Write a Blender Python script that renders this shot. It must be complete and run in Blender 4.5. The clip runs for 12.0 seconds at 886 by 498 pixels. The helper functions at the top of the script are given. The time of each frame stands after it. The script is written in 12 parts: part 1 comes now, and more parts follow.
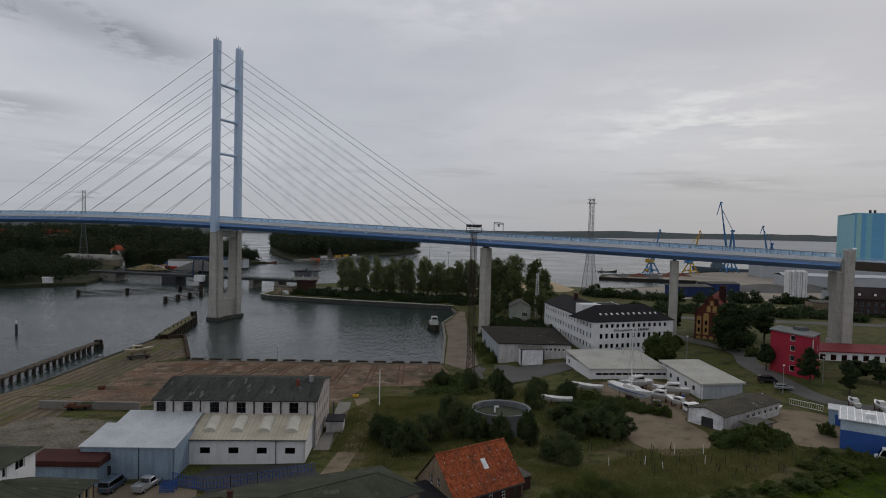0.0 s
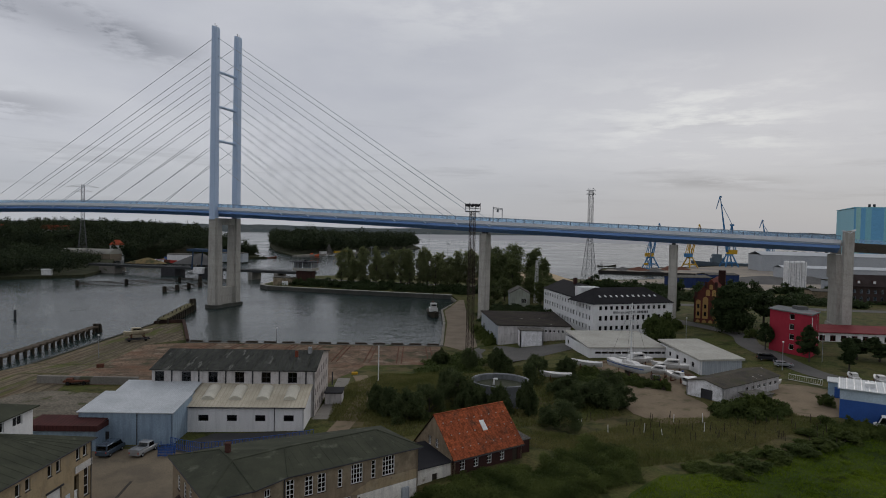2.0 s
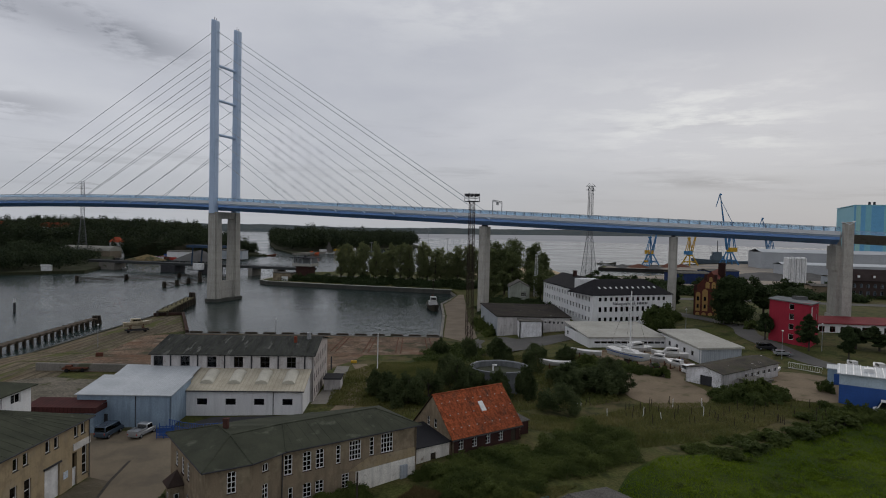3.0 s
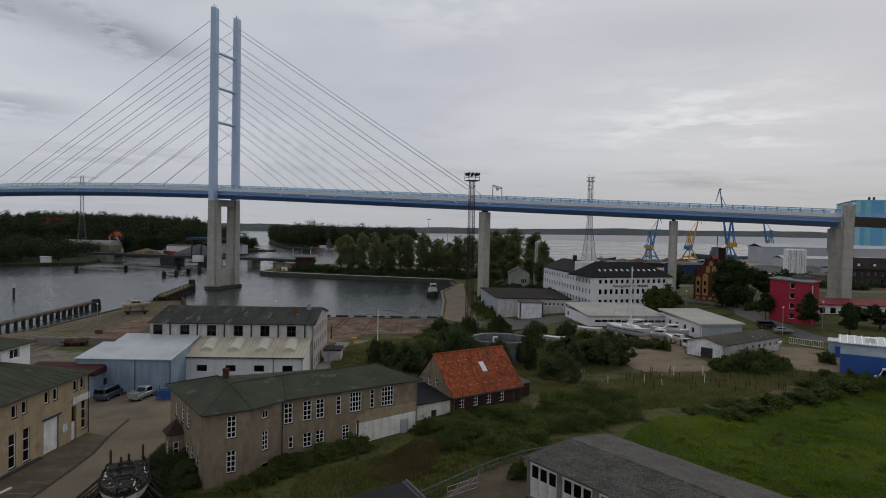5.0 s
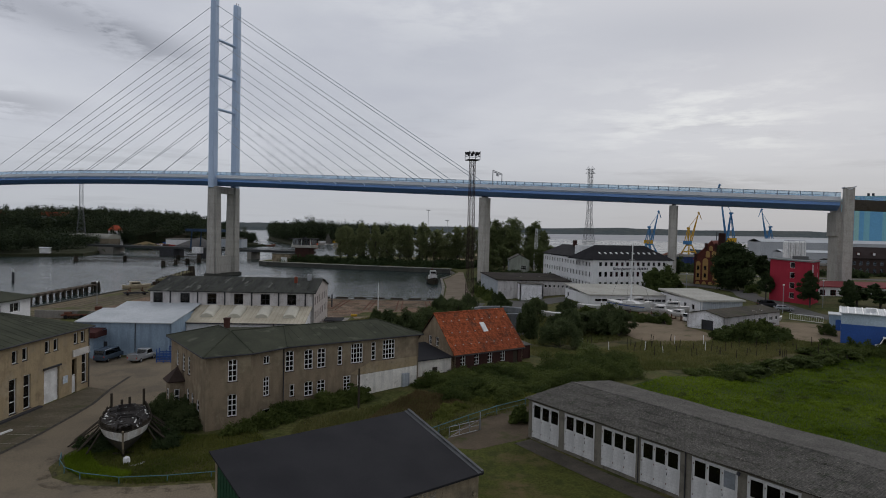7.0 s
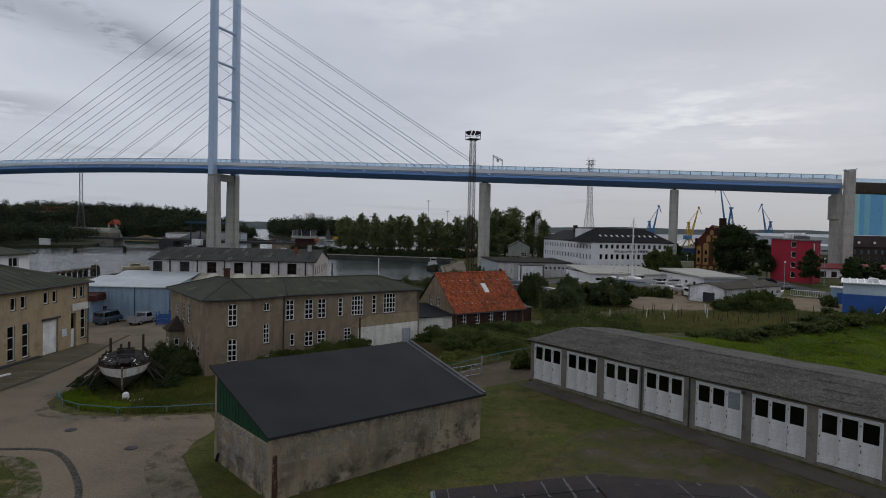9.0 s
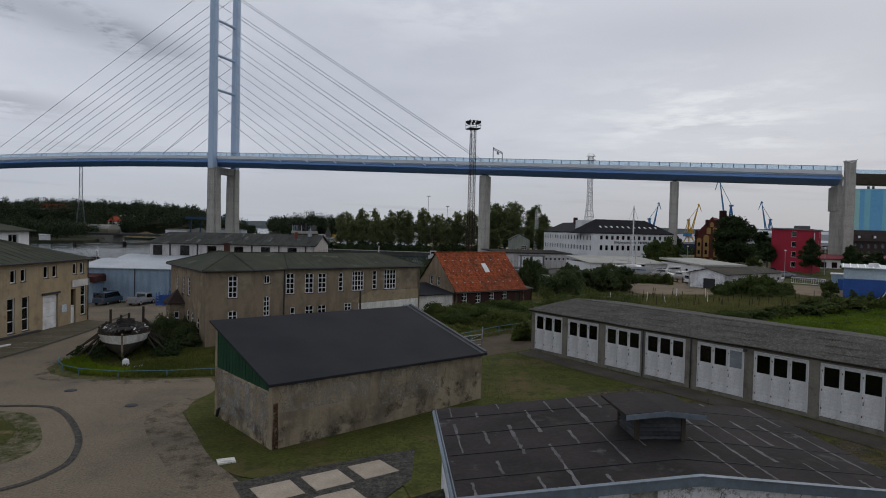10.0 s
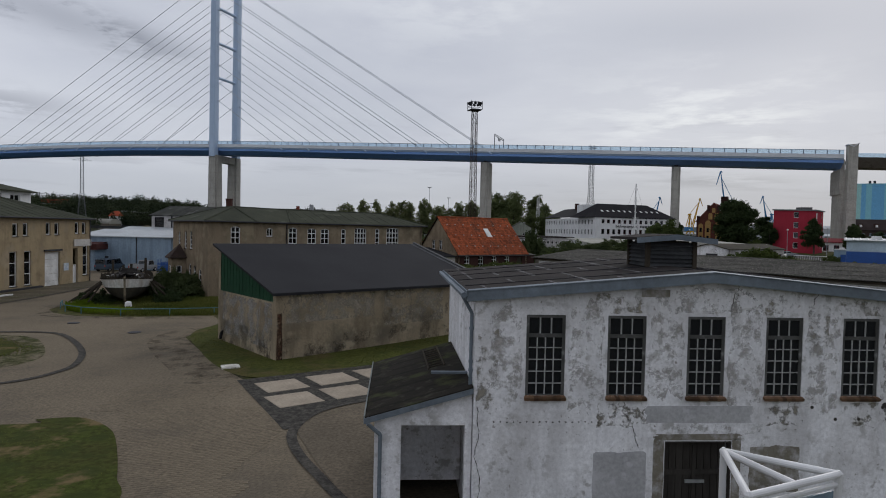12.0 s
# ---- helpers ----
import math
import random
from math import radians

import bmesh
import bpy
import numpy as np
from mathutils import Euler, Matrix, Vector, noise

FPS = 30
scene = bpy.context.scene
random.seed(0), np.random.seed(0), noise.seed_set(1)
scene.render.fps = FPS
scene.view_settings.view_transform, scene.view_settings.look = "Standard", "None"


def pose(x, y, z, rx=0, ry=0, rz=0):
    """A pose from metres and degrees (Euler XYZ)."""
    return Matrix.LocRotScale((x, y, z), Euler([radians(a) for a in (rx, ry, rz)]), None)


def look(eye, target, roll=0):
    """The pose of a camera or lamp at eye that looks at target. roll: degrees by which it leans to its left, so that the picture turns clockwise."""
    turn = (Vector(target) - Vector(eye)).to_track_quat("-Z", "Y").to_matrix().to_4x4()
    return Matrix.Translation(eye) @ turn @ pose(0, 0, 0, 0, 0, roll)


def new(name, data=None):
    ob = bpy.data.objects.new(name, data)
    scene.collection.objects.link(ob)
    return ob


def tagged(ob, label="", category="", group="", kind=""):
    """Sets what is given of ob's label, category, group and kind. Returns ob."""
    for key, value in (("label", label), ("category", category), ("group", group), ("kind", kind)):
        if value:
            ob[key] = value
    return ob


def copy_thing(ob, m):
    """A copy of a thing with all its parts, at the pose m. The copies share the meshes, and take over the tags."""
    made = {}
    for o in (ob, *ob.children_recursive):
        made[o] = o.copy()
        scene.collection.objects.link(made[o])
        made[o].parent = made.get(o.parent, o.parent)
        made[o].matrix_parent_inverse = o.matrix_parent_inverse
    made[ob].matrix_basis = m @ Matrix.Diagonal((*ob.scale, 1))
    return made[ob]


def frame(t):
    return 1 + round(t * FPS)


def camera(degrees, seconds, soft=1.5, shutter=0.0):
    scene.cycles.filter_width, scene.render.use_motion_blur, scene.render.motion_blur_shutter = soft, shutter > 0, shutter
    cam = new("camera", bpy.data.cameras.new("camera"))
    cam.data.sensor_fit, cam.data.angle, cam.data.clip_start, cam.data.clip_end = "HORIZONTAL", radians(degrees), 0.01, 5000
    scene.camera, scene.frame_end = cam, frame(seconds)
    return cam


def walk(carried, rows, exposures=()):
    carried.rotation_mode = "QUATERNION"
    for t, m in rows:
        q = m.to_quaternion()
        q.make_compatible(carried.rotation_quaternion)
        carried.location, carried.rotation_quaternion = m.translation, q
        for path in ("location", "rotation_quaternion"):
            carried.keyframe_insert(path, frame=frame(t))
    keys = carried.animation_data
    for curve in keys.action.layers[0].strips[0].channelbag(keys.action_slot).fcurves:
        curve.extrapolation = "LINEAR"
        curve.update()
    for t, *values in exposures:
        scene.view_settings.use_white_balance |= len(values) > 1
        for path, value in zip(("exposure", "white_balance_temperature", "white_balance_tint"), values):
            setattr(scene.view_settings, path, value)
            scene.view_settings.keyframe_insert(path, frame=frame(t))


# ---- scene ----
cam = camera(69.44, 12.0, 1.0)
# seconds, place in metres, yaw, pitch, roll in degrees
ROWS = [
    (0.0, -0.000, -0.000, 43.686, 0.000, -1.665, -1.349),
    (0.5, 0.019, 0.081, 42.256, 0.015, -1.655, -1.303),
    (1.0, 0.077, 0.128, 40.850, -0.006, -1.684, -1.255),
    (1.5, 0.187, 0.091, 39.435, -0.020, -1.707, -1.268),
    (2.0, 0.310, 0.036, 38.025, -0.042, -1.703, -1.243),
    (2.5, 0.456, 0.029, 36.612, -0.029, -1.704, -1.232),
    (3.0, 0.570, 0.048, 35.170, -0.034, -1.698, -1.248),
    (5.0, 0.566, 0.159, 29.268, -0.070, -1.675, -1.212),
    (5.5, 0.550, 0.155, 27.807, -0.087, -1.674, -1.249),
    (6.0, 0.470, 0.137, 26.319, -0.100, -1.676, -1.274),
    (6.5, 0.399, 0.121, 24.870, -0.125, -1.692, -1.292),
    (7.0, 0.411, 0.126, 23.433, -0.137, -1.668, -1.312),
    (9.0, 0.391, 0.371, 17.698, -0.152, -1.674, -1.308),
    (9.5, 0.402, 0.385, 16.247, -0.157, -1.685, -1.302),
    (10.0, 0.382, 0.403, 14.776, -0.162, -1.680, -1.331),
    (10.5, 0.382, 0.446, 13.256, -0.145, -1.666, -1.326),
    (11.0, 0.351, 0.496, 11.767, -0.147, -1.690, -1.312),
    (11.5, 0.315, 0.500, 10.310, -0.155, -1.730, -1.301),
    (12.0, 0.273, 0.443, 9.826, -0.094, -1.755, -1.285),
]
walk(cam, [(t, pose(x, y, z, 90 + pitch, roll, yaw)) for t, x, y, z, yaw, pitch, roll in ROWS],
     exposures=((0.0, -0.14, 6500, 10), (6.5, -0.03, 6450, 10), (9.5, -0.02, 6250, 10), (12.0, 0.05, 6300, 10)))
# ---- end of camera ----

# ---- world, sun ----
world = bpy.data.worlds.new("overcast_sky")
scene.world = world
world.use_nodes = True
SUN_EL, SUN_AZ = radians(32.0), radians(32.0)      # azimuth clockwise from +y


def build_sky():
    nt = world.node_tree
    nt.nodes.clear()
    N, L = nt.nodes.new, nt.links.new

    def math_node(op, a, b=None, clamp=False):
        n = N("ShaderNodeMath")
        n.operation, n.use_clamp = op, clamp
        for i, v in enumerate((a, b)):
            if v is None:
                continue
            if isinstance(v, (int, float)):
                n.inputs[i].default_value = v
            else:
                L(v, n.inputs[i])
        return n.outputs[0]

    def mix(fac, a, b):
        n = N("ShaderNodeMix")
        n.data_type = "RGBA"
        for sock, v in ((n.inputs[0], fac), (n.inputs[6], a), (n.inputs[7], b)):
            if isinstance(v, (int, float)):
                sock.default_value = v
            elif isinstance(v, tuple):
                sock.default_value = (*v, 1)
            else:
                L(v, sock)
        return n.outputs[2]

    co = N("ShaderNodeTexCoord")
    sep = N("ShaderNodeSeparateXYZ")
    L(co.outputs["Generated"], sep.inputs[0])
    x, y, z = sep.outputs
    # flattened towards the horizon, as a cloud deck is in perspective
    flat = math_node("MULTIPLY", math_node("LOGARITHM", math_node("ADD", math_node("MAXIMUM", z, 0.0), 0.075), 2.7183), 0.62)
    uv = N("ShaderNodeCombineXYZ")
    L(x, uv.inputs[0]), L(y, uv.inputs[1]), L(flat, uv.inputs[2])

    def cloud(scale, detail, off, rough=0.55, sz=1.0):
        mp = N("ShaderNodeMapping")
        mp.inputs["Location"].default_value = off
        mp.inputs["Scale"].default_value = (1, 1, sz)
        L(uv.outputs[0], mp.inputs[0])
        n = N("ShaderNodeTexNoise")
        n.inputs["Scale"].default_value, n.inputs["Detail"].default_value = scale, detail
        n.inputs["Roughness"].default_value = rough
        L(mp.outputs[0], n.inputs["Vector"])
        return n.outputs[0]

    def ramp(val, lo, hi):
        m = N("ShaderNodeMapRange")
        m.interpolation_type = "SMOOTHSTEP"
        m.inputs[1].default_value, m.inputs[2].default_value = lo, hi
        L(val, m.inputs[0])
        return m.outputs[0]

    def spot(direction, width, tall, tilt=0.0):
        """A soft lobe of the sky round a direction (azimuth, elevation in degrees)."""
        az, el = radians(direction[0]), radians(direction[1])
        dx = math_node("SUBTRACT", math_node("DIVIDE", x, math_node("MAXIMUM", y, 0.05)), math.tan(az))
        dz = math_node("ADD", math_node("SUBTRACT", z, math.sin(el)), math_node("MULTIPLY", dx, tilt))
        q = math_node("ADD", math_node("POWER", math_node("DIVIDE", dx, width), 2.0), math_node("POWER", math_node("DIVIDE", dz, tall), 2.0))
        return math_node("EXPONENT", math_node("MULTIPLY", q, -1.0))

    sky = N("ShaderNodeTexSky")
    sky.sky_type, sky.sun_disc = "NISHITA", False
    sky.sun_elevation, sky.sun_rotation = SUN_EL, SUN_AZ
    sky.air_density, sky.dust_density = 1.0, 2.0
    blue = N("ShaderNodeMix")
    blue.data_type, blue.blend_type = "RGBA", "MULTIPLY"
    blue.inputs[0].default_value = 1.0
    L(sky.outputs[0], blue.inputs[6])
    blue.inputs[7].default_value = (0.10, 0.10, 0.10, 1)

    # the closed cloud cover: pale lavender grey, darker bellies, brighter where the sun stands behind
    big = ramp(cloud(2.1, 5, (3.1, 1.7, 0.4), 0.5, 1.3), 0.34, 0.68)
    fine = ramp(cloud(6.5, 7, (7.3, 2.2, 0), 0.58, 1.5), 0.38, 0.70)
    cover = mix(big, (0.532, 0.549, 0.610), (0.652, 0.664, 0.712))
    cover = mix(math_node("MULTIPLY", fine, 0.30), cover, (0.625, 0.645, 0.685))
    # low dark wisps near the horizon and the dark cloud high on one side
    wisps = ramp(cloud(4.6, 8, (1.4, 5.1, 0), 0.62, 2.8), 0.52, 0.68)
    lowband = math_node("SUBTRACT", 1.0, ramp(z, 0.03, 0.24))
    cover = mix(math_node("MULTIPLY", math_node("MULTIPLY", wisps, lowband), 0.62), cover, (0.40, 0.41, 0.455))
    shred = ramp(cloud(7.0, 8, (0.6, 8.4, 0), 0.64, 2.0), 0.40, 0.55)
    dark = math_node("MULTIPLY", spot((-31.0, 15.2), 0.17, 0.022, 0.14), math_node("ADD", math_node("MULTIPLY", shred, 0.75), 0.35))
    cover = mix(math_node("MULTIPLY", dark, 1.3, True), cover, (0.25, 0.262, 0.30))
    dark2 = math_node("MULTIPLY", spot((-34.5, 8.5), 0.10, 0.018), shred)
    cover = mix(math_node("MULTIPLY", dark2, 0.8, True), cover, (0.38, 0.39, 0.43))
    dark3 = math_node("MULTIPLY", spot((23.0, 4.4), 0.11, 0.009), shred)
    cover = mix(math_node("MULTIPLY", dark3, 1.0, True), cover, (0.36, 0.37, 0.41))
    dark4 = math_node("MULTIPLY", spot((24.0, 16.5), 0.30, 0.045), math_node("ADD", math_node("MULTIPLY", big, 0.5), 0.4))
    cover = mix(math_node("MULTIPLY", dark4, 0.75, True), cover, (0.45, 0.48, 0.55))
    glow = math_node("ADD", spot((22.5, 9.4), 0.19, 0.062), math_node("MULTIPLY", spot((1.0, 19.5), 0.16, 0.06), 0.45))
    puffs = ramp(cloud(8.5, 8, (2.0, 0.3, 0), 0.62, 2.2), 0.44, 0.66)
    cover = mix(math_node("MULTIPLY", glow, math_node("ADD", math_node("MULTIPLY", puffs, 0.78), 0.04), True), cover, (0.88, 0.895, 0.895))
    # paler haze at the horizon
    haze = math_node("SUBTRACT", 1.0, ramp(z, 0.0, 0.15))
    cover = mix(math_node("MULTIPLY", haze, 0.75), cover, (0.455, 0.478, 0.515))

    side = N("ShaderNodeMapRange")
    for i, q in enumerate((-0.6, 0.6, 1.09, 0.92)):
        side.inputs[i + 1].default_value = q
    L(x, side.inputs[0])
    tone = N("ShaderNodeMix")
    tone.data_type, tone.blend_type = "RGBA", "MULTIPLY"
    tone.inputs[0].default_value = 1.0
    L(cover, tone.inputs[6]), L(side.outputs[0], tone.inputs[7])
    both = mix(0.94, blue.outputs[2], tone.outputs[2])
    bg = N("ShaderNodeBackground")
    bg.inputs[1].default_value = 0.92
    out = N("ShaderNodeOutputWorld")
    L(both, bg.inputs[0]), L(bg.outputs[0], out.inputs[0])


build_sky()
sun_data = bpy.data.lights.new("sun", "SUN")
sun_data.energy, sun_data.angle, sun_data.color = 0.55, radians(30), (1.0, 0.96, 0.90)
sun = new("sun", sun_data)
sun.matrix_world = look((0, 0, 300), (-math.sin(SUN_AZ) * math.cos(SUN_EL), -math.cos(SUN_AZ) * math.cos(SUN_EL), 300 - math.sin(SUN_EL)))


# ---- materials ----
def mat(name, col, col2=None, rough=0.8, metal=0.0, scale=0.4, grain=12.0, var=0.5, bump=0.15, streak=0.0, streak_col=None,
        patch=None, patch_at=(0.58, 0.64), patch_scale=0.6, island=0.0, obj=0.0, spec=None, stretch=(1, 1, 1), lines=None, grime=()):
    """A weathered surface: two tones mixed by broad noise, fine grain with relief, vertical streaks, patches, and per-piece variation."""
    m = bpy.data.materials.new(name)
    m.use_nodes = True
    nt = m.node_tree
    N, L = nt.nodes.new, nt.links.new
    bsdf = nt.nodes["Principled BSDF"]
    bsdf.inputs["Roughness"].default_value, bsdf.inputs["Metallic"].default_value = rough, metal
    bsdf.inputs["Specular IOR Level"].default_value = spec if spec is not None else (0.35 if rough < 0.6 else 0.08)
    co = N("ShaderNodeTexCoord").outputs["Object"]

    def noise_of(sc, detail, st=(1, 1, 1), rgh=0.55):
        mp = N("ShaderNodeMapping")
        mp.inputs["Scale"].default_value = st
        L(co, mp.inputs[0])
        n = N("ShaderNodeTexNoise")
        n.inputs["Scale"].default_value, n.inputs["Detail"].default_value, n.inputs["Roughness"].default_value = sc, detail, rgh
        L(mp.outputs[0], n.inputs["Vector"])
        return n.outputs[0]

    def rng(v, lo, hi, a=0.0, b=1.0):
        r = N("ShaderNodeMapRange")
        for i, q in enumerate((lo, hi, a, b)):
            r.inputs[i + 1].default_value = q
        L(v, r.inputs[0])
        return r.outputs[0]

    def mix(f, a, b, mode="MIX"):
        n = N("ShaderNodeMix")
        n.data_type, n.blend_type = "RGBA", mode
        for sock, v in ((n.inputs[0], f), (n.inputs[6], a), (n.inputs[7], b)):
            if isinstance(v, (int, float)):
                sock.default_value = v
            elif isinstance(v, tuple):
                sock.default_value = (*v, 1)
            else:
                L(v, sock)
        return n.outputs[2]

    c2 = col2 or tuple(0.72 * q for q in col)
    base = mix(rng(noise_of(scale, 5, stretch), 0.35, 0.65), col, c2)
    fine = noise_of(grain, 4, stretch, 0.65)
    k = 0.35 * var
    tone = N("ShaderNodeMapRange")
    for i, q in enumerate((0.3, 0.7, 1 - k, 1 + k)):
        tone.inputs[i + 1].default_value = q
    L(fine, tone.inputs[0])
    base = mix(1.0, base, tone.outputs[0], "MULTIPLY")
    if lines:
        wave = N("ShaderNodeTexWave")
        wave.wave_type, wave.bands_direction = "BANDS", lines[0]
        wave.inputs["Scale"].default_value = lines[1]
        wave.inputs["Distortion"].default_value = lines[3] if len(lines) > 3 else 0.3
        L(co, wave.inputs["Vector"])
        base = mix(rng(wave.outputs["Fac"], 0.80, 1.0, 0.0, lines[2]), base, tuple(0.55 * q for q in c2))
    if streak:
        s = rng(noise_of(1.0, 5, (1.6, 1.6, 0.22)), 0.46, 0.66, 0.0, streak)
        base = mix(s, base, streak_col or tuple(0.45 * q for q in col))
    if patch:
        f = rng(noise_of(patch_scale, 7, stretch, 0.62), *patch_at)
        base = mix(f, base, patch)
    for gcol, gscale, lo, hi, amount, mask in grime:
        f = rng(noise_of(gscale, 8, stretch, 0.62), lo, hi, 0.0, amount)
        if mask:
            both = N("ShaderNodeMath")
            both.operation = "MULTIPLY"
            L(f, both.inputs[0]), L(rng(noise_of(mask, 4), 0.42, 0.60), both.inputs[1])
            f = both.outputs[0]
        base = mix(f, base, gcol)
    if island or obj:
        src = N("ShaderNodeNewGeometry").outputs["Random Per Island"] if island else N("ShaderNodeObjectInfo").outputs["Random"]
        amount = island or obj
        base = mix(1.0, base, rng(src, 0, 1, 1 - amount, 1 + amount), "MULTIPLY")
    L(base, bsdf.inputs["Base Color"])
    if bump:
        b = N("ShaderNodeBump")
        b.inputs["Strength"].default_value, b.inputs["Distance"].default_value = bump, 0.03
        L(fine, b.inputs["Height"])
        L(b.outputs[0], bsdf.inputs["Normal"])
    return m


def glass_mat(name, tint, rough=0.04, keep=0.5):
    m = bpy.data.materials.new(name)
    m.use_nodes = True
    nt = m.node_tree
    nt.nodes.clear()
    N, L = nt.nodes.new, nt.links.new
    tr, gl, mx, out, fr = N("ShaderNodeBsdfTransparent"), N("ShaderNodeBsdfGlossy"), N("ShaderNodeMixShader"), N("ShaderNodeOutputMaterial"), N("ShaderNodeFresnel")
    tr.inputs[0].default_value = (*tint, 1)
    gl.inputs["Roughness"].default_value = rough
    gl.inputs["Color"].default_value = (keep, keep, keep * 1.03, 1)
    fr.inputs[0].default_value = 1.5
    L(fr.outputs[0], mx.inputs[0]), L(tr.outputs[0], mx.inputs[1]), L(gl.outputs[0], mx.inputs[2]), L(mx.outputs[0], out.inputs[0])
    return m


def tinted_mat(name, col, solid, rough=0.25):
    """A tinted clear sheet: part see-through, part scattering."""
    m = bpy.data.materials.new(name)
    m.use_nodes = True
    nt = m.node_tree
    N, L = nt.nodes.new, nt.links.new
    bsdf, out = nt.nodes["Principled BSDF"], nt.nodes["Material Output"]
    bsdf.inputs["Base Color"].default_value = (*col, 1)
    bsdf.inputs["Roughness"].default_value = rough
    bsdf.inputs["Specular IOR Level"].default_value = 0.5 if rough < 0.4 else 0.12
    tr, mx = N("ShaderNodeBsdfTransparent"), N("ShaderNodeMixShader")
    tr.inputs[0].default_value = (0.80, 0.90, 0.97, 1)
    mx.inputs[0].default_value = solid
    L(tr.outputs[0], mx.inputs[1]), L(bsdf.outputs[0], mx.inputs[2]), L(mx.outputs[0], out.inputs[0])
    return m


def flaky_mat(name, col, col2, scale, lo, hi):
    """Bare render showing through broken paint: the sheet is pierced where the paint still holds."""
    m = mat(name, col, col2, 0.95, scale=1.1, grain=9)
    nt = m.node_tree
    N, L = nt.nodes.new, nt.links.new
    bsdf, out = nt.nodes["Principled BSDF"], nt.nodes["Material Output"]
    nz = N("ShaderNodeTexNoise")
    nz.inputs["Scale"].default_value, nz.inputs["Detail"].default_value, nz.inputs["Roughness"].default_value = scale, 9, 0.68
    L(N("ShaderNodeTexCoord").outputs["Object"], nz.inputs["Vector"])
    r = N("ShaderNodeMapRange")
    r.inputs[1].default_value, r.inputs[2].default_value = lo, hi
    L(nz.outputs[0], r.inputs[0])
    tr, mx = N("ShaderNodeBsdfTransparent"), N("ShaderNodeMixShader")
    L(r.outputs[0], mx.inputs[0]), L(tr.outputs[0], mx.inputs[1]), L(bsdf.outputs[0], mx.inputs[2]), L(mx.outputs[0], out.inputs[0])
    return m


def leaf_mat(name, a, b, through_light=0.3, broad=0.35, spread=0.35):
    """Leaves: tone varies from leaf to leaf and, more broadly, from clump to clump; a part of the light passes through."""
    m = bpy.data.materials.new(name)
    m.use_nodes = True
    nt = m.node_tree
    N, L = nt.nodes.new, nt.links.new
    bsdf, out = nt.nodes["Principled BSDF"], nt.nodes["Material Output"]
    bsdf.inputs["Roughness"].default_value = 0.7
    bsdf.inputs["Specular IOR Level"].default_value = 0.06
    rnd = N("ShaderNodeNewGeometry").outputs["Random Per Island"]
    co = N("ShaderNodeTexCoord").outputs["Object"]
    nz = N("ShaderNodeTexNoise")
    nz.inputs["Scale"].default_value, nz.inputs["Detail"].default_value = broad, 3
    L(co, nz.inputs["Vector"])
    mid = N("ShaderNodeMapRange")
    for i, q in enumerate((0.32, 0.68, 0.0, 1.0 - spread)):
        mid.inputs[i + 1].default_value = q
    L(nz.outputs[0], mid.inputs[0])
    add = N("ShaderNodeMath")
    add.operation = "MULTIPLY_ADD"
    L(rnd, add.inputs[0])
    add.inputs[1].default_value = spread
    L(mid.outputs[0], add.inputs[2])
    mx = N("ShaderNodeMix")
    mx.data_type = "RGBA"
    mx.inputs[6].default_value, mx.inputs[7].default_value = (*a, 1), (*b, 1)
    L(add.outputs[0], mx.inputs[0])
    L(mx.outputs[2], bsdf.inputs["Base Color"])
    tl, both = N("ShaderNodeBsdfTranslucent"), N("ShaderNodeMixShader")
    L(mx.outputs[2], tl.inputs["Color"])
    both.inputs[0].default_value = through_light
    L(bsdf.outputs[0], both.inputs[1]), L(tl.outputs[0], both.inputs[2]), L(both.outputs[0], out.inputs[0])
    return m


def water_mat():
    m = bpy.data.materials.new("harbour_water")
    m.use_nodes = True
    nt = m.node_tree
    N, L = nt.nodes.new, nt.links.new
    bsdf = nt.nodes["Principled BSDF"]
    bsdf.inputs["Base Color"].default_value = (0.020, 0.033, 0.031, 1)
    bsdf.inputs["IOR"].default_value = 1.33
    bsdf.inputs["Specular IOR Level"].default_value = 0.22
    co = N("ShaderNodeTexCoord").outputs["Object"]
    hs = []
    for sc, st, det in ((0.35, (1.0, 0.45, 1), 3), (1.6, (1.0, 0.5, 1), 3)):
        mp = N("ShaderNodeMapping")
        mp.inputs["Scale"].default_value = st
        L(co, mp.inputs[0])
        n = N("ShaderNodeTexNoise")
        n.inputs["Scale"].default_value, n.inputs["Detail"].default_value = sc, det
        L(mp.outputs[0], n.inputs["Vector"])
        hs.append(n.outputs[0])
    add = N("ShaderNodeMath")
    add.operation = "MULTIPLY_ADD"
    L(hs[1], add.inputs[0])
    add.inputs[1].default_value = 0.35
    L(hs[0], add.inputs[2])
    b = N("ShaderNodeBump")
    b.inputs["Strength"].default_value, b.inputs["Distance"].default_value = 0.75, 0.45
    L(add.outputs[0], b.inputs["Height"])
    L(b.outputs[0], bsdf.inputs["Normal"])
    big = N("ShaderNodeTexNoise")
    big.inputs["Scale"].default_value, big.inputs["Detail"].default_value = 0.012, 4
    L(co, big.inputs["Vector"])
    r = N("ShaderNodeMapRange")
    for i, q in enumerate((0.38, 0.62, 0.10, 0.22)):
        r.inputs[i + 1].default_value = q
    L(big.outputs[0], r.inputs[0])
    L(r.outputs[0], bsdf.inputs["Roughness"])
    return m


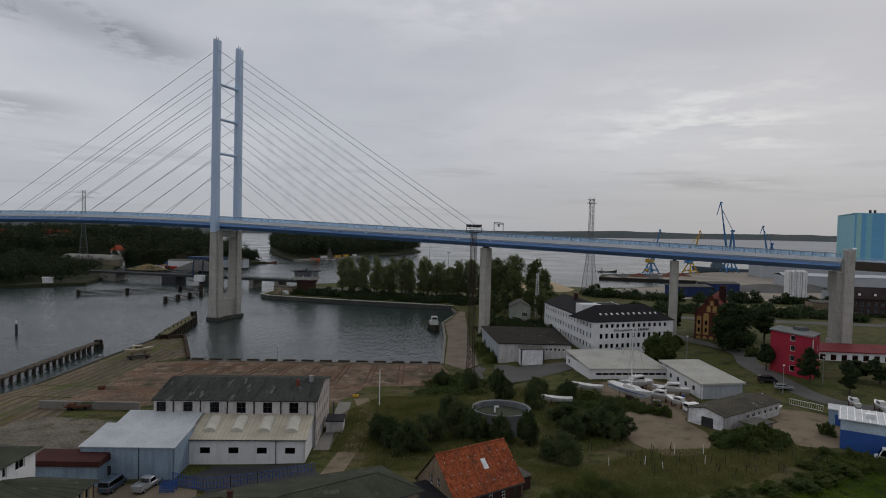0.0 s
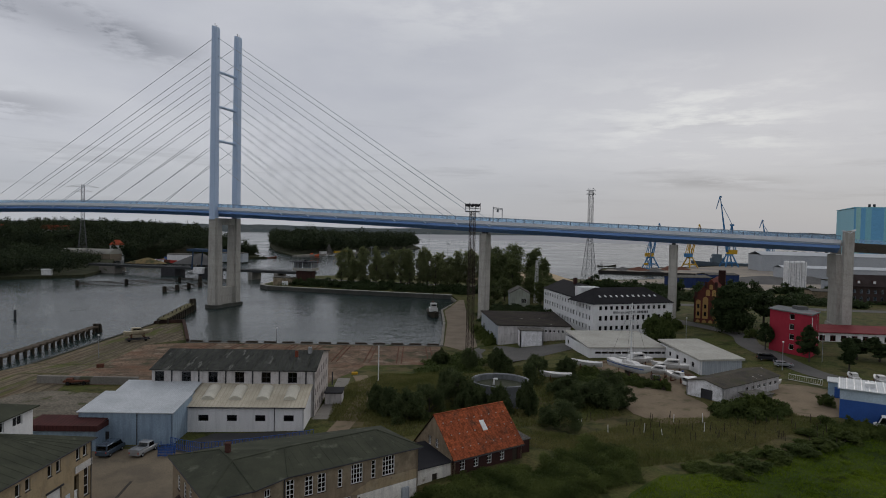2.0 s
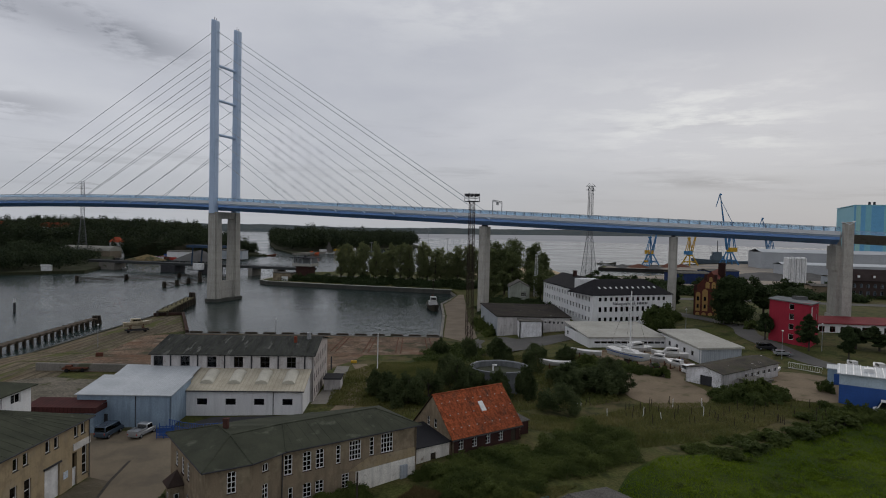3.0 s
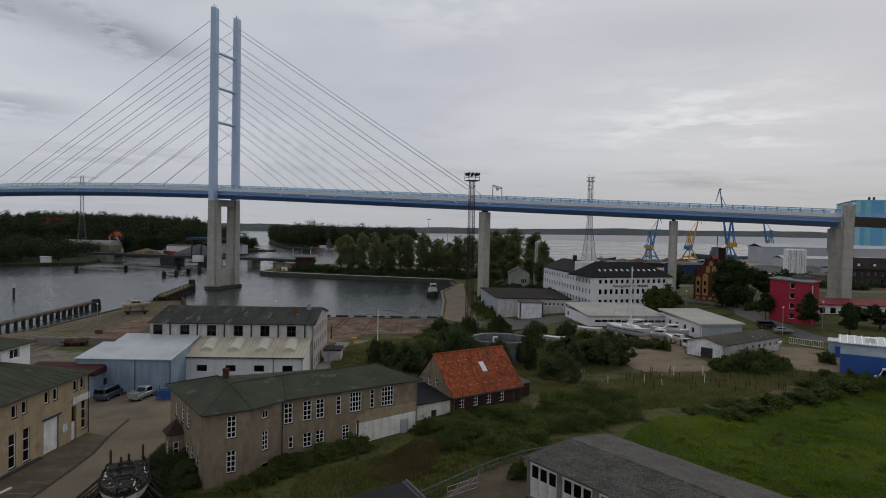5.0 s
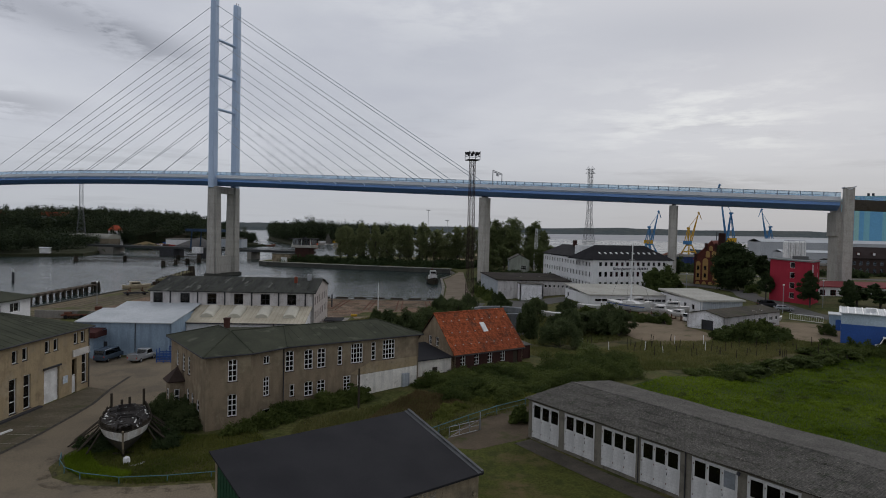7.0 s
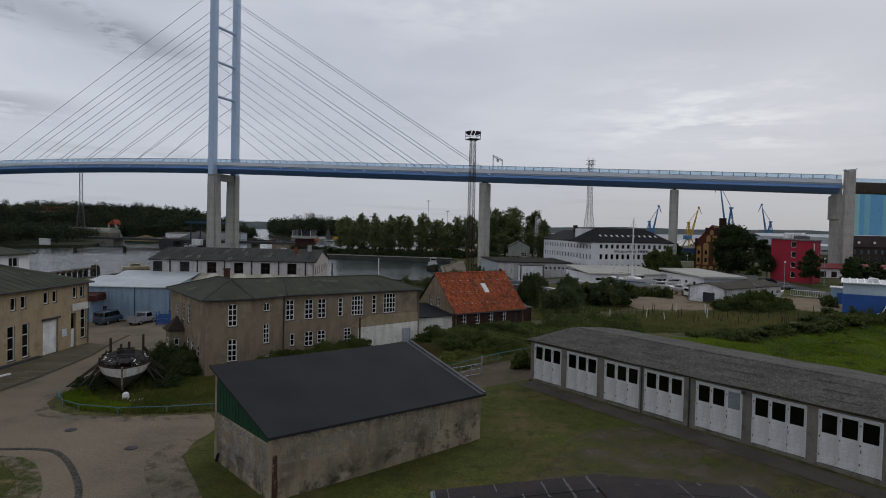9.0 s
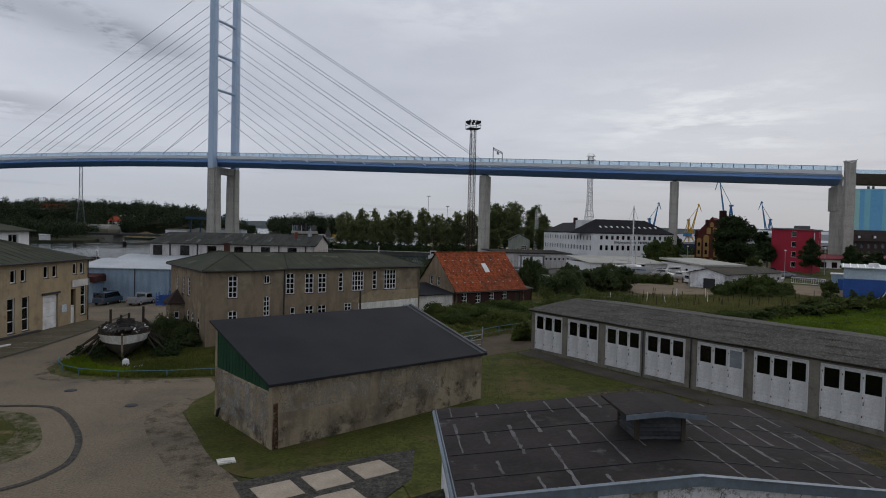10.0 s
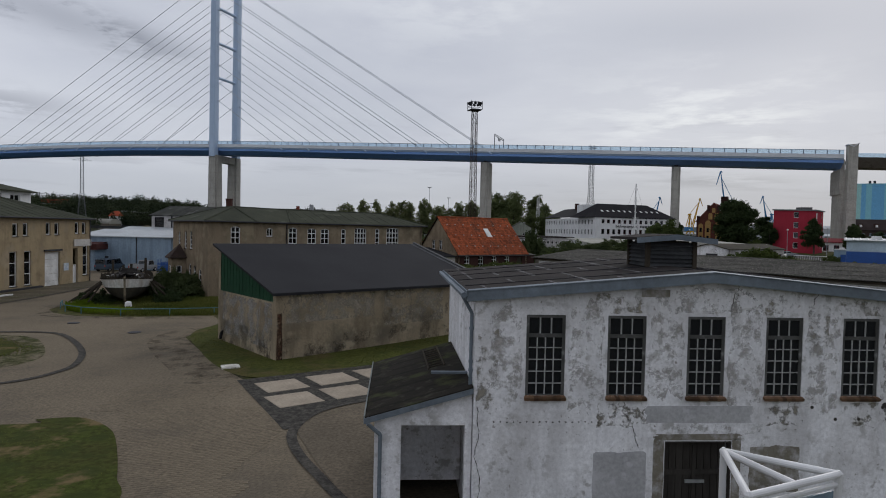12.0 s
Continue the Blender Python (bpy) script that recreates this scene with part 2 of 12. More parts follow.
def paving_mat():
    """Grey interlocking concrete blocks, worn and sandy, laid in rows."""
    m = mat("block_paving", (0.198, 0.163, 0.117), (0.158, 0.131, 0.095), 0.9, scale=0.16, grain=9, var=0.9, bump=0.2,
            patch=(0.115, 0.100, 0.080), patch_at=(0.54, 0.76), patch_scale=0.16)
    nt = m.node_tree
    N, L = nt.nodes.new, nt.links.new
    bsdf = nt.nodes["Principled BSDF"]
    old = bsdf.inputs["Base Color"].links[0].from_socket
    co = N("ShaderNodeTexCoord").outputs["Object"]
    mp = N("ShaderNodeMapping")
    mp.inputs["Rotation"].default_value = (0, 0, radians(20))
    L(co, mp.inputs[0])
    br = N("ShaderNodeTexBrick")
    br.inputs["Scale"].default_value = 1.0
    br.inputs["Brick Width"].default_value, br.inputs["Row Height"].default_value = 0.24, 0.16
    br.inputs["Mortar Size"].default_value = 0.012
    br.inputs["Color1"].default_value, br.inputs["Color2"].default_value = (1, 1, 1, 1), (0.80, 0.80, 0.80, 1)
    br.inputs["Mortar"].default_value = (0.55, 0.54, 0.50, 1)
    L(mp.outputs[0], br.inputs["Vector"])
    mx = N("ShaderNodeMix")
    mx.data_type, mx.blend_type = "RGBA", "MULTIPLY"
    mx.inputs[0].default_value = 0.40
    L(old, mx.inputs[6]), L(br.outputs["Color"], mx.inputs[7])
    L(mx.outputs[2], bsdf.inputs["Base Color"])
    return m


CONCRETE = mat("pier_concrete", (0.45, 0.43, 0.385), (0.375, 0.36, 0.325), 0.9, scale=0.12, grain=3, bump=0.1, streak=0.35, lines=("Z", 0.09, 0.14, 0.2))
OLD_CONCRETE = mat("old_concrete", (0.24, 0.225, 0.20), (0.17, 0.16, 0.14), 0.95, scale=0.1, grain=3, streak=0.2, patch=(0.10, 0.105, 0.07), patch_scale=0.15)
STEEL_BLUE = mat("pale_blue_steel_paint", (0.47, 0.585, 0.75), (0.43, 0.545, 0.71), 0.45, scale=0.05, grain=1.5, var=0.15, bump=0.03)
DECK_BLUE = mat("girder_blue_paint", (0.20, 0.36, 0.72), (0.18, 0.33, 0.66), 0.5, scale=0.05, grain=1.5, var=0.15, bump=0.03)
DECK_WHITE = mat("edge_beam_pale_concrete", (0.72, 0.74, 0.77), (0.64, 0.66, 0.69), 0.7, scale=0.08, grain=2, var=0.3)
SCREEN = tinted_mat("wind_screen_panel", (0.60, 0.70, 0.80), 0.22)
POST_GREY = mat("grey_blue_post_paint", (0.25, 0.31, 0.39), None, 0.6, scale=0.3, grain=4)
CABLE = mat("cable_sheath", (0.52, 0.56, 0.62), None, 0.5, scale=0.1, grain=2, var=0.2, bump=0)
ASPHALT = mat("asphalt", (0.060, 0.060, 0.062), (0.045, 0.045, 0.047), 0.9, scale=0.15, grain=8)
ROAD_GREY = mat("grey_road_surface", (0.125, 0.12, 0.112), (0.095, 0.092, 0.086), 0.92, scale=0.1, grain=5)
PAVING = paving_mat()
WATER = water_mat()
RENDER_BEIGE = mat("beige_roughcast_render", (0.276, 0.218, 0.150), (0.215, 0.170, 0.118), 0.95, scale=0.25, grain=9, streak=0.45, bump=0.3, patch=(0.27, 0.225, 0.15), patch_at=(0.56, 0.70), patch_scale=0.30, grime=(((0.36, 0.30, 0.205), 0.28, 0.53, 0.62, 0.6, 0), ((0.145, 0.115, 0.080), 0.6, 0.50, 0.66, 0.7, 0), ((0.31, 0.27, 0.2), 2.2, 0.60, 0.66, 0.6, 0.3)))
RENDER_TAN = mat("tan_render", (0.385, 0.305, 0.190), (0.32, 0.252, 0.158), 0.95, scale=0.3, grain=9, streak=0.35, bump=0.25, patch=(0.26, 0.205, 0.135), patch_at=(0.54, 0.70), patch_scale=0.5, grime=(((0.43, 0.36, 0.25), 0.3, 0.52, 0.60, 0.7, 0), ((0.19, 0.148, 0.098), 0.6, 0.52, 0.66, 0.6, 0), ((0.15, 0.12, 0.085), 1.6, 0.56, 0.66, 0.6, 0.3)))
RENDER_GREY = mat("stained_grey_render", (0.350, 0.288, 0.200), (0.215, 0.175, 0.120), 0.95, scale=0.30, grain=7, streak=0.45, streak_col=(0.115, 0.084, 0.055), bump=0.35, patch=(0.125, 0.108, 0.080), patch_at=(0.47, 0.68), patch_scale=0.45,
                  grime=(((0.37, 0.31, 0.22), 0.7, 0.54, 0.64, 0.8, 0), ((0.080, 0.064, 0.044), 1.6, 0.56, 0.70, 0.7, 0.25)))
PAINT_WHITE_OLD = mat("peeling_white_limewash", (0.84, 0.84, 0.86), (0.72, 0.72, 0.74), 0.9, scale=0.7, grain=10, streak=0.35, streak_col=(0.33, 0.325, 0.33), bump=0.3,
                      patch=(0.30, 0.285, 0.255), patch_at=(0.64, 0.72), patch_scale=1.3,
                      grime=(((0.46, 0.445, 0.435), 0.45, 0.44, 0.70, 0.55, 0), ((0.40, 0.385, 0.37), 2.2, 0.50, 0.68, 0.6, 0.35), ((0.27, 0.26, 0.24), 3.0, 0.53, 0.60, 0.7, 0.6), ((0.16, 0.145, 0.12), 9.0, 0.60, 0.66, 0.9, 0.9)))
WHITE_WALL = mat("white_painted_render", (0.76, 0.76, 0.755), (0.68, 0.68, 0.68), 0.85, scale=0.15, grain=5, streak=0.2, var=0.3)
OFF_WHITE = mat("dirty_white_render", (0.56, 0.54, 0.53), (0.46, 0.44, 0.43), 0.9, scale=0.3, grain=6, streak=0.5, patch=(0.30, 0.27, 0.25), patch_at=(0.58, 0.68), patch_scale=0.5, grime=(((0.22, 0.18, 0.155), 0.9, 0.56, 0.66, 0.7, 0.25),))
GREY_PANEL = mat("pale_grey_cladding", (0.40, 0.43, 0.46), (0.33, 0.36, 0.385), 0.6, scale=0.2, grain=5, streak=0.3, lines=("X", 0.6, 0.35, 0.0))
BLUE_SHEET = mat("pale_blue_sheet_metal", (0.275, 0.365, 0.455), (0.225, 0.305, 0.39), 0.55, scale=0.3, grain=4, streak=0.4, lines=("X", 1.6, 0.35, 0.0))
BLUE_PAINT = mat("strong_blue_paint", (0.025, 0.085, 0.30), (0.02, 0.07, 0.25), 0.5, scale=0.3, grain=4)
ROOF_METAL = mat("weathered_pale_metal_roof", (0.45, 0.475, 0.49), (0.37, 0.395, 0.41), 0.55, scale=0.25, grain=3, lines=("X", 0.9, 0.35, 0.0), patch=(0.30, 0.185, 0.13), patch_at=(0.68, 0.72), patch_scale=0.9)
ROOF_TAN = mat("tan_sheet_roof", (0.46, 0.42, 0.33), (0.36, 0.325, 0.25), 0.85, scale=0.3, grain=5, streak=0.0, lines=("X", 0.45, 0.3, 0.0))
ROOF_FELT = mat("mossy_green_roof_felt", (0.058, 0.062, 0.044), (0.042, 0.046, 0.033), 0.95, scale=0.35, grain=8, patch=(0.095, 0.10, 0.075), patch_at=(0.58, 0.70))
ROOF_DARK = mat("dark_bitumen_sheet", (0.028, 0.028, 0.031), (0.021, 0.021, 0.024), 0.75, scale=0.3, grain=12, bump=0.1, var=0.35)
ROOF_BROWN = mat("old_brown_bitumen", (0.040, 0.034, 0.032), (0.026, 0.023, 0.022), 0.88, scale=0.5, grain=7, bump=0.3, patch=(0.105, 0.10, 0.098), patch_at=(0.61, 0.68), patch_scale=0.8, grime=(((0.075, 0.066, 0.058), 1.3, 0.55, 0.68, 0.7, 0.2), ((0.016, 0.015, 0.014), 0.4, 0.52, 0.66, 0.6, 0)))
ROOF_GREY = mat("grey_corrugated_fibre_cement", (0.112, 0.106, 0.095), (0.076, 0.072, 0.065), 0.95, scale=0.5, grain=5, var=1.4, bump=0.3, patch=(0.060, 0.064, 0.050), patch_at=(0.55, 0.68), patch_scale=0.9, grime=(((0.24, 0.222, 0.19), 6.5, 0.57, 0.63, 0.7, 0), ((0.045, 0.048, 0.034), 2.1, 0.56, 0.66, 0.7, 0)))
ROOF_PALE = mat("pale_corrugated_fibre_cement", (0.150, 0.142, 0.128), (0.115, 0.108, 0.098), 0.95, scale=0.5, grain=5, var=1.0, bump=0.3, grime=(((0.075, 0.075, 0.060), 1.6, 0.56, 0.68, 0.6, 0),))
ROOF_TILE = mat("orange_clay_tile", (0.33, 0.088, 0.036), (0.225, 0.062, 0.029), 0.85, scale=0.35, grain=10, bump=0.2, island=0.35, patch=(0.12, 0.055, 0.036), patch_at=(0.52, 0.70), patch_scale=0.6)
ROOF_BLACK = mat("black_slate", (0.026, 0.025, 0.027), (0.019, 0.018, 0.02), 0.8, scale=0.2, grain=4)
ROOF_RED = mat("dull_red_sheet", (0.20, 0.045, 0.03), (0.14, 0.033, 0.024), 0.8, scale=0.4, grain=5)
BRICK_DARK = mat("dark_red_brick", (0.066, 0.033, 0.028), (0.046, 0.025, 0.022), 0.9, scale=0.4, grain=8)
BRICK_RED = mat("red_brick", (0.25, 0.075, 0.045), (0.19, 0.058, 0.037), 0.9, scale=0.3, grain=8, obj=0.2)
PINK_RED = mat("crimson_render", (0.36, 0.034, 0.055), (0.31, 0.03, 0.048), 0.8, scale=0.2, grain=5, var=0.25, streak=0.2)
OCHRE = mat("ochre_panel_render", (0.42, 0.26, 0.10), (0.36, 0.22, 0.085), 0.9, scale=0.3, grain=5)
DOOR_WHITE = mat("worn_white_door_paint", (0.60, 0.60, 0.59), (0.52, 0.52, 0.51), 0.7, scale=0.8, grain=8, streak=0.35, patch=(0.33, 0.29, 0.25), patch_at=(0.68, 0.74), patch_scale=1.6)
FRAME_WHITE = mat("white_window_frame", (0.80, 0.80, 0.79), None, 0.5, scale=0.8, grain=8, var=0.2, bump=0)
FRAME_IRON = mat("dark_iron_window_frame", (0.12, 0.12, 0.115), (0.06, 0.06, 0.056), 0.75, scale=1.5, grain=12, patch=(0.24, 0.24, 0.235), patch_at=(0.58, 0.66), patch_scale=2.5)
FRAME_BAR = mat("pale_iron_glazing_bar", (0.42, 0.42, 0.41), (0.22, 0.22, 0.21), 0.7, scale=2.0, grain=14)
GREEN_BOARD = mat("dark_green_boards", (0.022, 0.068, 0.036), (0.016, 0.05, 0.028), 0.75, scale=0.5, grain=6, lines=("Y", 1.6, 0.5, 0.0))
ZINC = mat("blue_grey_zinc_flashing", (0.18, 0.215, 0.25), (0.13, 0.155, 0.18), 0.55, 0.3, scale=0.6, grain=6)
MAST_BROWN = mat("dark_brown_mast_paint", (0.055, 0.040, 0.034), None, 0.8, scale=0.6, grain=6)
RUST = mat("rusty_steel", (0.13, 0.055, 0.035), (0.09, 0.042, 0.03), 0.9, scale=0.6, grain=8)
DARK_STEEL = mat("dark_painted_steel", (0.055, 0.055, 0.06), None, 0.6, scale=0.5, grain=6)
GALV = mat("galvanised_steel", (0.34, 0.35, 0.36), (0.28, 0.29, 0.30), 0.5, 0.5, scale=0.6, grain=6)
WOOD_DARK = mat("dark_weathered_timber", (0.060, 0.050, 0.038), (0.042, 0.036, 0.028), 0.95, scale=0.6, grain=7, stretch=(1, 1, 0.3))
WOOD_MOSS = mat("mossy_timber_deck", (0.16, 0.145, 0.075), (0.11, 0.10, 0.06), 0.95, scale=0.3, grain=6)
HULL_WHITE = mat("white_hull_gelcoat", (0.60, 0.60, 0.59), (0.48, 0.48, 0.47), 0.4, scale=0.5, grain=5, streak=0.3, streak_col=(0.34, 0.27, 0.19))
HULL_DARK = mat("dark_antifouling", (0.058, 0.050, 0.036), (0.030, 0.029, 0.024), 0.8, scale=0.6, grain=6)
WRECK_WHITE = mat("flaking_topside_paint", (0.66, 0.65, 0.62), (0.52, 0.51, 0.48), 0.7, scale=0.7, grain=6, streak=0.45, streak_col=(0.30, 0.22, 0.14), patch=(0.16, 0.125, 0.09), patch_at=(0.66, 0.71), patch_scale=1.8)
DECK_WRECK = mat("rotten_deck_boards", (0.060, 0.054, 0.050), (0.030, 0.028, 0.027), 0.95, scale=0.9, grain=8, patch=(0.26, 0.26, 0.26), patch_at=(0.60, 0.65), patch_scale=2.4)
SAND = mat("pale_sand", (0.46, 0.36, 0.24), (0.40, 0.31, 0.20), 0.95, scale=0.06, grain=2)
GRAVEL = mat("dark_gravel", (0.11, 0.108, 0.105), (0.085, 0.083, 0.08), 0.95, scale=0.08, grain=3)
DIRT = mat("bare_sandy_earth", (0.215, 0.168, 0.115), (0.155, 0.122, 0.084), 0.95, scale=0.15, grain=4, patch=(0.075, 0.078, 0.034), patch_at=(0.55, 0.75), patch_scale=0.3)
QUAY_TOP = mat("brown_cobbled_quay", (0.185, 0.128, 0.088), (0.108, 0.078, 0.055), 0.95, scale=0.11, grain=2.0, var=1.8, patch=(0.062, 0.060, 0.036), patch_at=(0.52, 0.64), patch_scale=0.17, grime=(((0.26, 0.205, 0.155), 0.24, 0.55, 0.66, 0.75, 0), ((0.055, 0.042, 0.032), 0.5, 0.54, 0.66, 0.7, 0), ((0.15, 0.075, 0.045), 0.09, 0.52, 0.68, 0.6, 0)))
SLIP_TOP = mat("slipway_concrete_strips", (0.160, 0.130, 0.088), (0.096, 0.082, 0.056), 0.95, scale=0.09, grain=2.0, var=1.4, lines=("X", 0.13, 0.75, 0.8), patch=(0.082, 0.092, 0.026), patch_at=(0.53, 0.63), patch_scale=0.34, stretch=(1, 0.12, 1), grime=(((0.10, 0.065, 0.042), 0.12, 0.52, 0.66, 0.6, 0),))
GRASS = mat("rough_grass", (0.062, 0.074, 0.020), (0.088, 0.077, 0.031), 0.95, scale=0.12, grain=2.5, var=1.3, bump=0.5, patch=(0.105, 0.084, 0.045), patch_at=(0.54, 0.68), patch_scale=0.11, grime=(((0.022, 0.030, 0.010), 0.30, 0.48, 0.64, 0.8, 0),))
FOREST_FLOOR = mat("shaded_undergrowth", (0.030, 0.036, 0.018), (0.045, 0.045, 0.026), 0.95, scale=0.05, grain=0.8, var=1.2, patch=(0.11, 0.095, 0.065), patch_at=(0.64, 0.70), patch_scale=0.03)
MEADOW = mat("green_meadow", (0.030, 0.050, 0.006), (0.024, 0.040, 0.006), 0.95, scale=0.09, grain=1.6, var=0.9, bump=0.4, patch=(0.058, 0.078, 0.009), patch_at=(0.46, 0.64), patch_scale=0.06, grime=(((0.016, 0.028, 0.006), 0.20, 0.50, 0.66, 0.7, 0),))
LAWN_DRY = mat("worn_olive_lawn", (0.068, 0.076, 0.017), (0.056, 0.060, 0.015), 0.95, scale=0.25, grain=5, var=1.1, bump=0.5, patch=(0.105, 0.080, 0.038), patch_at=(0.50, 0.66), patch_scale=0.22, grime=(((0.036, 0.046, 0.012), 0.8, 0.50, 0.64, 0.8, 0),))
WHITEWASH = mat("flaking_whitewash", (0.80, 0.77, 0.70), (0.66, 0.63, 0.57), 0.9, scale=0.6, grain=7, streak=0.4, patch=(0.33, 0.29, 0.23), patch_at=(0.60, 0.68), patch_scale=0.8)
LAWN = mat("patchy_lawn", (0.048, 0.062, 0.012), (0.050, 0.050, 0.014), 0.95, scale=0.30, grain=5, var=1.2, bump=0.5, patch=(0.150, 0.112, 0.055), patch_at=(0.54, 0.62), patch_scale=0.42, grime=(((0.036, 0.048, 0.012), 0.9, 0.50, 0.62, 0.8, 0),))
FAR_LAND = mat("distant_wooded_shore", (0.062, 0.078, 0.082), (0.085, 0.096, 0.094), 0.95, scale=0.01, grain=0.05)
TEAL = mat("hall_cladding_teal", (0.21, 0.48, 0.56), (0.20, 0.46, 0.54), 0.5, scale=0.05, grain=1)
TEAL_GREEN = mat("hall_cladding_green", (0.30, 0.54, 0.52), (0.29, 0.52, 0.50), 0.5, scale=0.05, grain=1)
TEAL_BLUE = mat("hall_cladding_blue", (0.14, 0.38, 0.60), (0.13, 0.36, 0.58), 0.5, scale=0.05, grain=1)
YELLOW = mat("crane_yellow_paint", (0.50, 0.30, 0.03), (0.42, 0.25, 0.03), 0.6, scale=0.1, grain=2)
CRANE_BLUE = mat("crane_blue_paint", (0.065, 0.20, 0.38), (0.05, 0.15, 0.30), 0.6, scale=0.1, grain=2)
ORANGE = mat("orange_paint", (0.62, 0.10, 0.02), None, 0.5, scale=0.1, grain=2)
CAR_BLUE = mat("blue_van_paint", (0.075, 0.105, 0.145), None, 0.25, 0.3, scale=0.5, grain=6, var=0.1, bump=0)
CAR_SILVER = mat("silver_car_paint", (0.40, 0.42, 0.44), None, 0.25, 0.4, scale=0.5, grain=6, var=0.1, bump=0)
CAR_DARK = mat("black_car_paint", (0.03, 0.03, 0.033), None, 0.25, 0.2, scale=0.5, grain=6, var=0.1, bump=0)
RUBBER = mat("black_rubber", (0.018, 0.018, 0.018), None, 0.9, scale=1, grain=8)
LAMP_RED = mat("red_plastic", (0.40, 0.03, 0.02), None, 0.5, scale=1, grain=6)
NET_TEAL = mat("faded_teal_pipe_paint", (0.10, 0.20, 0.22), (0.08, 0.16, 0.17), 0.7, scale=0.6, grain=6)
BARK = mat("grey_bark", (0.085, 0.075, 0.062), (0.06, 0.054, 0.045), 0.95, scale=1.0, grain=8, stretch=(1, 1, 0.3))
LEAF = leaf_mat("broad_leaves", (0.040, 0.060, 0.017), (0.105, 0.132, 0.042), 0.35)
LEAF_POPLAR = leaf_mat("poplar_leaves", (0.088, 0.110, 0.048), (0.240, 0.258, 0.118), 0.45)
LEAF_DARK = leaf_mat("dark_leaves", (0.022, 0.036, 0.014), (0.056, 0.078, 0.031))
LEAF_ASH = leaf_mat("ash_leaves", (0.056, 0.076, 0.030), (0.155, 0.178, 0.074), 0.4)
LEAF_SCRUB = leaf_mat("willow_scrub_leaves", (0.040, 0.058, 0.023), (0.108, 0.132, 0.056), 0.4)
LEAF_WOODS = leaf_mat("woodland_leaves", (0.015, 0.024, 0.013), (0.047, 0.061, 0.028), 0.2, 0.07, 0.18)
LEAF_BRAMBLE = leaf_mat("bramble_leaves", (0.028, 0.046, 0.012), (0.125, 0.152, 0.042), 0.35, 0.20)
LEAF_LIME = leaf_mat("pale_lime_leaves", (0.075, 0.095, 0.020), (0.165, 0.175, 0.042), 0.35, 0.3)
BLADE_DRY = leaf_mat("dry_brown_blades", (0.080, 0.062, 0.028), (0.165, 0.125, 0.060), 0.3, 0.2)
BLADE = leaf_mat("grass_blades", (0.076, 0.096, 0.024), (0.205, 0.188, 0.076), 0.3, 0.12)
BLADE_LAWN = leaf_mat("lawn_blades", (0.044, 0.054, 0.014), (0.084, 0.082, 0.028), 0.3, 0.2)
BLADE_FRESH = leaf_mat("fresh_lawn_blades", (0.038, 0.054, 0.011), (0.085, 0.090, 0.028), 0.3, 0.2)
BLADE_CORNER = leaf_mat("corner_lawn_blades", (0.056, 0.080, 0.013), (0.145, 0.138, 0.036), 0.3, 0.2)
BLADE_BOAT = leaf_mat("boat_lawn_blades", (0.055, 0.078, 0.014), (0.150, 0.150, 0.040), 0.3, 0.2)
BLADE_GREEN = leaf_mat("meadow_blades", (0.064, 0.106, 0.008), (0.168, 0.232, 0.018), 0.4, 0.06, 0.3)
# near-black sheet: the darkness of the room behind is put into the pane's colour
DARKENED_PANE = tinted_mat("old_glass_painted_dark", (0.011, 0.012, 0.013), 0.92, 0.5)
PANE_DARK = glass_mat("window_glass", (0.35, 0.37, 0.38), keep=0.85)
# indoor shade put into the colour of added surfaces behind the windows
DARK_ROOM = mat("painted_dark_interior", (0.05, 0.048, 0.045), None, 0.95)


# ---- mesh tools ----
def bx(bm, x0, x1, y0, y1, z0, z1):
    vs = [bm.verts.new((x, y, z)) for z in (z0, z1) for x, y in ((x0, y0), (x1, y0), (x1, y1), (x0, y1))]
    for f in ((3, 2, 1, 0), (4, 5, 6, 7), (0, 1, 5, 4), (1, 2, 6, 5), (2, 3, 7, 6), (3, 0, 4, 7)):
        bm.faces.new([vs[i] for i in f])
    return vs


def slab(bm, pts, up):
    """A closed prism: the ring pts (3D) and its copy moved by up."""
    up = Vector(up)
    a = [bm.verts.new(p) for p in pts]
    b = [bm.verts.new(Vector(p) + up) for p in pts]
    n = len(a)
    fs = [bm.faces.new(a[::-1]), bm.faces.new(b)]
    for i in range(n):
        fs.append(bm.faces.new((a[i], a[(i + 1) % n], b[(i + 1) % n], b[i])))
    bmesh.ops.recalc_face_normals(bm, faces=fs)
    return a + b


def tube(bm, p, q, r0, r1=None, n=6):
    """A closed tapered bar from p to q."""
    p, q = Vector(p), Vector(q)
    r1 = r0 if r1 is None else r1
    d = (q - p)
    if d.length < 1e-6:
        return
    m = d.to_track_quat("Z", "Y").to_matrix()
    ring = [[bm.verts.new(c + m @ Vector((r * math.cos(2 * math.pi * (i + 0.5) / n), r * math.sin(2 * math.pi * (i + 0.5) / n), 0))) for i in range(n)] for c, r in ((p, r0), (q, r1))]
    bm.faces.new(ring[0][::-1]), bm.faces.new(ring[1])
    for i in range(n):
        bm.faces.new((ring[0][i], ring[0][(i + 1) % n], ring[1][(i + 1) % n], ring[1][i]))


def moved(bm, m, make, *args, **kw):
    """Runs make(bm, ...) and moves what it made by the matrix m."""
    bm.verts.ensure_lookup_table()
    n = len(bm.verts)
    make(bm, *args, **kw)
    bm.verts.ensure_lookup_table()
    bmesh.ops.transform(bm, matrix=m, verts=bm.verts[n:])


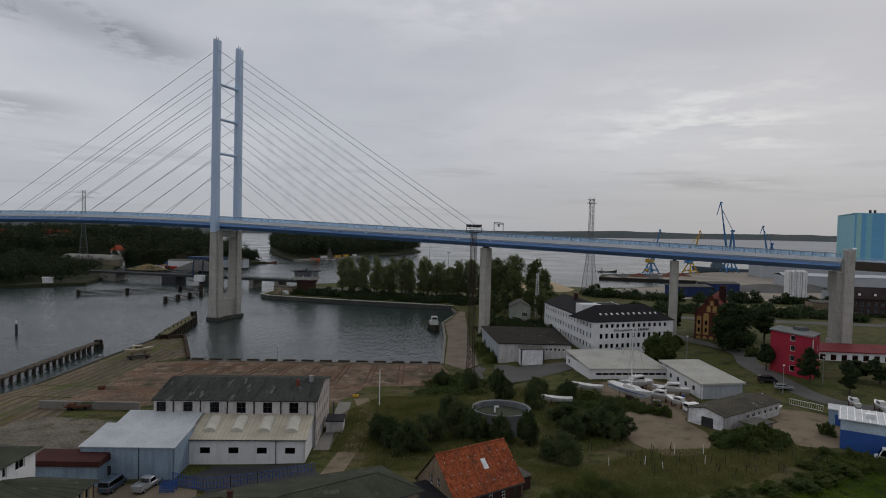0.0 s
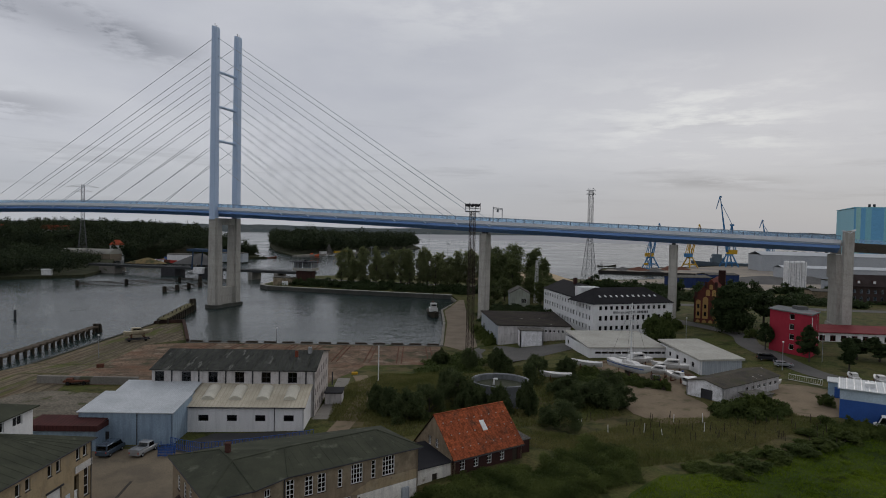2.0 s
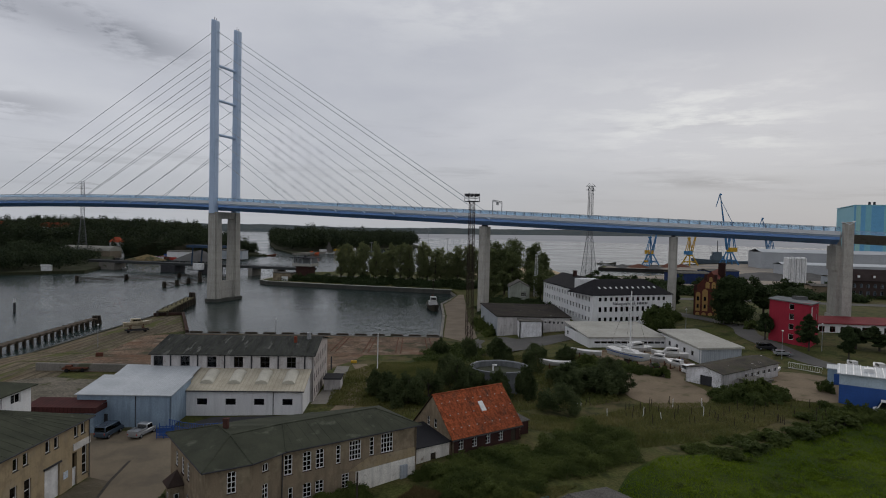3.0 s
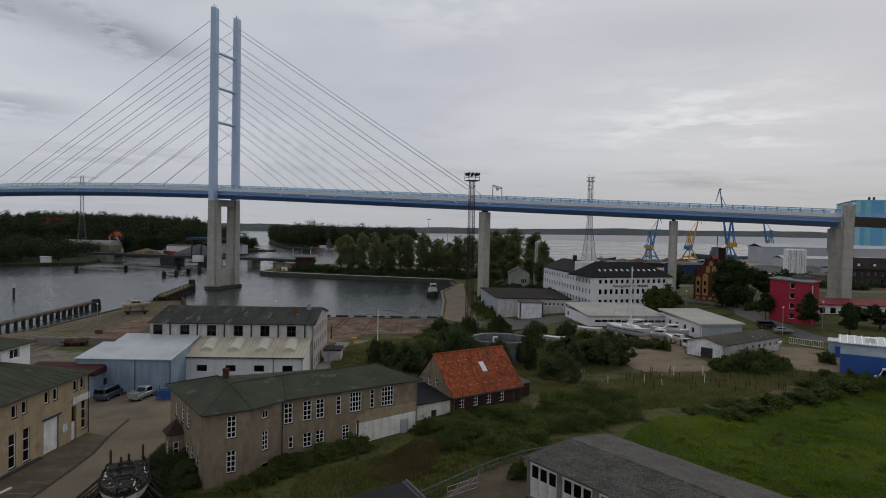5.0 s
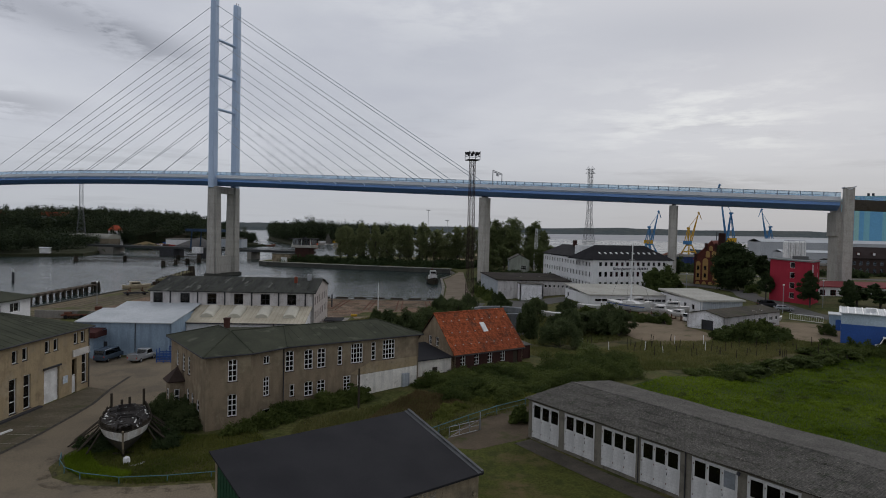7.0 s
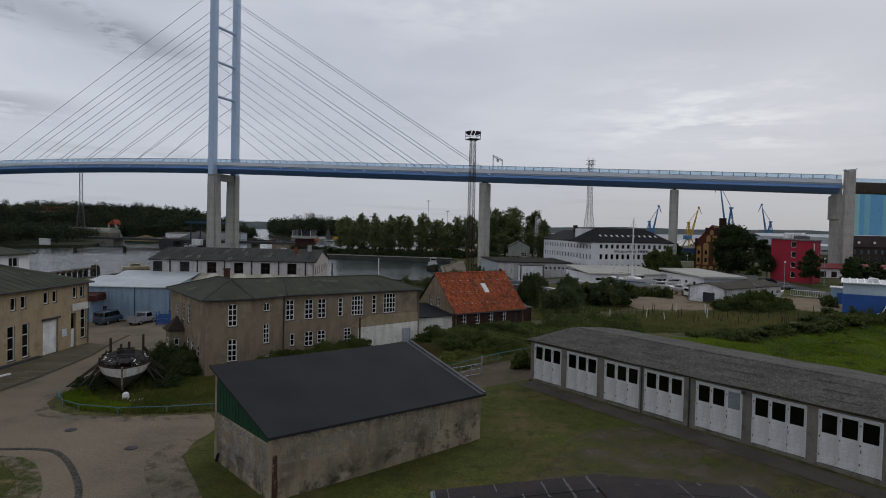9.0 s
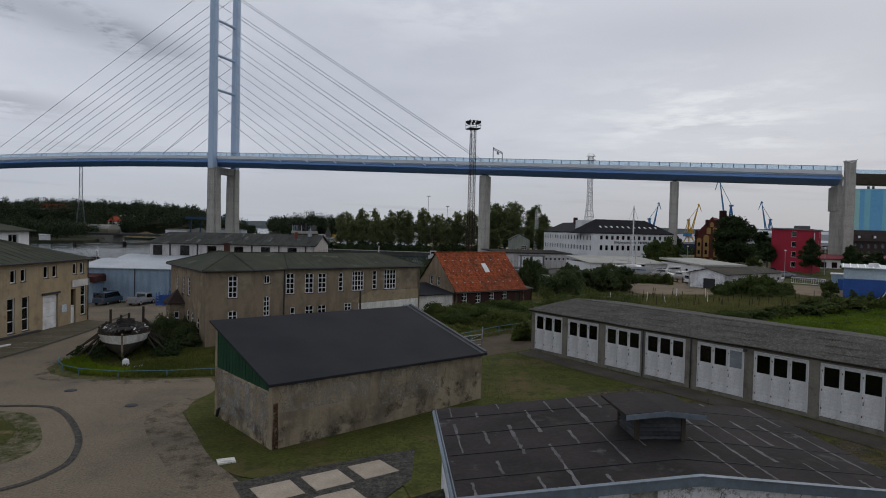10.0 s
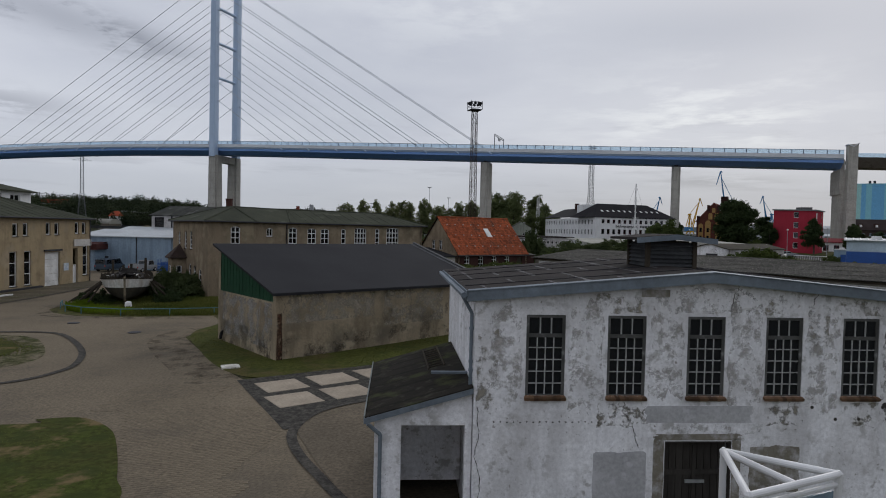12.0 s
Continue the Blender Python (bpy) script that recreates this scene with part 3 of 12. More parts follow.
def lathe(bm, prof, n=16, at=(0, 0)):
    rings = [[bm.verts.new((at[0] + r * math.cos(2 * math.pi * i / n), at[1] + r * math.sin(2 * math.pi * i / n), z)) for i in range(n)] for r, z in prof]
    for a, b in zip(rings, rings[1:]):
        for i in range(n):
            bm.faces.new((a[i], a[(i + 1) % n], b[(i + 1) % n], b[i]))
    bm.faces.new(rings[0][::-1]), bm.faces.new(rings[-1])


def wall(bm, x0, x1, z0, z1, y, th, holes=(), top=None):
    """An upright wall along x with its outer face at y and its inner at y + th, with rectangular holes (x0, x1, z0, z1). top: height of the wall's head as a function of x."""
    bm.verts.ensure_lookup_table()
    first = len(bm.verts)
    xs = sorted({x0, x1, *[v for h in holes for v in h[:2]]})
    xs = [x for x in xs if x0 <= x <= x1]
    head = top or (lambda x: z1)
    for a, b in zip(xs, xs[1:]):
        if b - a < 1e-5:
            continue
        mid = (a + b) / 2
        runs, lo = [], z0
        for h in sorted([h for h in holes if h[0] < mid < h[1]], key=lambda h: h[2]):
            runs.append((lo, h[2]))
            lo = h[3]
        for r0, r1 in runs:
            if r1 > r0 + 1e-4:
                bx(bm, a, b, y, y + th, r0, r1)
        vs = bx(bm, a, b, y, y + th, lo, max(head(a), lo + 0.01))
        if top:
            for i, xx in ((4, a), (5, b), (6, b), (7, a)):
                vs[i].co.z = max(head(xx), lo + 0.01)
    bm.verts.ensure_lookup_table()
    bmesh.ops.remove_doubles(bm, verts=bm.verts[first:], dist=1e-4)


def arch(bm, cx, w, z, rise, y, th, n=6):
    """The curved head that fills the corners of an opening of width w below z."""
    for sgn in (-1, 1):
        pts = [(cx + sgn * w / 2, y, z - rise)]
        for i in range(n + 1):
            t = 1 - i / n
            pts.append((cx + sgn * t * w / 2, y, z - rise * t * t))
        pts.append((cx + sgn * w / 2, y, z + 0.001))
        slab(bm, pts[1:], (0, th, 0))


def mesh_of(bm, name, material, smooth=False):
    me = bpy.data.meshes.new(name)
    bm.to_mesh(me)
    bm.free()
    me.materials.append(material)
    if smooth:
        me.shade_smooth()
    return me


def part(name, bm, material, parent=None, label="", m=None, smooth=False):
    me = bm if isinstance(bm, bpy.types.Mesh) else mesh_of(bm, name, material, smooth)
    ob = new(name, me)
    if parent is not None:
        ob.parent = parent
    if m is not None:
        ob.matrix_basis = m
    if label:
        tagged(ob, label)
    return ob


def thing(name, label, category, x=0.0, y=0.0, z=0.0, ang=0.0, group="", kind=""):
    ob = new(name)
    ob.empty_display_size = 0.3
    ob.matrix_basis = pose(x, y, z, 0, 0, ang)
    return tagged(ob, label, category, group, kind)


def solo(name, bm, material, label, category, m=None, group="", kind="", smooth=False):
    return tagged(part(name, bm, material, None, "", m, smooth), label, category, group, kind)


def B():
    return bmesh.new()


CACHE = {}


def frame_ring(bm, w, h, t, deep):
    """A rectangular frame in one piece, standing on z = 0, t wide and deep along y."""
    vs = [[bm.verts.new((x, y, z)) for x, z in ((-w / 2 + o, o), (w / 2 - o, o), (w / 2 - o, h - o), (-w / 2 + o, h - o))] for y in (0, deep) for o in (0, t)]
    fo, fi, bo, bi = vs
    for i in range(4):
        j = (i + 1) % 4
        bm.faces.new((fo[i], fo[j], fi[j], fi[i])), bm.faces.new((bi[i], bi[j], bo[j], bo[i]))
        bm.faces.new((fo[j], fo[i], bo[i], bo[j])), bm.faces.new((fi[i], fi[j], bi[j], bi[i]))


def window(parent, x, z, w, h, y=0.0, nx=2, nz=3, bar=0.07, deep=0.08, frame_mat=None, m=None, sill=None, back=0.14, name="window"):
    """A window set into a wall along x: the frame, each glazing bar, one pane behind them, and a sill if asked for. x is its middle, z its foot."""
    fmat = frame_mat or FRAME_WHITE
    t = bar * (1.1 if 0.07 < bar < 0.11 else 1.5)
    key = (round(w, 3), round(h, 3), nx, nz, bar, deep, fmat.name)
    if key not in CACHE:
        bm = B()
        frame_ring(bm, w, h, t, deep)
        fm = mesh_of(bm, name, fmat)
        bars = []
        if nx > 1:
            bm = B()
            bx(bm, -bar / 2, bar / 2, 0.01, deep - 0.01, t, h - t)
            up = mesh_of(bm, "glazing_bar", fmat)
            bars += [(up, -w / 2 + w * i / nx, 0.0) for i in range(1, nx)]
        if nz > 1:
            bm = B()
            bx(bm, -w / 2 + t, w / 2 - t, 0.014, deep - 0.014, -bar / 2, bar / 2)
            across = mesh_of(bm, "glazing_bar", fmat)
            bars += [(across, 0.0, h * k / nz) for k in range(1, nz)]
        bm = B()
        bx(bm, -w / 2 + 0.01, w / 2 - 0.01, deep * 0.5 - 0.004, deep * 0.5 + 0.004, 0.01, h - 0.01)
        CACHE[key] = (fm, bars, mesh_of(bm, "pane", PANE_DARK))
    fm, bars, pm = CACHE[key]
    base = m or Matrix.Identity(4)
    ob = part(name, fm, None, parent, "", base @ Matrix.Translation((x, y + back, z)))
    for me, bx_, bz_ in bars:
        part("glazing_bar", me, None, ob, "", Matrix.Translation((bx_, 0, bz_)))
    p = part("pane", pm, None, ob)
    p.visible_shadow = False
    if sill:
        bm = B()
        bx(bm, -w / 2 - 0.06, w / 2 + 0.06, -back - 0.06, 0.02, -0.06, 0)
        part("sill", bm, sill, ob)
    return ob


def hip_roof(bm, x0, x1, y0, y1, ze, zr, hip, over=0.4, th=0.14, hip0=None, ridge=None):
    """A hipped roof over a rectangle, ridge along x: each slope is a thick plate. hip0, hip: how far the ridge's ends stand in (0: gable)."""
    hip0 = hip if hip0 is None else hip0
    yr = (y0 + y1) / 2 if ridge is None else ridge
    X0, X1, Y0, Y1 = x0 - over, x1 + over, y0 - over, y1 + over
    A, Bb, C, D = (X0, Y0, ze), (X1, Y0, ze), (X1, Y1, ze), (X0, Y1, ze)
    R0, R1 = (X0 + hip0, yr, zr), (X1 - hip, yr, zr)
    for ring in ((A, Bb, R1, R0), (C, D, R0, R1)):
        slab(bm, ring, (0, 0, th))
    if hip0:
        slab(bm, (D, A, R0), (0, 0, th))
    if hip:
        slab(bm, (Bb, C, R1), (0, 0, th))


def ease(t):
    t = min(max(t, 0.0), 1.0)
    return t * t * (3 - 2 * t)


def ground_z(x, y):
    """The lie of the land: low by the quays, a low rise under the field and the houses on it, a bank behind the yards."""
    z = 2.25
    z += 2.1 * math.exp(-(((x - 8) / 26) ** 2 + ((y - 92) / 34) ** 2))
    z += 1.15 * math.exp(-(((x - 30) / 22) ** 2 + ((y - 44) / 24) ** 2))
    yard = 1.8 * ease((x - 22) / 22) * ease((y - 100) / 28) + 1.6 * ease((x - 76) / 18) * ease((y - 145) / 35)
    bank = 3.4 * ease((y - 200) / 45) * ease((x - 14) / 9)
    quay = 1.35 * ease((y - 146) / 24) * ease((21 - x) / 6) * (1 - ease((y - 300) / 40))
    return z + max(yard, bank) * (1 - ease((y - 300) / 100)) - quay


# ---- land and water ----
def sheet(poly, step, box, height, bottom=None):
    """A sheet over the polygon, cut along a grid inside box, lying on height(x, y); with an upright skirt down to bottom."""
    bm = B()
    vs = [bm.verts.new((x, y, 0)) for x, y in poly]
    edges = [bm.edges.new((a, b)) for a, b in zip(vs, vs[1:] + vs[:1])]
    bmesh.ops.triangle_fill(bm, use_beauty=True, edges=edges, normal=(0, 0, 1))
    x0, x1, y0, y1 = box
    for axis, lo, hi in ((0, x0, x1), (1, y0, y1)):
        c = lo
        while c <= hi + 1e-6:
            co, no = [0, 0, 0], [0, 0, 0]
            co[axis], no[axis] = c, 1
            bmesh.ops.bisect_plane(bm, geom=bm.verts[:] + bm.edges[:] + bm.faces[:], plane_co=co, plane_no=no, dist=1e-4)
            c += step
    for v in bm.verts:
        v.co.z = height(v.co.x, v.co.y)
    for f in bm.faces:
        if f.normal.z < 0:
            f.normal_flip()
    if bottom is not None:
        rim = [e for e in bm.edges if len(e.link_faces) == 1]
        got = bmesh.ops.extrude_edge_only(bm, edges=rim)
        for v in got["geom"]:
            if isinstance(v, bmesh.types.BMVert):
                v.co.z = bottom
        bmesh.ops.recalc_face_normals(bm, faces=bm.faces[:])
    return bm


bm = B()
bmesh.ops.create_grid(bm, x_segments=24, y_segments=24, size=4600)
solo("water", bm, WATER, "calm grey-green harbour water reflecting an overcast sky", "water", Matrix.Translation((0, 300, 0)), kind="structure")

GROUND = [(-105, -90), (700, -90), (1500, 500), (1500, 1250), (700, 1100), (395, 802), (330, 760), (262, 702), (165, 648), (152, 612), (236, 592), (218, 546), (152, 502),
          (112, 492), (60, 512), (-10, 500), (-68, 486), (-98, 468), (-108, 420), (-110, 392), (-103, 383), (-59, 369), (6, 352), (9, 330), (1, 294), (2, 254), (0.9, 203.4),
          (-79, 200.4), (-89, 223), (-97, 241), (-106, 236), (-105, 150)]
solo("ground", sheet(GROUND, 6.0, (-60, 186, -30, 420), ground_z, -1.0), GRASS, "rough grassy made ground beside the harbour", "ground", kind="structure")
LEFT_BANK = [(-1500, 250), (-600, 330), (-290, 402), (-262, 424), (-246, 441), (-262, 500), (-345, 680), (-228, 722), (-204, 746), (-262, 830), (-330, 900), (-600, 990), (-1500, 990)]


def bank_z(x, y):
    """The far bank: low by the water, a wooded hill behind."""
    return 2.0 + 19.0 * ease((y - 590) / 150) * ease((-205 - x) / 130) + 3.0 * math.sin(x * 0.012 + 0.7) * ease((y - 640) / 150) * ease((-320 - x) / 120)


solo("ground_far_bank", sheet(LEFT_BANK, 40.0, (-1100, -230, 380, 1300), bank_z, -1.0), FOREST_FLOOR, "low wooded bank across the channel", "ground", kind="structure")
WOOD_ISLAND = [(-205, 850), (-186, 804), (-122, 975), (-58, 1180), (-42, 1250), (-70, 1500), (-418, 1560), (-318, 1180), (-250, 960)]
solo("ground_wood_island", sheet(WOOD_ISLAND, 60.0, (-300, -290, 900, 910), lambda x, y: 2.0, -1.0), FOREST_FLOOR, "low wooded island in the sound", "ground", kind="structure")


def far_shore():
    """The low hills beyond the sound."""
    bm = B()
    rows = []
    rnd = random.Random(5)
    for i in range(161):
        a = radians(-75 + 150 * i / 160)
        r = 4280 + 60 * math.sin(i * 0.21) + 40 * math.sin(i * 0.55 + 1)
        h = 48 + 20 * min(max((i - 70) / 24, 0), 1) + 5 * math.sin(i * 0.13 + 0.6) + 4 * math.sin(i * 0.41) + rnd.uniform(-2.0, 2.0)
        d = Vector((math.sin(a), math.cos(a), 0))
        rows.append([bm.verts.new(d * (r + dr) + Vector((0, 0, hz))) for dr, hz in ((0, -1), (10, 3), (60, h * 0.35), (200, h * 0.9), (330, h * 0.6))])
    for a, b in zip(rows, rows[1:]):
        for k in range(4):
            bm.faces.new((a[k], b[k], b[k + 1], a[k + 1]))
    bmesh.ops.recalc_face_normals(bm, faces=bm.faces[:])
    return bm


solo("backdrop_hills", far_shore(), FAR_LAND, "low wooded hills on the far shore of the sound", "hills", kind="structure")


def far_water_sheet():
    """An added pale sheet, rising gently before the far hills, in place of bright far water."""
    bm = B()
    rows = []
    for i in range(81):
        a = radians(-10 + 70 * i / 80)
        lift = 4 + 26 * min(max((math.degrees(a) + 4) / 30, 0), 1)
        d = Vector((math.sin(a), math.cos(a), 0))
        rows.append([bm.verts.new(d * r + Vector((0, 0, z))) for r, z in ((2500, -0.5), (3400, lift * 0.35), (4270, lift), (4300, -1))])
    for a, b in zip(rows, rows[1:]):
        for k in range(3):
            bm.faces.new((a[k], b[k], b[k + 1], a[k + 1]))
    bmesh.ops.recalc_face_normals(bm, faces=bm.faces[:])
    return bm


# the far water's pale sky reflection is put into this sheet's colour
solo("backdrop_flats", far_water_sheet(), mat("painted_far_water_brightness", (0.36, 0.365, 0.375), (0.32, 0.325, 0.335), 0.9, scale=0.002, grain=0.02, var=0.2, bump=0), "pale raised sheet standing in for bright far water", "flats", kind="structure")


def drape(name, poly, material, label, category, lift, step=3.0, kind="structure"):
    xs, ys = [p[0] for p in poly], [p[1] for p in poly]
    b = sheet(poly, step, (math.floor(min(xs)) + step / 2, max(xs), math.floor(min(ys)) + step / 2, max(ys)), lambda x, y: ground_z(x, y) + lift)
    return solo(name, b, material, label, category, kind=kind)


def curve_pts(pts, n=6):
    """A rounded line through the points."""
    out = []
    P = [Vector(p) for p in pts]
    for i in range(len(P) - 1):
        p0, p1, p2, p3 = P[max(i - 1, 0)], P[i], P[i + 1], P[min(i + 2, len(P) - 1)]
        for k in range(n):
            t = k / n
            out.append(0.5 * ((2 * p1) + (p2 - p0) * t + (2 * p0 - 5 * p1 + 4 * p2 - p3) * t * t + (3 * p1 - p0 - 3 * p2 + p3) * t ** 3))
    return [tuple(q) for q in out + [P[-1]]]


def strip_poly(line, w):
    """A band of width w along a line."""
    L_, R_ = [], []
    P = [Vector(p) for p in line]
    for i, p in enumerate(P):
        d = (P[min(i + 1, len(P) - 1)] - P[max(i - 1, 0)]).normalized()
        n = Vector((-d.y, d.x))
        L_.append(tuple(p + n * w / 2)), R_.append(tuple(p - n * w / 2))
    return L_ + R_[::-1]


# the yard: paving, islands of grass, slabs
YARD = [(-40, -20), (2, -20), (0.6, 14), (-2.2, 18), (-3.4, 20.6), (-4.7, 23.6), (-4.4, 25.9), (-2.6, 27.6), (-2.2, 31.0), (-3.2, 33.2), (-8.6, 30.4), (-11.6, 34.2), (-14.0, 38.2), (-16.4, 42.2),
        (-16.2, 48.6), (-17.9, 51.6), (-24.1, 50.6), (-28.6, 50.9), (-31.2, 52.3), (-32.8, 54.4), (-33.2, 58.0), (-32.2, 63.5), (-31.5, 70), (-33.0, 78), (-33.8, 88), (-38, 100.2), (-57, 100.2), (-57, 90), (-47.4, 82.5), (-43.0, 80.8), (-43.0, 40), (-43, 20)]
drape("pavement_yard", YARD, PAVING, "worn grey block paving of a works yard", "paving", 0.03)
APRON = [(-4.6, 25.7), (-4.9, 23.6), (-3.6, 20.6), (-2.4, 18.2), (0.9, 14.2), (0.9, 23.0), (-1.2, 27.4), (-2.7, 27.5)]
drape("pavement_apron", APRON, mat("dark_apron_blocks", (0.155, 0.128, 0.094), (0.112, 0.094, 0.070), 0.92, scale=0.3, grain=8, var=1.0), "dark paved apron beside the white workshop", "paving", 0.05)
for pts, w in ((curve_pts([(-2.7, 27.8), (-4.2, 26.5), (-4.85, 25.0), (-4.95, 23.2), (-4.3, 21.3), (-3.2, 19.3), (-2.2, 17.6), (0.0, 14.4)]), 0.36), (curve_pts([(-33, 42.0), (-28.6, 43.0), (-25.8, 43.0), (-24.1, 41.9), (-22.0, 39.5), (-20.0, 36.6), (-18.8, 33.9), (-18.6, 32.2), (-19.3, 30.1), (-21.6, 28.2), (-25, 26.5)]), 0.36)):
    drape("kerb", strip_poly(pts, w), mat("dark_setts", (0.080, 0.074, 0.064), (0.045, 0.042, 0.038), 0.9, scale=2.5, grain=7, var=1.6), "curved band of dark stone setts in the paving", "kerb", 0.065, 2.0)
drape("pavement_parking", [(-46.0, 40.0), (-39.2, 44.0), (-39.1, 57.4), (-39.0, 63.0), (-39.3, 69.4), (-39.6, 73.9), (-41.0, 80.3), (-44.3, 81.6)], mat("dark_mossy_pavers", (0.118, 0.100, 0.072), (0.082, 0.072, 0.050), 0.93, scale=0.4, grain=7, var=1.2, bump=0.3, patch=(0.060, 0.062, 0.030), patch_at=(0.52, 0.68), patch_scale=0.5, grime=(((0.14, 0.105, 0.078), 0.25, 0.54, 0.64, 0.6, 0),)), "dark mossy paved parking strip along the hall", "paving", 0.045)
drape("kerb", strip_poly([(-39.2, 44.0), (-39.05, 57.4), (-38.95, 63.0), (-39.25, 69.4), (-39.6, 73.9), (-41.0, 80.3), (-42.0, 87.6)], 0.4), mat("dark_setts_straight", (0.070, 0.062, 0.052), (0.042, 0.039, 0.034), 0.9, scale=2.5, grain=7, var=1.6), "straight band of dark setts edging the parking strip", "kerb", 0.065, 2.0)
drape("lawn_round", curve_pts([(-40, 41.6), (-30, 41.0), (-27.0, 40.2), (-25.0, 38.6), (-23.9, 36.6), (-24.2, 35.2), (-26.6, 32.8), (-32, 30), (-40, 28)]) + [(-42, 33)], LAWN, "patchy grass island inside the turning circle", "lawn", 0.06)
drape("lawn_corner", curve_pts([(-30, 22.0), (-15.7, 23.6), (-14.8, 24.3), (-13.5, 24.65), (-12.5, 24.2), (-11.6, 23.4), (-11.0, 22.6), (-10.1, 21.0), (-9.1, 19.0), (-8.1, 16.6), (-7.6, 8)]) + [(-30, 6)], LAWN, "patchy mown grass at the yard's corner", "lawn", 0.07)
drape("lawn_shed", curve_pts([(-15.4, 48.8), (-16.6, 45.2), (-16.0, 42.0), (-14.1, 38.4), (-12.1, 34.9), (-10.2, 32.4), (-8.6, 31.5), (-7.0, 31.9), (-4.3, 33.4), (-2.3, 34.6)]) + [(0.9, 24), (13, 24), (31, 24), (26, 34), (9.2, 60.4), (8.6, 63), (4, 60), (-3, 56)], LAWN_DRY, "patchy olive lawn round the grey shed", "lawn", 0.045)
MOSS_FRINGE = flaky_mat("mossy_joint_fringe", (0.048, 0.066, 0.016), (0.072, 0.080, 0.022), 1.3, 0.38, 0.68)
drape("moss_fringe", curve_pts([(-40, 42.2), (-28.4, 41.8), (-25.6, 41.0), (-23.6, 38.8), (-22.0, 36.4), (-21.4, 34.4), (-22.4, 32.0), (-27, 29.6), (-40, 27)]) + [(-42, 33)], MOSS_FRINGE, "grass and moss creeping through the joints of the paving", "moss", 0.057)
SOIL_EDGE = flaky_mat("damp_soil_edge", (0.120, 0.100, 0.072), (0.095, 0.082, 0.058), 0.9, 0.47, 0.80)
drape("soil_edge", strip_poly(curve_pts([(-16.5, 45.5), (-17.0, 42.4), (-16.6, 40.6), (-15.2, 38.0), (-13.3, 35.1), (-11.6, 32.6), (-10.2, 30.6)]), 2.8), SOIL_EDGE, "damp dark soil washed over the paving beside the lawn", "soil", 0.040)
drape("soil_edge", strip_poly(curve_pts([(-33.4, 57.5), (-33.0, 54.6), (-31.2, 51.7), (-28.6, 50.4), (-24.1, 50.1), (-18, 51.0)]), 1.6), SOIL_EDGE, "damp dark soil washed over the paving beside the boat's lawn", "soil", 0.040)
BARE_SOIL = flaky_mat("bare_stony_soil", (0.125, 0.104, 0.074), (0.092, 0.078, 0.056), 0.55, 0.40, 0.66)
drape("bare_soil", curve_pts([(5.5, 37), (8.0, 41.5), (10.8, 46.4), (15.5, 47.6), (19, 44.4), (22.4, 39.4), (26, 33), (22, 29), (12, 29)]), BARE_SOIL, "worn stony soil showing through the lawn", "bare earth", 0.055)
drape("path_garage", strip_poly([(8.6, 60.6), (14.0, 52.2), (20.3, 43.1), (31.5, 26.8)], 2.0), mat("damp_concrete_path", (0.088, 0.078, 0.062), (0.060, 0.053, 0.043), 0.85, scale=0.5, grain=6), "damp concrete strip in front of the garages", "path", 0.075)
drape("track_gate", [(0.5, 59.5), (4.0, 58.5), (11, 62.5), (14.5, 71), (11, 73), (3.6, 66.0)], mat("dark_trodden_earth", (0.105, 0.082, 0.058), (0.072, 0.058, 0.040), 0.95, scale=0.3, grain=5, patch=(0.055, 0.060, 0.022), patch_at=(0.54, 0.68), patch_scale=0.4), "dark trodden earth track behind the wire gate", "path", 0.055)
drape("meadow", [(19, 70), (26, 58), (40, 38), (60, 10), (160, 10), (150, 130), (92, 124), (62, 108), (46, 96), (33, 92), (26, 84)], MEADOW, "lush green meadow behind the garages", "meadow", 0.03, 6.0)
drape("dirt_boatyard", curve_pts([(36.5, 130), (39, 140), (44, 146), (40, 160), (44, 170), (60, 172), (62, 152), (56, 141), (53, 136), (54, 127), (50, 118), (42, 115.5), (37.5, 121)]), DIRT, "bare sandy earth of a boat yard", "bare earth", 0.05)
drape("dirt_lot", curve_pts([(73, 139), (80, 147), (88, 141), (83, 129), (79, 122), (69, 122), (66, 129), (73.5, 137)]), DIRT, "bare sandy parking lot", "bare earth", 0.05)
drape("pavement_court", [(-50, 101.5), (-42.3, 101.5), (-38, 108.5), (-22.6, 109.6), (-19, 104), (-26, 88), (-33, 88), (-36, 98)], ASPHALT, "dark asphalt court between the sheds", "asphalt", 0.06)
drape("quay_apron", [(-78.4, 199.4), (0.3, 202.4), (3, 190), (5, 176), (-20, 172), (-26, 142), (-60, 150), (-72, 140), (-86, 140), (-90, 196)], QUAY_TOP, "brown worn stone quay with old rails", "quay", 0.03, 6.0)
drape("quay_strip", [(-104.6, 60), (-104.6, 150), (-105.4, 234), (-97.2, 239), (-89.4, 222), (-82, 205), (-90, 195), (-82, 140), (-70, 96), (-58, 60)], SLIP_TOP, "long concrete slipway strip with grass in the joints", "quay", 0.025, 6.0)
drape("quay_side", [(1.6, 204.2), (3, 254), (2, 293), (9.6, 329), (14, 329), (12, 290), (11, 240), (13, 205), (8, 196)], mat("pale_quay_slabs", (0.21, 0.172, 0.13), (0.155, 0.128, 0.096), 0.95, scale=0.15, grain=4), "pale stone quay beside the basin", "quay", 0.035, 6.0)
drape("road_yard", [(10, 177), (8.5, 194), (14, 204.5), (24, 195), (40, 197), (41, 188), (30, 181), (18, 173)], ROAD_GREY, "grey asphalt yard road", "road", 0.09)
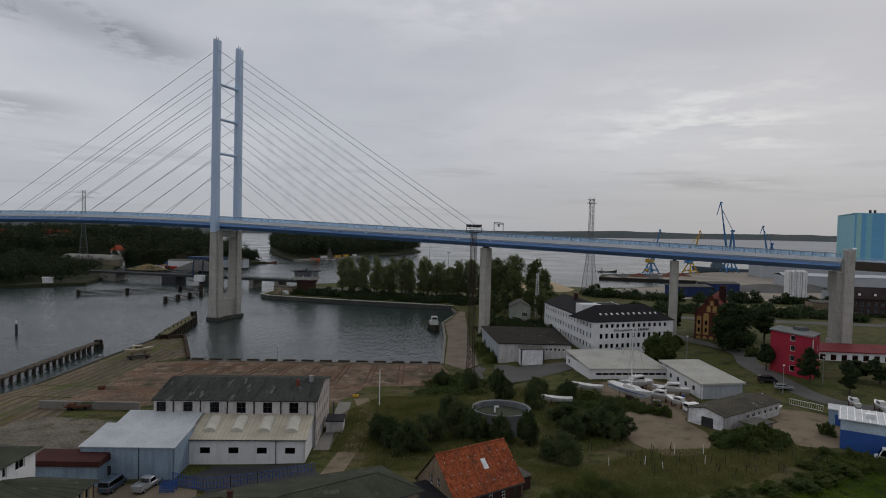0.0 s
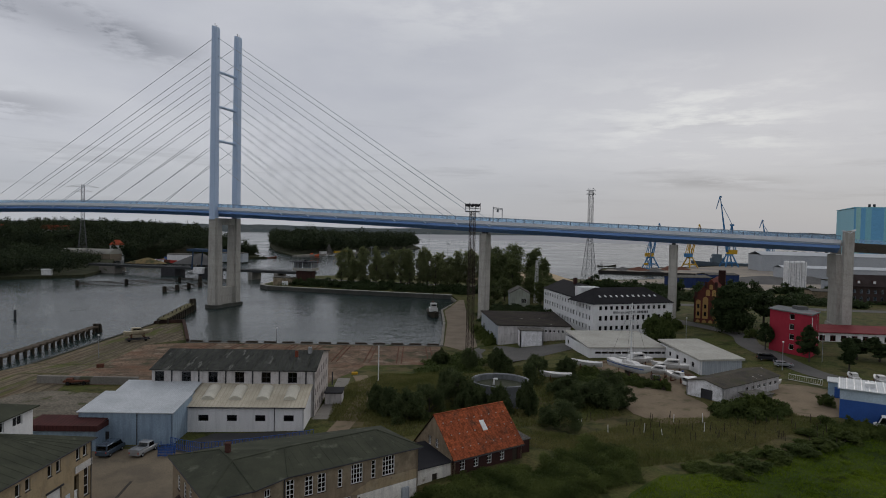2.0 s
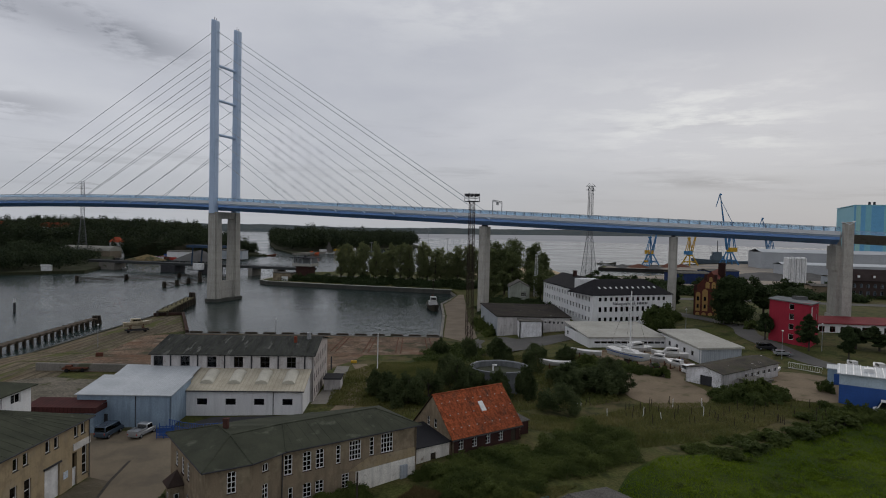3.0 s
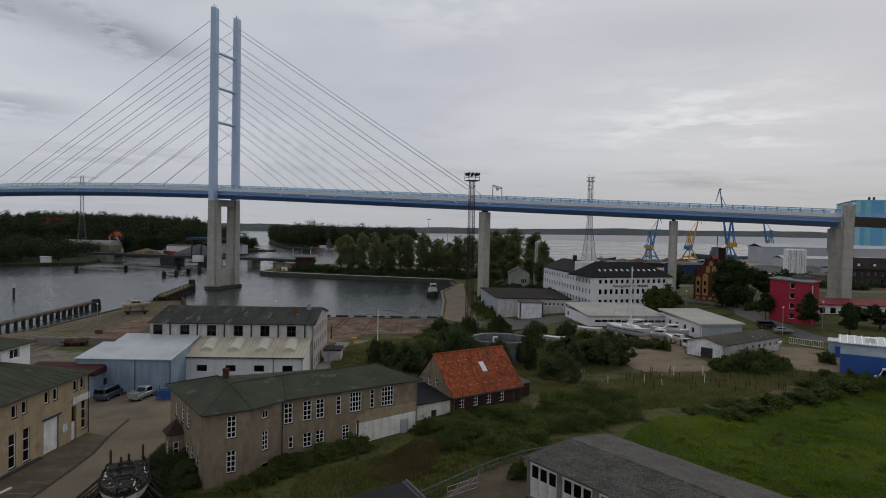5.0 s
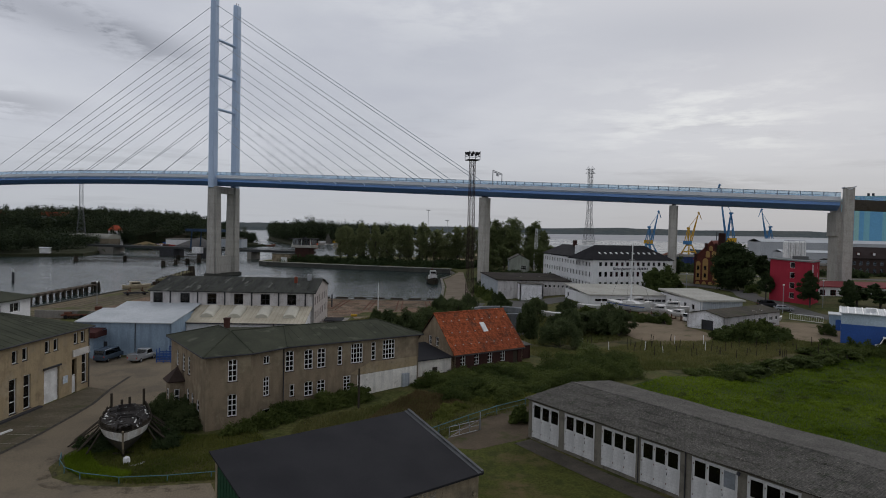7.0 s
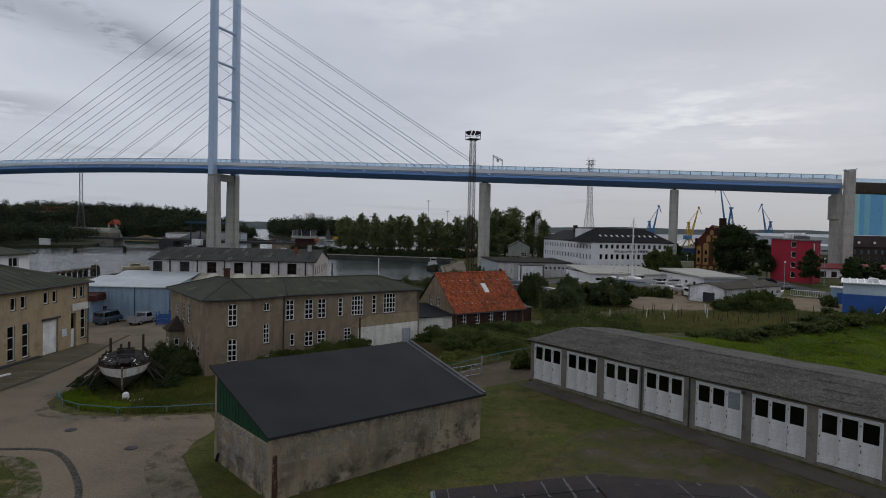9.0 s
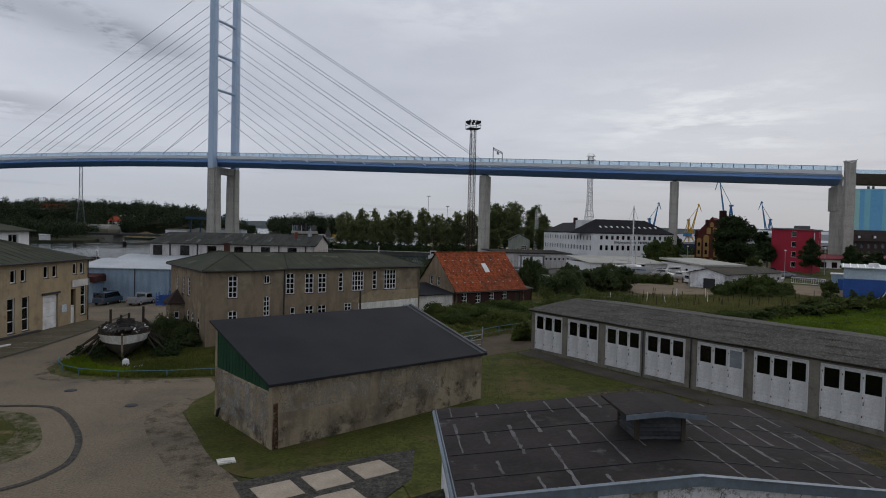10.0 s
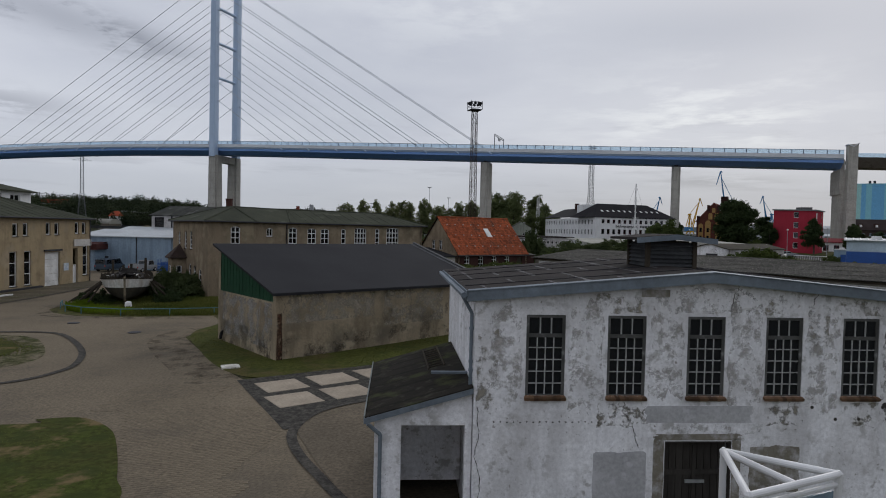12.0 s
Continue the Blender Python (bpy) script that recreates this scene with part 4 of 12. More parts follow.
drape("road_lane", strip_poly(curve_pts([(86, 250), (98, 212), (93, 190), (92, 166), (97, 152), (118, 146), (180, 140)]), 6.5), ROAD_GREY, "curved grey asphalt lane", "road", 0.09)
drape("road_dock", strip_poly([(60, 322), (110, 296), (200, 284), (420, 300)], 10.0), ROAD_GREY, "pale road along the dock", "road", 0.12, 6.0)
drape("road_track", strip_poly([(150, 372), (260, 382), (420, 400)], 9.0), DIRT, "sandy dock track", "road", 0.12, 6.0)
drape("road_island", strip_poly([(-88, 440), (-40, 424), (20, 410), (60, 380), (70, 330)], 7.0), ROAD_GREY, "grey road along the embankment", "road", 0.12, 6.0)
drape("port_yard", [(112, 470), (154, 500), (220, 544), (240, 592), (156, 613), (168, 646), (264, 700), (332, 757), (396, 798), (620, 900), (620, 430), (300, 420), (150, 420)], mat("port_yard_sand", (0.30, 0.255, 0.20), (0.20, 0.185, 0.165), 0.95, scale=0.02, grain=0.4), "sandy open storage yard of the port", "yard", 0.05, 30.0)

drape("track_waste", strip_poly(curve_pts([(-21, 90), (-18.6, 97.2), (-17.1, 109.5), (-15.6, 125.6), (-15.8, 140), (-19.3, 157)]), 3.6), DIRT, "worn earth track over the waste ground", "path", 0.05, 3.0)
drape("pavement_broken", [(-88, 124), (-87, 131), (-81.7, 134.4), (-66.4, 132.4), (-60.5, 119), (-64, 108), (-72, 105), (-84, 105)], mat("broken_yard_concrete", (0.165, 0.145, 0.115), (0.10, 0.092, 0.07), 0.95, scale=0.2, grain=2.5, var=1.3, patch=(0.06, 0.066, 0.028), patch_at=(0.56, 0.64), patch_scale=0.25), "broken concrete yard with weeds in the cracks", "yard", 0.06, 4.0)
drape("path_slabs", strip_poly([(-21.6, 117), (-21.4, 135), (-22.4, 152)], 3.0), OLD_CONCRETE, "mossy concrete slab path along the warehouse", "path", 0.06, 3.0)

# five pale concrete slabs set in the paving
PALE_SLAB = mat("pale_concrete_slab", (0.38, 0.325, 0.255), (0.30, 0.255, 0.20), 0.9, scale=0.8, grain=8, obj=0.08)
bm = B()
vs = bx(bm, -1.0, 1.0, -0.96, 0.96, 0, 0.12)
bmesh.ops.bevel(bm, geom=[e for e in bm.edges if abs(e.verts[0].co.z - e.verts[1].co.z) < 1e-6 and e.verts[0].co.z > 0.1], offset=0.02, segments=1, affect="EDGES")
slab_mesh = mesh_of(bm, "concrete_slab", PALE_SLAB)
for i in range(3):
    for j in range(2):
        c = Vector((-7.0, 30.0)) + Vector((2.1, 1.4)) * i + Vector((1.1, -2.3)) * j
        if (i, j) == (2, 1):
            continue
        tagged(part("concrete_slab", slab_mesh, None, None, "", pose(c.x, c.y, ground_z(c.x, c.y) - 0.05, 0, 0, 35)), "pale square concrete slab set in dark paving", "slab", "slabs in the paving")
drape("pavement_slab_bed", [(-9.4, 30.9), (-5.4, 23.7), (-5.05, 23.7), (-4.9, 25.2), (-4.3, 26.4), (-2.6, 28.0), (-0.8, 31.5), (-0.8, 35.6), (-2.6, 34.9)], mat("black_wet_setts", (0.075, 0.070, 0.060), (0.038, 0.036, 0.033), 0.9, scale=2.5, grain=7, var=1.6), "dark setts round pale slabs", "paving", 0.05)


# quay edge beams and fenders along the basin
def quay_wall(name, line, z0, z1, th, material, label):
    bm = B()
    for a, b in zip(line, line[1:]):
        d = (Vector(b) - Vector(a)).normalized()
        n = Vector((-d.y, d.x)) * th / 2
        slab(bm, [(*(Vector(a) + n), z0), (*(Vector(b) + n), z0), (*(Vector(b) - n), z0), (*(Vector(a) - n), z0)], (0, 0, z1 - z0))
    return solo(name, bm, material, label, "quay wall", kind="structure")


quay_wall("quay_wall_front", [(-79.4, 200.2), (1.4, 203.2)], -1, 1.15, 0.9, OLD_CONCRETE, "weathered concrete quay edge with timber fenders")
quay_wall("quay_wall_side", [(0.8, 203.2), (1.8, 254), (0.8, 294), (8.8, 330), (6, 352)], -1, 1.3, 0.9, OLD_CONCRETE, "weathered concrete quay edge")
quay_wall("quay_wall_pier", [(217, 545), (236.6, 591), (151, 611.2), (164, 649), (262, 703.5), (330, 761.5)], -1, 2.75, 1.4, mat("black_pier_edge", (0.040, 0.036, 0.033), (0.026, 0.024, 0.022), 0.9, scale=0.2, grain=2), "dark timber edge of the port pier")
WET_WALL = mat("dark_wet_quay_face", (0.085, 0.085, 0.075), (0.06, 0.062, 0.055), 0.9, scale=0.15, grain=2, streak=0.4)
quay_wall("quay_wall_island", [(6.5, 351.6), (-59, 368.6), (-103.4, 382.6), (-110.2, 391.5), (-108.4, 420)], -1, 2.2, 1.4, WET_WALL, "pale concrete embankment wall of the island")
quay_wall("quay_wall_shore", [(-106, 236.4), (-105, 60)], -1, 1.15, 0.8, WET_WALL, "dark mossy edge of the slipway")
quay_wall("quay_wall_slip", [(-79, 200.2), (-89, 223.2), (-97, 241.2), (-106, 236.4)], -1, 2.05, 1.0, mat("dark_rusty_sheet_pile", (0.062, 0.036, 0.028), (0.040, 0.027, 0.022), 0.9, scale=0.3, grain=3), "rusty sheet-pile edge of the slipway")
quay_wall("quay_coping_island", [(6.5, 351.6), (-59, 368.6), (-103.4, 382.6), (-110.2, 391.5), (-108.4, 420)], 2.21, 2.5, 1.5, CONCRETE, "pale coping stones of the island quay")
fender_mesh = None
for i in range(14):
    t = (i + 0.5) / 14
    p = Vector((-79.2, 199.8)).lerp(Vector((1.0, 202.8)), t)
    if fender_mesh is None:
        bm = B()
        bx(bm, -1.9, 1.9, -0.25, 0.35, -0.6, 0.45)
        for k in range(5):
            bx(bm, -1.8 + k * 0.85, -1.5 + k * 0.85, 0.36, 0.62, -2.6, 0.5)
        fender_mesh = mesh_of(bm, "timber_fender", WOOD_DARK)
    tagged(part("timber_fender", fender_mesh, None, None, "", pose(p.x, p.y + 0.55, 1.2, 0, 0, 2.1)), "dark timber fender bolted to the quay edge", "fender", "fenders along the quay")

# rails in the quay
for k in range(9):
    q0, q1 = (-70 + 8.3 * k, 199.2 + 0.28 * k), (-74 + 9.0 * k, 176.0)
    bm = B()
    for s in (-0.7, 0.7):
        slab(bm, [(q0[0] + s - 0.12, q0[1], 0.93), (q0[0] + s + 0.12, q0[1], 0.93), (q1[0] + s + 0.12, q1[1], 0.93), (q1[0] + s - 0.12, q1[1], 0.93)], (0, 0, 0.10))
    solo("slip_rail", bm, RUST, "pair of rusty rails sunk in the quay", "rails", group="rails in the quay")


# ---- the cable-stayed bridge ----
PY, PHI = Vector((-101.6, 299.9)), radians(18.79)
BR = pose(PY.x, PY.y, 0, 0, 0, -18.79)          # local x along the bridge, y across (away from the camera), z up


def deck_z(s):
    """Height of the top of the wind screen along the bridge."""
    if s > 20:
        return 47.2 - 0.0352 * (s - 20)
    return 49.1 - 0.0352 * (s + 90) ** 2 / 220


bridge = thing("cable_stayed_bridge", "pale blue cable-stayed road bridge on concrete piers over the channel", "bridge")
bridge.matrix_basis = BR


def sweep(prof, s0, s1, step=9.0, closed=True):
    """A solid swept along the deck: prof lists (across, below the screen's top)."""
    bm = B()
    n = max(2, int(abs(s1 - s0) / step))
    rings = []
    for i in range(n + 1):
        s = s0 + (s1 - s0) * i / n
        rings.append([bm.verts.new((s, y, deck_z(s) + z)) for y, z in prof])
    m = len(prof)
    for a, b in zip(rings, rings[1:]):
        for i in range(m):
            bm.faces.new((a[i], a[(i + 1) % m], b[(i + 1) % m], b[i]))
    bm.faces.new(rings[0]), bm.faces.new(rings[-1][::-1])
    bmesh.ops.recalc_face_normals(bm, faces=bm.faces[:])
    return bm


S0, S1 = -330.0, 250.0
part("girder", sweep([(-6.9, -2.5), (-6.8, -4.35), (-3.4, -5.9), (3.4, -5.9), (6.8, -4.35), (6.9, -2.5)], S0, S1), DECK_BLUE, bridge, "blue painted steel box girder")
part("roadway", sweep([(-6.6, -1.9), (-6.6, -2.49), (6.6, -2.49), (6.6, -1.9)], S0, S1), ASPHALT, bridge, "dark asphalt carriageway")
for sd in (-1, 1):
    part("edge_beam", sweep([(sd * 6.62, -1.5), (sd * 7.5, -1.5), (sd * 7.5, -2.75), (sd * 6.92, -2.75)], S0, S1), DECK_WHITE, bridge, "pale concrete edge beam")
    part("walkway_lip", sweep([(sd * 7.2, -2.76), (sd * 7.35, -2.76), (sd * 7.05, -3.35), (sd * 6.9, -3.35)], S0, S1), STEEL_BLUE, bridge, "light blue steel lip")
    part("wind_screen", sweep([(sd * 7.18, -1.5), (sd * 7.26, -1.5), (sd * 7.26, -0.16), (sd * 7.18, -0.16)], S0, S1), SCREEN, bridge, "bluish clear wind screen")
    part("top_rail", sweep([(sd * 7.1, -0.14), (sd * 7.34, -0.14), (sd * 7.34, 0), (sd * 7.1, 0)], S0, S1), POST_GREY, bridge, "grey top rail")
    bm = B()
    s = S0 + 1
    while s < S1:
        z = deck_z(s)
        bx(bm, s - 0.13, s + 0.13, min(sd * 7.28, sd * 7.42), max(sd * 7.28, sd * 7.42), z - 1.55, z + 0.02)
        s += 3.5
    tagged(part("screen_posts", bm, POST_GREY, bridge, "row of grey screen posts"), kind="stuff")
# continuing concrete viaduct past the end pier
part("viaduct_girder", sweep([(-7.2, -2.3), (-6.2, -3.2), (-3.6, -5.4), (3.6, -5.4), (6.2, -3.2), (7.2, -2.3)], 253.5, 420), OLD_CONCRETE, bridge, "grey concrete viaduct girder")
part("viaduct_parapet", sweep([(-7.3, -1.0), (-7.0, -1.0), (-7.0, -2.29), (-7.3, -2.29)], 253.5, 420), SCREEN, bridge, "blue-grey parapet of the viaduct")

# pylon legs: rounded steel above the deck
for sd, inner in ((-1, 1), (1, -1)):
    bm = B()
    prof = lambda k: [(-1.35 * k, -1.2 * k), (-0.9 * k, -1.62 * k), (0.9 * k, -1.62 * k), (1.35 * k, -1.2 * k), (1.35 * k, 1.2 * k), (0.9 * k, 1.62 * k), (-0.9 * k, 1.62 * k), (-1.35 * k, 1.2 * k)]
    rings = []
    for z, k in ((40.6, 1.12), (60, 1.1), (90, 1.05), (126.6, 1.0)):
        rings.append([bm.verts.new((x, sd * 8.05 + y, z)) for x, y in prof(k)])
    top = [bm.verts.new((x * 0.94, sd * 8.05 + y * 0.94, 127.7 + 0.5 * (-x) * 0.5)) for x, y in prof(1.0)]
    rings.append(top)
    for a, b in zip(rings, rings[1:]):
        for i in range(8):
            bm.faces.new((a[i], a[(i + 1) % 8], b[(i + 1) % 8], b[i]))
    bm.faces.new(rings[0][::-1]), bm.faces.new(rings[-1])
    leg = part("pylon_leg", bm, STEEL_BLUE, bridge, "pale blue steel pylon leg")
    bm = B()
    tube(bm, (-0.5, sd * 8.05, 127.6), (-0.5, sd * 8.05, 129.2), 0.12)
    tube(bm, (0.5, sd * 8.05, 127.3), (0.5, sd * 8.05, 128.6), 0.10)
    part("beacon", bm, DARK_STEEL, leg)
    bm = B()
    pr = [(-2.6, -2.35), (2.6, -2.35), (2.6, 2.35), (-2.6, 2.35)]
    a = [bm.verts.new((x * 1.08, sd * 6.6 + y * 1.05, 1.2)) for x, y in pr]
    b = [bm.verts.new((x * 0.93, sd * 6.9 + y * 0.95, 41.2)) for x, y in pr]
    for i in range(4):
        bm.faces.new((a[i], a[(i + 1) % 4], b[(i + 1) % 4], b[i]))
    bm.faces.new(a[::-1]), bm.faces.new(b)
    bmesh.ops.bevel(bm, geom=[e for e in bm.edges if abs(e.verts[0].co.z - e.verts[1].co.z) > 5], offset=0.7, segments=2, affect="EDGES")
    part("pylon_pier", bm, CONCRETE, bridge, "grey concrete lower pylon leg")
bm = B()
bx(bm, -1.6, 1.6, -4.6, 4.6, 1.2, 9.2)
part("pylon_web", bm, CONCRETE, bridge, "concrete web between the legs")
bm = B()
bx(bm, -1.8, 1.8, -4.9, 4.9, 38.2, 41.2)
part("pylon_crossbeam", bm, CONCRETE, bridge, "concrete crossbeam under the deck")
bm = B()
slab(bm, [(-3.2, -9.4, -1), (0, -10.6, -1), (3.2, -9.4, -1), (3.4, 9.4, -1), (0, 10.6, -1), (-3.4, 9.4, -1)], (0, 0, 2.4))
part("pylon_footing", bm, WET_WALL, bridge, "dark wet footing at the waterline")
for z in (108.0, 92.2, 76.6):
    bm = B()
    tube(bm, (0, -7.0, z), (0, 7.0, z), 0.62, n=10)
    part("cross_tube", bm, STEEL_BLUE, bridge)
for k in range(8):
    zp = 66.5 + 8.05 * k
    for sd in (-1, 1):
        for s in (30 + 13.5 * k, -28 - 16.5 * k):
            sg = 1 if s > 0 else -1
            foot = Vector((s + sg * 5.0, sd * 7.15, deck_z(s) - 3.6))
            head = Vector((sg * 1.0, sd * 8.0, zp))
            bm = B()
            tube(bm, head, foot, 0.115, n=6)
            cable = part("stay_cable", bm, CABLE, bridge)
            bm = B()
            d = (head - foot).normalized()
            tube(bm, foot - d * 0.4, foot + d * 4.2, 0.34, 0.26, 8)
            part("anchor_socket", bm, STEEL_BLUE, cable)
            bm = B()
            tube(bm, head, head - d * 1.2, 0.24, 0.2, 8)
            part("head_socket", bm, STEEL_BLUE, cable)


def pier(s, w, t, z0, label="grey concrete bridge pier"):
    bm = B()
    top = deck_z(s) - 6.5
    pr = [(-w / 2, -t / 2 + 0.6), (-w / 2 + 0.6, -t / 2), (w / 2 - 0.6, -t / 2), (w / 2, -t / 2 + 0.6), (w / 2, t / 2 - 0.6), (w / 2 - 0.6, t / 2), (-w / 2 + 0.6, t / 2), (-w / 2, t / 2 - 0.6)]
    slab(bm, [(s + x, y, z0) for x, y in pr], (0, 0, top - z0))
    p = part("pier", bm, CONCRETE, bridge, label)
    for y in (-t * 0.3, t * 0.3):
        bm = B()
        bx(bm, s - 0.6, s + 0.6, y - 0.6, y + 0.6, top, top + 0.62)
        part("bearing", bm, DARK_STEEL, p)


for s, w, t in ((126, 3.2, 7.2), (198, 3.0, 6.6)):
    pier(s, w, t, 1.0)
# end pier with two towers rising past the deck
for sd in (-1, 1):
    bm = B()
    top = deck_z(252)
    x0, x1 = 250.7, 253.5
    top -= 3.4 if sd > 0 else 0.0
    bx(bm, x0, x1, sd * 7.9 - 1.6, sd * 7.9 + 1.6, 1.0, top - 0.6)
    vs = bx(bm, x0, x1, sd * 7.9 - 1.6, sd * 7.9 + 1.6, top - 0.6, top + 0.5)
    vs[4].co.z += 1.0
    vs[7].co.z += 1.0
    vs[5].co.z += 1.3
    vs[6].co.z += 1.3
    tower = part("end_tower", bm, CONCRETE, bridge, "stained concrete end tower")
    if sd > 0:
        continue
    bm = B()
    slab(bm, [(250.4, sd * 7.9 - 1.8, top + 1.45), (252.1, sd * 7.9 - 1.8, top + 0.7), (253.8, sd * 7.9 - 1.8, top + 1.8), (253.8, sd * 7.9 - 1.8, top + 2.05), (252.1, sd * 7.9 - 1.8, top + 0.95), (250.4, sd * 7.9 - 1.8, top + 1.7)], (0, 3.6, 0))
    part("cap", bm, DECK_WHITE, tower)
bm = B()
bx(bm, 249.2, 253.0, -6.2, 6.2, 1.0, 9.0)
bx(bm, 249.2, 253.0, -6.2, 6.2, 24.5, deck_z(252) - 6.4)
bx(bm, 249.8, 252.6, -6.2, 6.2, 9.0, 24.5)
part("end_web", bm, CONCRETE, bridge, "recessed concrete web of the end pier")

# sign gantry on the deck
gx = 131
bm = B()
z0 = deck_z(gx) - 1.9
for y in (-7.6, 7.6):
    tube(bm, (gx, y, z0), (gx, y, z0 + 6.0), 0.17)
for z in (5.4, 6.0):
    tube(bm, (gx, -7.6, z0 + z), (gx, 7.6, z0 + z), 0.13)
for k in range(12):
    tube(bm, (gx, -7.6 + 1.27 * k, z0 + 5.4), (gx, -7.6 + 1.27 * (k + 1), z0 + 6.0), 0.07, n=4)
bx(bm, gx - 0.2, gx + 0.2, -1.2, 1.2, z0 + 4.3, z0 + 5.3)
gantry = solo("sign_gantry", bm, GALV, "grey steel sign gantry standing on the bridge deck", "gantry", BR)


# ---- buildings round the yard ----
def edge_m(p, q, z=0.0):
    """Local frame of a wall from p to q: x along it, y into the building."""
    return pose(p[0], p[1], z, 0, 0, math.degrees(math.atan2(q[1] - p[1], q[0] - p[0])))


def span(p, q):
    return math.hypot(q[0] - p[0], q[1] - p[1])


def edge_wall(parent, p, q, z0, z1, material, wins=(), th=0.36, head=None, name="wall", label="", frame_mat=None, sill=None, back=0.14, doors=(), bar=0.07):
    """One wall of a building. wins: (start, foot, width, height, nx, nz, rise of the arch); doors: plain holes (start, end, foot, head)."""
    bm = B()
    holes = [(s, s + w, z, z + h) for s, z, w, h, *_ in wins] + list(doors)
    wall(bm, 0, span(p, q), z0, z1, 0, th, holes, head)
    for s, z, w, h, nx, nz, rise in wins:
        if rise:
            arch(bm, s + w / 2, w, z + h, rise, 0.002, th * 0.4)
    m = edge_m(p, q)
    ob = part(name, bm, material, parent, label, m)
    for s, z, w, h, nx, nz, rise in wins:
        window(parent, s + w / 2, z, w, h, 0, nx, nz, bar, 0.08, frame_mat, m, sill, back)
    return ob


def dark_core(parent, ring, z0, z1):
    """Dark floors added inside, coloured so that the panes seem to look into unlit rooms."""
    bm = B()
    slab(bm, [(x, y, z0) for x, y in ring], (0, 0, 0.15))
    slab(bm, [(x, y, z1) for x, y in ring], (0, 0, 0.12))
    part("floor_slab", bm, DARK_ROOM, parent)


def gutter(parent, p, q, z, r=0.075, material=None):
    bm = B()
    tube(bm, (*p, z), (*q, z), r, n=6)
    part("gutter", bm, material or ZINC, parent)


def downpipe(parent, x, y, z0, z1, r=0.06, material=None):
    bm = B()
    tube(bm, (x, y, z0), (x, y, z1), r, n=8)
    for z in (z0 + 0.5, (z0 + z1) / 2, z1 - 0.4):
        tube(bm, (x, y, z - 0.04), (x, y, z + 0.04), r * 1.35, n=8)
    part("downpipe", bm, material or ZINC, parent)


def iron_window(parent, x, z, w, h, transom):
    """A tall workshop window: dark outer frame and transom, five rows of small panes below and three lights above, thin pale bars."""
    t = 0.075
    bm = B()
    bx(bm, -w / 2, -w / 2 + t, 0, 0.07, 0, h), bx(bm, w / 2 - t, w / 2, 0, 0.07, 0, h)
    bx(bm, -w / 2 + t, w / 2 - t, 0, 0.07, 0, 0.035), bx(bm, -w / 2 + t, w / 2 - t, 0, 0.07, h - 0.07, h)
    bx(bm, -w / 2 + t, w / 2 - t, -0.014, 0.07, transom - 0.045, transom + 0.045)
    ob = part("window", bm, FRAME_IRON, parent, "dark iron window with thin pale glazing bars", Matrix.Translation((x, 0.03, z)))
    for i in range(1, 4):
        c = -w / 2 + t + (w - 2 * t) * i / 4
        bm = B()
        bx(bm, c - 0.014, c + 0.014, 0.006, 0.05, 0.035, transom - 0.045)
        part("glazing_bar", bm, FRAME_BAR, ob)
    for i in range(1, 5):
        c = (transom - 0.02) * i / 5 + 0.01
        bm = B()
        bx(bm, -w / 2 + t, w / 2 - t, 0.010, 0.046, c - 0.013, c + 0.013)
        part("glazing_bar", bm, FRAME_BAR, ob)
    for i in range(1, 3):
        c = -w / 2 + t + (w - 2 * t) * i / 3
        bm = B()
        bx(bm, c - 0.017, c + 0.017, 0.006, 0.05, transom + 0.045, h - 0.07)
        part("glazing_bar", bm, FRAME_BAR, ob)
    # panes coloured nearly black in place of the shade inside
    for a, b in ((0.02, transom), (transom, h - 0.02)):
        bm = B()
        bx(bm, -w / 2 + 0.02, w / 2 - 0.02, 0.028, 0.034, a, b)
        p = part("pane", bm, DARKENED_PANE, ob)
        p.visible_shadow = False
    return ob


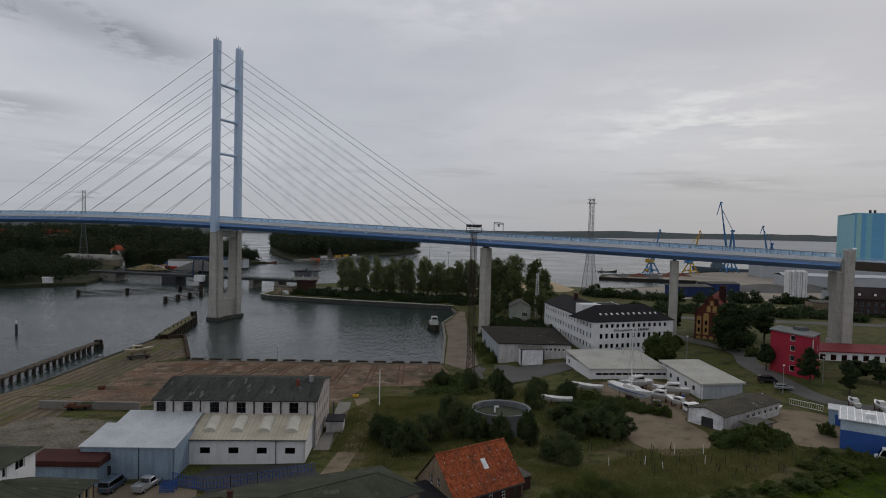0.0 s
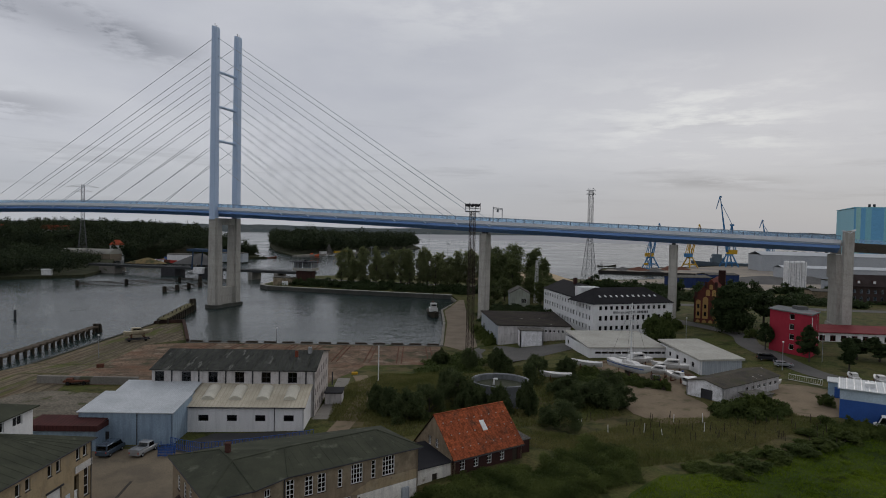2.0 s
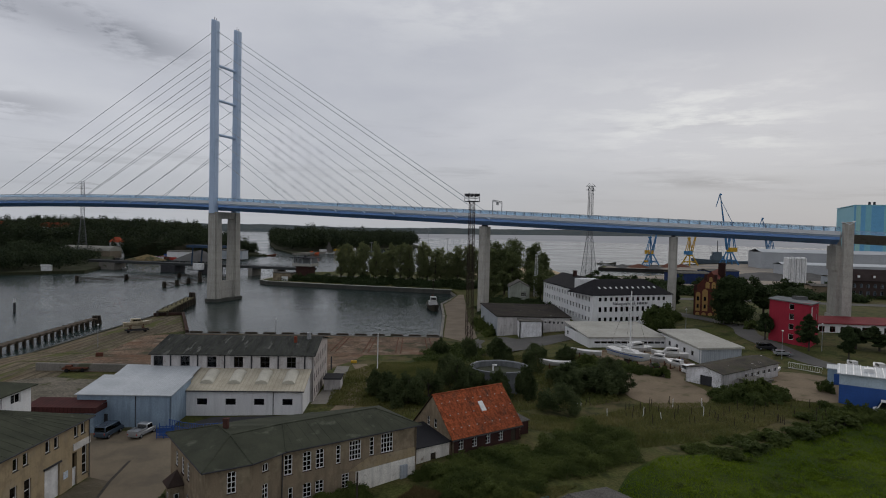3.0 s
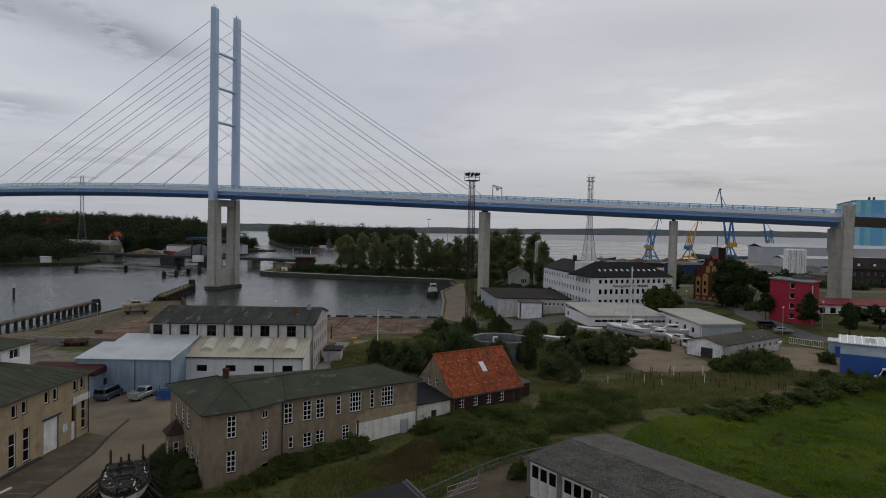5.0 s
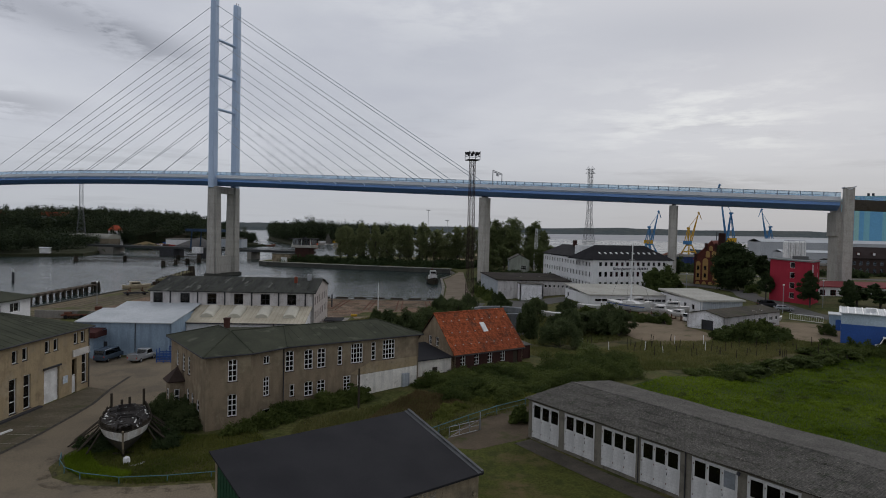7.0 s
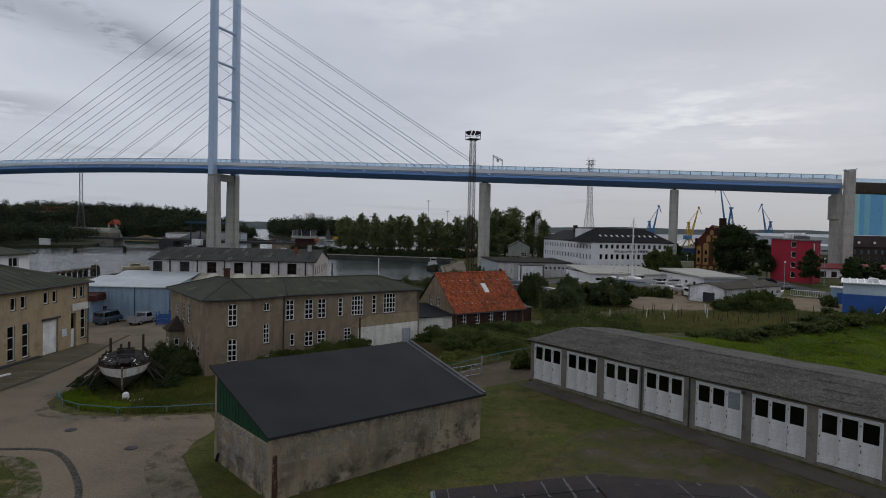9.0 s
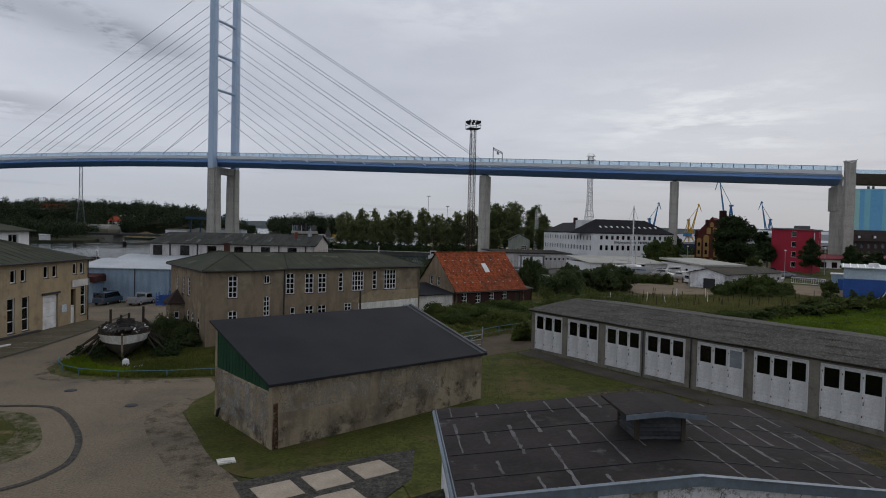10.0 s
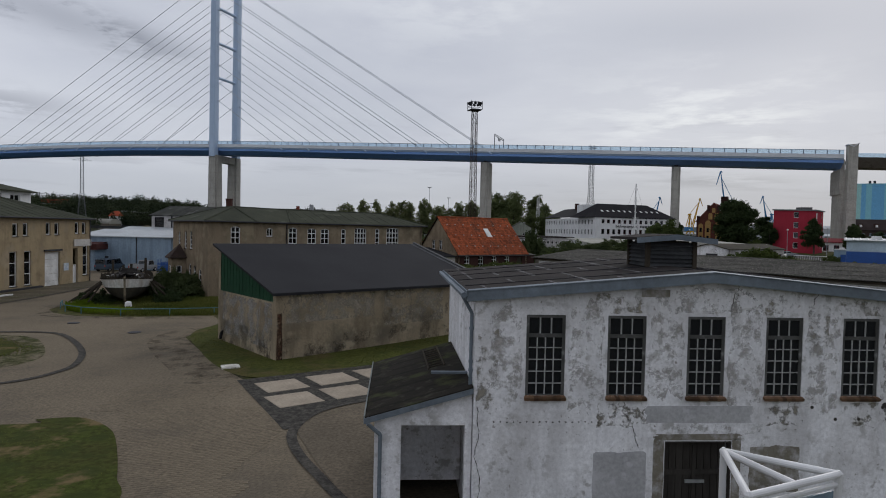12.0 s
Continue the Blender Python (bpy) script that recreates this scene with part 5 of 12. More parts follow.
def white_workshop():
    """The white building nearest the camera: peeling limewash, tall barred windows, bitumen roof with a louvred lantern, a lean-to porch."""
    W, D, e, pk, mid = 11.6, 7.2, 6.0, 6.5, 5.75
    t = thing("workshop_building", "white workshop with peeling limewash, barred windows and brown bitumen roof", "building", 1.12, 15.62, 2.3, 4.2)
    head = lambda x: e + (pk - e) * (1 - abs(x - mid) / mid)
    wins = [(1.24 + 2.0 * k, 3.57, 0.96, 1.96) for k in range(5)]
    holes = [(s, s + w, z, z + h) for s, z, w, h in wins] + [(4.75, 6.45, -0.3, 2.45)]
    bm = B()
    wall(bm, 0, W, -0.3, e, 0, 0.42, holes, head)
    part("front_wall", bm, PAINT_WHITE_OLD, t, "peeling white limewashed wall with grey patches")
    bm = B()
    bx(bm, 0, 0.4, 0.42, D - 0.4, -0.3, e)
    part("side_wall", bm, PAINT_WHITE_OLD, t)
    bm = B()
    bx(bm, W - 0.4, W, 0.42, D - 0.4, -0.3, e)
    part("side_wall", bm, PAINT_WHITE_OLD, t)
    bm = B()
    wall(bm, 0, W, -0.3, e, D - 0.4, 0.4, (), head)
    part("back_wall", bm, PAINT_WHITE_OLD, t)
    # added floor, coloured dark to stand for the unlit room
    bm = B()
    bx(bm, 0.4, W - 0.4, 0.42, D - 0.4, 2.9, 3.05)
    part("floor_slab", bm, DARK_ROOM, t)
    for s, z, w, h in wins:
        ob = iron_window(t, s + w / 2, z, w, h, 1.46)
        for k in range(9):
            key = "sill_brick"
            if key not in CACHE:
                b2 = B()
                bx(b2, -0.056, 0.056, -0.13, 0.12, -0.07, 0.0)
                CACHE[key] = mesh_of(b2, "brick", mat("weathered_sill_brick", (0.215, 0.118, 0.062), (0.105, 0.066, 0.042), 0.95, scale=2, grain=10, obj=0.5))
            part("brick", CACHE[key], None, ob, "", pose(-w / 2 - 0.02 + (k + 0.5) * (w + 0.04) / 9, -0.025, 0.0, 14 + (k * 7 % 5), 0, (k * 13 % 7) - 3))
    # roof plates, ridge running away from the front
    bm = B()
    X0, X1, Y0, Y1, th = -0.22, W + 0.22, -0.22, D + 0.2, 0.09
    ze, zr = e + 0.02, pk + 0.05
    slab(bm, [(X0, Y0, ze), (mid, Y0, zr), (mid, Y1, zr), (X0, Y1, ze)], (0, 0, th))
    slab(bm, [(mid, Y0, zr), (X1, Y0, ze), (X1, Y1, ze), (mid, Y1, zr)], (0, 0, th))
    roof = part("roof", bm, ROOF_BROWN, t, "brown bitumen roof patched with pale seams")
    seam_mat = mat("pale_bitumen_seam", (0.150, 0.145, 0.145), (0.075, 0.072, 0.072), 0.8, scale=1.2, grain=9)
    rnd = random.Random(3)
    zz = lambda x: ze + (zr - ze) * (1 - abs(x - mid) / (mid - X0)) + th
    for k in range(14):
        x = X0 + 0.45 + k * 0.84
        y = Y0 + 0.02
        while y < Y1 - 0.1:
            ln = rnd.uniform(0.5, 1.9)
            if rnd.random() < 0.66:
                w2 = rnd.uniform(0.02, 0.06)
                y2 = min(y + ln, Y1 - 0.05)
                bm = B()
                n = 7
                lf = [(x - w2 * rnd.uniform(0.3, 1.5), y + (y2 - y) * i / n) for i in range(n + 1)]
                rt = [(x + w2 * rnd.uniform(0.3, 1.5), q) for _, q in lf]
                slab(bm, [(a_, q, zz(a_) + 0.001) for a_, q in lf + rt[::-1]][::-1], (0, 0, 0.010))
                part("roof_seam", bm, seam_mat, roof)
            y += ln
    for k in range(4):
        y = Y0 + 1.1 + k * 1.75
        bm = B()
        for a, b in ((X0 + 0.05, mid), (mid, X1 - 0.05)):
            slab(bm, [(a, y, zz(a) + 0.002), (b, y, zz(b) + 0.002), (b, y + 0.05, zz(b) + 0.002), (a, y + 0.05, zz(a) + 0.002)], (0, 0, 0.016))
        part("roof_lap", bm, ROOF_DARK, roof)
    # fascia along the gable and the eaves
    for a, b in (((X0, ze), (mid, zr)), ((mid, zr), (X1, ze))):
        bm = B()
        slab(bm, [(a[0], Y0 - 0.03, a[1] - 0.17), (b[0], Y0 - 0.03, b[1] - 0.17), (b[0], Y0 - 0.03, b[1] + 0.07), (a[0], Y0 - 0.03, a[1] + 0.07)], (0, 0.028, 0))
        slab(bm, [(a[0], Y0 - 0.06, a[1] + 0.075), (b[0], Y0 - 0.06, b[1] + 0.075), (b[0], Y0 + 0.05, b[1] + 0.095), (a[0], Y0 + 0.05, a[1] + 0.095)], (0, 0, 0.02))
        part("fascia", bm, ZINC, t, "blue-grey metal fascia")
    bm = B()
    bx(bm, X0 - 0.03, X0 - 0.002, Y0, Y1, ze - 0.15, ze + 0.08)
    part("eave_board", bm, ZINC, t)
    bm = B()
    tube(bm, (X0 - 0.09, Y0 - 0.02, ze - 0.02), (X0 - 0.09, Y1, ze - 0.02), 0.07)
    part("gutter", bm, ZINC, t)
    bm = B()
    tube(bm, (X0 - 0.09, 0.25, ze - 0.05), (-0.06, 0.25, ze - 0.5), 0.045, n=8)
    tube(bm, (-0.06, 0.25, ze - 0.5), (-0.06, 0.25, 3.7), 0.045, n=8)
    for z in (ze - 0.9, ze - 1.7, 4.1):
        tube(bm, (-0.06, 0.25, z), (-0.06, 0.25, z + 0.06), 0.06, n=8)
    part("downpipe", bm, ZINC, t)
    # lantern
    cx, cy, bw, bd, z0, z1 = 5.9, 3.3, 1.36, 1.4, pk - 0.05, pk + 0.86
    bm = B()
    for sx in (-1, 1):
        for sy in (-1, 1):
            bx(bm, cx + sx * bw / 2 - 0.06, cx + sx * bw / 2 + 0.06, cy + sy * bd / 2 - 0.06, cy + sy * bd / 2 + 0.06, z0 - 0.2, z1)
    bx(bm, cx - bw / 2 + 0.1, cx + bw / 2 - 0.1, cy - bd / 2 + 0.12, cy + bd / 2 - 0.12, z0 - 0.2, z1 - 0.02)
    bx(bm, cx - bw / 2 - 0.05, cx + bw / 2 + 0.05, cy - bd / 2 - 0.05, cy + bd / 2 + 0.05, z0 - 0.22, z0 + 0.10)
    lant = part("roof_lantern", bm, WOOD_DARK, t, "dark louvred wooden roof lantern")
    sl = mat("grey_louvre_boards", (0.075, 0.078, 0.08), (0.05, 0.052, 0.055), 0.9, scale=2, grain=9, obj=0.3)
    for k in range(6):
        z = z0 + 0.16 + k * 0.115
        for sy in (-1, 1):
            bm = B()
            slab(bm, [(cx - bw / 2 + 0.06, cy + sy * (bd / 2 - 0.04), z + 0.09), (cx + bw / 2 - 0.06, cy + sy * (bd / 2 - 0.04), z + 0.09), (cx + bw / 2 - 0.06, cy + sy * (bd / 2 + 0.045), z), (cx - bw / 2 + 0.06, cy + sy * (bd / 2 + 0.045), z)], (0, 0, 0.02))
            part("louvre", bm, sl, lant)
        for sx in (-1, 1):
            bm = B()
            slab(bm, [(cx + sx * (bw / 2 - 0.04), cy - bd / 2 + 0.06, z + 0.09), (cx + sx * (bw / 2 + 0.045), cy - bd / 2 + 0.06, z), (cx + sx * (bw / 2 + 0.045), cy + bd / 2 - 0.06, z), (cx + sx * (bw / 2 - 0.04), cy + bd / 2 - 0.06, z + 0.09)], (0, 0, 0.02))
            part("louvre", bm, sl, lant)
    bm = B()
    a, b = 1.16, 1.1
    slab(bm, [(cx - a, cy - b, z1), (cx, cy - b, z1 + 0.11), (cx, cy + b, z1 + 0.11), (cx - a, cy + b, z1)], (0, 0, 0.07))
    slab(bm, [(cx, cy - b, z1 + 0.11), (cx + a, cy - b, z1), (cx + a, cy + b, z1), (cx, cy + b, z1 + 0.11)], (0, 0, 0.07))
    part("lantern_roof", bm, ROOF_BROWN, lant)
    bm = B()
    for sx in (-1, 1):
        slab(bm, [(cx, cy - b - 0.012, z1 + 0.02), (cx + sx * a, cy - b - 0.012, z1 - 0.09), (cx + sx * a, cy - b - 0.012, z1 + 0.06), (cx, cy - b - 0.012, z1 + 0.17)], (0, -0.02, 0))
    part("lantern_fascia", bm, ZINC, lant)
    # door leaves, timber planks
    bm = B()
    plank = mat("dark_plank_door", (0.050, 0.045, 0.04), (0.034, 0.031, 0.028), 0.9, scale=1.5, grain=10, stretch=(1, 1, 0.2), obj=0.2)
    for k in range(9):
        b2 = B()
        bx(b2, 4.79 + k * 0.18, 4.79 + k * 0.18 + 0.165, 0.22, 0.27, -0.3, 2.42)
        part("door_plank", b2, plank, t)
    bx(bm, 4.79, 6.41, 0.19, 0.218, 1.55, 1.68), bx(bm, 5.55, 5.64, 0.17, 0.218, 0.2, 2.3)
    part("door_rail", bm, plank, t)
    bm = B()
    bx(bm, 4.752, 4.775, -0.004, 0.20, -0.3, 2.42), bx(bm, 6.425, 6.448, -0.004, 0.20, -0.3, 2.42), bx(bm, 4.776, 6.424, -0.004, 0.20, 2.42, 2.447)
    part("door_lining", bm, plank, t)
    bm = B()
    bx(bm, 5.35, 5.85, 0.13, 0.168, 1.36, 1.44)
    part("door_bolt", bm, GALV, t)
    # plaster patches and the crack lines
    grey = mat("grey_cement_patch", (0.46, 0.46, 0.468), (0.37, 0.37, 0.375), 0.95, scale=0.9, grain=9, patch=(0.50, 0.50, 0.515), patch_at=(0.54, 0.62), patch_scale=2.2)
    olive = mat("bare_olive_render", (0.225, 0.205, 0.165), (0.175, 0.16, 0.13), 0.95, scale=0.9, grain=9, patch=(0.42, 0.41, 0.405), patch_at=(0.47, 0.66), patch_scale=3.0)
    rnd = random.Random(11)

    def blotch(x0, x1, z0_, z1_, material, rag, y=-0.006):
        bm = B()
        n = 90
        ph = [rnd.uniform(0, 6.28) for _ in range(5)]
        pts = []
        for i in range(n):
            a_ = 2 * math.pi * i / n
            c, s_ = math.cos(a_), math.sin(a_)
            k = 1 / max(abs(c), abs(s_)) * (1 - rag * (0.5 + 0.22 * math.sin(3 * a_ + ph[0]) + 0.16 * math.sin(7 * a_ + ph[1]) + 0.12 * math.sin(13 * a_ + ph[2]) + 0.14 * (rnd.random() - 0.5)))
            pts.append(((x0 + x1) / 2 + k * c * (x1 - x0) / 2, y, (z0_ + z1_) / 2 + k * s_ * (z1_ - z0_) / 2))
        slab(bm, pts, (0, 0.012 if y < -0.004 else 0.0009, 0))
        part("plaster_patch", bm, material, t)

    flaky = flaky_mat("flaked_olive_render", (0.31, 0.285, 0.24), (0.24, 0.222, 0.188), 2.4, 0.50, 0.64)
    stain = flaky_mat("grey_brown_damp_stain", (0.56, 0.54, 0.525), (0.42, 0.40, 0.375), 2.6, 0.49, 0.76)
    blotch(2.95, 4.3, -0.3, 2.22, grey, 0.04)
    blotch(6.9, 8.25, 1.15, 2.35, olive, 0.10)
    blotch(4.45, 4.74, 0.3, 2.6, olive, 0.15)
    blotch(6.46, 6.7, 0.6, 2.6, olive, 0.15)
    blotch(4.4, 6.8, 2.47, 2.64, olive, 0.2)
    blotch(4.2, 7.0, 2.9, 3.34, grey, 0.08)
    blotch(4.6, 7.3, 2.62, 2.88, stain, 0.15)
    bare = ((2.95, 4.35, 2.75, 3.48), (7.25, 8.3, 2.8, 3.48), (9.3, 11.3, 2.75, 3.48), (2.7, 4.2, 5.56, 6.1), (7.0, 8.2, 5.56, 6.1), (9.0, 10.3, 5.56, 6.05), (0.02, 0.6, 3.0, 5.2), (8.3, 8.9, 4.6, 5.9), (10.3, 10.9, 3.6, 5.2))
    damp = ((0.3, 1.2, 3.4, 5.9), (2.24, 3.22, 3.0, 6.0), (4.24, 5.22, 3.3, 6.2), (6.24, 7.22, 3.2, 6.2), (8.24, 9.22, 3.0, 5.9), (10.24, 11.2, 3.4, 5.8), (4.7, 7.0, 5.56, 6.3))
    for areas, material, y_ in ((bare, flaky, -0.0035), (damp, stain, -0.0012)):
        for k, (x0_, x1_, z0_, z1_) in enumerate(areas):
            blotch(x0_, x1_, z0_, z1_, material, 0.3, y_ - 0.0002 * k)
    bm = B()
    bx(bm, 4.05, 4.75, -0.03, -0.008, 6.0, 6.18)
    for x in (4.15, 4.35, 4.65):
        tube(bm, (x, -0.05, 6.08), (x, -0.01, 6.08), 0.035)
    part("wall_bracket", bm, olive, t)
    crack = mat("crack_shadow", (0.06, 0.055, 0.05), None, 0.95)
    for path in ([(3.62, 3.5), (3.72, 3.38), (3.66, 3.2), (3.9, 2.9), (4.02, 2.5), (4.08, 2.25)], [(6.4, 6.45), (6.5, 6.25), (6.36, 6.02), (6.32, 5.6)], [(8.6, 6.2), (8.45, 5.98), (8.43, 5.82)],
                 [(0.1, 3.3), (0.14, 2.6), (0.06, 2.1), (0.2, 1.5), (0.12, 0.8), (0.2, 0.1)]):
        bm = B()
        pts = []
        for a_, b_ in zip(path, path[1:]):
            for j in range(6):
                f = j / 6
                pts.append((a_[0] + (b_[0] - a_[0]) * f + rnd.uniform(-0.025, 0.025), a_[1] + (b_[1] - a_[1]) * f))
        for a_, b_ in zip(pts, pts[1:]):
            w2 = rnd.uniform(0.003, 0.010)
            slab(bm, [(a_[0] - w2, -0.011, a_[1]), (a_[0] + w2, -0.011, a_[1]), (b_[0] + w2, -0.011, b_[1]), (b_[0] - w2, -0.011, b_[1])], (0, 0.008, 0))
        part("crack", bm, crack, t)
    for k in range(22):
        x = 0.5 + k * 0.16 if k < 18 else 8.5 + (k - 18) * 0.62
        z = 2.93 + rnd.uniform(-0.012, 0.012) if k < 18 else rnd.choice((3.0, 3.3))
        bm = B()
        tube(bm, (x, -0.012, z), (x, 0.01, z), 0.02 if k < 18 else 0.045, n=7)
        part("putlog_hole", bm, crack, t)
    for x in (10.42, 10.8):
        bm = B()
        tube(bm, (x, -0.014, 3.35), (x, 0.01, 3.35), 0.075, n=10)
        part("vent_hole", bm, crack, t)
    # lean-to porch on the near corner
    p = thing("porch", "white lean-to porch with a black felt roof against the workshop", "porch", 1.12, 15.62, 2.3, 4.2)
    x0, x1, y0, y1 = -2.35, -0.02, 0.1, 5.9
    zl, zr2 = 3.05, 3.72
    hd = lambda x: zl - 0.02 + (zr2 - zl) * (x - x0) / (x1 - x0)
    bm = B()
    wall(bm, x0, x1, -0.3, 2.9, y0, 0.3, [(x0 + 0.64, x1 - 0.16, -0.3, 2.82)], hd)
    part("front_wall", bm, PAINT_WHITE_OLD, p)
    bm = B()
    bx(bm, x0, x0 + 0.3, y0 + 0.3, y1 - 0.3, -0.3, zl - 0.04)
    bx(bm, x0, x1, y1 - 0.3, y1, -0.3, zl - 0.04)
    part("side_wall", bm, PAINT_WHITE_OLD, p)
    bm = B()
    bx(bm, x0 + 0.31, x1, y0 + 2.4, y0 + 2.5, 0.55, 2.9)
    part("inner_panel", bm, PAINT_WHITE_OLD, p, "grey plastered inner wall")
    bm = B()
    slab(bm, [(x0 - 0.22, y0 - 0.2, zl - 0.05), (x1, y0 - 0.2, zr2), (x1, y1 + 0.15, zr2), (x0 - 0.22, y1 + 0.15, zl - 0.05)], (0, 0, 0.08))
    r2 = part("roof", bm, mat("black_mossy_felt", (0.026, 0.023, 0.018), (0.018, 0.016, 0.013), 0.9, scale=0.8, grain=8, patch=(0.060, 0.056, 0.042), patch_at=(0.56, 0.70), patch_scale=2.5, grime=(((0.055, 0.060, 0.026), 1.1, 0.54, 0.66, 0.8, 0),), lines=("Y", 0.42, 0.6, 0.15)), p, "black mossy felt roof")
    bm = B()
    slab(bm, [(x0 - 0.24, y0 - 0.235, zl - 0.13), (x1, y0 - 0.235, zr2 - 0.08), (x1, y0 - 0.235, zr2 + 0.05), (x0 - 0.24, y0 - 0.235, zl + 0.0)], (0, 0.03, 0))
    part("fascia", bm, ZINC, p)
    bm = B()
    bx(bm, x0 - 0.255, x0 - 0.222, y0 - 0.2, y1 + 0.15, zl - 0.12, zl + 0.06)
    part("eave_board", bm, mat("grey_green_board", (0.23, 0.25, 0.24), None, 0.8, scale=1, grain=8), p)
    bm = B()
    tube(bm, (x0 - 0.16, y0 - 0.22, zl - 0.12), (x0 + 0.14, y0 - 0.09, zl - 0.42), 0.05, n=8)
    tube(bm, (x0 + 0.14, y0 - 0.09, zl - 0.42), (x0 + 0.14, y0 - 0.09, -0.2), 0.05, n=8)
    part("downpipe", bm, ZINC, p)
    # ladder and a plank lying on the porch roof
    bm = B()
    rz = lambda x, y: zl + 0.05 + (zr2 - zl) * (x - x0) / (x1 - x0) + 0.02
    for dx in (-0.22, 0.22):
        tube(bm, (-0.75 + dx, 5.7, rz(-0.75 + dx, 0) + 0.03), (-0.70 + dx, 2.9, rz(-0.70 + dx, 0) + 0.03), 0.03)
    for k in range(9):
        y = 5.5 - k * 0.3
        tube(bm, (-0.97, y, rz(-0.97, 0) + 0.03), (-0.53, y, rz(-0.53, 0) + 0.03), 0.018)
    solo("ladder", bm, WOOD_DARK, "dark wooden ladder lying on the porch roof", "ladder", pose(1.12, 15.62, 2.3, 0, 0, 4.2))
    bm = B()
    bx(bm, -0.95, 0.0, 1.35, 1.47, rz(-0.4, 0) + 0.1, rz(-0.4, 0) + 0.16)
    solo("roof_batten", bm, ZINC, "pale batten lying on the porch roof", "batten", pose(1.12, 15.62, 2.3, 0, 0, 4.2))


def mat_grey_bloom():
    return flaky_mat("grey_salt_bloom", (0.36, 0.34, 0.31), (0.27, 0.255, 0.23), 1.4, 0.46, 0.68)


def grey_shed():
    t = thing("shed", "stained grey rendered shed with black pent roof and green boards", "shed", -8.72, 35.35, 2.0, 40.06)
    L_, W, zf, zb = 15.95, 8.35, 4.12, 6.4
    hd = lambda y: zf + (zb - zf) * y / W
    bm = B()
    wall(bm, 0, L_, 0, zf, 0, 0.36)
    part("front_wall", bm, RENDER_GREY, t, "stained grey render, pale and brown")
    bm = B()
    wall(bm, 0, L_, 0, zb, W - 0.36, 0.36)
    part("back_wall", bm, RENDER_GREY, t)
    for x in (0, L_ - 0.36):
        bm = B()
        wall(bm, 0.36, W - 0.36, 0, 3.6, 0, 0.36)
        part("gable_wall", bm, RENDER_GREY, t, "", pose(x + 0.36, 0, 0, 0, 0, 90))
    for x in (0.03, L_ - 0.09):
        k = 0
        while k * 0.24 < W - 0.1:
            y0, y1 = k * 0.24 + 0.02, min(k * 0.24 + 0.245, W)
            bm = B()
            vs = bx(bm, x - 0.02 * (k % 2), x + 0.06 - 0.02 * (k % 2), y0, y1, 3.55, 4)
            for i, y in ((4, y0), (5, y0), (6, y1), (7, y1)):
                vs[i].co.z = max(hd(y), 3.57)
            part("gable_board", bm, GREEN_BOARD, t)
            k += 1
    crack = mat("wall_crack_shadow", (0.05, 0.042, 0.034), None, 0.95)
    rnd = random.Random(5)
    for path in ([(0.25, 3.9), (0.55, 3.4), (0.45, 3.0)], [(0.1, 2.4), (0.35, 2.0), (0.12, 1.2), (0.2, 0.6)], [(9.2, 4.0), (9.3, 3.1), (9.15, 2.2)], [(12.6, 4.0), (12.5, 2.6)]):
        bm = B()
        pts = [(a_[0] + (b_[0] - a_[0]) * j / 6 + rnd.uniform(-0.03, 0.03), a_[1] + (b_[1] - a_[1]) * j / 6) for a_, b_ in zip(path, path[1:]) for j in range(7)]
        for a_, b_ in zip(pts, pts[1:]):
            w2 = rnd.uniform(0.006, 0.016)
            slab(bm, [(a_[0] - w2, -0.005, a_[1]), (a_[0] + w2, -0.005, a_[1]), (b_[0] + w2, -0.005, b_[1] - 0.001), (b_[0] - w2, -0.005, b_[1] - 0.001)], (0, 0.004, 0))
        part("crack", bm, crack, t)
    rust = flaky_mat("rust_run", (0.105, 0.052, 0.032), (0.070, 0.042, 0.028), 3.0, 0.36, 0.60)
    pale = flaky_mat("pale_lime_bloom", (0.40, 0.36, 0.29), (0.33, 0.29, 0.23), 1.1, 0.46, 0.66)
    soot = flaky_mat("dark_damp_rise", (0.150, 0.123, 0.088), (0.115, 0.096, 0.070), 0.8, 0.52, 0.84)
    for x0_, x1_, z0_, z1_, m_ in ((0.05, 0.42, 0.3, 3.0, rust), (0.6, 6.5, 2.4, 4.05, pale), (7.2, 12.0, 1.8, 4.0, pale), (0.3, 7.0, 0.3, 1.6, soot), (7.0, 15.6, 0.3, 2.9, soot)):
        bm = B()
        slab(bm, [(x0_, -0.004, z0_), (x1_, -0.004, z0_ + 0.05), (x1_ - 0.05, -0.004, z1_), (x0_ + 0.04, -0.004, z1_ - 0.04)], (0, 0.002, 0))
        part("wall_stain", bm, m_, t)
    for y0_, y1_, z0_, z1_, m_ in ((0.4, 7.6, 0.9, 3.5, mat_grey_bloom()), (0.1, 7.9, 0.3, 1.8, soot)):
        bm = B()
        slab(bm, [(-0.004, y0_, z0_), (-0.004, y1_, z0_ + 0.05), (-0.004, y1_ - 0.1, z1_), (-0.004, y0_ + 0.1, z1_)], (0.002, 0, 0))
        part("wall_stain", bm, m_, t)
    bm = B()
    tube(bm, (-0.18, 7.5, 0.55), (-0.10, 7.5, 1.0), 0.09, n=8)
    tube(bm, (-0.10, 7.5, 1.0), (0.02, 7.5, 1.05), 0.07, n=8)
    part("pipe_stub", bm, RUBBER, t, "black pipe stub at the foot of the wall")
    bm = B()
    slab(bm, [(-0.32, -0.3, hd(-0.3)), (L_ + 0.15, -0.3, hd(-0.3)), (L_ + 0.15, W + 0.25, hd(W + 0.25)), (-0.32, W + 0.25, hd(W + 0.25))], (0, 0, 0.12))
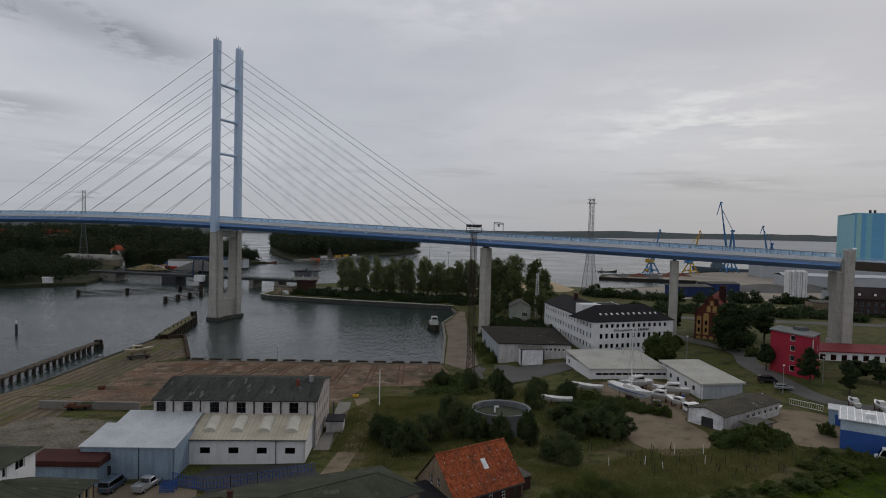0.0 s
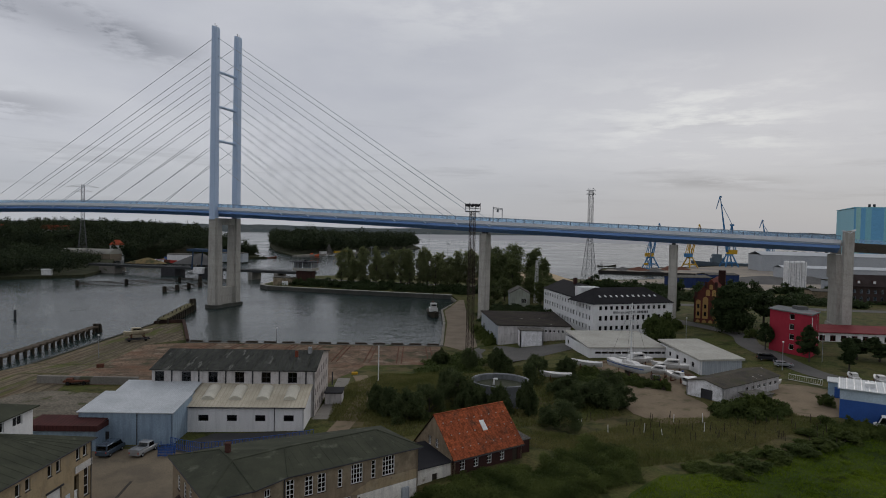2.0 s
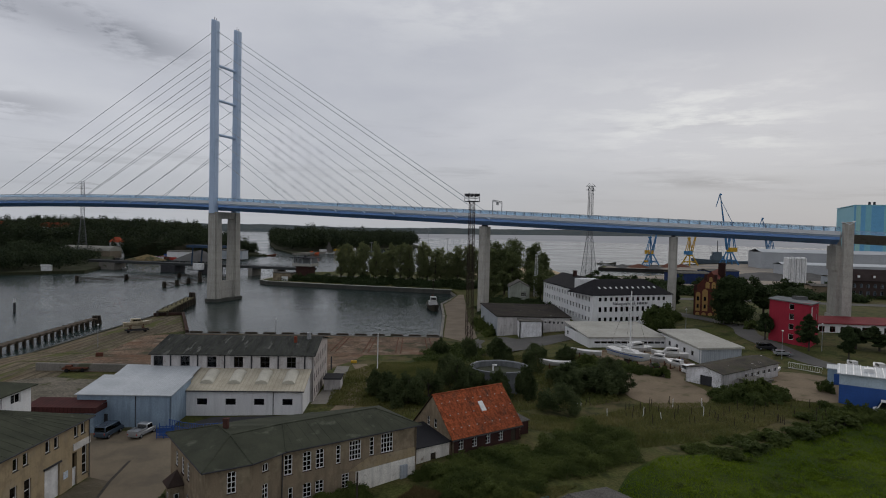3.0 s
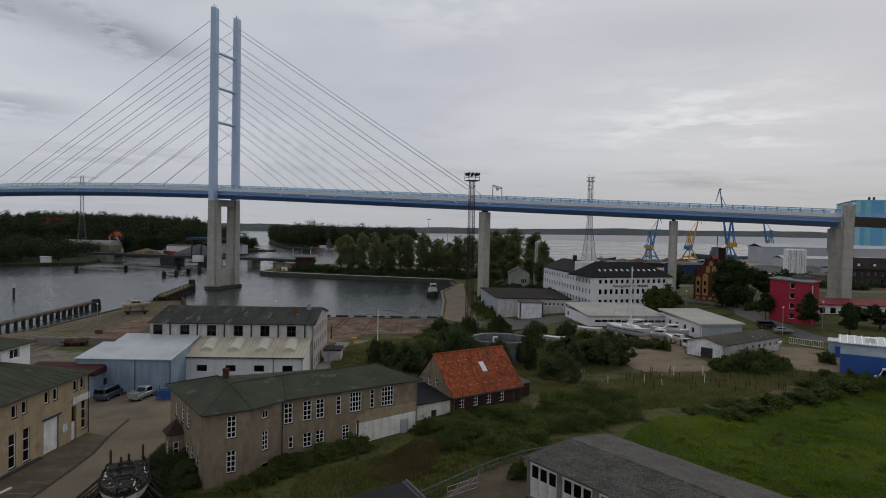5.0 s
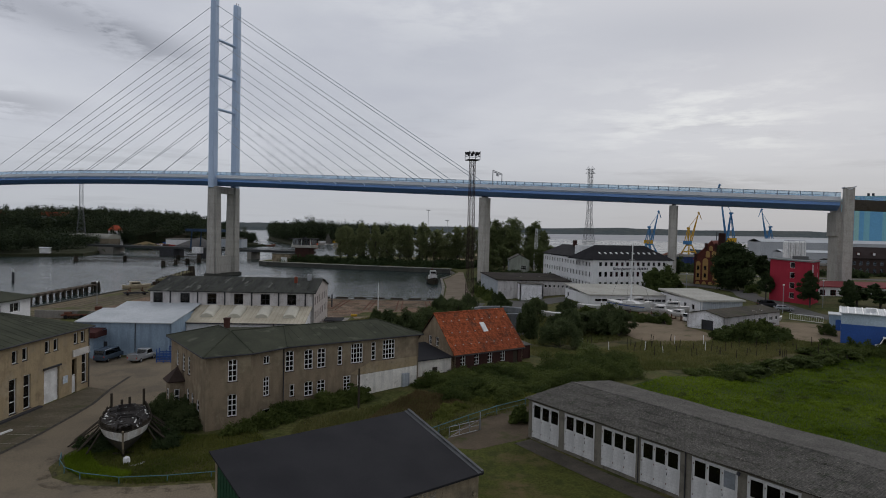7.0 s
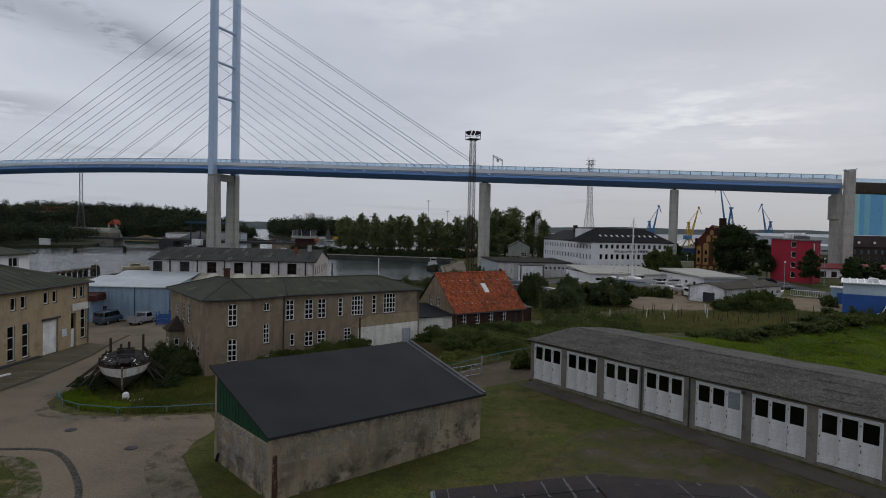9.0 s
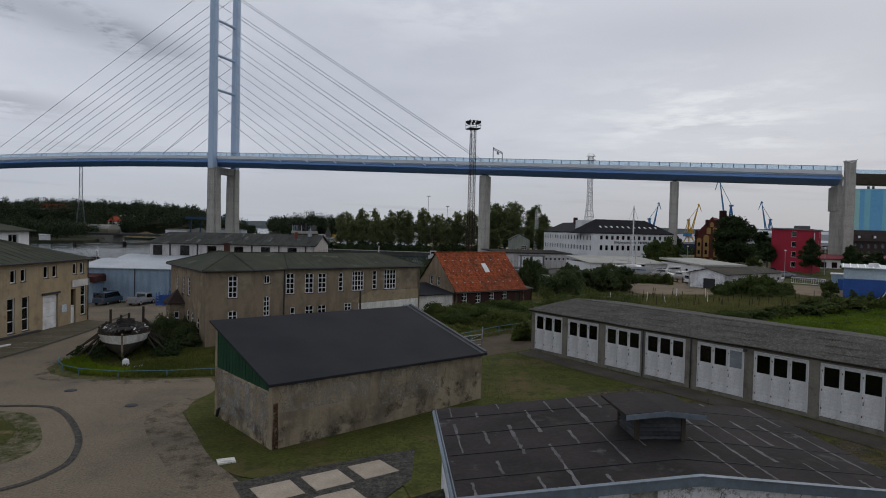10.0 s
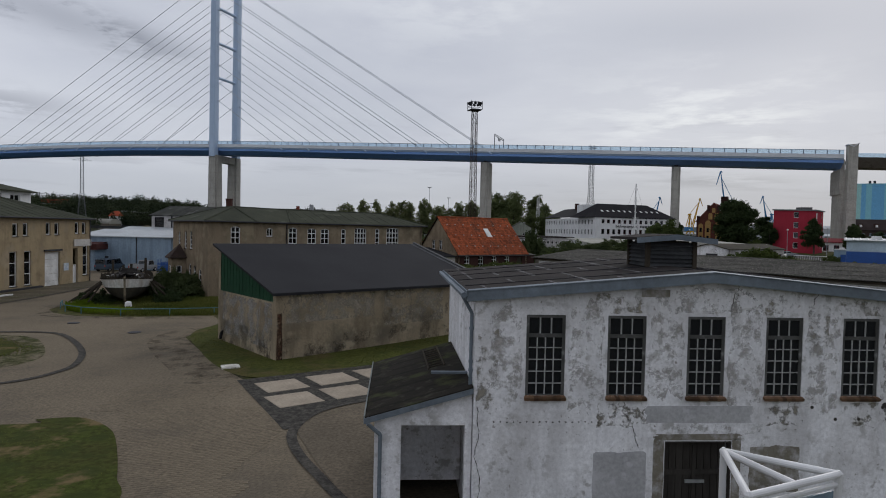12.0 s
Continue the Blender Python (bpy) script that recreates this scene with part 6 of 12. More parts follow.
    part("roof", bm, ROOF_DARK, t, "smooth black bitumen roof")
    bm = B()
    slab(bm, [(L_ - 0.02, -0.32, hd(-0.3) + 0.125), (L_ + 0.2, -0.32, hd(-0.3) + 0.125), (L_ + 0.2, W + 0.27, hd(W + 0.25) + 0.125), (L_ - 0.02, W + 0.27, hd(W + 0.25) + 0.125)], (0, 0, 0.14))
    slab(bm, [(L_ - 0.32, -0.32, hd(-0.3) + 0.125), (L_ - 0.02, -0.32, hd(-0.3) + 0.125), (L_ - 0.02, W + 0.27, hd(W + 0.25) + 0.125), (L_ - 0.32, W + 0.27, hd(W + 0.25) + 0.125)], (0, 0, 0.02))
    part("verge_flashing", bm, mat("dull_grey_flashing", (0.105, 0.108, 0.112), (0.08, 0.082, 0.086), 0.6, 0.2, scale=0.6, grain=6), t, "grey metal verge flashing")
    bm = B()
    for a, b in (((-0.34, -0.34), (L_ + 0.2, -0.34)),):
        bx(bm, a[0], b[0], -0.325, -0.305, hd(-0.3) - 0.03, hd(-0.3) + 0.125)
    part("eave_trim", bm, ROOF_DARK, t)


def garages():
    ang = -55.3
    starts = (0.42, 4.70, 9.08, 13.16, 17.76, 22.06, 26.36, 30.7, 35.0)
    DW, z0, z1 = 3.64, 0.30, 3.70
    L_, W = 39.2, 11.6
    t = thing("garage_row", "garage row with worn white folding doors and corrugated roof", "garages", 9.33, 61.86, 3.35, ang)
    h, zr, hb, yr = 3.94, 4.68, 4.2, 6.1
    bm = B()
    wall(bm, 0, L_, -0.8, h, 0, 0.4, [(a, a + DW, z0, z1) for a in starts])
    part("front_wall", bm, mat("grey_brown_render", (0.19, 0.175, 0.145), (0.14, 0.13, 0.108), 0.95, scale=0.6, grain=9, streak=0.5, grime=(((0.075, 0.068, 0.055), 1.2, 0.52, 0.66, 0.7, 0),)), t, "grey-brown rendered piers between the doors")
    hd = lambda x: h + (zr - h) * x / yr if x < yr else zr + (hb - zr) * (x - yr) / (W - yr)
    for x in (0.4, L_):
        bm = B()
        wall(bm, 0.4, W, -1.2, h, 0, 0.4, [(yr - 1e-4, yr + 1e-4, -1.2, -1.19)], hd)
        part("end_wall", bm, RENDER_GREY, t, "", pose(x, 0, 0, 0, 0, 90))
    bm = B()
    bx(bm, 0.4, L_ - 0.4, W - 0.4, W, -1.2, hb)
    part("back_wall", bm, RENDER_GREY, t)
    # one door of three leaves, then its copies
    w = 1.155
    b2 = B()
    bx(b2, 0, 0.075, 0, 0.12, z0, z1), bx(b2, DW - 0.075, DW, 0, 0.12, z0, z1), bx(b2, 0.075, DW - 0.075, 0, 0.12, z1 - 0.11, z1)
    frame_mesh = mesh_of(b2, "garage_door", DOOR_WHITE)
    b2 = B()
    bx(b2, 0, 0.13, 0, 0.05, 0, 3.24), bx(b2, w - 0.13, w, 0, 0.05, 0, 3.24), bx(b2, 0.13, w - 0.13, 0, 0.05, 3.12, 3.24), bx(b2, 0.13, w - 0.13, 0, 0.05, 1.76, 1.93)
    bx(b2, 0.13, w - 0.13, 0.018, 0.045, 0.14, 1.76), bx(b2, 0.13, w - 0.13, 0, 0.05, 0, 0.14)
    leaf_shape = mesh_of(b2, "leaf", DOOR_WHITE)
    b2 = B()
    bx(b2, 0.12, w - 0.12, 0.02, 0.028, 1.92, 3.13)
    pane_shape = mesh_of(b2, "pane", PANE_DARK)
    pale_pane = pane_shape.copy()
    pale_pane.materials[0] = mat("blind_grey_pane", (0.20, 0.22, 0.24), None, 0.4, scale=0.6, grain=5)
    b2 = B()
    bx(b2, 0.05, 0.09, -0.035, 0.0, 1.2, 1.42)
    handle_shape = mesh_of(b2, "handle", DARK_STEEL)
    b2 = B()
    for z in (0.45, 1.6, 2.8):
        bx(b2, -0.02, 0.05, -0.012, 0.0, z, z + 0.12)
    hinge_shape = mesh_of(b2, "hinge", RUST)
    for k, a in enumerate(starts):
        door = part("garage_door", frame_mesh, None, t, "worn white three-leaf garage door", Matrix.Translation((a, 0.05, 0)))
        for i in range(3):
            ajar = (0.0, -0.02, 0.01, 0.0, 0.015)[(k * 3 + i) % 5]
            at = Matrix.Translation((0.085 + i * 1.158, 0.02 + ajar, z0 + 0.03))
            part("leaf", leaf_shape, None, door, "", at)
            part("pane", pale_pane if (k, i) == (4, 2) else pane_shape, None, door, "", at).visible_shadow = False
            part("hinge", hinge_shape, None, door, "", at)
            if i == 2:
                part("handle", handle_shape, None, door, "", at)
    # floor and partition added behind the door panes, indoor dark in their colour
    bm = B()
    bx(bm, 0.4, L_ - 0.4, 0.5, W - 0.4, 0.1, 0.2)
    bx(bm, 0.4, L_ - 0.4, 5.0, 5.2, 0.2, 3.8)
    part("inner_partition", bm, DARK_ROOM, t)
    for x in (13.0, 17.3, 30.3):
        bm = B()
        tube(bm, (x, -0.07, 0.1), (x, -0.07, h), 0.045, n=8)
        part("downpipe", bm, DARK_STEEL, t)
    bm = B()
    tube(bm, (21.62, -0.05, 3.66), (21.62, -0.3, 3.74), 0.03)
    lathe(bm, [(0.02, 3.55), (0.13, 3.6), (0.12, 3.78), (0.03, 3.84)], 10, (21.62, -0.34))
    part("wall_lamp", bm, DARK_STEEL, t, "small dark wall lamp")
    # corrugated sheets in courses, waves running down the slope
    over = 0.35
    ends = (((-over, h - 0.02), (yr, zr)), ((W + over, hb - 0.02), (yr, zr)))
    for side in (0, 1):
        (ya, za), (yb, zb) = ends[side]
        courses = 4
        for c in range(courses):
            fa, fb = c / courses - (0.015 if c else 0), (c + 1) / courses
            y0, y1 = ya + (yb - ya) * fa, ya + (yb - ya) * fb
            za_, zb_ = za + (zb - za) * fa + 0.075, za + (zb - za) * fb + 0.06
            verts, faces = [], []
            nw = int((L_ + 0.7) / 0.0885)
            for i in range(nw + 1):
                x = -0.35 + i * 0.0885
                dz = 0.028 * (1 if i % 2 else -1)
                sag = 0.02 * math.sin(x * 0.9 + c) + 0.015 * math.sin(x * 0.31)
                verts += [(x, y0, za_ + dz + sag), (x, y1, zb_ + dz + sag)]
            for i in range(nw):
                q = (2 * i, 2 * i + 2, 2 * i + 3, 2 * i + 1)
                faces.append(q if side == 0 else q[::-1])
            me = bpy.data.meshes.new("roof_course")
            me.from_pydata(verts, [], faces)
            me.materials.append(ROOF_GREY if side == 0 else ROOF_PALE)
            part("roof_course", me, None, t, "grey corrugated fibre-cement sheets, flecked with moss" if side == 0 else "paler grey corrugated sheets")
    bm = B()
    tube(bm, (-0.3, yr, zr + 0.03), (L_ + 0.3, yr, zr + 0.03), 0.12, n=8)
    part("ridge_cap", bm, ROOF_GREY, t)
    bm = B()
    bx(bm, -0.3, L_ + 0.3, -0.03, 0.0, h - 0.14, h + 0.0)
    part("eave_board", bm, WOOD_DARK, t)
    for y0, y1, e0 in ((0, yr, h), (W, yr, hb)):
        bm = B()
        slab(bm, [(-0.28, y0, e0 - 0.1), (-0.28, y1, zr - 0.1), (-0.28, y1, zr + 0.03), (-0.28, y0, e0 + 0.03)], (0.04, 0, 0))
        part("barge_board", bm, WOOD_DARK, t)


def office_wing():
    """The two-storey beige house with a long wing."""
    A, Bc, C = (-23.0, 64.2), (-19.2, 66.7), (-16.7, 70.5)
    ux, uy = 0.801, 0.599
    E = (C[0] + 18.1 * ux, C[1] + 18.1 * uy)
    F = (E[0] - 9.6 * uy, E[1] + 9.6 * ux)
    Hh = (-31.4, 75.9)
    K = (Hh[0] + 8.6 * ux, Hh[1] + 8.6 * uy)
    t = thing("office_building", "two-storey beige rendered building with white arched windows and mossy hipped roof", "building", 0, 0, 0)
    z0, z1 = 2.2, 10.1
    edge_wall(t, A, Bc, z0, z1, RENDER_BEIGE, [(2.2, 7.35, 0.95, 2.3, 2, 4, 0.15), (2.2, 3.75, 0.95, 2.3, 2, 4, 0.15)], sill=BRICK_DARK, back=0.06, bar=0.085)
    edge_wall(t, Bc, C, z0, z1, RENDER_BEIGE, [(1.7, 5.2, 0.85, 2.1, 2, 4, 0.15), (1.7, 8.65, 0.85, 0.9, 2, 1, 0.12), (1.6, 2.9, 1.1, 0.9, 1, 1, 0)], sill=BRICK_DARK, back=0.06, bar=0.085)
    wing = [(0.2, 7.35, 1.0, 2.3, 2, 4, 0.15), (2.45, 7.35, 1.05, 2.25, 2, 4, 0.15), (4.05, 7.35, 1.05, 2.25, 2, 4, 0.15), (6.65, 7.4, 0.6, 2.2, 1, 4, 0.1), (8.4, 7.4, 1.6, 2.35, 4, 4, 0.12),
            (11.2, 7.5, 0.6, 2.25, 1, 4, 0.1), (12.8, 7.45, 1.75, 2.4, 4, 4, 0.12), (0.75, 4.5, 0.55, 1.35, 1, 2, 0), (2.5, 4.3, 1.05, 1.65, 2, 3, 0.15), (4.05, 4.5, 1.05, 1.45, 2, 3, 0.15), (7.45, 4.25, 0.95, 1.75, 2, 4, 0)]
    edge_wall(t, C, E, z0, z1, RENDER_BEIGE, wing, sill=BRICK_DARK, back=0.06, bar=0.085)
    edge_wall(t, E, F, z0, z1, RENDER_BEIGE)
    edge_wall(t, F, K, z0, z1, RENDER_BEIGE)
    edge_wall(t, K, Hh, z0, z1, RENDER_BEIGE)
    side = [(2.5, 7.2, 0.9, 1.75, 1, 4, 0.2), (5.2, 7.1, 0.95, 1.95, 1, 4, 0.2), (7.5, 7.1, 0.95, 2.0, 1, 4, 0.2), (5.1, 3.9, 0.85, 1.6, 1, 3, 0.2), (7.2, 3.8, 0.95, 1.7, 1, 3, 0.2), (9.0, 3.6, 0.95, 1.8, 1, 3, 0.2), (11.1, 3.45, 1.0, 1.7, 1, 3, 0.2)]
    edge_wall(t, Hh, A, z0, z1, RENDER_BEIGE, side, sill=BRICK_DARK, back=0.06, bar=0.085)
    dark_core(t, [(A[0] + 0.4, A[1] + 0.6), (Bc[0], Bc[1] + 0.5), (C[0] - 0.2, C[1] + 0.6), (E[0] - 0.6, E[1] + 0.1), (F[0] - 0.1, F[1] - 0.5), (K[0], K[1] - 0.5), (Hh[0] + 0.5, Hh[1] + 0.1)], 6.55, 9.9)
    # roofs: a hipped block, a chamfered front and the long wing
    zr = 11.65
    o = 0.45

    def off(p, a, b):
        return (p[0] + a * ux - b * uy, p[1] + a * uy + b * ux)
    a, h_ = off(A, -o, -o), off(Hh, -o, o)
    bc, c_ = off(Bc, 0.1, -o), off(C, 0.2, -o)
    k_ = off(K, 0.3, o)
    r0, r1 = off(A, 4.2, 5.0), off(A, 4.2, 9.3)
    re, rk = off(C, 18.1 - 3.4, 4.8), off(C, 2.0, 4.8)
    e_, f_ = off(E, o, -o), off(F, o, o)
    ze = z1 - 0.02
    bm = B()
    for ring in ([(*a, ze), (*bc, ze), (*r0, zr)], [(*bc, ze), (*c_, ze), (*rk, zr - 0.1), (*r0, zr)], [(*h_, ze), (*a, ze), (*r0, zr), (*r1, zr)], [(*k_, ze), (*h_, ze), (*r1, zr)], [(*k_, ze), (*r1, zr), (*r0, zr), (*rk, zr - 0.1)],
                 [(*c_, ze), (*e_, ze), (*re, zr - 0.1), (*rk, zr - 0.1)], [(*e_, ze), (*f_, ze), (*re, zr - 0.1)], [(*f_, ze), (*k_, ze), (*rk, zr - 0.1), (*re, zr - 0.1)]):
        slab(bm, ring, (0, 0, 0.14))
    bmesh.ops.remove_doubles(bm, verts=bm.verts[:], dist=1e-3)
    roof = part("roof", bm, ROOF_FELT, t, "mossy dark green roof felt")
    for p_, q_ in (((*a, ze), (*r0, zr)), ((*bc, ze), (*r0, zr)), ((*h_, ze), (*r1, zr)), ((*r0, zr), (*r1, zr)), ((*r0, zr), (*rk, zr - 0.1)), ((*rk, zr - 0.1), (*re, zr - 0.1)), ((*re, zr - 0.1), (*e_, ze)), ((*c_, ze), (*rk, zr - 0.1))):
        bm = B()
        tube(bm, Vector(p_) + Vector((0, 0, 0.14)), Vector(q_) + Vector((0, 0, 0.14)), 0.09, n=6)
        part("ridge_cap", bm, ROOF_FELT, roof)
    for k in range(1, 15):
        s = 1.2 * k
        p_, q_ = off(C, s, -o), off(C, min(max(s, 2.0), 14.6), 4.8)
        bm = B()
        tube(bm, (*p_, ze + 0.15), (*q_, zr - 0.1 + 0.15), 0.014, n=4)
        part("roof_seam", bm, ROOF_FELT, roof)
    for p_, q_ in ((a, bc), (bc, c_), (c_, e_), (h_, a)):
        gutter(t, p_, q_, ze + 0.04, 0.08, DARK_STEEL)
    x, y = off(C, -0.05, -0.12)
    downpipe(t, x, y, 2.6, 10.0, 0.06, DARK_STEEL)
    # the cornice band, roof window and brick chimney
    bm = B()
    cx, cy = -24.1, 73.7
    tube(bm, (cx, cy, 10.8), (cx, cy, 12.75), 0.40, n=4)
    tube(bm, (cx, cy, 12.6), (cx, cy, 12.78), 0.46, n=4)
    part("chimney", bm, mat("sooty_red_brick", (0.080, 0.040, 0.033), None, 0.9, scale=0.6, grain=7), t, "short sooty brick chimney")
    bm = B()
    m = edge_m(C, E)
    sx, sy = -1.6, 2.6
    zz_ = ze + 0.16 + (zr - 0.1 - ze) * (sy + o) / (4.8 + o)
    bx(bm, -0.6, 0.6, -0.45, 0.45, 0, 0.12)
    part("skylight", bm, FRAME_WHITE, roof, "pale roof window", m @ Matrix.Translation((sx, sy, zz_ + 0.05)) @ pose(0, 0, 0, 15.6, 0, 0))
    # white walled strip and grey box at the wing's far end, little turret by the side
    bm = B()
    slab(bm, [(9.3, -0.03, 2.6), (17.9, -0.03, 2.6), (17.9, -0.03, 6.15), (9.3, -0.03, 5.9)], (0, 0.028, 0))
    part("whitewashed_panel", bm, WHITEWASH, t, "flaking whitewashed lower wall", m)
    bm = B()
    slab(bm, [(9.3, -0.02, 5.93), (17.9, -0.02, 6.18), (17.9, -0.02, 7.24), (11.0, -0.02, 7.19), (8.5, -0.02, 6.12)], (0, 0.018, 0))
    part("plaster_patch", bm, RENDER_TAN, t, "paler patched plaster above the whitewash", m)
    bm = B()
    slab(bm, [(8.4, -0.05, 6.1), (11.0, -0.05, 7.2), (17.95, -0.05, 7.25), (17.95, -0.05, 7.33), (11.0, -0.05, 7.3), (8.4, -0.05, 6.2)], (0, 0.06, 0))
    part("string_course", bm, RENDER_TAN, t, "", m)
    bm = B()
    bx(bm, 15.6, 16.6, -0.35, -0.04, 2.8, 5.4)
    part("meter_box", bm, GREY_PANEL, t, "grey steel meter cabinet", m)
    m2 = edge_m(Hh, A)
    tw = thing("entrance_bay", "small beige entrance bay with a pointed brown roof", "bay", 0, 0, 0)
    bm = B()
    for wall_y in (-1.5, -0.1):
        moved(bm, m2, bx, 4.35, 6.15, wall_y, wall_y + 0.1, 2.2, 6.15)
    part("front_wall", bm, RENDER_BEIGE, tw)
    for x in (4.35, 6.03):
        bm = B()
        moved(bm, m2, bx, x, x + 0.12, -1.4, -0.1, 2.2, 6.15)
        part("side_wall", bm, RENDER_BEIGE, tw)
    bm = B()
    top = m2 @ Vector((5.25, -0.5, 7.6))
    ring = [m2 @ Vector(q) for q in ((4.05, -1.8, 6.12), (6.45, -1.8, 6.12), (6.45, 0.0, 6.12), (4.05, 0.0, 6.12))]
    vs = [bm.verts.new(q) for q in ring]
    lo = [bm.verts.new(q - Vector((0, 0, 0.1))) for q in ring]
    tp = bm.verts.new(top)
    for i in range(4):
        bm.faces.new((vs[i], vs[(i + 1) % 4], tp)), bm.faces.new((lo[i], lo[(i + 1) % 4], vs[(i + 1) % 4], vs[i]))
    bm.faces.new(lo[::-1])
    bmesh.ops.recalc_face_normals(bm, faces=bm.faces[:])
    part("bay_roof", bm, mat("brown_turret_sheet", (0.058, 0.040, 0.034), (0.042, 0.031, 0.027), 0.85, scale=0.6, grain=6), tw, "brown pointed bay roof")
    for x, y, w_, side_ in ((5.25, -1.53, 0.5, False), (6.18, -0.8, 0.55, True), (4.32, -0.8, 0.55, True)):
        bm = B()
        if side_:
            moved(bm, m2, bx, x - 0.03, x + 0.03, y - w_ / 2, y + w_ / 2, 3.7, 5.2)
        else:
            moved(bm, m2, bx, x - w_ / 2, x + w_ / 2, y, y + 0.06, 3.7, 5.2)
        wf = part("window_frame", bm, FRAME_WHITE, tw)
        for z_ in (3.8, 4.55):
            bm = B()
            if side_:
                moved(bm, m2, bx, x - 0.04, x + 0.04, y - w_ / 2 + 0.09, y + w_ / 2 - 0.09, z_, z_ + 0.6)
            else:
                moved(bm, m2, bx, x - w_ / 2 + 0.09, x + w_ / 2 - 0.09, y - 0.01, y + 0.05, z_, z_ + 0.6)
            part("pane", bm, DARKENED_PANE, wf)
    return E, F


def left_hall():
    """The tan two-storey workshop across the yard, its long side to the lane."""
    P0, P1 = (-46.2, 40.0), (-44.55, 82.0)
    t = thing("workshop_hall", "tan rendered two-storey workshop with tall windows and mossy hipped roof", "building")
    s0 = span(P0, (-45.6 + 0.0, 64.0))
    up = [(s0 + a, b, 0.85, 1.4, 1, 1, 0) for a, b in ((4.1, 8.05), (5.7, 8.1), (9.45, 8.2), (11.0, 8.2), (14.85, 8.3), (16.3, 8.3))]
    lo = [(s0 + a, 2.7, 1.15, 3.75, 1, 3, 0) for a in (3.65, 5.9)] + [(s0 + 16.5, 3.1, 1.1, 3.7, 1, 3, 0)]
    more = [(s0 - 5.0 - 2.3 * k, 8.05, 0.85, 1.4, 1, 1, 0) for k in range(7)] + [(s0 - 5.0 - 2.6 * k, 2.7, 1.15, 3.75, 1, 3, 0) for k in range(6)] + [(s0 - 1.4, 8.05, 0.85, 1.4, 1, 1, 0), (s0 + 0.3, 8.05, 0.85, 1.4, 1, 1, 0)]
    edge_wall(t, P0, P1, 1.8, 10.05, RENDER_TAN, up + lo + more, sill=DARK_STEEL, doors=[(s0 + 9.3, s0 + 12.1, 1.8, 6.2), (s0 + 14.5, s0 + 15.5, 1.8, 6.5)])
    Q1, Q0 = (P1[0] - 8.0, P1[1] + 0.3), (P0[0] - 8.0, P0[1] + 0.3)
    edge_wall(t, P1, Q1, 1.8, 10.05, RENDER_TAN)
    edge_wall(t, Q1, Q0, 1.8, 10.05, RENDER_TAN)
    edge_wall(t, Q0, P0, 1.8, 10.05, RENDER_TAN)
    dark_core(t, [(P0[0] - 0.5, P0[1] + 0.5), (P1[0] - 0.5, P1[1] - 0.5), (Q1[0] + 0.5, Q1[1] - 0.5), (Q0[0] + 0.5, Q0[1] + 0.5)], 6.9, 9.9)
    m = edge_m(P0, P1)
    bm = B()
    moved(bm, m, hip_roof, 0, span(P0, P1), 0, 8.0, 10.04, 12.5, 7.2, 0.5, ridge=7.2)
    roof = part("roof", bm, ROOF_FELT, t, "mossy dark green roof felt")
    for k in range(1, 30):
        s = 1.4 * k
        bm = B()
        q = min(max(s, 7.0), 34.8)
        tube(bm, m @ Vector((s, -0.5, 10.2)), m @ Vector((q, 7.25, 12.66)), 0.018, n=4)
        part("roof_seam", bm, ROOF_FELT, roof)
    a, b = m @ Vector((-0.4, -0.55, 10.1)), m @ Vector((span(P0, P1) + 0.4, -0.55, 10.1))
    gutter(t, a[:2], b[:2], 10.1, 0.09, DARK_STEEL)
    q = m @ Vector((span(P0, P1) - 0.15, -0.1, 0))
    downpipe(t, q.x, q.y, 2.2, 10.0, 0.06, DARK_STEEL)
    # roller door, entrance, sign boards, kerb bumpers
    bm = B()
    for k in range(5):
        bx(bm, s0 + 9.36, s0 + 12.04, 0.2, 0.26, 2.0 + k * 0.84, 2.0 + k * 0.84 + 0.82)
    d = part("sectional_door", bm, FRAME_WHITE, t, "white sectional garage door", m)
    for k in range(4):
        for z in (3.35, 3.95):
            bm = B()
            bx(bm, s0 + 9.55 + k * 0.62, s0 + 10.05 + k * 0.62, 0.18, 0.199, z, z + 0.38)
            part("door_light", bm, PANE_DARK, d, "", m)
    bm = B()
    bx(bm, s0 + 14.55, s0 + 15.45, 0.2, 0.27, 2.0, 4.3)
    bx(bm, s0 + 14.55, s0 + 15.45, 0.18, 0.3, 4.35, 4.5)
    part("entrance_door", bm, FRAME_WHITE, t, "white glazed entrance door", m)
    bm = B()
    bx(bm, s0 + 14.6, s0 + 18.1, -0.12, -0.02, 6.75, 7.6)
    part("name_board", bm, mat("plain_pale_board", (0.60, 0.58, 0.55), None, 0.6, scale=0.5, grain=6), t, "long blank pale name board", m)
    bm = B()
    bx(bm, s0 + 12.7, s0 + 13.6, -0.06, -0.02, 3.9, 4.8)
    part("notice_board", bm, mat("pale_blue_notice", (0.30, 0.42, 0.55), (0.6, 0.62, 0.64), 0.5, scale=2, grain=5), t, "small blue and white notice board", m)
    bm = B()
    bx(bm, s0 + 9.1, s0 + 12.3, -0.16, -0.02, 6.3, 6.5)
    part("door_lintel", bm, DARK_STEEL, t, "", m)
    bm = B()
    bx(bm, s0 - 16, s0 + 8.4, -0.5, -0.02, 1.9, 2.5)
    part("plinth_step", bm, DARK_STEEL, t, "dark loading plinth", m)


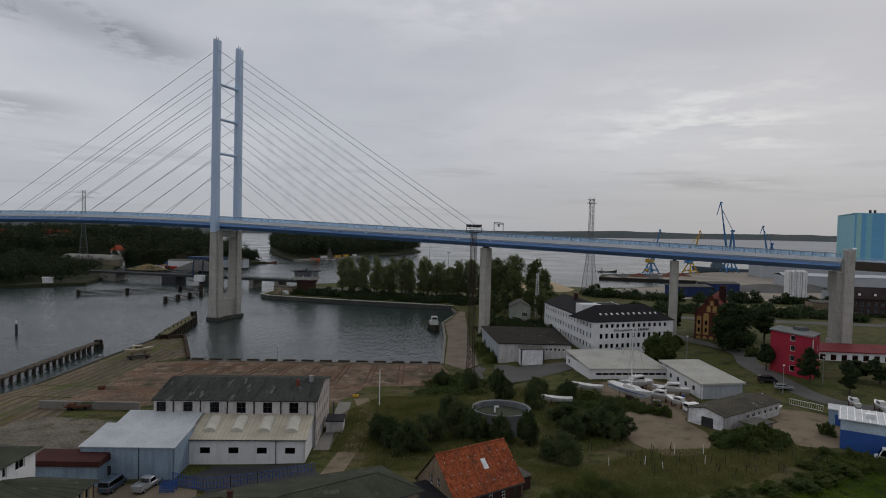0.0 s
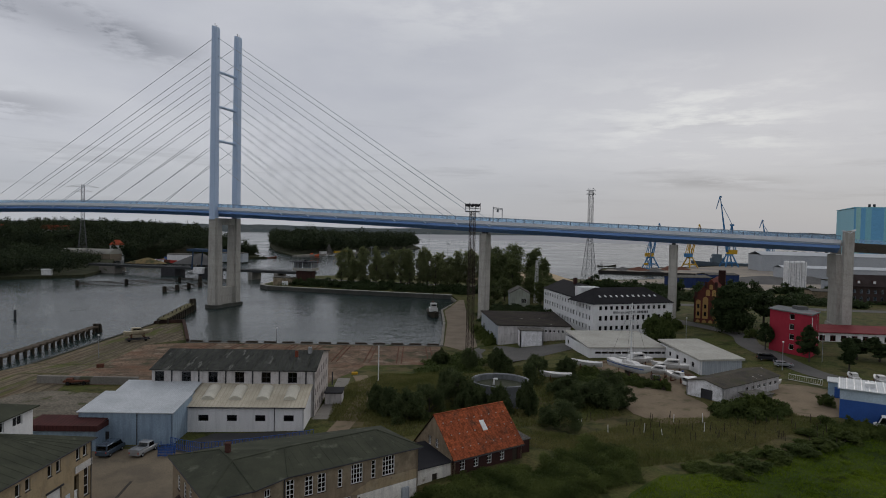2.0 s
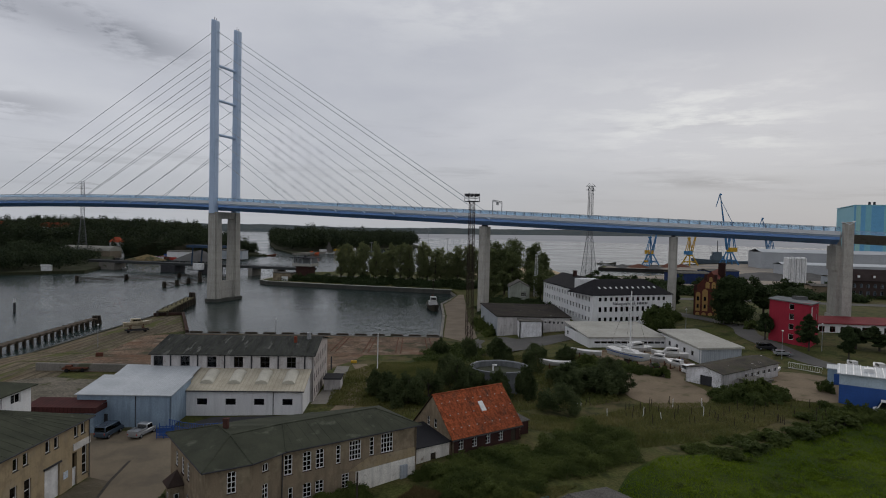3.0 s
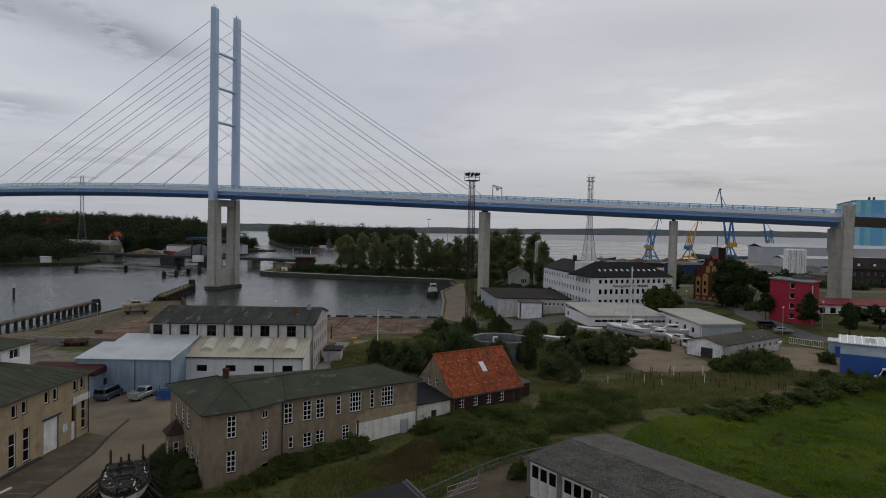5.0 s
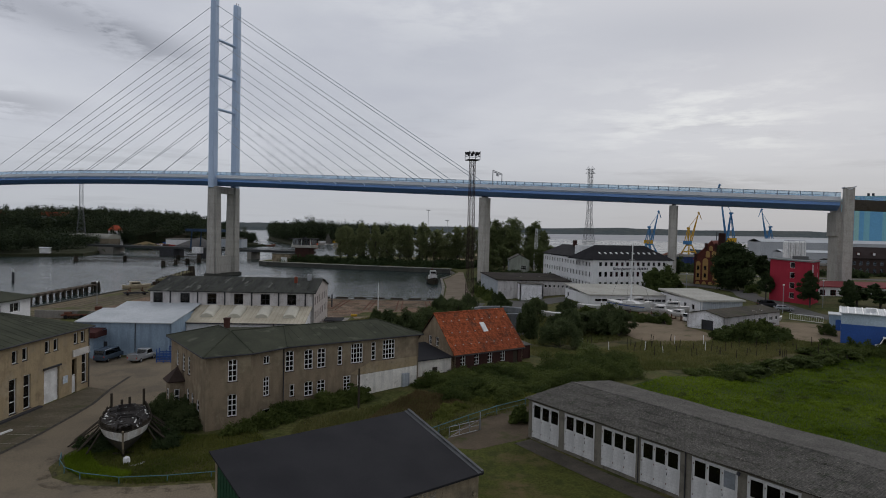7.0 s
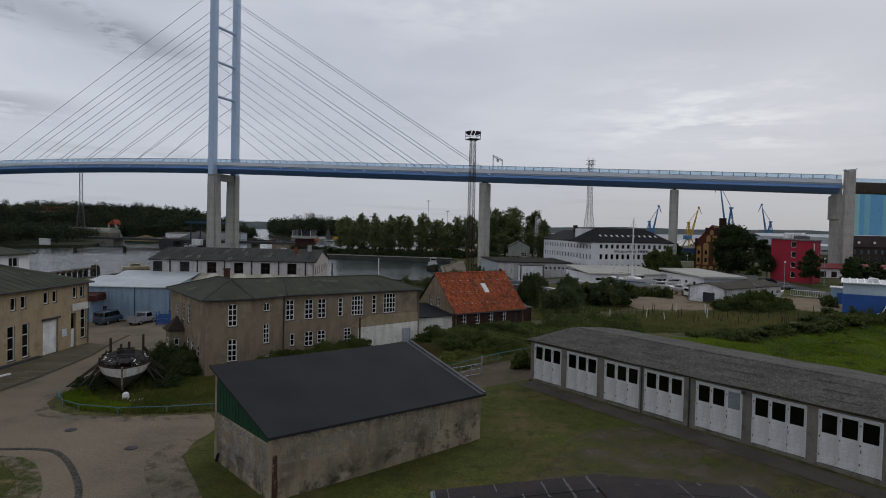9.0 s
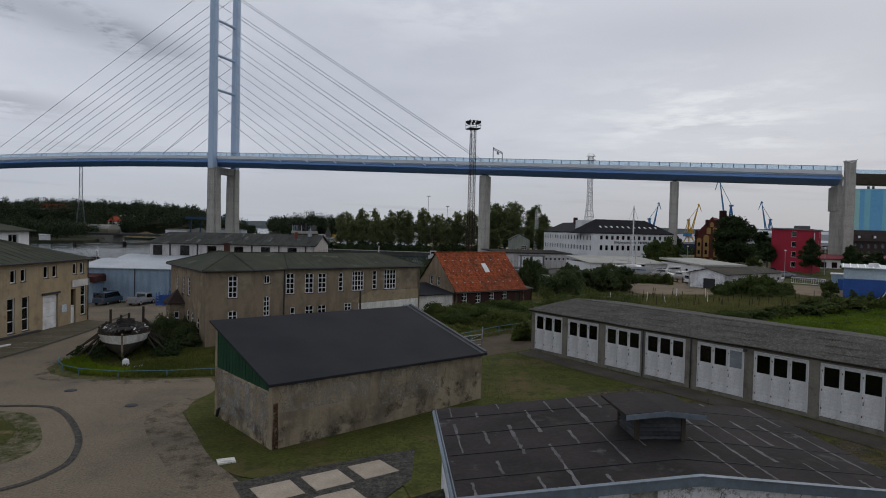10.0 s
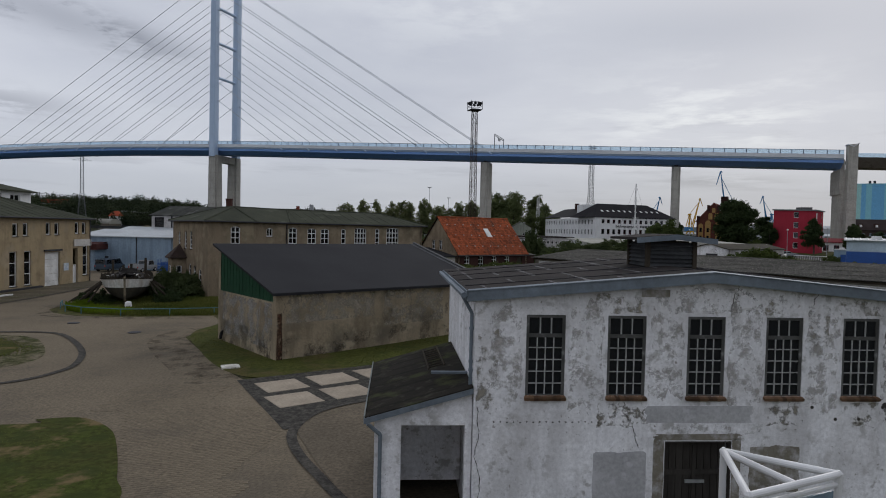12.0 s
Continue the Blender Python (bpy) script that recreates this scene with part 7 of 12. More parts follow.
def orange_house():
    t = thing("brick_house", "small dark brick house with a steep orange clay-tile roof", "house", 2.55, 86.95, 4.1, 36.3)
    L_, hw, e, r = 12.8, 4.75, 2.45, 7.35
    hd = lambda y: e + (r - e) * (1 - abs(y - hw) / hw)
    m0 = Matrix.Identity(4)
    front = [(1.1 + 2.45 * k, 0.62, 0.95, 1.5, 2, 3, 0.1) for k in range(4)]
    edge_wall(t, (0, 0), (L_, 0), -0.8, e, BRICK_DARK, front, label="dark red brick wall", doors=[(10.9, 11.9, -0.8, 1.9)])
    bm = B()
    bx(bm, 10.92, 11.88, 0.15, 0.2, -0.7, 1.88)
    part("door", bm, WOOD_DARK, t)
    for x, flip in ((0, 0), (L_, 1)):
        p, q = ((0, 2 * hw), (0, 0)) if not flip else ((L_, 0), (L_, 2 * hw))
        wins = [(1.9, 0.6, 0.7, 1.2, 1, 2, 0.1), (3.5, 0.6, 0.7, 1.2, 1, 2, 0.1), (3.3, 2.9, 0.8, 1.3, 2, 2, 0.1), (5.0, 2.9, 0.8, 1.3, 2, 2, 0.1)] if not flip else ()
        hh = (lambda s: hd(2 * hw - s)) if not flip else hd
        bm = B()
        holes = [(s, s + w, z, z + h) for s, z, w, h, *_ in wins]
        xs = [i * hw / 3 for i in range(7)]
        # split at the peak so that the head follows the gable
        wall(bm, 0, 2 * hw, -0.8, e, 0, 0.3, holes + [(hw - 1e-4, hw + 1e-4, -0.8, -0.79)], hh)
        part("gable_wall", bm, RENDER_BEIGE, t, "beige rendered gable", edge_m(p, q))
        for s, z, w, h, nx, nz, rise in wins:
            window(t, s + w / 2, z, w, h, 0, nx, nz, 0.05, 0.08, None, edge_m(p, q))
    edge_wall(t, (L_, 2 * hw), (0, 2 * hw), -0.8, e, BRICK_DARK)
    dark_core(t, [(0.4, 0.4), (L_ - 0.4, 0.4), (L_ - 0.4, 2 * hw - 0.4), (0.4, 2 * hw - 0.4)], -0.2, 2.3)
    # tiles: overlapping courses of pantiles on a deck
    slope = math.hypot(hw + 0.3, (r - e) * (hw + 0.3) / hw)
    bm = B()
    for sg in (0, 1):
        ya = -0.3 if sg == 0 else 2 * hw + 0.3
        slab(bm, [(-0.2, ya, hd(-0.3) + 0.05), (L_ + 0.2, ya, hd(-0.3) + 0.05), (L_ + 0.2, hw, r + 0.05), (-0.2, hw, r + 0.05)], (0, 0, 0.06))
    part("roof_deck", bm, WOOD_DARK, t)
    rnd = random.Random(8)
    for sg in (0, 1):
        verts, faces = [], []
        rows, cols = 21, 54
        for k in range(rows):
            f0, f1 = k / rows, (k + 1.12) / rows
            for i in range(cols):
                x0 = -0.22 + (L_ + 0.44) * i / cols
                x1 = x0 + (L_ + 0.44) / cols * 0.97
                lift = rnd.uniform(0, 0.02)
                v = len(verts)
                for f, up in ((f0, 0.075), (min(f1, 1.0), 0.02)):
                    y = -0.3 + (hw + 0.3) * f
                    z = hd(y) + 0.11 + up + lift
                    yy = y if sg == 0 else 2 * hw - y
                    verts += [(x0, yy, z), ((x0 * 0.55 + x1 * 0.45), yy, z + 0.045), (x1, yy, z)]
                quad = [(v, v + 1, v + 4, v + 3), (v + 1, v + 2, v + 5, v + 4)]
                faces += quad if sg == 0 else [q[::-1] for q in quad]
        me = bpy.data.meshes.new("roof_tiles")
        me.from_pydata(verts, [], faces)
        me.materials.append(ROOF_TILE)
        tagged(part("roof_tiles", me, None, t, "orange clay pantiles, weathered and mossy"), kind="stuff")
    bm = B()
    for k in range(34):
        x = -0.22 + k * (L_ + 0.44) / 34
        tube(bm, (x, hw, r + 0.15), (x + 0.42, hw, r + 0.17), 0.13, 0.11, 8)
    part("ridge_tiles", bm, ROOF_TILE, t)
    bm = B()
    rz = lambda y: hd(y) + 0.24
    slab(bm, [(6.9, 2.0, rz(2.0)), (7.75, 2.0, rz(2.0)), (7.75, 3.1, rz(3.1)), (6.9, 3.1, rz(3.1))], (0, 0, 0.09))
    part("roof_window", bm, FRAME_WHITE, t, "pale roof window in the tiles")
    snow = mat("pale_snow_guard", (0.45, 0.43, 0.40), None, 0.7)
    for row, y in enumerate((0.75, 2.2, 3.6)):
        for k in range(9):
            bm = B()
            x = 0.7 + k * 1.42 + 0.5 * (row % 2)
            bx(bm, x - 0.08, x + 0.08, y - 0.04, y + 0.05, rz(y) - 0.02, rz(y) + 0.10)
            part("snow_guard", bm, snow, t)
    gutter(t, (-0.2, -0.36), (L_ + 0.2, -0.36), hd(-0.3) + 0.05, 0.07, DARK_STEEL)
    # flat-roofed link to the long wing, and a shed behind the far gable
    t2 = thing("link_building", "low link with a black felt roof and flaking white wall", "building", 2.55, 86.95, 4.1, 36.3)
    edge_wall(t2, (-6.6, 0.6), (-0.05, 0.6), -1.2, 2.0, WHITEWASH, doors=[(3.4, 4.3, -1.2, 0.9)])
    edge_wall(t2, (-6.6, 6.5), (-6.6, 0.6), -1.2, 2.0, WHITEWASH)
    bm = B()
    slab(bm, [(-6.9, 0.2, 2.0), (-0.02, 0.2, 2.0), (-0.02, 7.0, 3.0), (-6.9, 7.0, 3.0)], (0, 0, 0.12))
    part("roof", bm, ROOF_DARK, t2)
    bm = B()
    bx(bm, -3.18, -2.32, 0.75, 0.8, -1.2, 0.88)
    part("door", bm, WOOD_DARK, t2)
    t3 = thing("lean_to_shed", "low dark brick lean-to shed with a grey roof", "shed", 2.55, 86.95, 4.1, 36.3)
    edge_wall(t3, (12.85, 1.6), (15.9, 1.6), -0.8, 2.1, BRICK_DARK)
    edge_wall(t3, (15.9, 1.6), (15.9, 6.2), -0.8, 2.1, BRICK_DARK)
    bm = B()
    slab(bm, [(12.83, 1.4, 2.1), (16.1, 1.4, 2.1), (16.1, 6.4, 2.7), (12.83, 6.4, 2.7)], (0, 0, 0.1))
    part("roof", bm, ROOF_GREY, t3)


def white_warehouse():
    """Low white front hall with barrel skylights, and the taller hall behind it."""
    t = thing("warehouse", "white two-part warehouse with barrel skylights on the low front roof", "warehouse", -43.3, 109.2, 2.4, 2.9)
    Wd, hf, hb, dp = 20.2, 4.25, 6.2, 8.3
    wins = [(2.2 + 4.85 * k, 1.8, 1.75, 1.1, 1, 1, 0) for k in range(4)]
    edge_wall(t, (0, 0), (Wd, 0), -0.5, hf, WHITE_WALL, wins, frame_mat=DARK_STEEL, label="white painted front wall")
    bm = B()
    moved(bm, edge_m((Wd, 0), (Wd, dp)), wall, 0, dp, -0.5, hf, 0, 0.3, (), lambda x: hf + (hb - hf) * x / dp)
    part("side_wall", bm, WHITE_WALL, t)
    bm = B()
    slab(bm, [(-0.1, -0.35, hf - 0.05), (Wd + 0.3, -0.35, hf - 0.05), (Wd + 0.3, dp, hb), (-0.1, dp, hb)], (0, 0, 0.16))
    roof = part("low_roof", bm, ROOF_TAN, t, "tan weathered sheet roof")
    for k in range(4):
        bm = B()
        rings = []
        for i in range(9):
            a = math.pi * i / 8
            x = 3.1 + 4.75 * k + 1.15 * math.cos(a)
            rings.append([(x, y, hf + 0.1 + (hb - hf) * y / dp + 0.75 * math.sin(a)) for y in (2.2, 6.6)])
        vs = [[bm.verts.new(p) for p in r] for r in rings]
        for a, b in zip(vs, vs[1:]):
            bm.faces.new((a[0], a[1], b[1], b[0]))
        bm.faces.new([v[0] for v in vs]), bm.faces.new([v[1] for v in vs][::-1])
        bmesh.ops.recalc_face_normals(bm, faces=bm.faces[:])
        part("barrel_skylight", bm, mat("yellowed_skylight", (0.50, 0.48, 0.40), (0.42, 0.40, 0.33), 0.5, scale=0.6, grain=6), roof, "yellowed plastic barrel skylight")
        bm = B()
        bx(bm, 5.5 + 4.75 * k - 0.06, 5.5 + 4.75 * k + 0.06, -0.3, 0.0, hf - 0.02, hf + 0.12)
        slab(bm, [(5.4 + 4.75 * k, -0.3, hf + 0.11), (5.55 + 4.75 * k, -0.3, hf + 0.11), (5.55 + 4.75 * k, dp, hb + 0.16), (5.4 + 4.75 * k, dp, hb + 0.16)], (0, 0, 0.06))
        part("roof_batten", bm, ROOF_TAN, roof)
    gutter(t, (-0.1, -0.4), (Wd + 0.3, -0.4), hf, 0.09, DARK_STEEL)
    downpipe(t, 15.2, -0.1, -0.4, hf, 0.06, DARK_STEEL)
    # tall hall
    x0, x1, y0, y1, zt, zr = -8.9, Wd + 0.6, dp, dp + 20.0, 8.75, 10.7
    wn = [(0.5 + 4.85 * k, 6.5, 1.7, 2.0, 2, 2, 0) for k in range(6)]
    edge_wall(t, (x0, y0), (x1, y0), -0.5, zt, OFF_WHITE, wn, frame_mat=DARK_STEEL, label="dirty white upper wall")
    for k in range(7):
        bm = B()
        bx(bm, x0 + 3.6 + k * 4.9 - 0.12, x0 + 3.6 + k * 4.9 + 0.12, y0 - 0.13, y0 - 0.01, 6.3, zt)
        part("wall_strap", bm, DARK_STEEL, t)
    ew = [(1.2 + 2.6 * k, z, 1.0, 1.5, 1, 2, 0) for k in range(7) for z in (0.8, 3.7, 6.4)]
    hd = lambda s: zt + (zr - zt) * (1 - abs(s - 10.0) / 10.0)
    bm = B()
    wall(bm, 0, 20, -0.5, zt, 0, 0.35, [(s, s + w, z, z + h) for s, z, w, h, *_ in ew] + [(9.9999, 10.0001, -0.5, -0.49)], hd)
    part("gable_wall", bm, mat("pinkish_white_render", (0.50, 0.45, 0.42), (0.42, 0.38, 0.355), 0.9, scale=0.3, grain=6, streak=0.4), t, "", edge_m((x1, y0), (x1, y1)))
    for s, z, w, h, nx, nz, rise in ew:
        window(t, s + w / 2, z, w, h, 0, nx, nz, 0.05, 0.08, DARK_STEEL, edge_m((x1, y0), (x1, y1)))
    edge_wall(t, (x1, y1), (x0, y1), -0.5, zt, OFF_WHITE)
    edge_wall(t, (x0, y1), (x0, y0), -0.5, zt, OFF_WHITE)
    dark_core(t, [(x0 + 0.5, y0 + 0.5), (x1 - 0.5, y0 + 0.5), (x1 - 0.5, y1 - 0.5), (x0 + 0.5, y1 - 0.5)], 5.4, 8.6)
    bm = B()
    hip_roof(bm, x0, x1, y0, y1, zt - 0.02, zr, 0, 0.35, 0.15)
    r2 = part("tall_roof", bm, mat("patched_dark_felt", (0.054, 0.056, 0.050), (0.032, 0.034, 0.031), 0.9, scale=0.35, grain=3, var=1.0, stretch=(1.6, 0.35, 1), patch=(0.125, 0.125, 0.115), patch_at=(0.60, 0.66), patch_scale=0.45, grime=(((0.020, 0.021, 0.018), 0.8, 0.52, 0.64, 0.7, 0),)), t, "dark felt roof with paler patches")
    for k in range(1, 22):
        bm = B()
        x = x0 + 1.4 * k
        tube(bm, (x, y0 - 0.3, zt + 0.15), (x, y0 + 10, zr + 0.15), 0.05, n=4)
        part("roof_seam", bm, ROOF_FELT, r2)
    for x, y, r in ((x1 - 4.5, y0 + 6.5, 0.35), (x1 - 2.2, y0 + 8.5, 0.45)):
        bm = B()
        z = zt + (zr - zt) * (y - y0) / 10
        tube(bm, (x, y, z), (x, y, z + 1.3), r, r * 0.9, 8)
        part("roof_vent", bm, BRICK_RED if r < 0.4 else GALV, r2)
    # blue sheet-metal shed and its neighbours
    s = thing("blue_shed", "pale blue sheet-metal shed with a weathered metal roof", "shed", -57.6, 102.1, 2.3, 1.5)
    hd2 = lambda y: 5.2 + 1.0 * y / 8.9
    edge_wall(s, (0, 0), (14.9, 0), -0.3, 5.2, BLUE_SHEET, label="pale blue corrugated metal wall")
    bm = B()
    moved(bm, edge_m((14.9, 0), (14.9, 8.9)), wall, 0, 8.9, -0.3, 5.2, 0, 0.2, (), hd2)
    part("side_wall", bm, BLUE_SHEET, s)
    bm = B()
    moved(bm, edge_m((0, 8.9), (0, 0)), wall, 0, 8.9, -0.3, 5.2, 0, 0.2, (), lambda x: hd2(8.9 - x))
    bx(bm, 0, 14.9, 8.7, 8.9, -0.3, 6.1)
    part("back_wall", bm, BLUE_SHEET, s)
    bm = B()
    slab(bm, [(-0.25, -0.3, hd2(-0.3)), (15.15, -0.3, hd2(-0.3)), (15.15, 9.1, hd2(9.1)), (-0.25, 9.1, hd2(9.1))], (0, 0, 0.12))
    part("roof", bm, ROOF_METAL, s, "weathered pale metal roof with rust marks")
    downpipe(s, 9.3, -0.08, -0.2, 5.2, 0.06, DARK_STEEL)
    bm = B()
    bx(bm, 3.9, 4.9, -0.03, -0.002, 0, 2.1)
    part("door", bm, DARK_STEEL, s)
    u = thing("link_roof", "pale blue-grey metal roofed link between the sheds", "shed", -57.6, 111.3, 2.3, 1.5)
    bm = B()
    bx(bm, 1.0, 14.2, 0, 6.0, -0.3, 5.7)
    part("body", bm, BLUE_SHEET, u)
    bm = B()
    slab(bm, [(0.7, -0.1, 5.75), (14.3, -0.1, 5.75), (14.3, 6.2, 6.7), (0.7, 6.2, 6.7)], (0, 0, 0.12))
    part("roof", bm, ROOF_METAL, u)
    v = thing("red_roof_lean_to", "small lean-to with a dull maroon sheet roof", "shed", -63.6, 98.6, 2.3, 1.5)
    bm = B()
    bx(bm, 0, 10.4, 0.2, 4.3, -0.3, 3.9)
    part("body", bm, BLUE_SHEET, v)
    bm = B()
    slab(bm, [(-0.3, -0.2, 3.95), (10.8, -0.2, 3.95), (10.8, 4.4, 4.3), (-0.3, 4.4, 4.3)], (0, 0, 0.12))
    bx(bm, -0.3, 10.82, -0.28, -0.205, 3.2, 4.08), bx(bm, 10.82, 10.9, -0.28, 4.4, 3.2, 4.1)
    part("roof", bm, mat("rusty_red_sheet", (0.075, 0.028, 0.026), (0.055, 0.024, 0.022), 0.8, scale=0.4, grain=5, lines=("X", 0.5, 0.5, 0.0)), v)
    w = thing("white_house", "white rendered house with a dark green hipped roof", "house")
    R = [(-53.5, 57.0), (-53.5, 84.2), (-67.0, 84.2), (-67.0, 57.0)]
    wn = [(20.8, 11.8, 0.8, 1.25, 1, 1, 0), (23.2, 11.8, 1.9, 1.25, 2, 1, 0)] + [(17.6 - 3.0 * k, 11.8, 1.3, 1.25, 2, 1, 0) for k in range(6)]
    edge_wall(w, R[0], R[1], 2.0, 13.4, WHITE_WALL, wn)
    for i in (1, 2, 3):
        edge_wall(w, R[i], R[(i + 1) % 4], 2.0, 13.4, WHITE_WALL)
    dark_core(w, [(-54.1, 57.6), (-54.1, 83.6), (-66.4, 83.6), (-66.4, 57.6)], 10.6, 13.3)
    bm = B()
    moved(bm, edge_m(R[0], R[1]), hip_roof, 0, 27.2, 0, 13.5, 13.38, 15.4, 6.5, 0.6)
    part("roof", bm, ROOF_FELT, w)
    # little black-topped hut and yellow-grey pole beside the warehouse
    h = thing("small_hut", "small grey hut with a black flat roof", "hut", -22.6, 127.6, 2.3, 3)
    bm = B()
    bx(bm, 0, 3.3, 0, 4.5, -0.2, 2.4)
    part("body", bm, OFF_WHITE, h)
    bm = B()
    bx(bm, -0.2, 3.5, -0.2, 4.7, 2.41, 2.6)
    part("roof", bm, ROOF_DARK, h)


def lattice_crate(x, y, ang):
    t = thing("lattice_crate", "strong blue steel lattice crate standing beside the building", "crate", x, y, ground_z(x, y) + 0.05, ang)
    for x_ in (0, 1.05, 2.1):
        for y_ in (0, 1.2):
            bm = B()
            bx(bm, x_ - 0.05, x_ + 0.05, y_ - 0.05, y_ + 0.05, 0, 2.0 - 0.25 * x_)
            part("post", bm, BLUE_PAINT, t)
    for k in range(6):
        for y_ in (-0.07, 1.25):
            bm = B()
            bx(bm, -0.06, 2.16, y_, y_ + 0.02, 0.15 + k * 0.24, 0.30 + k * 0.24)
            part("slat", bm, BLUE_PAINT, t)


lattice_crate(-42.5, 97.0, 4)
white_workshop()
grey_shed()
garages()
office_wing()
left_hall()
orange_house()
white_warehouse()


gz = ground_z


# ---- across the field: offices, boat yard, dock buildings ----
def white_office():
    A, Bq, C, Dq = (49.8, 206.9), (79.4, 217.6), (72.5, 272.0), (42.3, 260.5)
    t = thing("office_block", "long white three-storey office building with black slate roofs", "building")
    z0, z1 = 1.8, 14.9
    fw = []
    for k in range(13):
        for z, h in ((13.0, 1.25), (9.5, 1.6), (6.3, 1.4)):
            fw.append((2.9 + 2.1 * k - 0.6, z, 1.1, h, 1, 2, 0))
    edge_wall(t, A, Bq, z0, z1, WHITE_WALL, fw, frame_mat=DARK_STEEL, label="white painted front", back=0.2)
    sw = []
    for k in range(17):
        for z, h in ((12.7, 1.4), (9.3, 1.6), (6.0, 1.5)):
            sw.append((1.5 + 3.05 * k, z, 1.15, h, 2, 2, 0))
    edge_wall(t, Dq, A, z0, z1, WHITE_WALL, sw, frame_mat=DARK_STEEL, back=0.2)
    edge_wall(t, Bq, C, z0, z1, WHITE_WALL)
    edge_wall(t, C, Dq, z0, z1, WHITE_WALL)
    dark_core(t, [(A[0] + 0.3, A[1] + 0.6), (Bq[0] - 0.6, Bq[1] + 0.6), (C[0] - 0.6, C[1] - 0.6), (Dq[0] + 0.5, Dq[1] - 0.5)], 8.9, 14.7)
    m = edge_m(A, Bq)
    bm = B()
    moved(bm, m, hip_roof, 0, span(A, Bq), 0, 15.0, z1 - 0.02, 19.5, 6.5, 0.3, 0.2, 5.5)
    rf = part("front_roof", bm, ROOF_BLACK, t, "black slate hipped roof")
    for k in range(11):
        bm = B()
        bx(bm, -0.32, 0.32, -0.5, 0.5, 0, 0.1)
        part("roof_light", bm, FRAME_WHITE, rf, "", m @ Matrix.Translation((4.3 + 2.2 * k, 3.0, z1 + 0.27 + 3.3 * 4.6 / 7.8)) @ pose(0, 0, 0, 30, 0, 0))
    ms = edge_m(Dq, A)
    bm = B()
    moved(bm, ms, hip_roof, 0, span(Dq, A) - 12.5, 0.0, 16, z1 + 0.3, 18.8, 0, 0.3, 0.2)
    part("side_roof", bm, ROOF_BLACK, t, "black felted side roof")
    bm = B()
    moved(bm, ms, bx, span(Dq, A) - 17.5, span(Dq, A) - 11.5, -0.02, 7.0, 14.8, 19.4)
    part("stair_tower", bm, WHITE_WALL, t, "white stair tower")
    bm = B()
    moved(bm, ms, bx, 16, 17.2, 6.5, 7.8, 17.5, 20.8)
    part("chimney", bm, BRICK_DARK, t)
    bm = B()
    moved(bm, m, bx, 8.3, 10.2, -1.2, -0.02, 4.6, 6.6)
    part("entrance_canopy", bm, GREY_PANEL, t)
    # lettering under the top windows
    cu = bpy.data.curves.new("sign_text", "FONT")
    cu.body, cu.size, cu.extrude, cu.space_character = "Bildungszentrum", 1.25, 0.03, 1.0
    tmp = bpy.data.objects.new("tmp", cu)
    scene.collection.objects.link(tmp)
    me = bpy.data.meshes.new_from_object(tmp.evaluated_get(bpy.context.evaluated_depsgraph_get()))
    bpy.data.objects.remove(tmp)
    me.materials.clear()
    me.materials.append(DARK_STEEL)
    part("lettering", me, None, t, "dark lettering on the white wall", m @ Matrix.Translation((7.6, -0.06, 11.75)) @ pose(0, 0, 0, 90, 0, 0) @ Matrix.Diagonal((8.6 / max(v.co.x for v in me.vertices), 1, 1, 1)))
    bm = B()
    for k in range(7):
        bx(bm, 17.2 + k * 0.62, 17.6 + k * 0.62, -0.07, -0.03, 11.75, 12.5)
    part("lettering_bars", bm, DARK_STEEL, t, "", m)


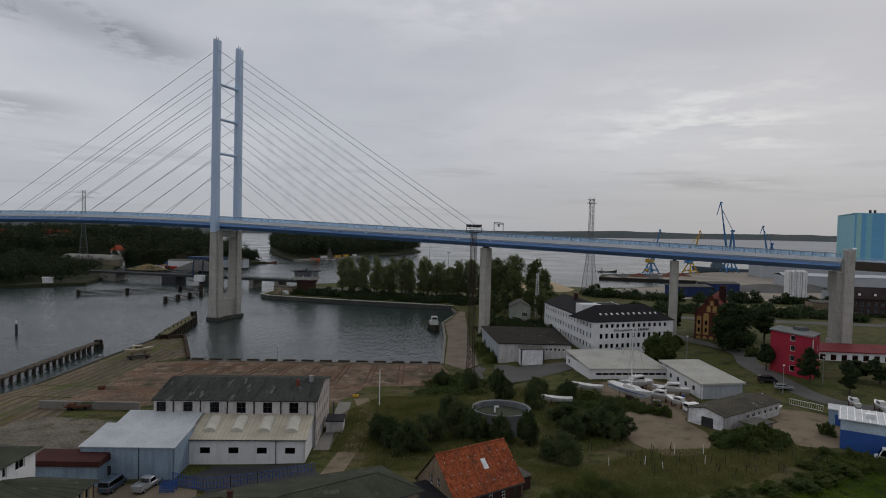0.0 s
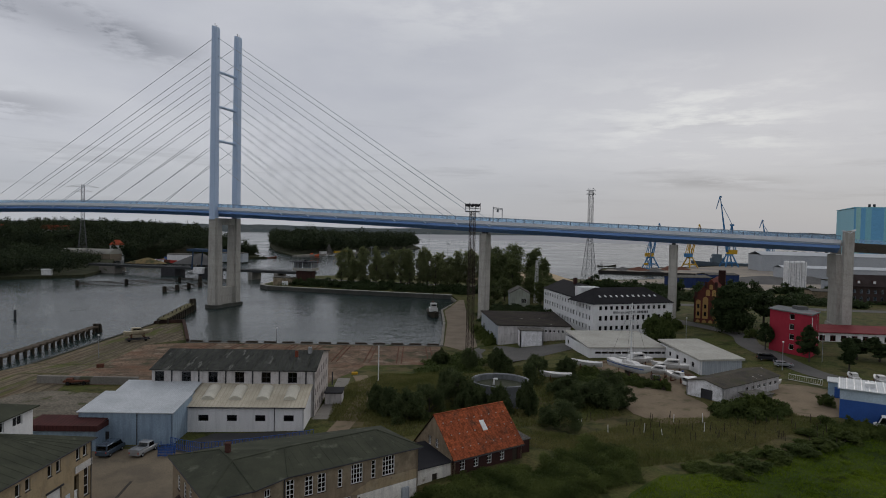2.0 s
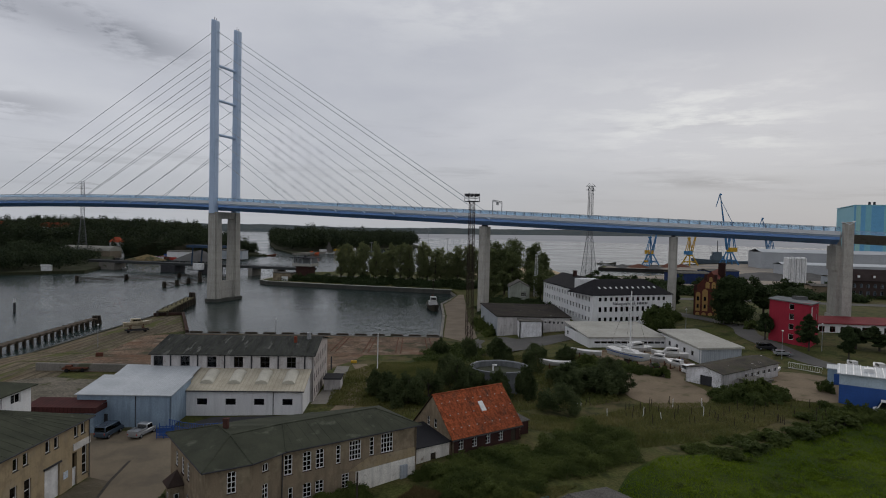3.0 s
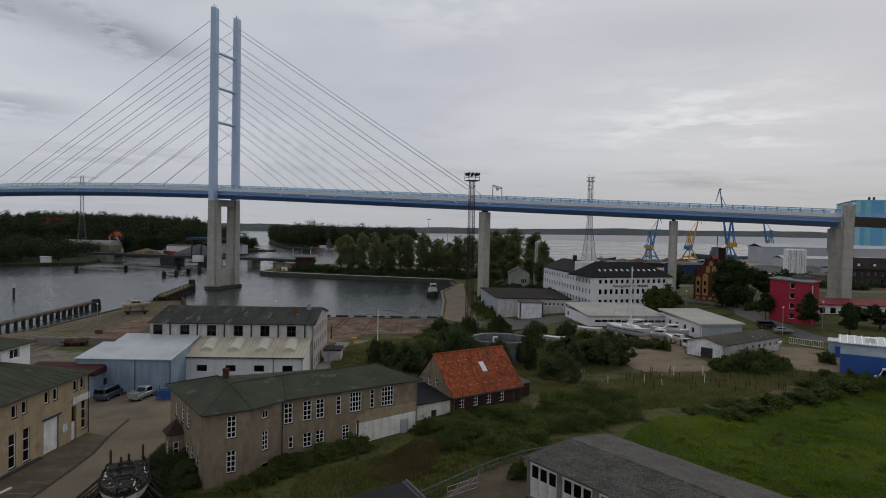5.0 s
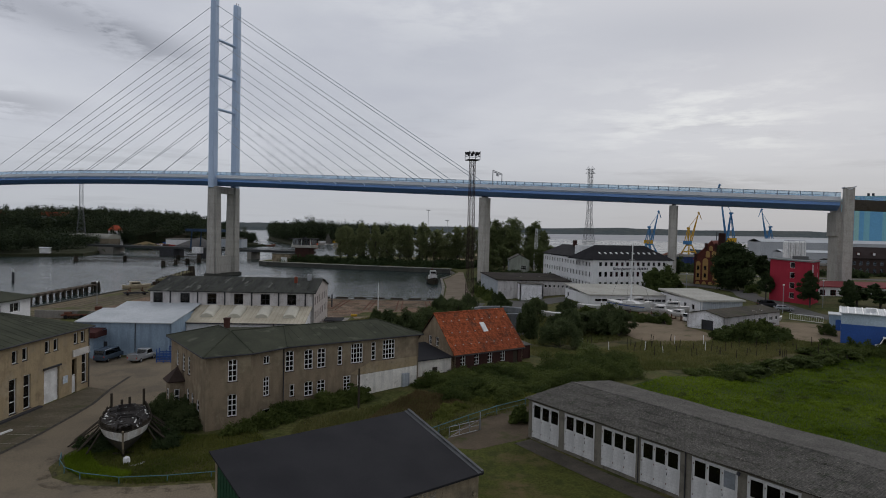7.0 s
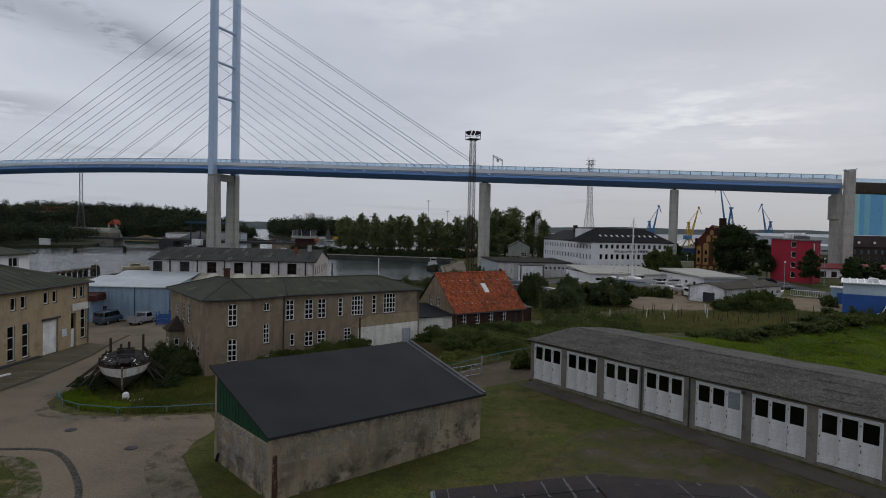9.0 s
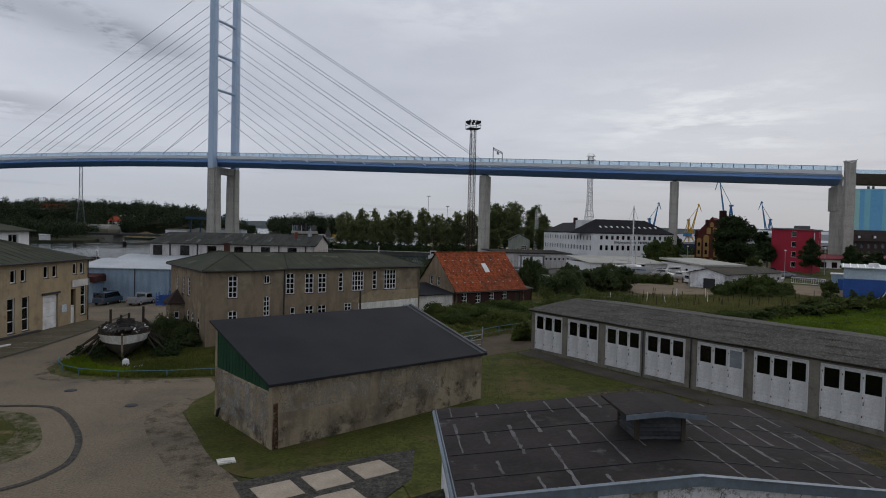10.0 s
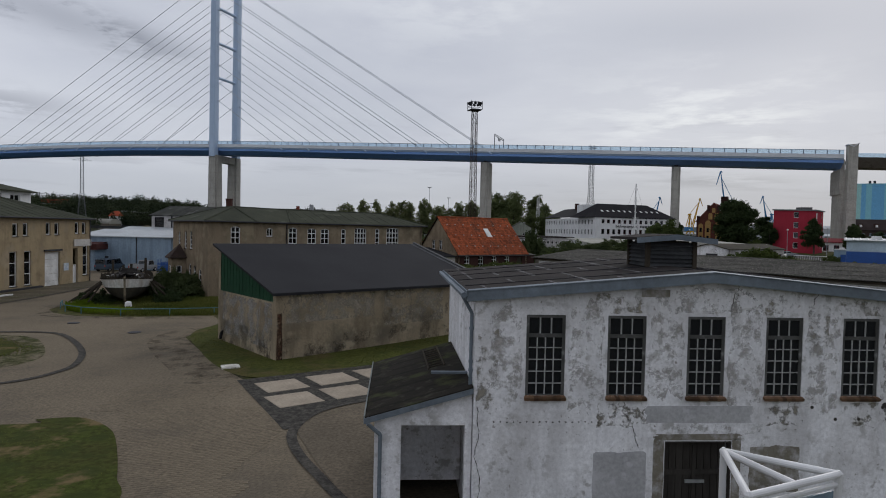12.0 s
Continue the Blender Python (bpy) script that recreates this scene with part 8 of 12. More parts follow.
def dark_roof_block():
    ring = [(18.7, 203.0), (41.8, 203.0), (42.2, 238.0), (15.6, 238.0)]
    t = thing("storage_block", "low grey storage block with a black flat roof", "building")
    for i in range(4):
        wins = [(1.4 + 1.35 * k, 6.0, 0.8, 0.9, 1, 1, 0) for k in range(7, 16)] if i == 0 else ()
        edge_wall(t, ring[i], ring[(i + 1) % 4], 1.8, 8.0, GREY_PANEL if i else OFF_WHITE, wins)
    bm = B()
    slab(bm, [(x + (0.4 if x > 30 else -0.4), y + (0.4 if y > 220 else -0.4), 8.0) for x, y in ring], (0, 0, 0.3))
    part("roof", bm, mat("black_flat_felt", (0.040, 0.032, 0.027), (0.024, 0.021, 0.019), 0.95, scale=0.2, grain=2, var=1.2, patch=(0.30, 0.285, 0.27), patch_at=(0.665, 0.70), patch_scale=0.45, grime=(((0.050, 0.050, 0.028), 0.3, 0.52, 0.66, 0.7, 0),)), t, "black felt roof with pale patches")
    t = thing("white_annex", "small peeling white annex standing before the storage block", "building")
    for p, q in (((25.0, 196.8), (32.2, 196.8)), ((32.2, 196.8), (32.2, 202.6)), ((25.0, 202.6), (25.0, 196.8))):
        edge_wall(t, p, q, 1.8, 7.4, PAINT_WHITE_OLD)
    bm = B()
    bx(bm, 24.8, 32.4, 196.6, 202.6, 7.4, 7.6)
    part("roof", bm, ROOF_GREY, t)
    t = thing("gabled_hut", "small pale green hut with a grey gabled roof", "hut", 30.0, 275.4, ground_z(34, 275), -3)
    W, hw, hr, D = 8.6, 5.7, 8.0, 12.0
    edge_wall(t, (0, 0), (W, 0), -0.4, hw, mat("pale_green_render", (0.40, 0.42, 0.36), (0.30, 0.32, 0.27), 0.9, scale=0.2, grain=4, streak=0.4), [(4.9, 1.6, 2.4, 1.8, 3, 2, 0)], head=lambda x: hw + (hr - hw) * (1 - abs(x - W / 2) / (W / 2)), doors=[(W / 2 - 1e-4, W / 2 + 1e-4, -0.4, -0.39)])
    for x in (0.3, W):
        bm = B()
        moved(bm, pose(x, 0.36, 0, 0, 0, 90), wall, 0, D, -0.4, hw, 0, 0.3)
        part("side_wall", bm, GREY_PANEL, t)
    bm = B()
    for a, b in (((-0.4, hw - 0.2), (W / 2, hr + 0.05)), ((W + 0.4, hw - 0.2), (W / 2, hr + 0.05))):
        slab(bm, [(a[0], -0.4, a[1]), (b[0], -0.4, b[1]), (b[0], D + 0.7, b[1]), (a[0], D + 0.7, a[1])], (0, 0, 0.2))
    part("roof", bm, ROOF_GREY, t)


def boat_sheds():
    t = thing("boat_hall", "low white L-shaped hall with pale roofs and a window band", "building")
    pale = mat("pale_dusty_roof_sheet", (0.42, 0.41, 0.365), (0.35, 0.34, 0.30), 0.85, scale=0.15, grain=2)
    P = [(41.1, 173.6), (63.0, 175.9), (61.2, 197.0), (38.6, 194.6)]
    for i in range(4):
        edge_wall(t, P[i], P[(i + 1) % 4], 3.2, 6.75, WHITE_WALL, [(1.6 + 1.9 * k, 5.1, 1.75, 0.62, 1, 1, 0) for k in range(11)] if i == 0 else [(2, 4.6, 1.5, 1.2, 1, 1, 0)] if i == 3 else (), frame_mat=DARK_STEEL)
    bm = B()
    slab(bm, [(P[0][0] - 0.5, P[0][1] - 0.5, 6.75), (P[1][0] + 0.2, P[1][1] - 0.5, 6.75), (P[2][0], P[2][1] + 0.4, 7.9), (P[3][0] - 0.3, P[3][1] + 0.4, 7.9)], (0, 0, 0.25))
    part("roof", bm, pale, t, "pale dusty sheet roof")
    Q = [(63.8, 154.6), (75.0, 157.0), (73.6, 181.8), (62.4, 179.6)]
    for i in range(4):
        edge_wall(t, Q[i], Q[(i + 1) % 4], 3.2, 7.5, GREY_PANEL if i == 0 else WHITE_WALL, [(6.2 + 4.6 * k, 5.2, 1.5, 1.2, 2, 1, 0) for k in range(4)] if i == 3 else (), frame_mat=DARK_STEEL)
    bm = B()
    slab(bm, [(Q[0][0] - 0.5, Q[0][1] - 0.6, 7.5), (Q[1][0] + 0.6, Q[1][1] - 0.4, 7.5), (Q[2][0] + 0.4, Q[2][1] + 0.4, 8.1), (Q[3][0] - 0.5, Q[3][1] + 0.3, 8.1)], (0, 0, 0.45))
    part("wing_roof", bm, pale, t, "pale dusty sheet roof")
    t = thing("repair_shed", "low white gabled shed with a dark patched roof and black door", "shed", 53.2, 135.8, 4.0, -54)
    L_, W = 22.5, 8.4
    # local x along the gable, y along the ridge
    hd = lambda x: 3.1 + 0.9 * (1 - abs(x - W / 2) / (W / 2))
    edge_wall(t, (0, 0), (W, 0), -0.6, 3.1, PAINT_WHITE_OLD, doors=[(W / 2 - 0.0001, W / 2 + 0.0001, -0.6, -0.59), (3.3, 6.0, -0.6, 2.1)], head=hd)
    edge_wall(t, (W, 0), (W, L_), -0.6, 3.1, OFF_WHITE, [(8.5 + 2.4 * k, 1.3, 1.4, 0.9, 2, 1, 0) for k in range(6)])
    edge_wall(t, (0, L_), (0, 0), -0.6, 3.1, OFF_WHITE)
    bm = B()
    bx(bm, 3.32, 5.98, 0.15, 0.2, -0.6, 2.08)
    part("door", bm, DARK_STEEL, t, "black double door")
    bm = B()
    for a, b in (((-0.35, 3.0), (W / 2, 4.05)), ((W + 0.35, 3.0), (W / 2, 4.05))):
        slab(bm, [(a[0], -0.4, a[1]), (b[0], -0.4, b[1]), (b[0], L_ + 0.3, b[1]), (a[0], L_ + 0.3, a[1])], (0, 0, 0.14))
    part("roof", bm, mat("patched_shed_felt", (0.082, 0.072, 0.056), (0.050, 0.046, 0.040), 0.95, scale=0.3, grain=4, patch=(0.40, 0.38, 0.36), patch_at=(0.64, 0.66), patch_scale=0.35, grime=(((0.060, 0.065, 0.030), 0.5, 0.52, 0.66, 0.7, 0),)), t, "dark felt roof with pale torn patches")
    t = thing("small_lean_to", "small grey shed with a concrete roof beside a parking lot", "shed", 63.6, 126.4, gz(65, 128), 32)
    bm = B()
    bx(bm, 0, 5.5, 0, 3.6, -0.5, 2.0)
    part("body", bm, OLD_CONCRETE, t)
    bm = B()
    bx(bm, -0.3, 5.8, -0.3, 3.9, 2.0, 2.2)
    part("roof", bm, ROOF_GREY, t)


def round_tank():
    t = thing("round_tank", "open round grey tank with a pale rim, standing among bushes", "tank", 12.9, 130.8, 2.0)
    bm = B()
    n = 40
    rings = []
    for r, z in ((5.9, 0), (5.9, 4.9), (6.02, 4.9), (6.02, 5.35), (5.55, 5.35), (5.55, 4.2)):
        rings.append([bm.verts.new((r * math.cos(2 * math.pi * i / n), r * math.sin(2 * math.pi * i / n), z)) for i in range(n)])
    for a, b in zip(rings, rings[1:]):
        for i in range(n):
            bm.faces.new((a[i], a[(i + 1) % n], b[(i + 1) % n], b[i]))
    bm.faces.new(rings[-1])
    bmesh.ops.recalc_face_normals(bm, faces=bm.faces[:])
    part("shell", bm, mat("grey_tank_wall", (0.175, 0.185, 0.188), (0.125, 0.132, 0.135), 0.85, scale=0.4, grain=5, streak=0.5), t)
    bm = B()
    for i in range(n):
        a, b = [2 * math.pi * (i + j) / n for j in (0, 1)]
        tube(bm, (6.0 * math.cos(a), 6.0 * math.sin(a), 5.42), (6.0 * math.cos(b), 6.0 * math.sin(b), 5.42), 0.1, n=5)
    part("rim", bm, GALV, t, "pale rim pipe")
    bm = B()
    lathe(bm, [(5.5, 4.21), (5.5, 4.3)], n)
    part("cover", bm, ROOF_FELT, t, "dark mossy cover")
    bm = B()
    tube(bm, (-1.3, 0.6, 4.3), (-1.3, 0.6, 5.6), 0.2)
    tube(bm, (-1.3, 0.6, 5.5), (-0.5, 0.6, 5.5), 0.2)
    part("vent_pipe", bm, FRAME_WHITE, t)


def red_block():
    t = thing("red_apartment_block", "crimson four-storey block with a grey roof and white windows", "building")
    A, Bq = (95.0, 183.2), (100.4, 172.0)
    C, Dq = (106.9, 179.4), (101.6, 191.0)
    edge_wall(t, A, Bq, 3.0, 17.4, PINK_RED, [(6.1, 6.8 + 2.8 * k, 1.5, 1.6, 1, 1, 0) for k in range(4)], label="crimson rendered wall")
    edge_wall(t, Bq, C, 3.0, 17.0, PINK_RED, [(7.4, 6.8 + 2.8 * k, 1.1, 1.6, 1, 1, 0) for k in range(4)])
    edge_wall(t, C, Dq, 3.0, 17.4, PINK_RED)
    edge_wall(t, Dq, A, 3.0, 17.4, PINK_RED)
    dark_core(t, [(96.2, 183.2), (100.6, 173.4), (105.8, 179.5), (101.4, 189.6)], 9.0, 16.9)
    bm = B()
    slab(bm, [(A[0] - 0.5, A[1], 17.42), (Bq[0] - 0.1, Bq[1] - 0.6, 17.02), (C[0] + 0.5, C[1], 17.02), (Dq[0], Dq[1] + 0.5, 17.42)], (0, 0, 0.3))
    part("roof", bm, mat("grey_roof_sheet", (0.19, 0.20, 0.20), None, 0.8, scale=0.3, grain=4), t)
    bm = B()
    bx(bm, 102.0, 105.0, 181.5, 184.5, 17.3, 18.4)
    part("stair_house", bm, mat("grey_stair_house", (0.12, 0.12, 0.118), None, 0.9, scale=0.3, grain=4), t, "dark grey roof stair house")
    m = edge_m(Bq, C)
    bm = B()
    bx(bm, 0.5, 1.6, -0.12, -0.02, 12.4, 16.4)
    part("name_plate", bm, FRAME_WHITE, t, "white vertical board with pale blue bars", m)
    t = thing("red_roof_annex", "long low white annex with a crimson roof", "building")
    P = [(118.0, 200.4), (176.0, 194.0), (177.0, 203.0), (121.0, 209.4)]
    edge_wall(t, P[0], P[1], 3.0, 8.4, WHITE_WALL, [(1.6 + 3.2 * k, 5.8, 1.7, 1.8, 2, 1, 0) for k in range(17)], frame_mat=mat("dark_red_frame", (0.16, 0.03, 0.04), None, 0.6))
    for i in (1, 2, 3):
        edge_wall(t, P[i], P[(i + 1) % 4], 3.0, 8.4, WHITE_WALL)
    bm = B()
    slab(bm, [(P[0][0] - 0.2, P[0][1] - 0.6, 8.4), (P[1][0], P[1][1] - 0.6, 8.4), (P[2][0], P[2][1] + 0.4, 9.5), (P[3][0], P[3][1] + 0.4, 9.5)], (0, 0, 0.3))
    part("roof", bm, mat("faded_red_sheet", (0.21, 0.042, 0.046), (0.165, 0.034, 0.038), 0.8, scale=0.2, grain=3), t, "faded red sheet roof")


def brick_malthouse():
    t = thing("brick_warehouse", "dark red brick warehouse with ochre panels and a stepped gable", "building", 95.0, 238.5, 1.8, -29)
    W, L_, e, r = 11.5, 24.0, 13.2, 19.8
    hd = lambda x: e + (r - e) * (1 - abs(x - W / 2) / (W / 2))
    edge_wall(t, (0, 0), (W, 0), 0, e, mat("gable_brick", (0.13, 0.045, 0.034), (0.10, 0.036, 0.028), 0.9, scale=0.4, grain=6), head=hd, doors=[(W / 2 - 1e-4, W / 2 + 1e-4, 0, 0.01)])
    edge_wall(t, (W, 0), (W, L_), 0, e, BRICK_DARK, [(2 + 3.6 * k, z, 1.3, 2.0, 2, 2, 0.2) for k in range(6) for z in (3, 8)])
    edge_wall(t, (0, L_), (0, 0), 0, e, BRICK_DARK, [(2 + 3.6 * k, z, 1.3, 2.0, 2, 2, 0.2) for k in range(6) for z in (3, 8)])
    edge_wall(t, (W, L_), (0, L_), 0, e, BRICK_DARK)
    for x, w_, z0, z1 in ((0.7, 1.5, 1.2, 4.2), (2.9, 1.5, 1.2, 4.2), (5.1, 1.5, 1.2, 4.2), (7.3, 1.5, 1.2, 4.2), (9.4, 1.5, 1.2, 4.2), (0.7, 1.6, 5.4, 11.6), (3.0, 1.9, 5.4, 12.6), (6.6, 1.9, 5.4, 12.6), (9.2, 1.6, 5.4, 11.6), (4.0, 1.4, 13.9, 15.6), (6.1, 1.4, 13.9, 15.6), (5.15, 1.2, 16.4, 17.6)):
        bm = B()
        c = x + w_ / 2
        slab(bm, [(x, -0.06, z0), (x + w_, -0.06, z0), (x + w_, -0.06, z1)] + [(c + w_ / 2 * math.cos(math.pi * i / 8), -0.06, z1 + w_ / 2 * math.sin(math.pi * i / 8)) for i in range(1, 8)] + [(x, -0.06, z1)], (0, 0.055, 0))
        ob = part("ochre_panel", bm, OCHRE, t)
        if z1 - z0 > 4:
            for z in (z0 + 1.0, z0 + 3.8):
                bm = B()
                bx(bm, c - 0.4, c + 0.4, -0.09, -0.062, z, z + 1.5)
                part("panel_window", bm, DARKENED_PANE, ob)
    bm = B()
    for a, b in (((-0.4, e - 0.3), (W / 2, r + 0.1)), ((W + 0.4, e - 0.3), (W / 2, r + 0.1))):
        slab(bm, [(a[0], -0.3, a[1]), (b[0], -0.3, b[1]), (b[0], L_, b[1]), (a[0], L_, a[1])], (0, 0, 0.25))
    part("roof", bm, ROOF_RED, t, "dull red tile roof")
    for k in range(4):
        bm = B()
        x = W / 2 + (W / 2 - 0.6) * (k - 1.5) / 1.5
        bx(bm, x - 0.5, x + 0.5, -0.5, 0.5, hd(x) - 1.0, hd(x) + 1.3)
        part("gable_pier", bm, BRICK_DARK, t)
    bm = B()
    bx(bm, W / 2 + 1.2, W / 2 + 3.6, L_ * 0.5, L_ * 0.5 + 3, r - 3, r + 3.2)
    part("chimney", bm, BRICK_DARK, t)


def blue_depot():
    t = thing("blue_depot", "pale and strong blue depot building with a ribbed white roof", "building", 77.0, 121.4, 4.2, -32)
    bm = B()
    bx(bm, 0, 30, 0, 8, -2.2, 3.2)
    part("lower_wall", bm, BLUE_PAINT, t, "strong blue lower wall")
    bm = B()
    bx(bm, 0.02, 29.98, 0.02, 7.98, 3.2, 5.2)
    part("upper_wall", bm, mat("pale_blue_fascia", (0.46, 0.55, 0.62), None, 0.6, scale=0.2, grain=4), t, "pale blue upper wall")
    bm = B()
    slab(bm, [(-0.4, -0.5, 5.2), (30.4, -0.5, 5.2), (30.4, 8.4, 5.6), (-0.4, 8.4, 5.6)], (0, 0, 0.15))
    rf = part("roof", bm, ROOF_METAL, t)
    for k in range(26):
        bm = B()
        x = -0.2 + 1.2 * k
        slab(bm, [(x, -0.5, 5.36), (x + 0.18, -0.5, 5.36), (x + 0.18, 8.4, 5.76), (x, 8.4, 5.76)], (0, 0, 0.1))
        part("roof_rib", bm, FRAME_WHITE, rf)
    bm = B()
    bx(bm, 8.5, 9.8, -0.08, -0.01, 0, 3.2)
    part("white_panel", bm, FRAME_WHITE, t)
    for x in (4.0, 14.5, 19.0):
        bm = B()
        bx(bm, x, x + 1.6, 3.0, 4.4, 5.4, 6.2)
        part("roof_vent", bm, FRAME_WHITE, rf)
    t = thing("blue_cabin", "small pale blue cabin with a darker blue door", "cabin", 83.6, 136.0, 4.1, -32)
    bm = B()
    bx(bm, 0, 4.6, 0, 5.0, -0.6, 3.2)
    part("body", bm, mat("pale_blue_cabin", (0.28, 0.38, 0.47), None, 0.7, scale=0.3, grain=4), t)
    bm = B()
    bx(bm, 1.2, 2.6, -0.06, -0.01, 0, 2.3)
    part("door", bm, BLUE_PAINT, t)
    bm = B()
    bx(bm, -0.2, 4.8, -0.2, 5.2, 3.2, 3.4)
    part("roof", bm, ROOF_METAL, t)


# ---- boats ----
def hull_mesh(L_, beam, depth, sheer=0.3, transom=0.75, keel=0.35, n=14, deck=True):
    """A round-bilged hull, bow towards +x, waterline-free: sections from transom to stem."""
    bm = B()
    rings = []
    for i in range(n + 1):
        f = i / n
        w = beam / 2 * (transom + (1 - transom) * math.sin(min(f / 0.45, 1) * math.pi / 2)) * (1 if f < 0.5 else max(0.02, math.cos((f - 0.5) / 0.5 * math.pi / 2) ** 0.75))
        zt = depth + sheer * (2 * abs(f - 0.35)) ** 2
        zk = keel * max(0, (f - 0.75) / 0.25) ** 2 * depth * 1.6 + 0.05 * (1 - f)
        x = -L_ / 2 + L_ * f + (0.0)
        sec = []
        for j in range(9):
            a = (j / 8) * 2 - 1
            c = abs(a)
            y = math.copysign(w * (c ** 0.55), a)
            z = zk + (zt - zk) * (c ** 2.2)
            sec.append(bm.verts.new((x + (0.35 * depth * c * f * f), y, z)))
        rings.append(sec)
    for a, b in zip(rings, rings[1:]):
        for j in range(8):
            bm.faces.new((a[j], b[j], b[j + 1], a[j + 1]))
    bm.faces.new(rings[0])
    if deck:
        for a, b in zip(rings, rings[1:]):
            bm.faces.new((a[0], a[8], b[8], b[0]))
    bmesh.ops.recalc_face_normals(bm, faces=bm.faces[:])
    return bm


def wreck():
    """The old hull on the grass, bow to the camera."""
    t = thing("wooden_boat_hull", "derelict wooden boat with flaking white paint propped on grass", "boat", -29.6, 61.3, 2.35, -66)
    t.matrix_basis = t.matrix_basis @ Matrix.Diagonal((1, 1, 0.84, 1))
    L_, n = 10.5, 16

    def strake(lo, hi, off=0.0):
        bm = B()
        rings = []
        for i in range(n + 1):
            f = i / n
            w = 2.28 * (0.72 + 0.28 * math.sin(min(f / 0.5, 1) * math.pi / 2)) * (1 if f < 0.45 else max(0.015, 1 - ((f - 0.45) / 0.55) ** 2.6))
            zt = 2.6 + 0.55 * ((f - 0.3) / 0.7) ** 2
            zk = 0.55 + 0.25 * f * f
            sec = []
            for j in range(13):
                a = (j / 12) * 2 - 1
                c = abs(a)
                c2 = lo + (hi - lo) * c
                y = math.copysign(w * c2 ** 0.5, a) if c2 > 0 else 0
                z = zk + (zt - zk) * c2 ** 1.9
                sec.append(bm.verts.new((-L_ / 2 + L_ * f + 0.5 * c2 * f ** 3, y * (1 + off), z)))
            rings.append(sec)
        for a, b in zip(rings, rings[1:]):
            for j in range(12):
                bm.faces.new((a[j], b[j], b[j + 1], a[j + 1]))
        bm.faces.new(rings[0])
        bmesh.ops.recalc_face_normals(bm, faces=bm.faces[:])
        return bm
    # lower dark hull, white topsides, and a thin dark rubbing strake on each side
    part("lower_hull", strake(0.0, 0.74), HULL_DARK, t, "dark tarred bottom planking")

    def band(c0, c1, material, label, out=0.02, rows=2):
        bm = B()
        for sg in (-1, 1):
            rings = []
            for i in range(n + 1):
                f = i / n
                w = 2.28 * (0.72 + 0.28 * math.sin(min(f / 0.5, 1) * math.pi / 2)) * (1 if f < 0.45 else max(0.015, 1 - ((f - 0.45) / 0.55) ** 2.6))
                zt = 2.6 + 0.55 * ((f - 0.3) / 0.7) ** 2
                zk = 0.55 + 0.25 * f * f
                sec = []
                for k in range(rows + 1):
                    c = c0 + (c1 - c0) * k / rows
                    sec.append(bm.verts.new((-L_ / 2 + L_ * f + 0.5 * c * f ** 3, sg * (w * c ** 0.5 + out), zk + (zt - zk) * c ** 1.9)))
                for k in range(rows, -1, -1):
                    c = c0 + (c1 - c0) * k / rows
                    sec.append(bm.verts.new((-L_ / 2 + L_ * f + 0.5 * c * f ** 3, sg * max(w * c ** 0.5 - 0.06, 0.0), zk + (zt - zk) * c ** 1.9)))
                rings.append(sec)
            m_ = len(rings[0])
            for a, b in zip(rings, rings[1:]):
                for j in range(m_):
                    bm.faces.new((a[j], b[j], b[(j + 1) % m_], a[(j + 1) % m_]))
            bm.faces.new(rings[0]), bm.faces.new(rings[-1])
        bmesh.ops.recalc_face_normals(bm, faces=bm.faces[:])
        return part("plank_band", bm, material, t, label)
    band(0.73, 0.972, WRECK_WHITE, "flaking white topside planks", 0.03, 3)
    band(0.972, 1.0, WOOD_DARK, "dark rubbing strake", 0.05, 1)
    bm = B()
    slab(bm, [(L_ / 2 - 1.0, -0.08, 0.15), (L_ / 2 + 0.1, -0.08, 0.75), (L_ / 2 + 0.62, -0.08, 3.2), (L_ / 2 + 0.36, -0.08, 3.25), (L_ / 2 - 0.3, -0.08, 0.9)], (0, 0.16, 0))
    part("stem_post", bm, mat("grimy_stem_paint", (0.30, 0.25, 0.175), (0.10, 0.085, 0.06), 0.8, scale=1.2, grain=6), t)
    bm = B()
    bx(bm, -L_ / 2, L_ / 2 - 0.4, -0.1, 0.1, 0.2, 0.7)
    part("keel", bm, WOOD_DARK, t)
    # cambered deck, its planking broken open over the hold
    half = lambda x: 2.2 * (0.74 + 0.26 * math.sin(min((x / L_ + 0.5) / 0.5, 1) * math.pi / 2)) * (1 if x < -0.5 else max(0.06, 1 - ((x + 0.5) / 5.95) ** 2.6))
    edge = lambda x: 2.52 + 0.5 * (max(0, x / L_ + 0.2) / 0.7) ** 2
    camber = lambda x, y: edge(x) + (0.55 if x > -4 else 0.25) * (1 - min(1, abs(y) / half(x)) ** 2)
    rnd = random.Random(4)
    for k in range(26):
        y = -2.15 + 0.17 * k
        bm = B()
        xs = [-L_ / 2 + 0.2 + 0.5 * i for i in range(21) if abs(y) + 0.1 < half(-L_ / 2 + 0.2 + 0.5 * i)]
        for x_, x2 in zip(xs, xs[1:]):
            if rnd.random() < 0.14:
                continue
            j = rnd.uniform(-0.03, 0.03)
            slab(bm, [(x_, y - 0.078, camber(x_, y) + j), (x2, y - 0.078, camber(x2, y) + j), (x2, y + 0.078, camber(x2, y) + j), (x_, y + 0.078, camber(x_, y) + j)], (0, 0, 0.04))
        if bm.faces:
            part("deck_plank", bm, DECK_WRECK, t, "rotten dark deck plank with white remains")
    bm = B()
    pts = [(-L_ / 2 + 0.1, 1.5), (-1.5, 2.0), (2, 1.9), (4.0, 1.1), (5.0, 0.1)]
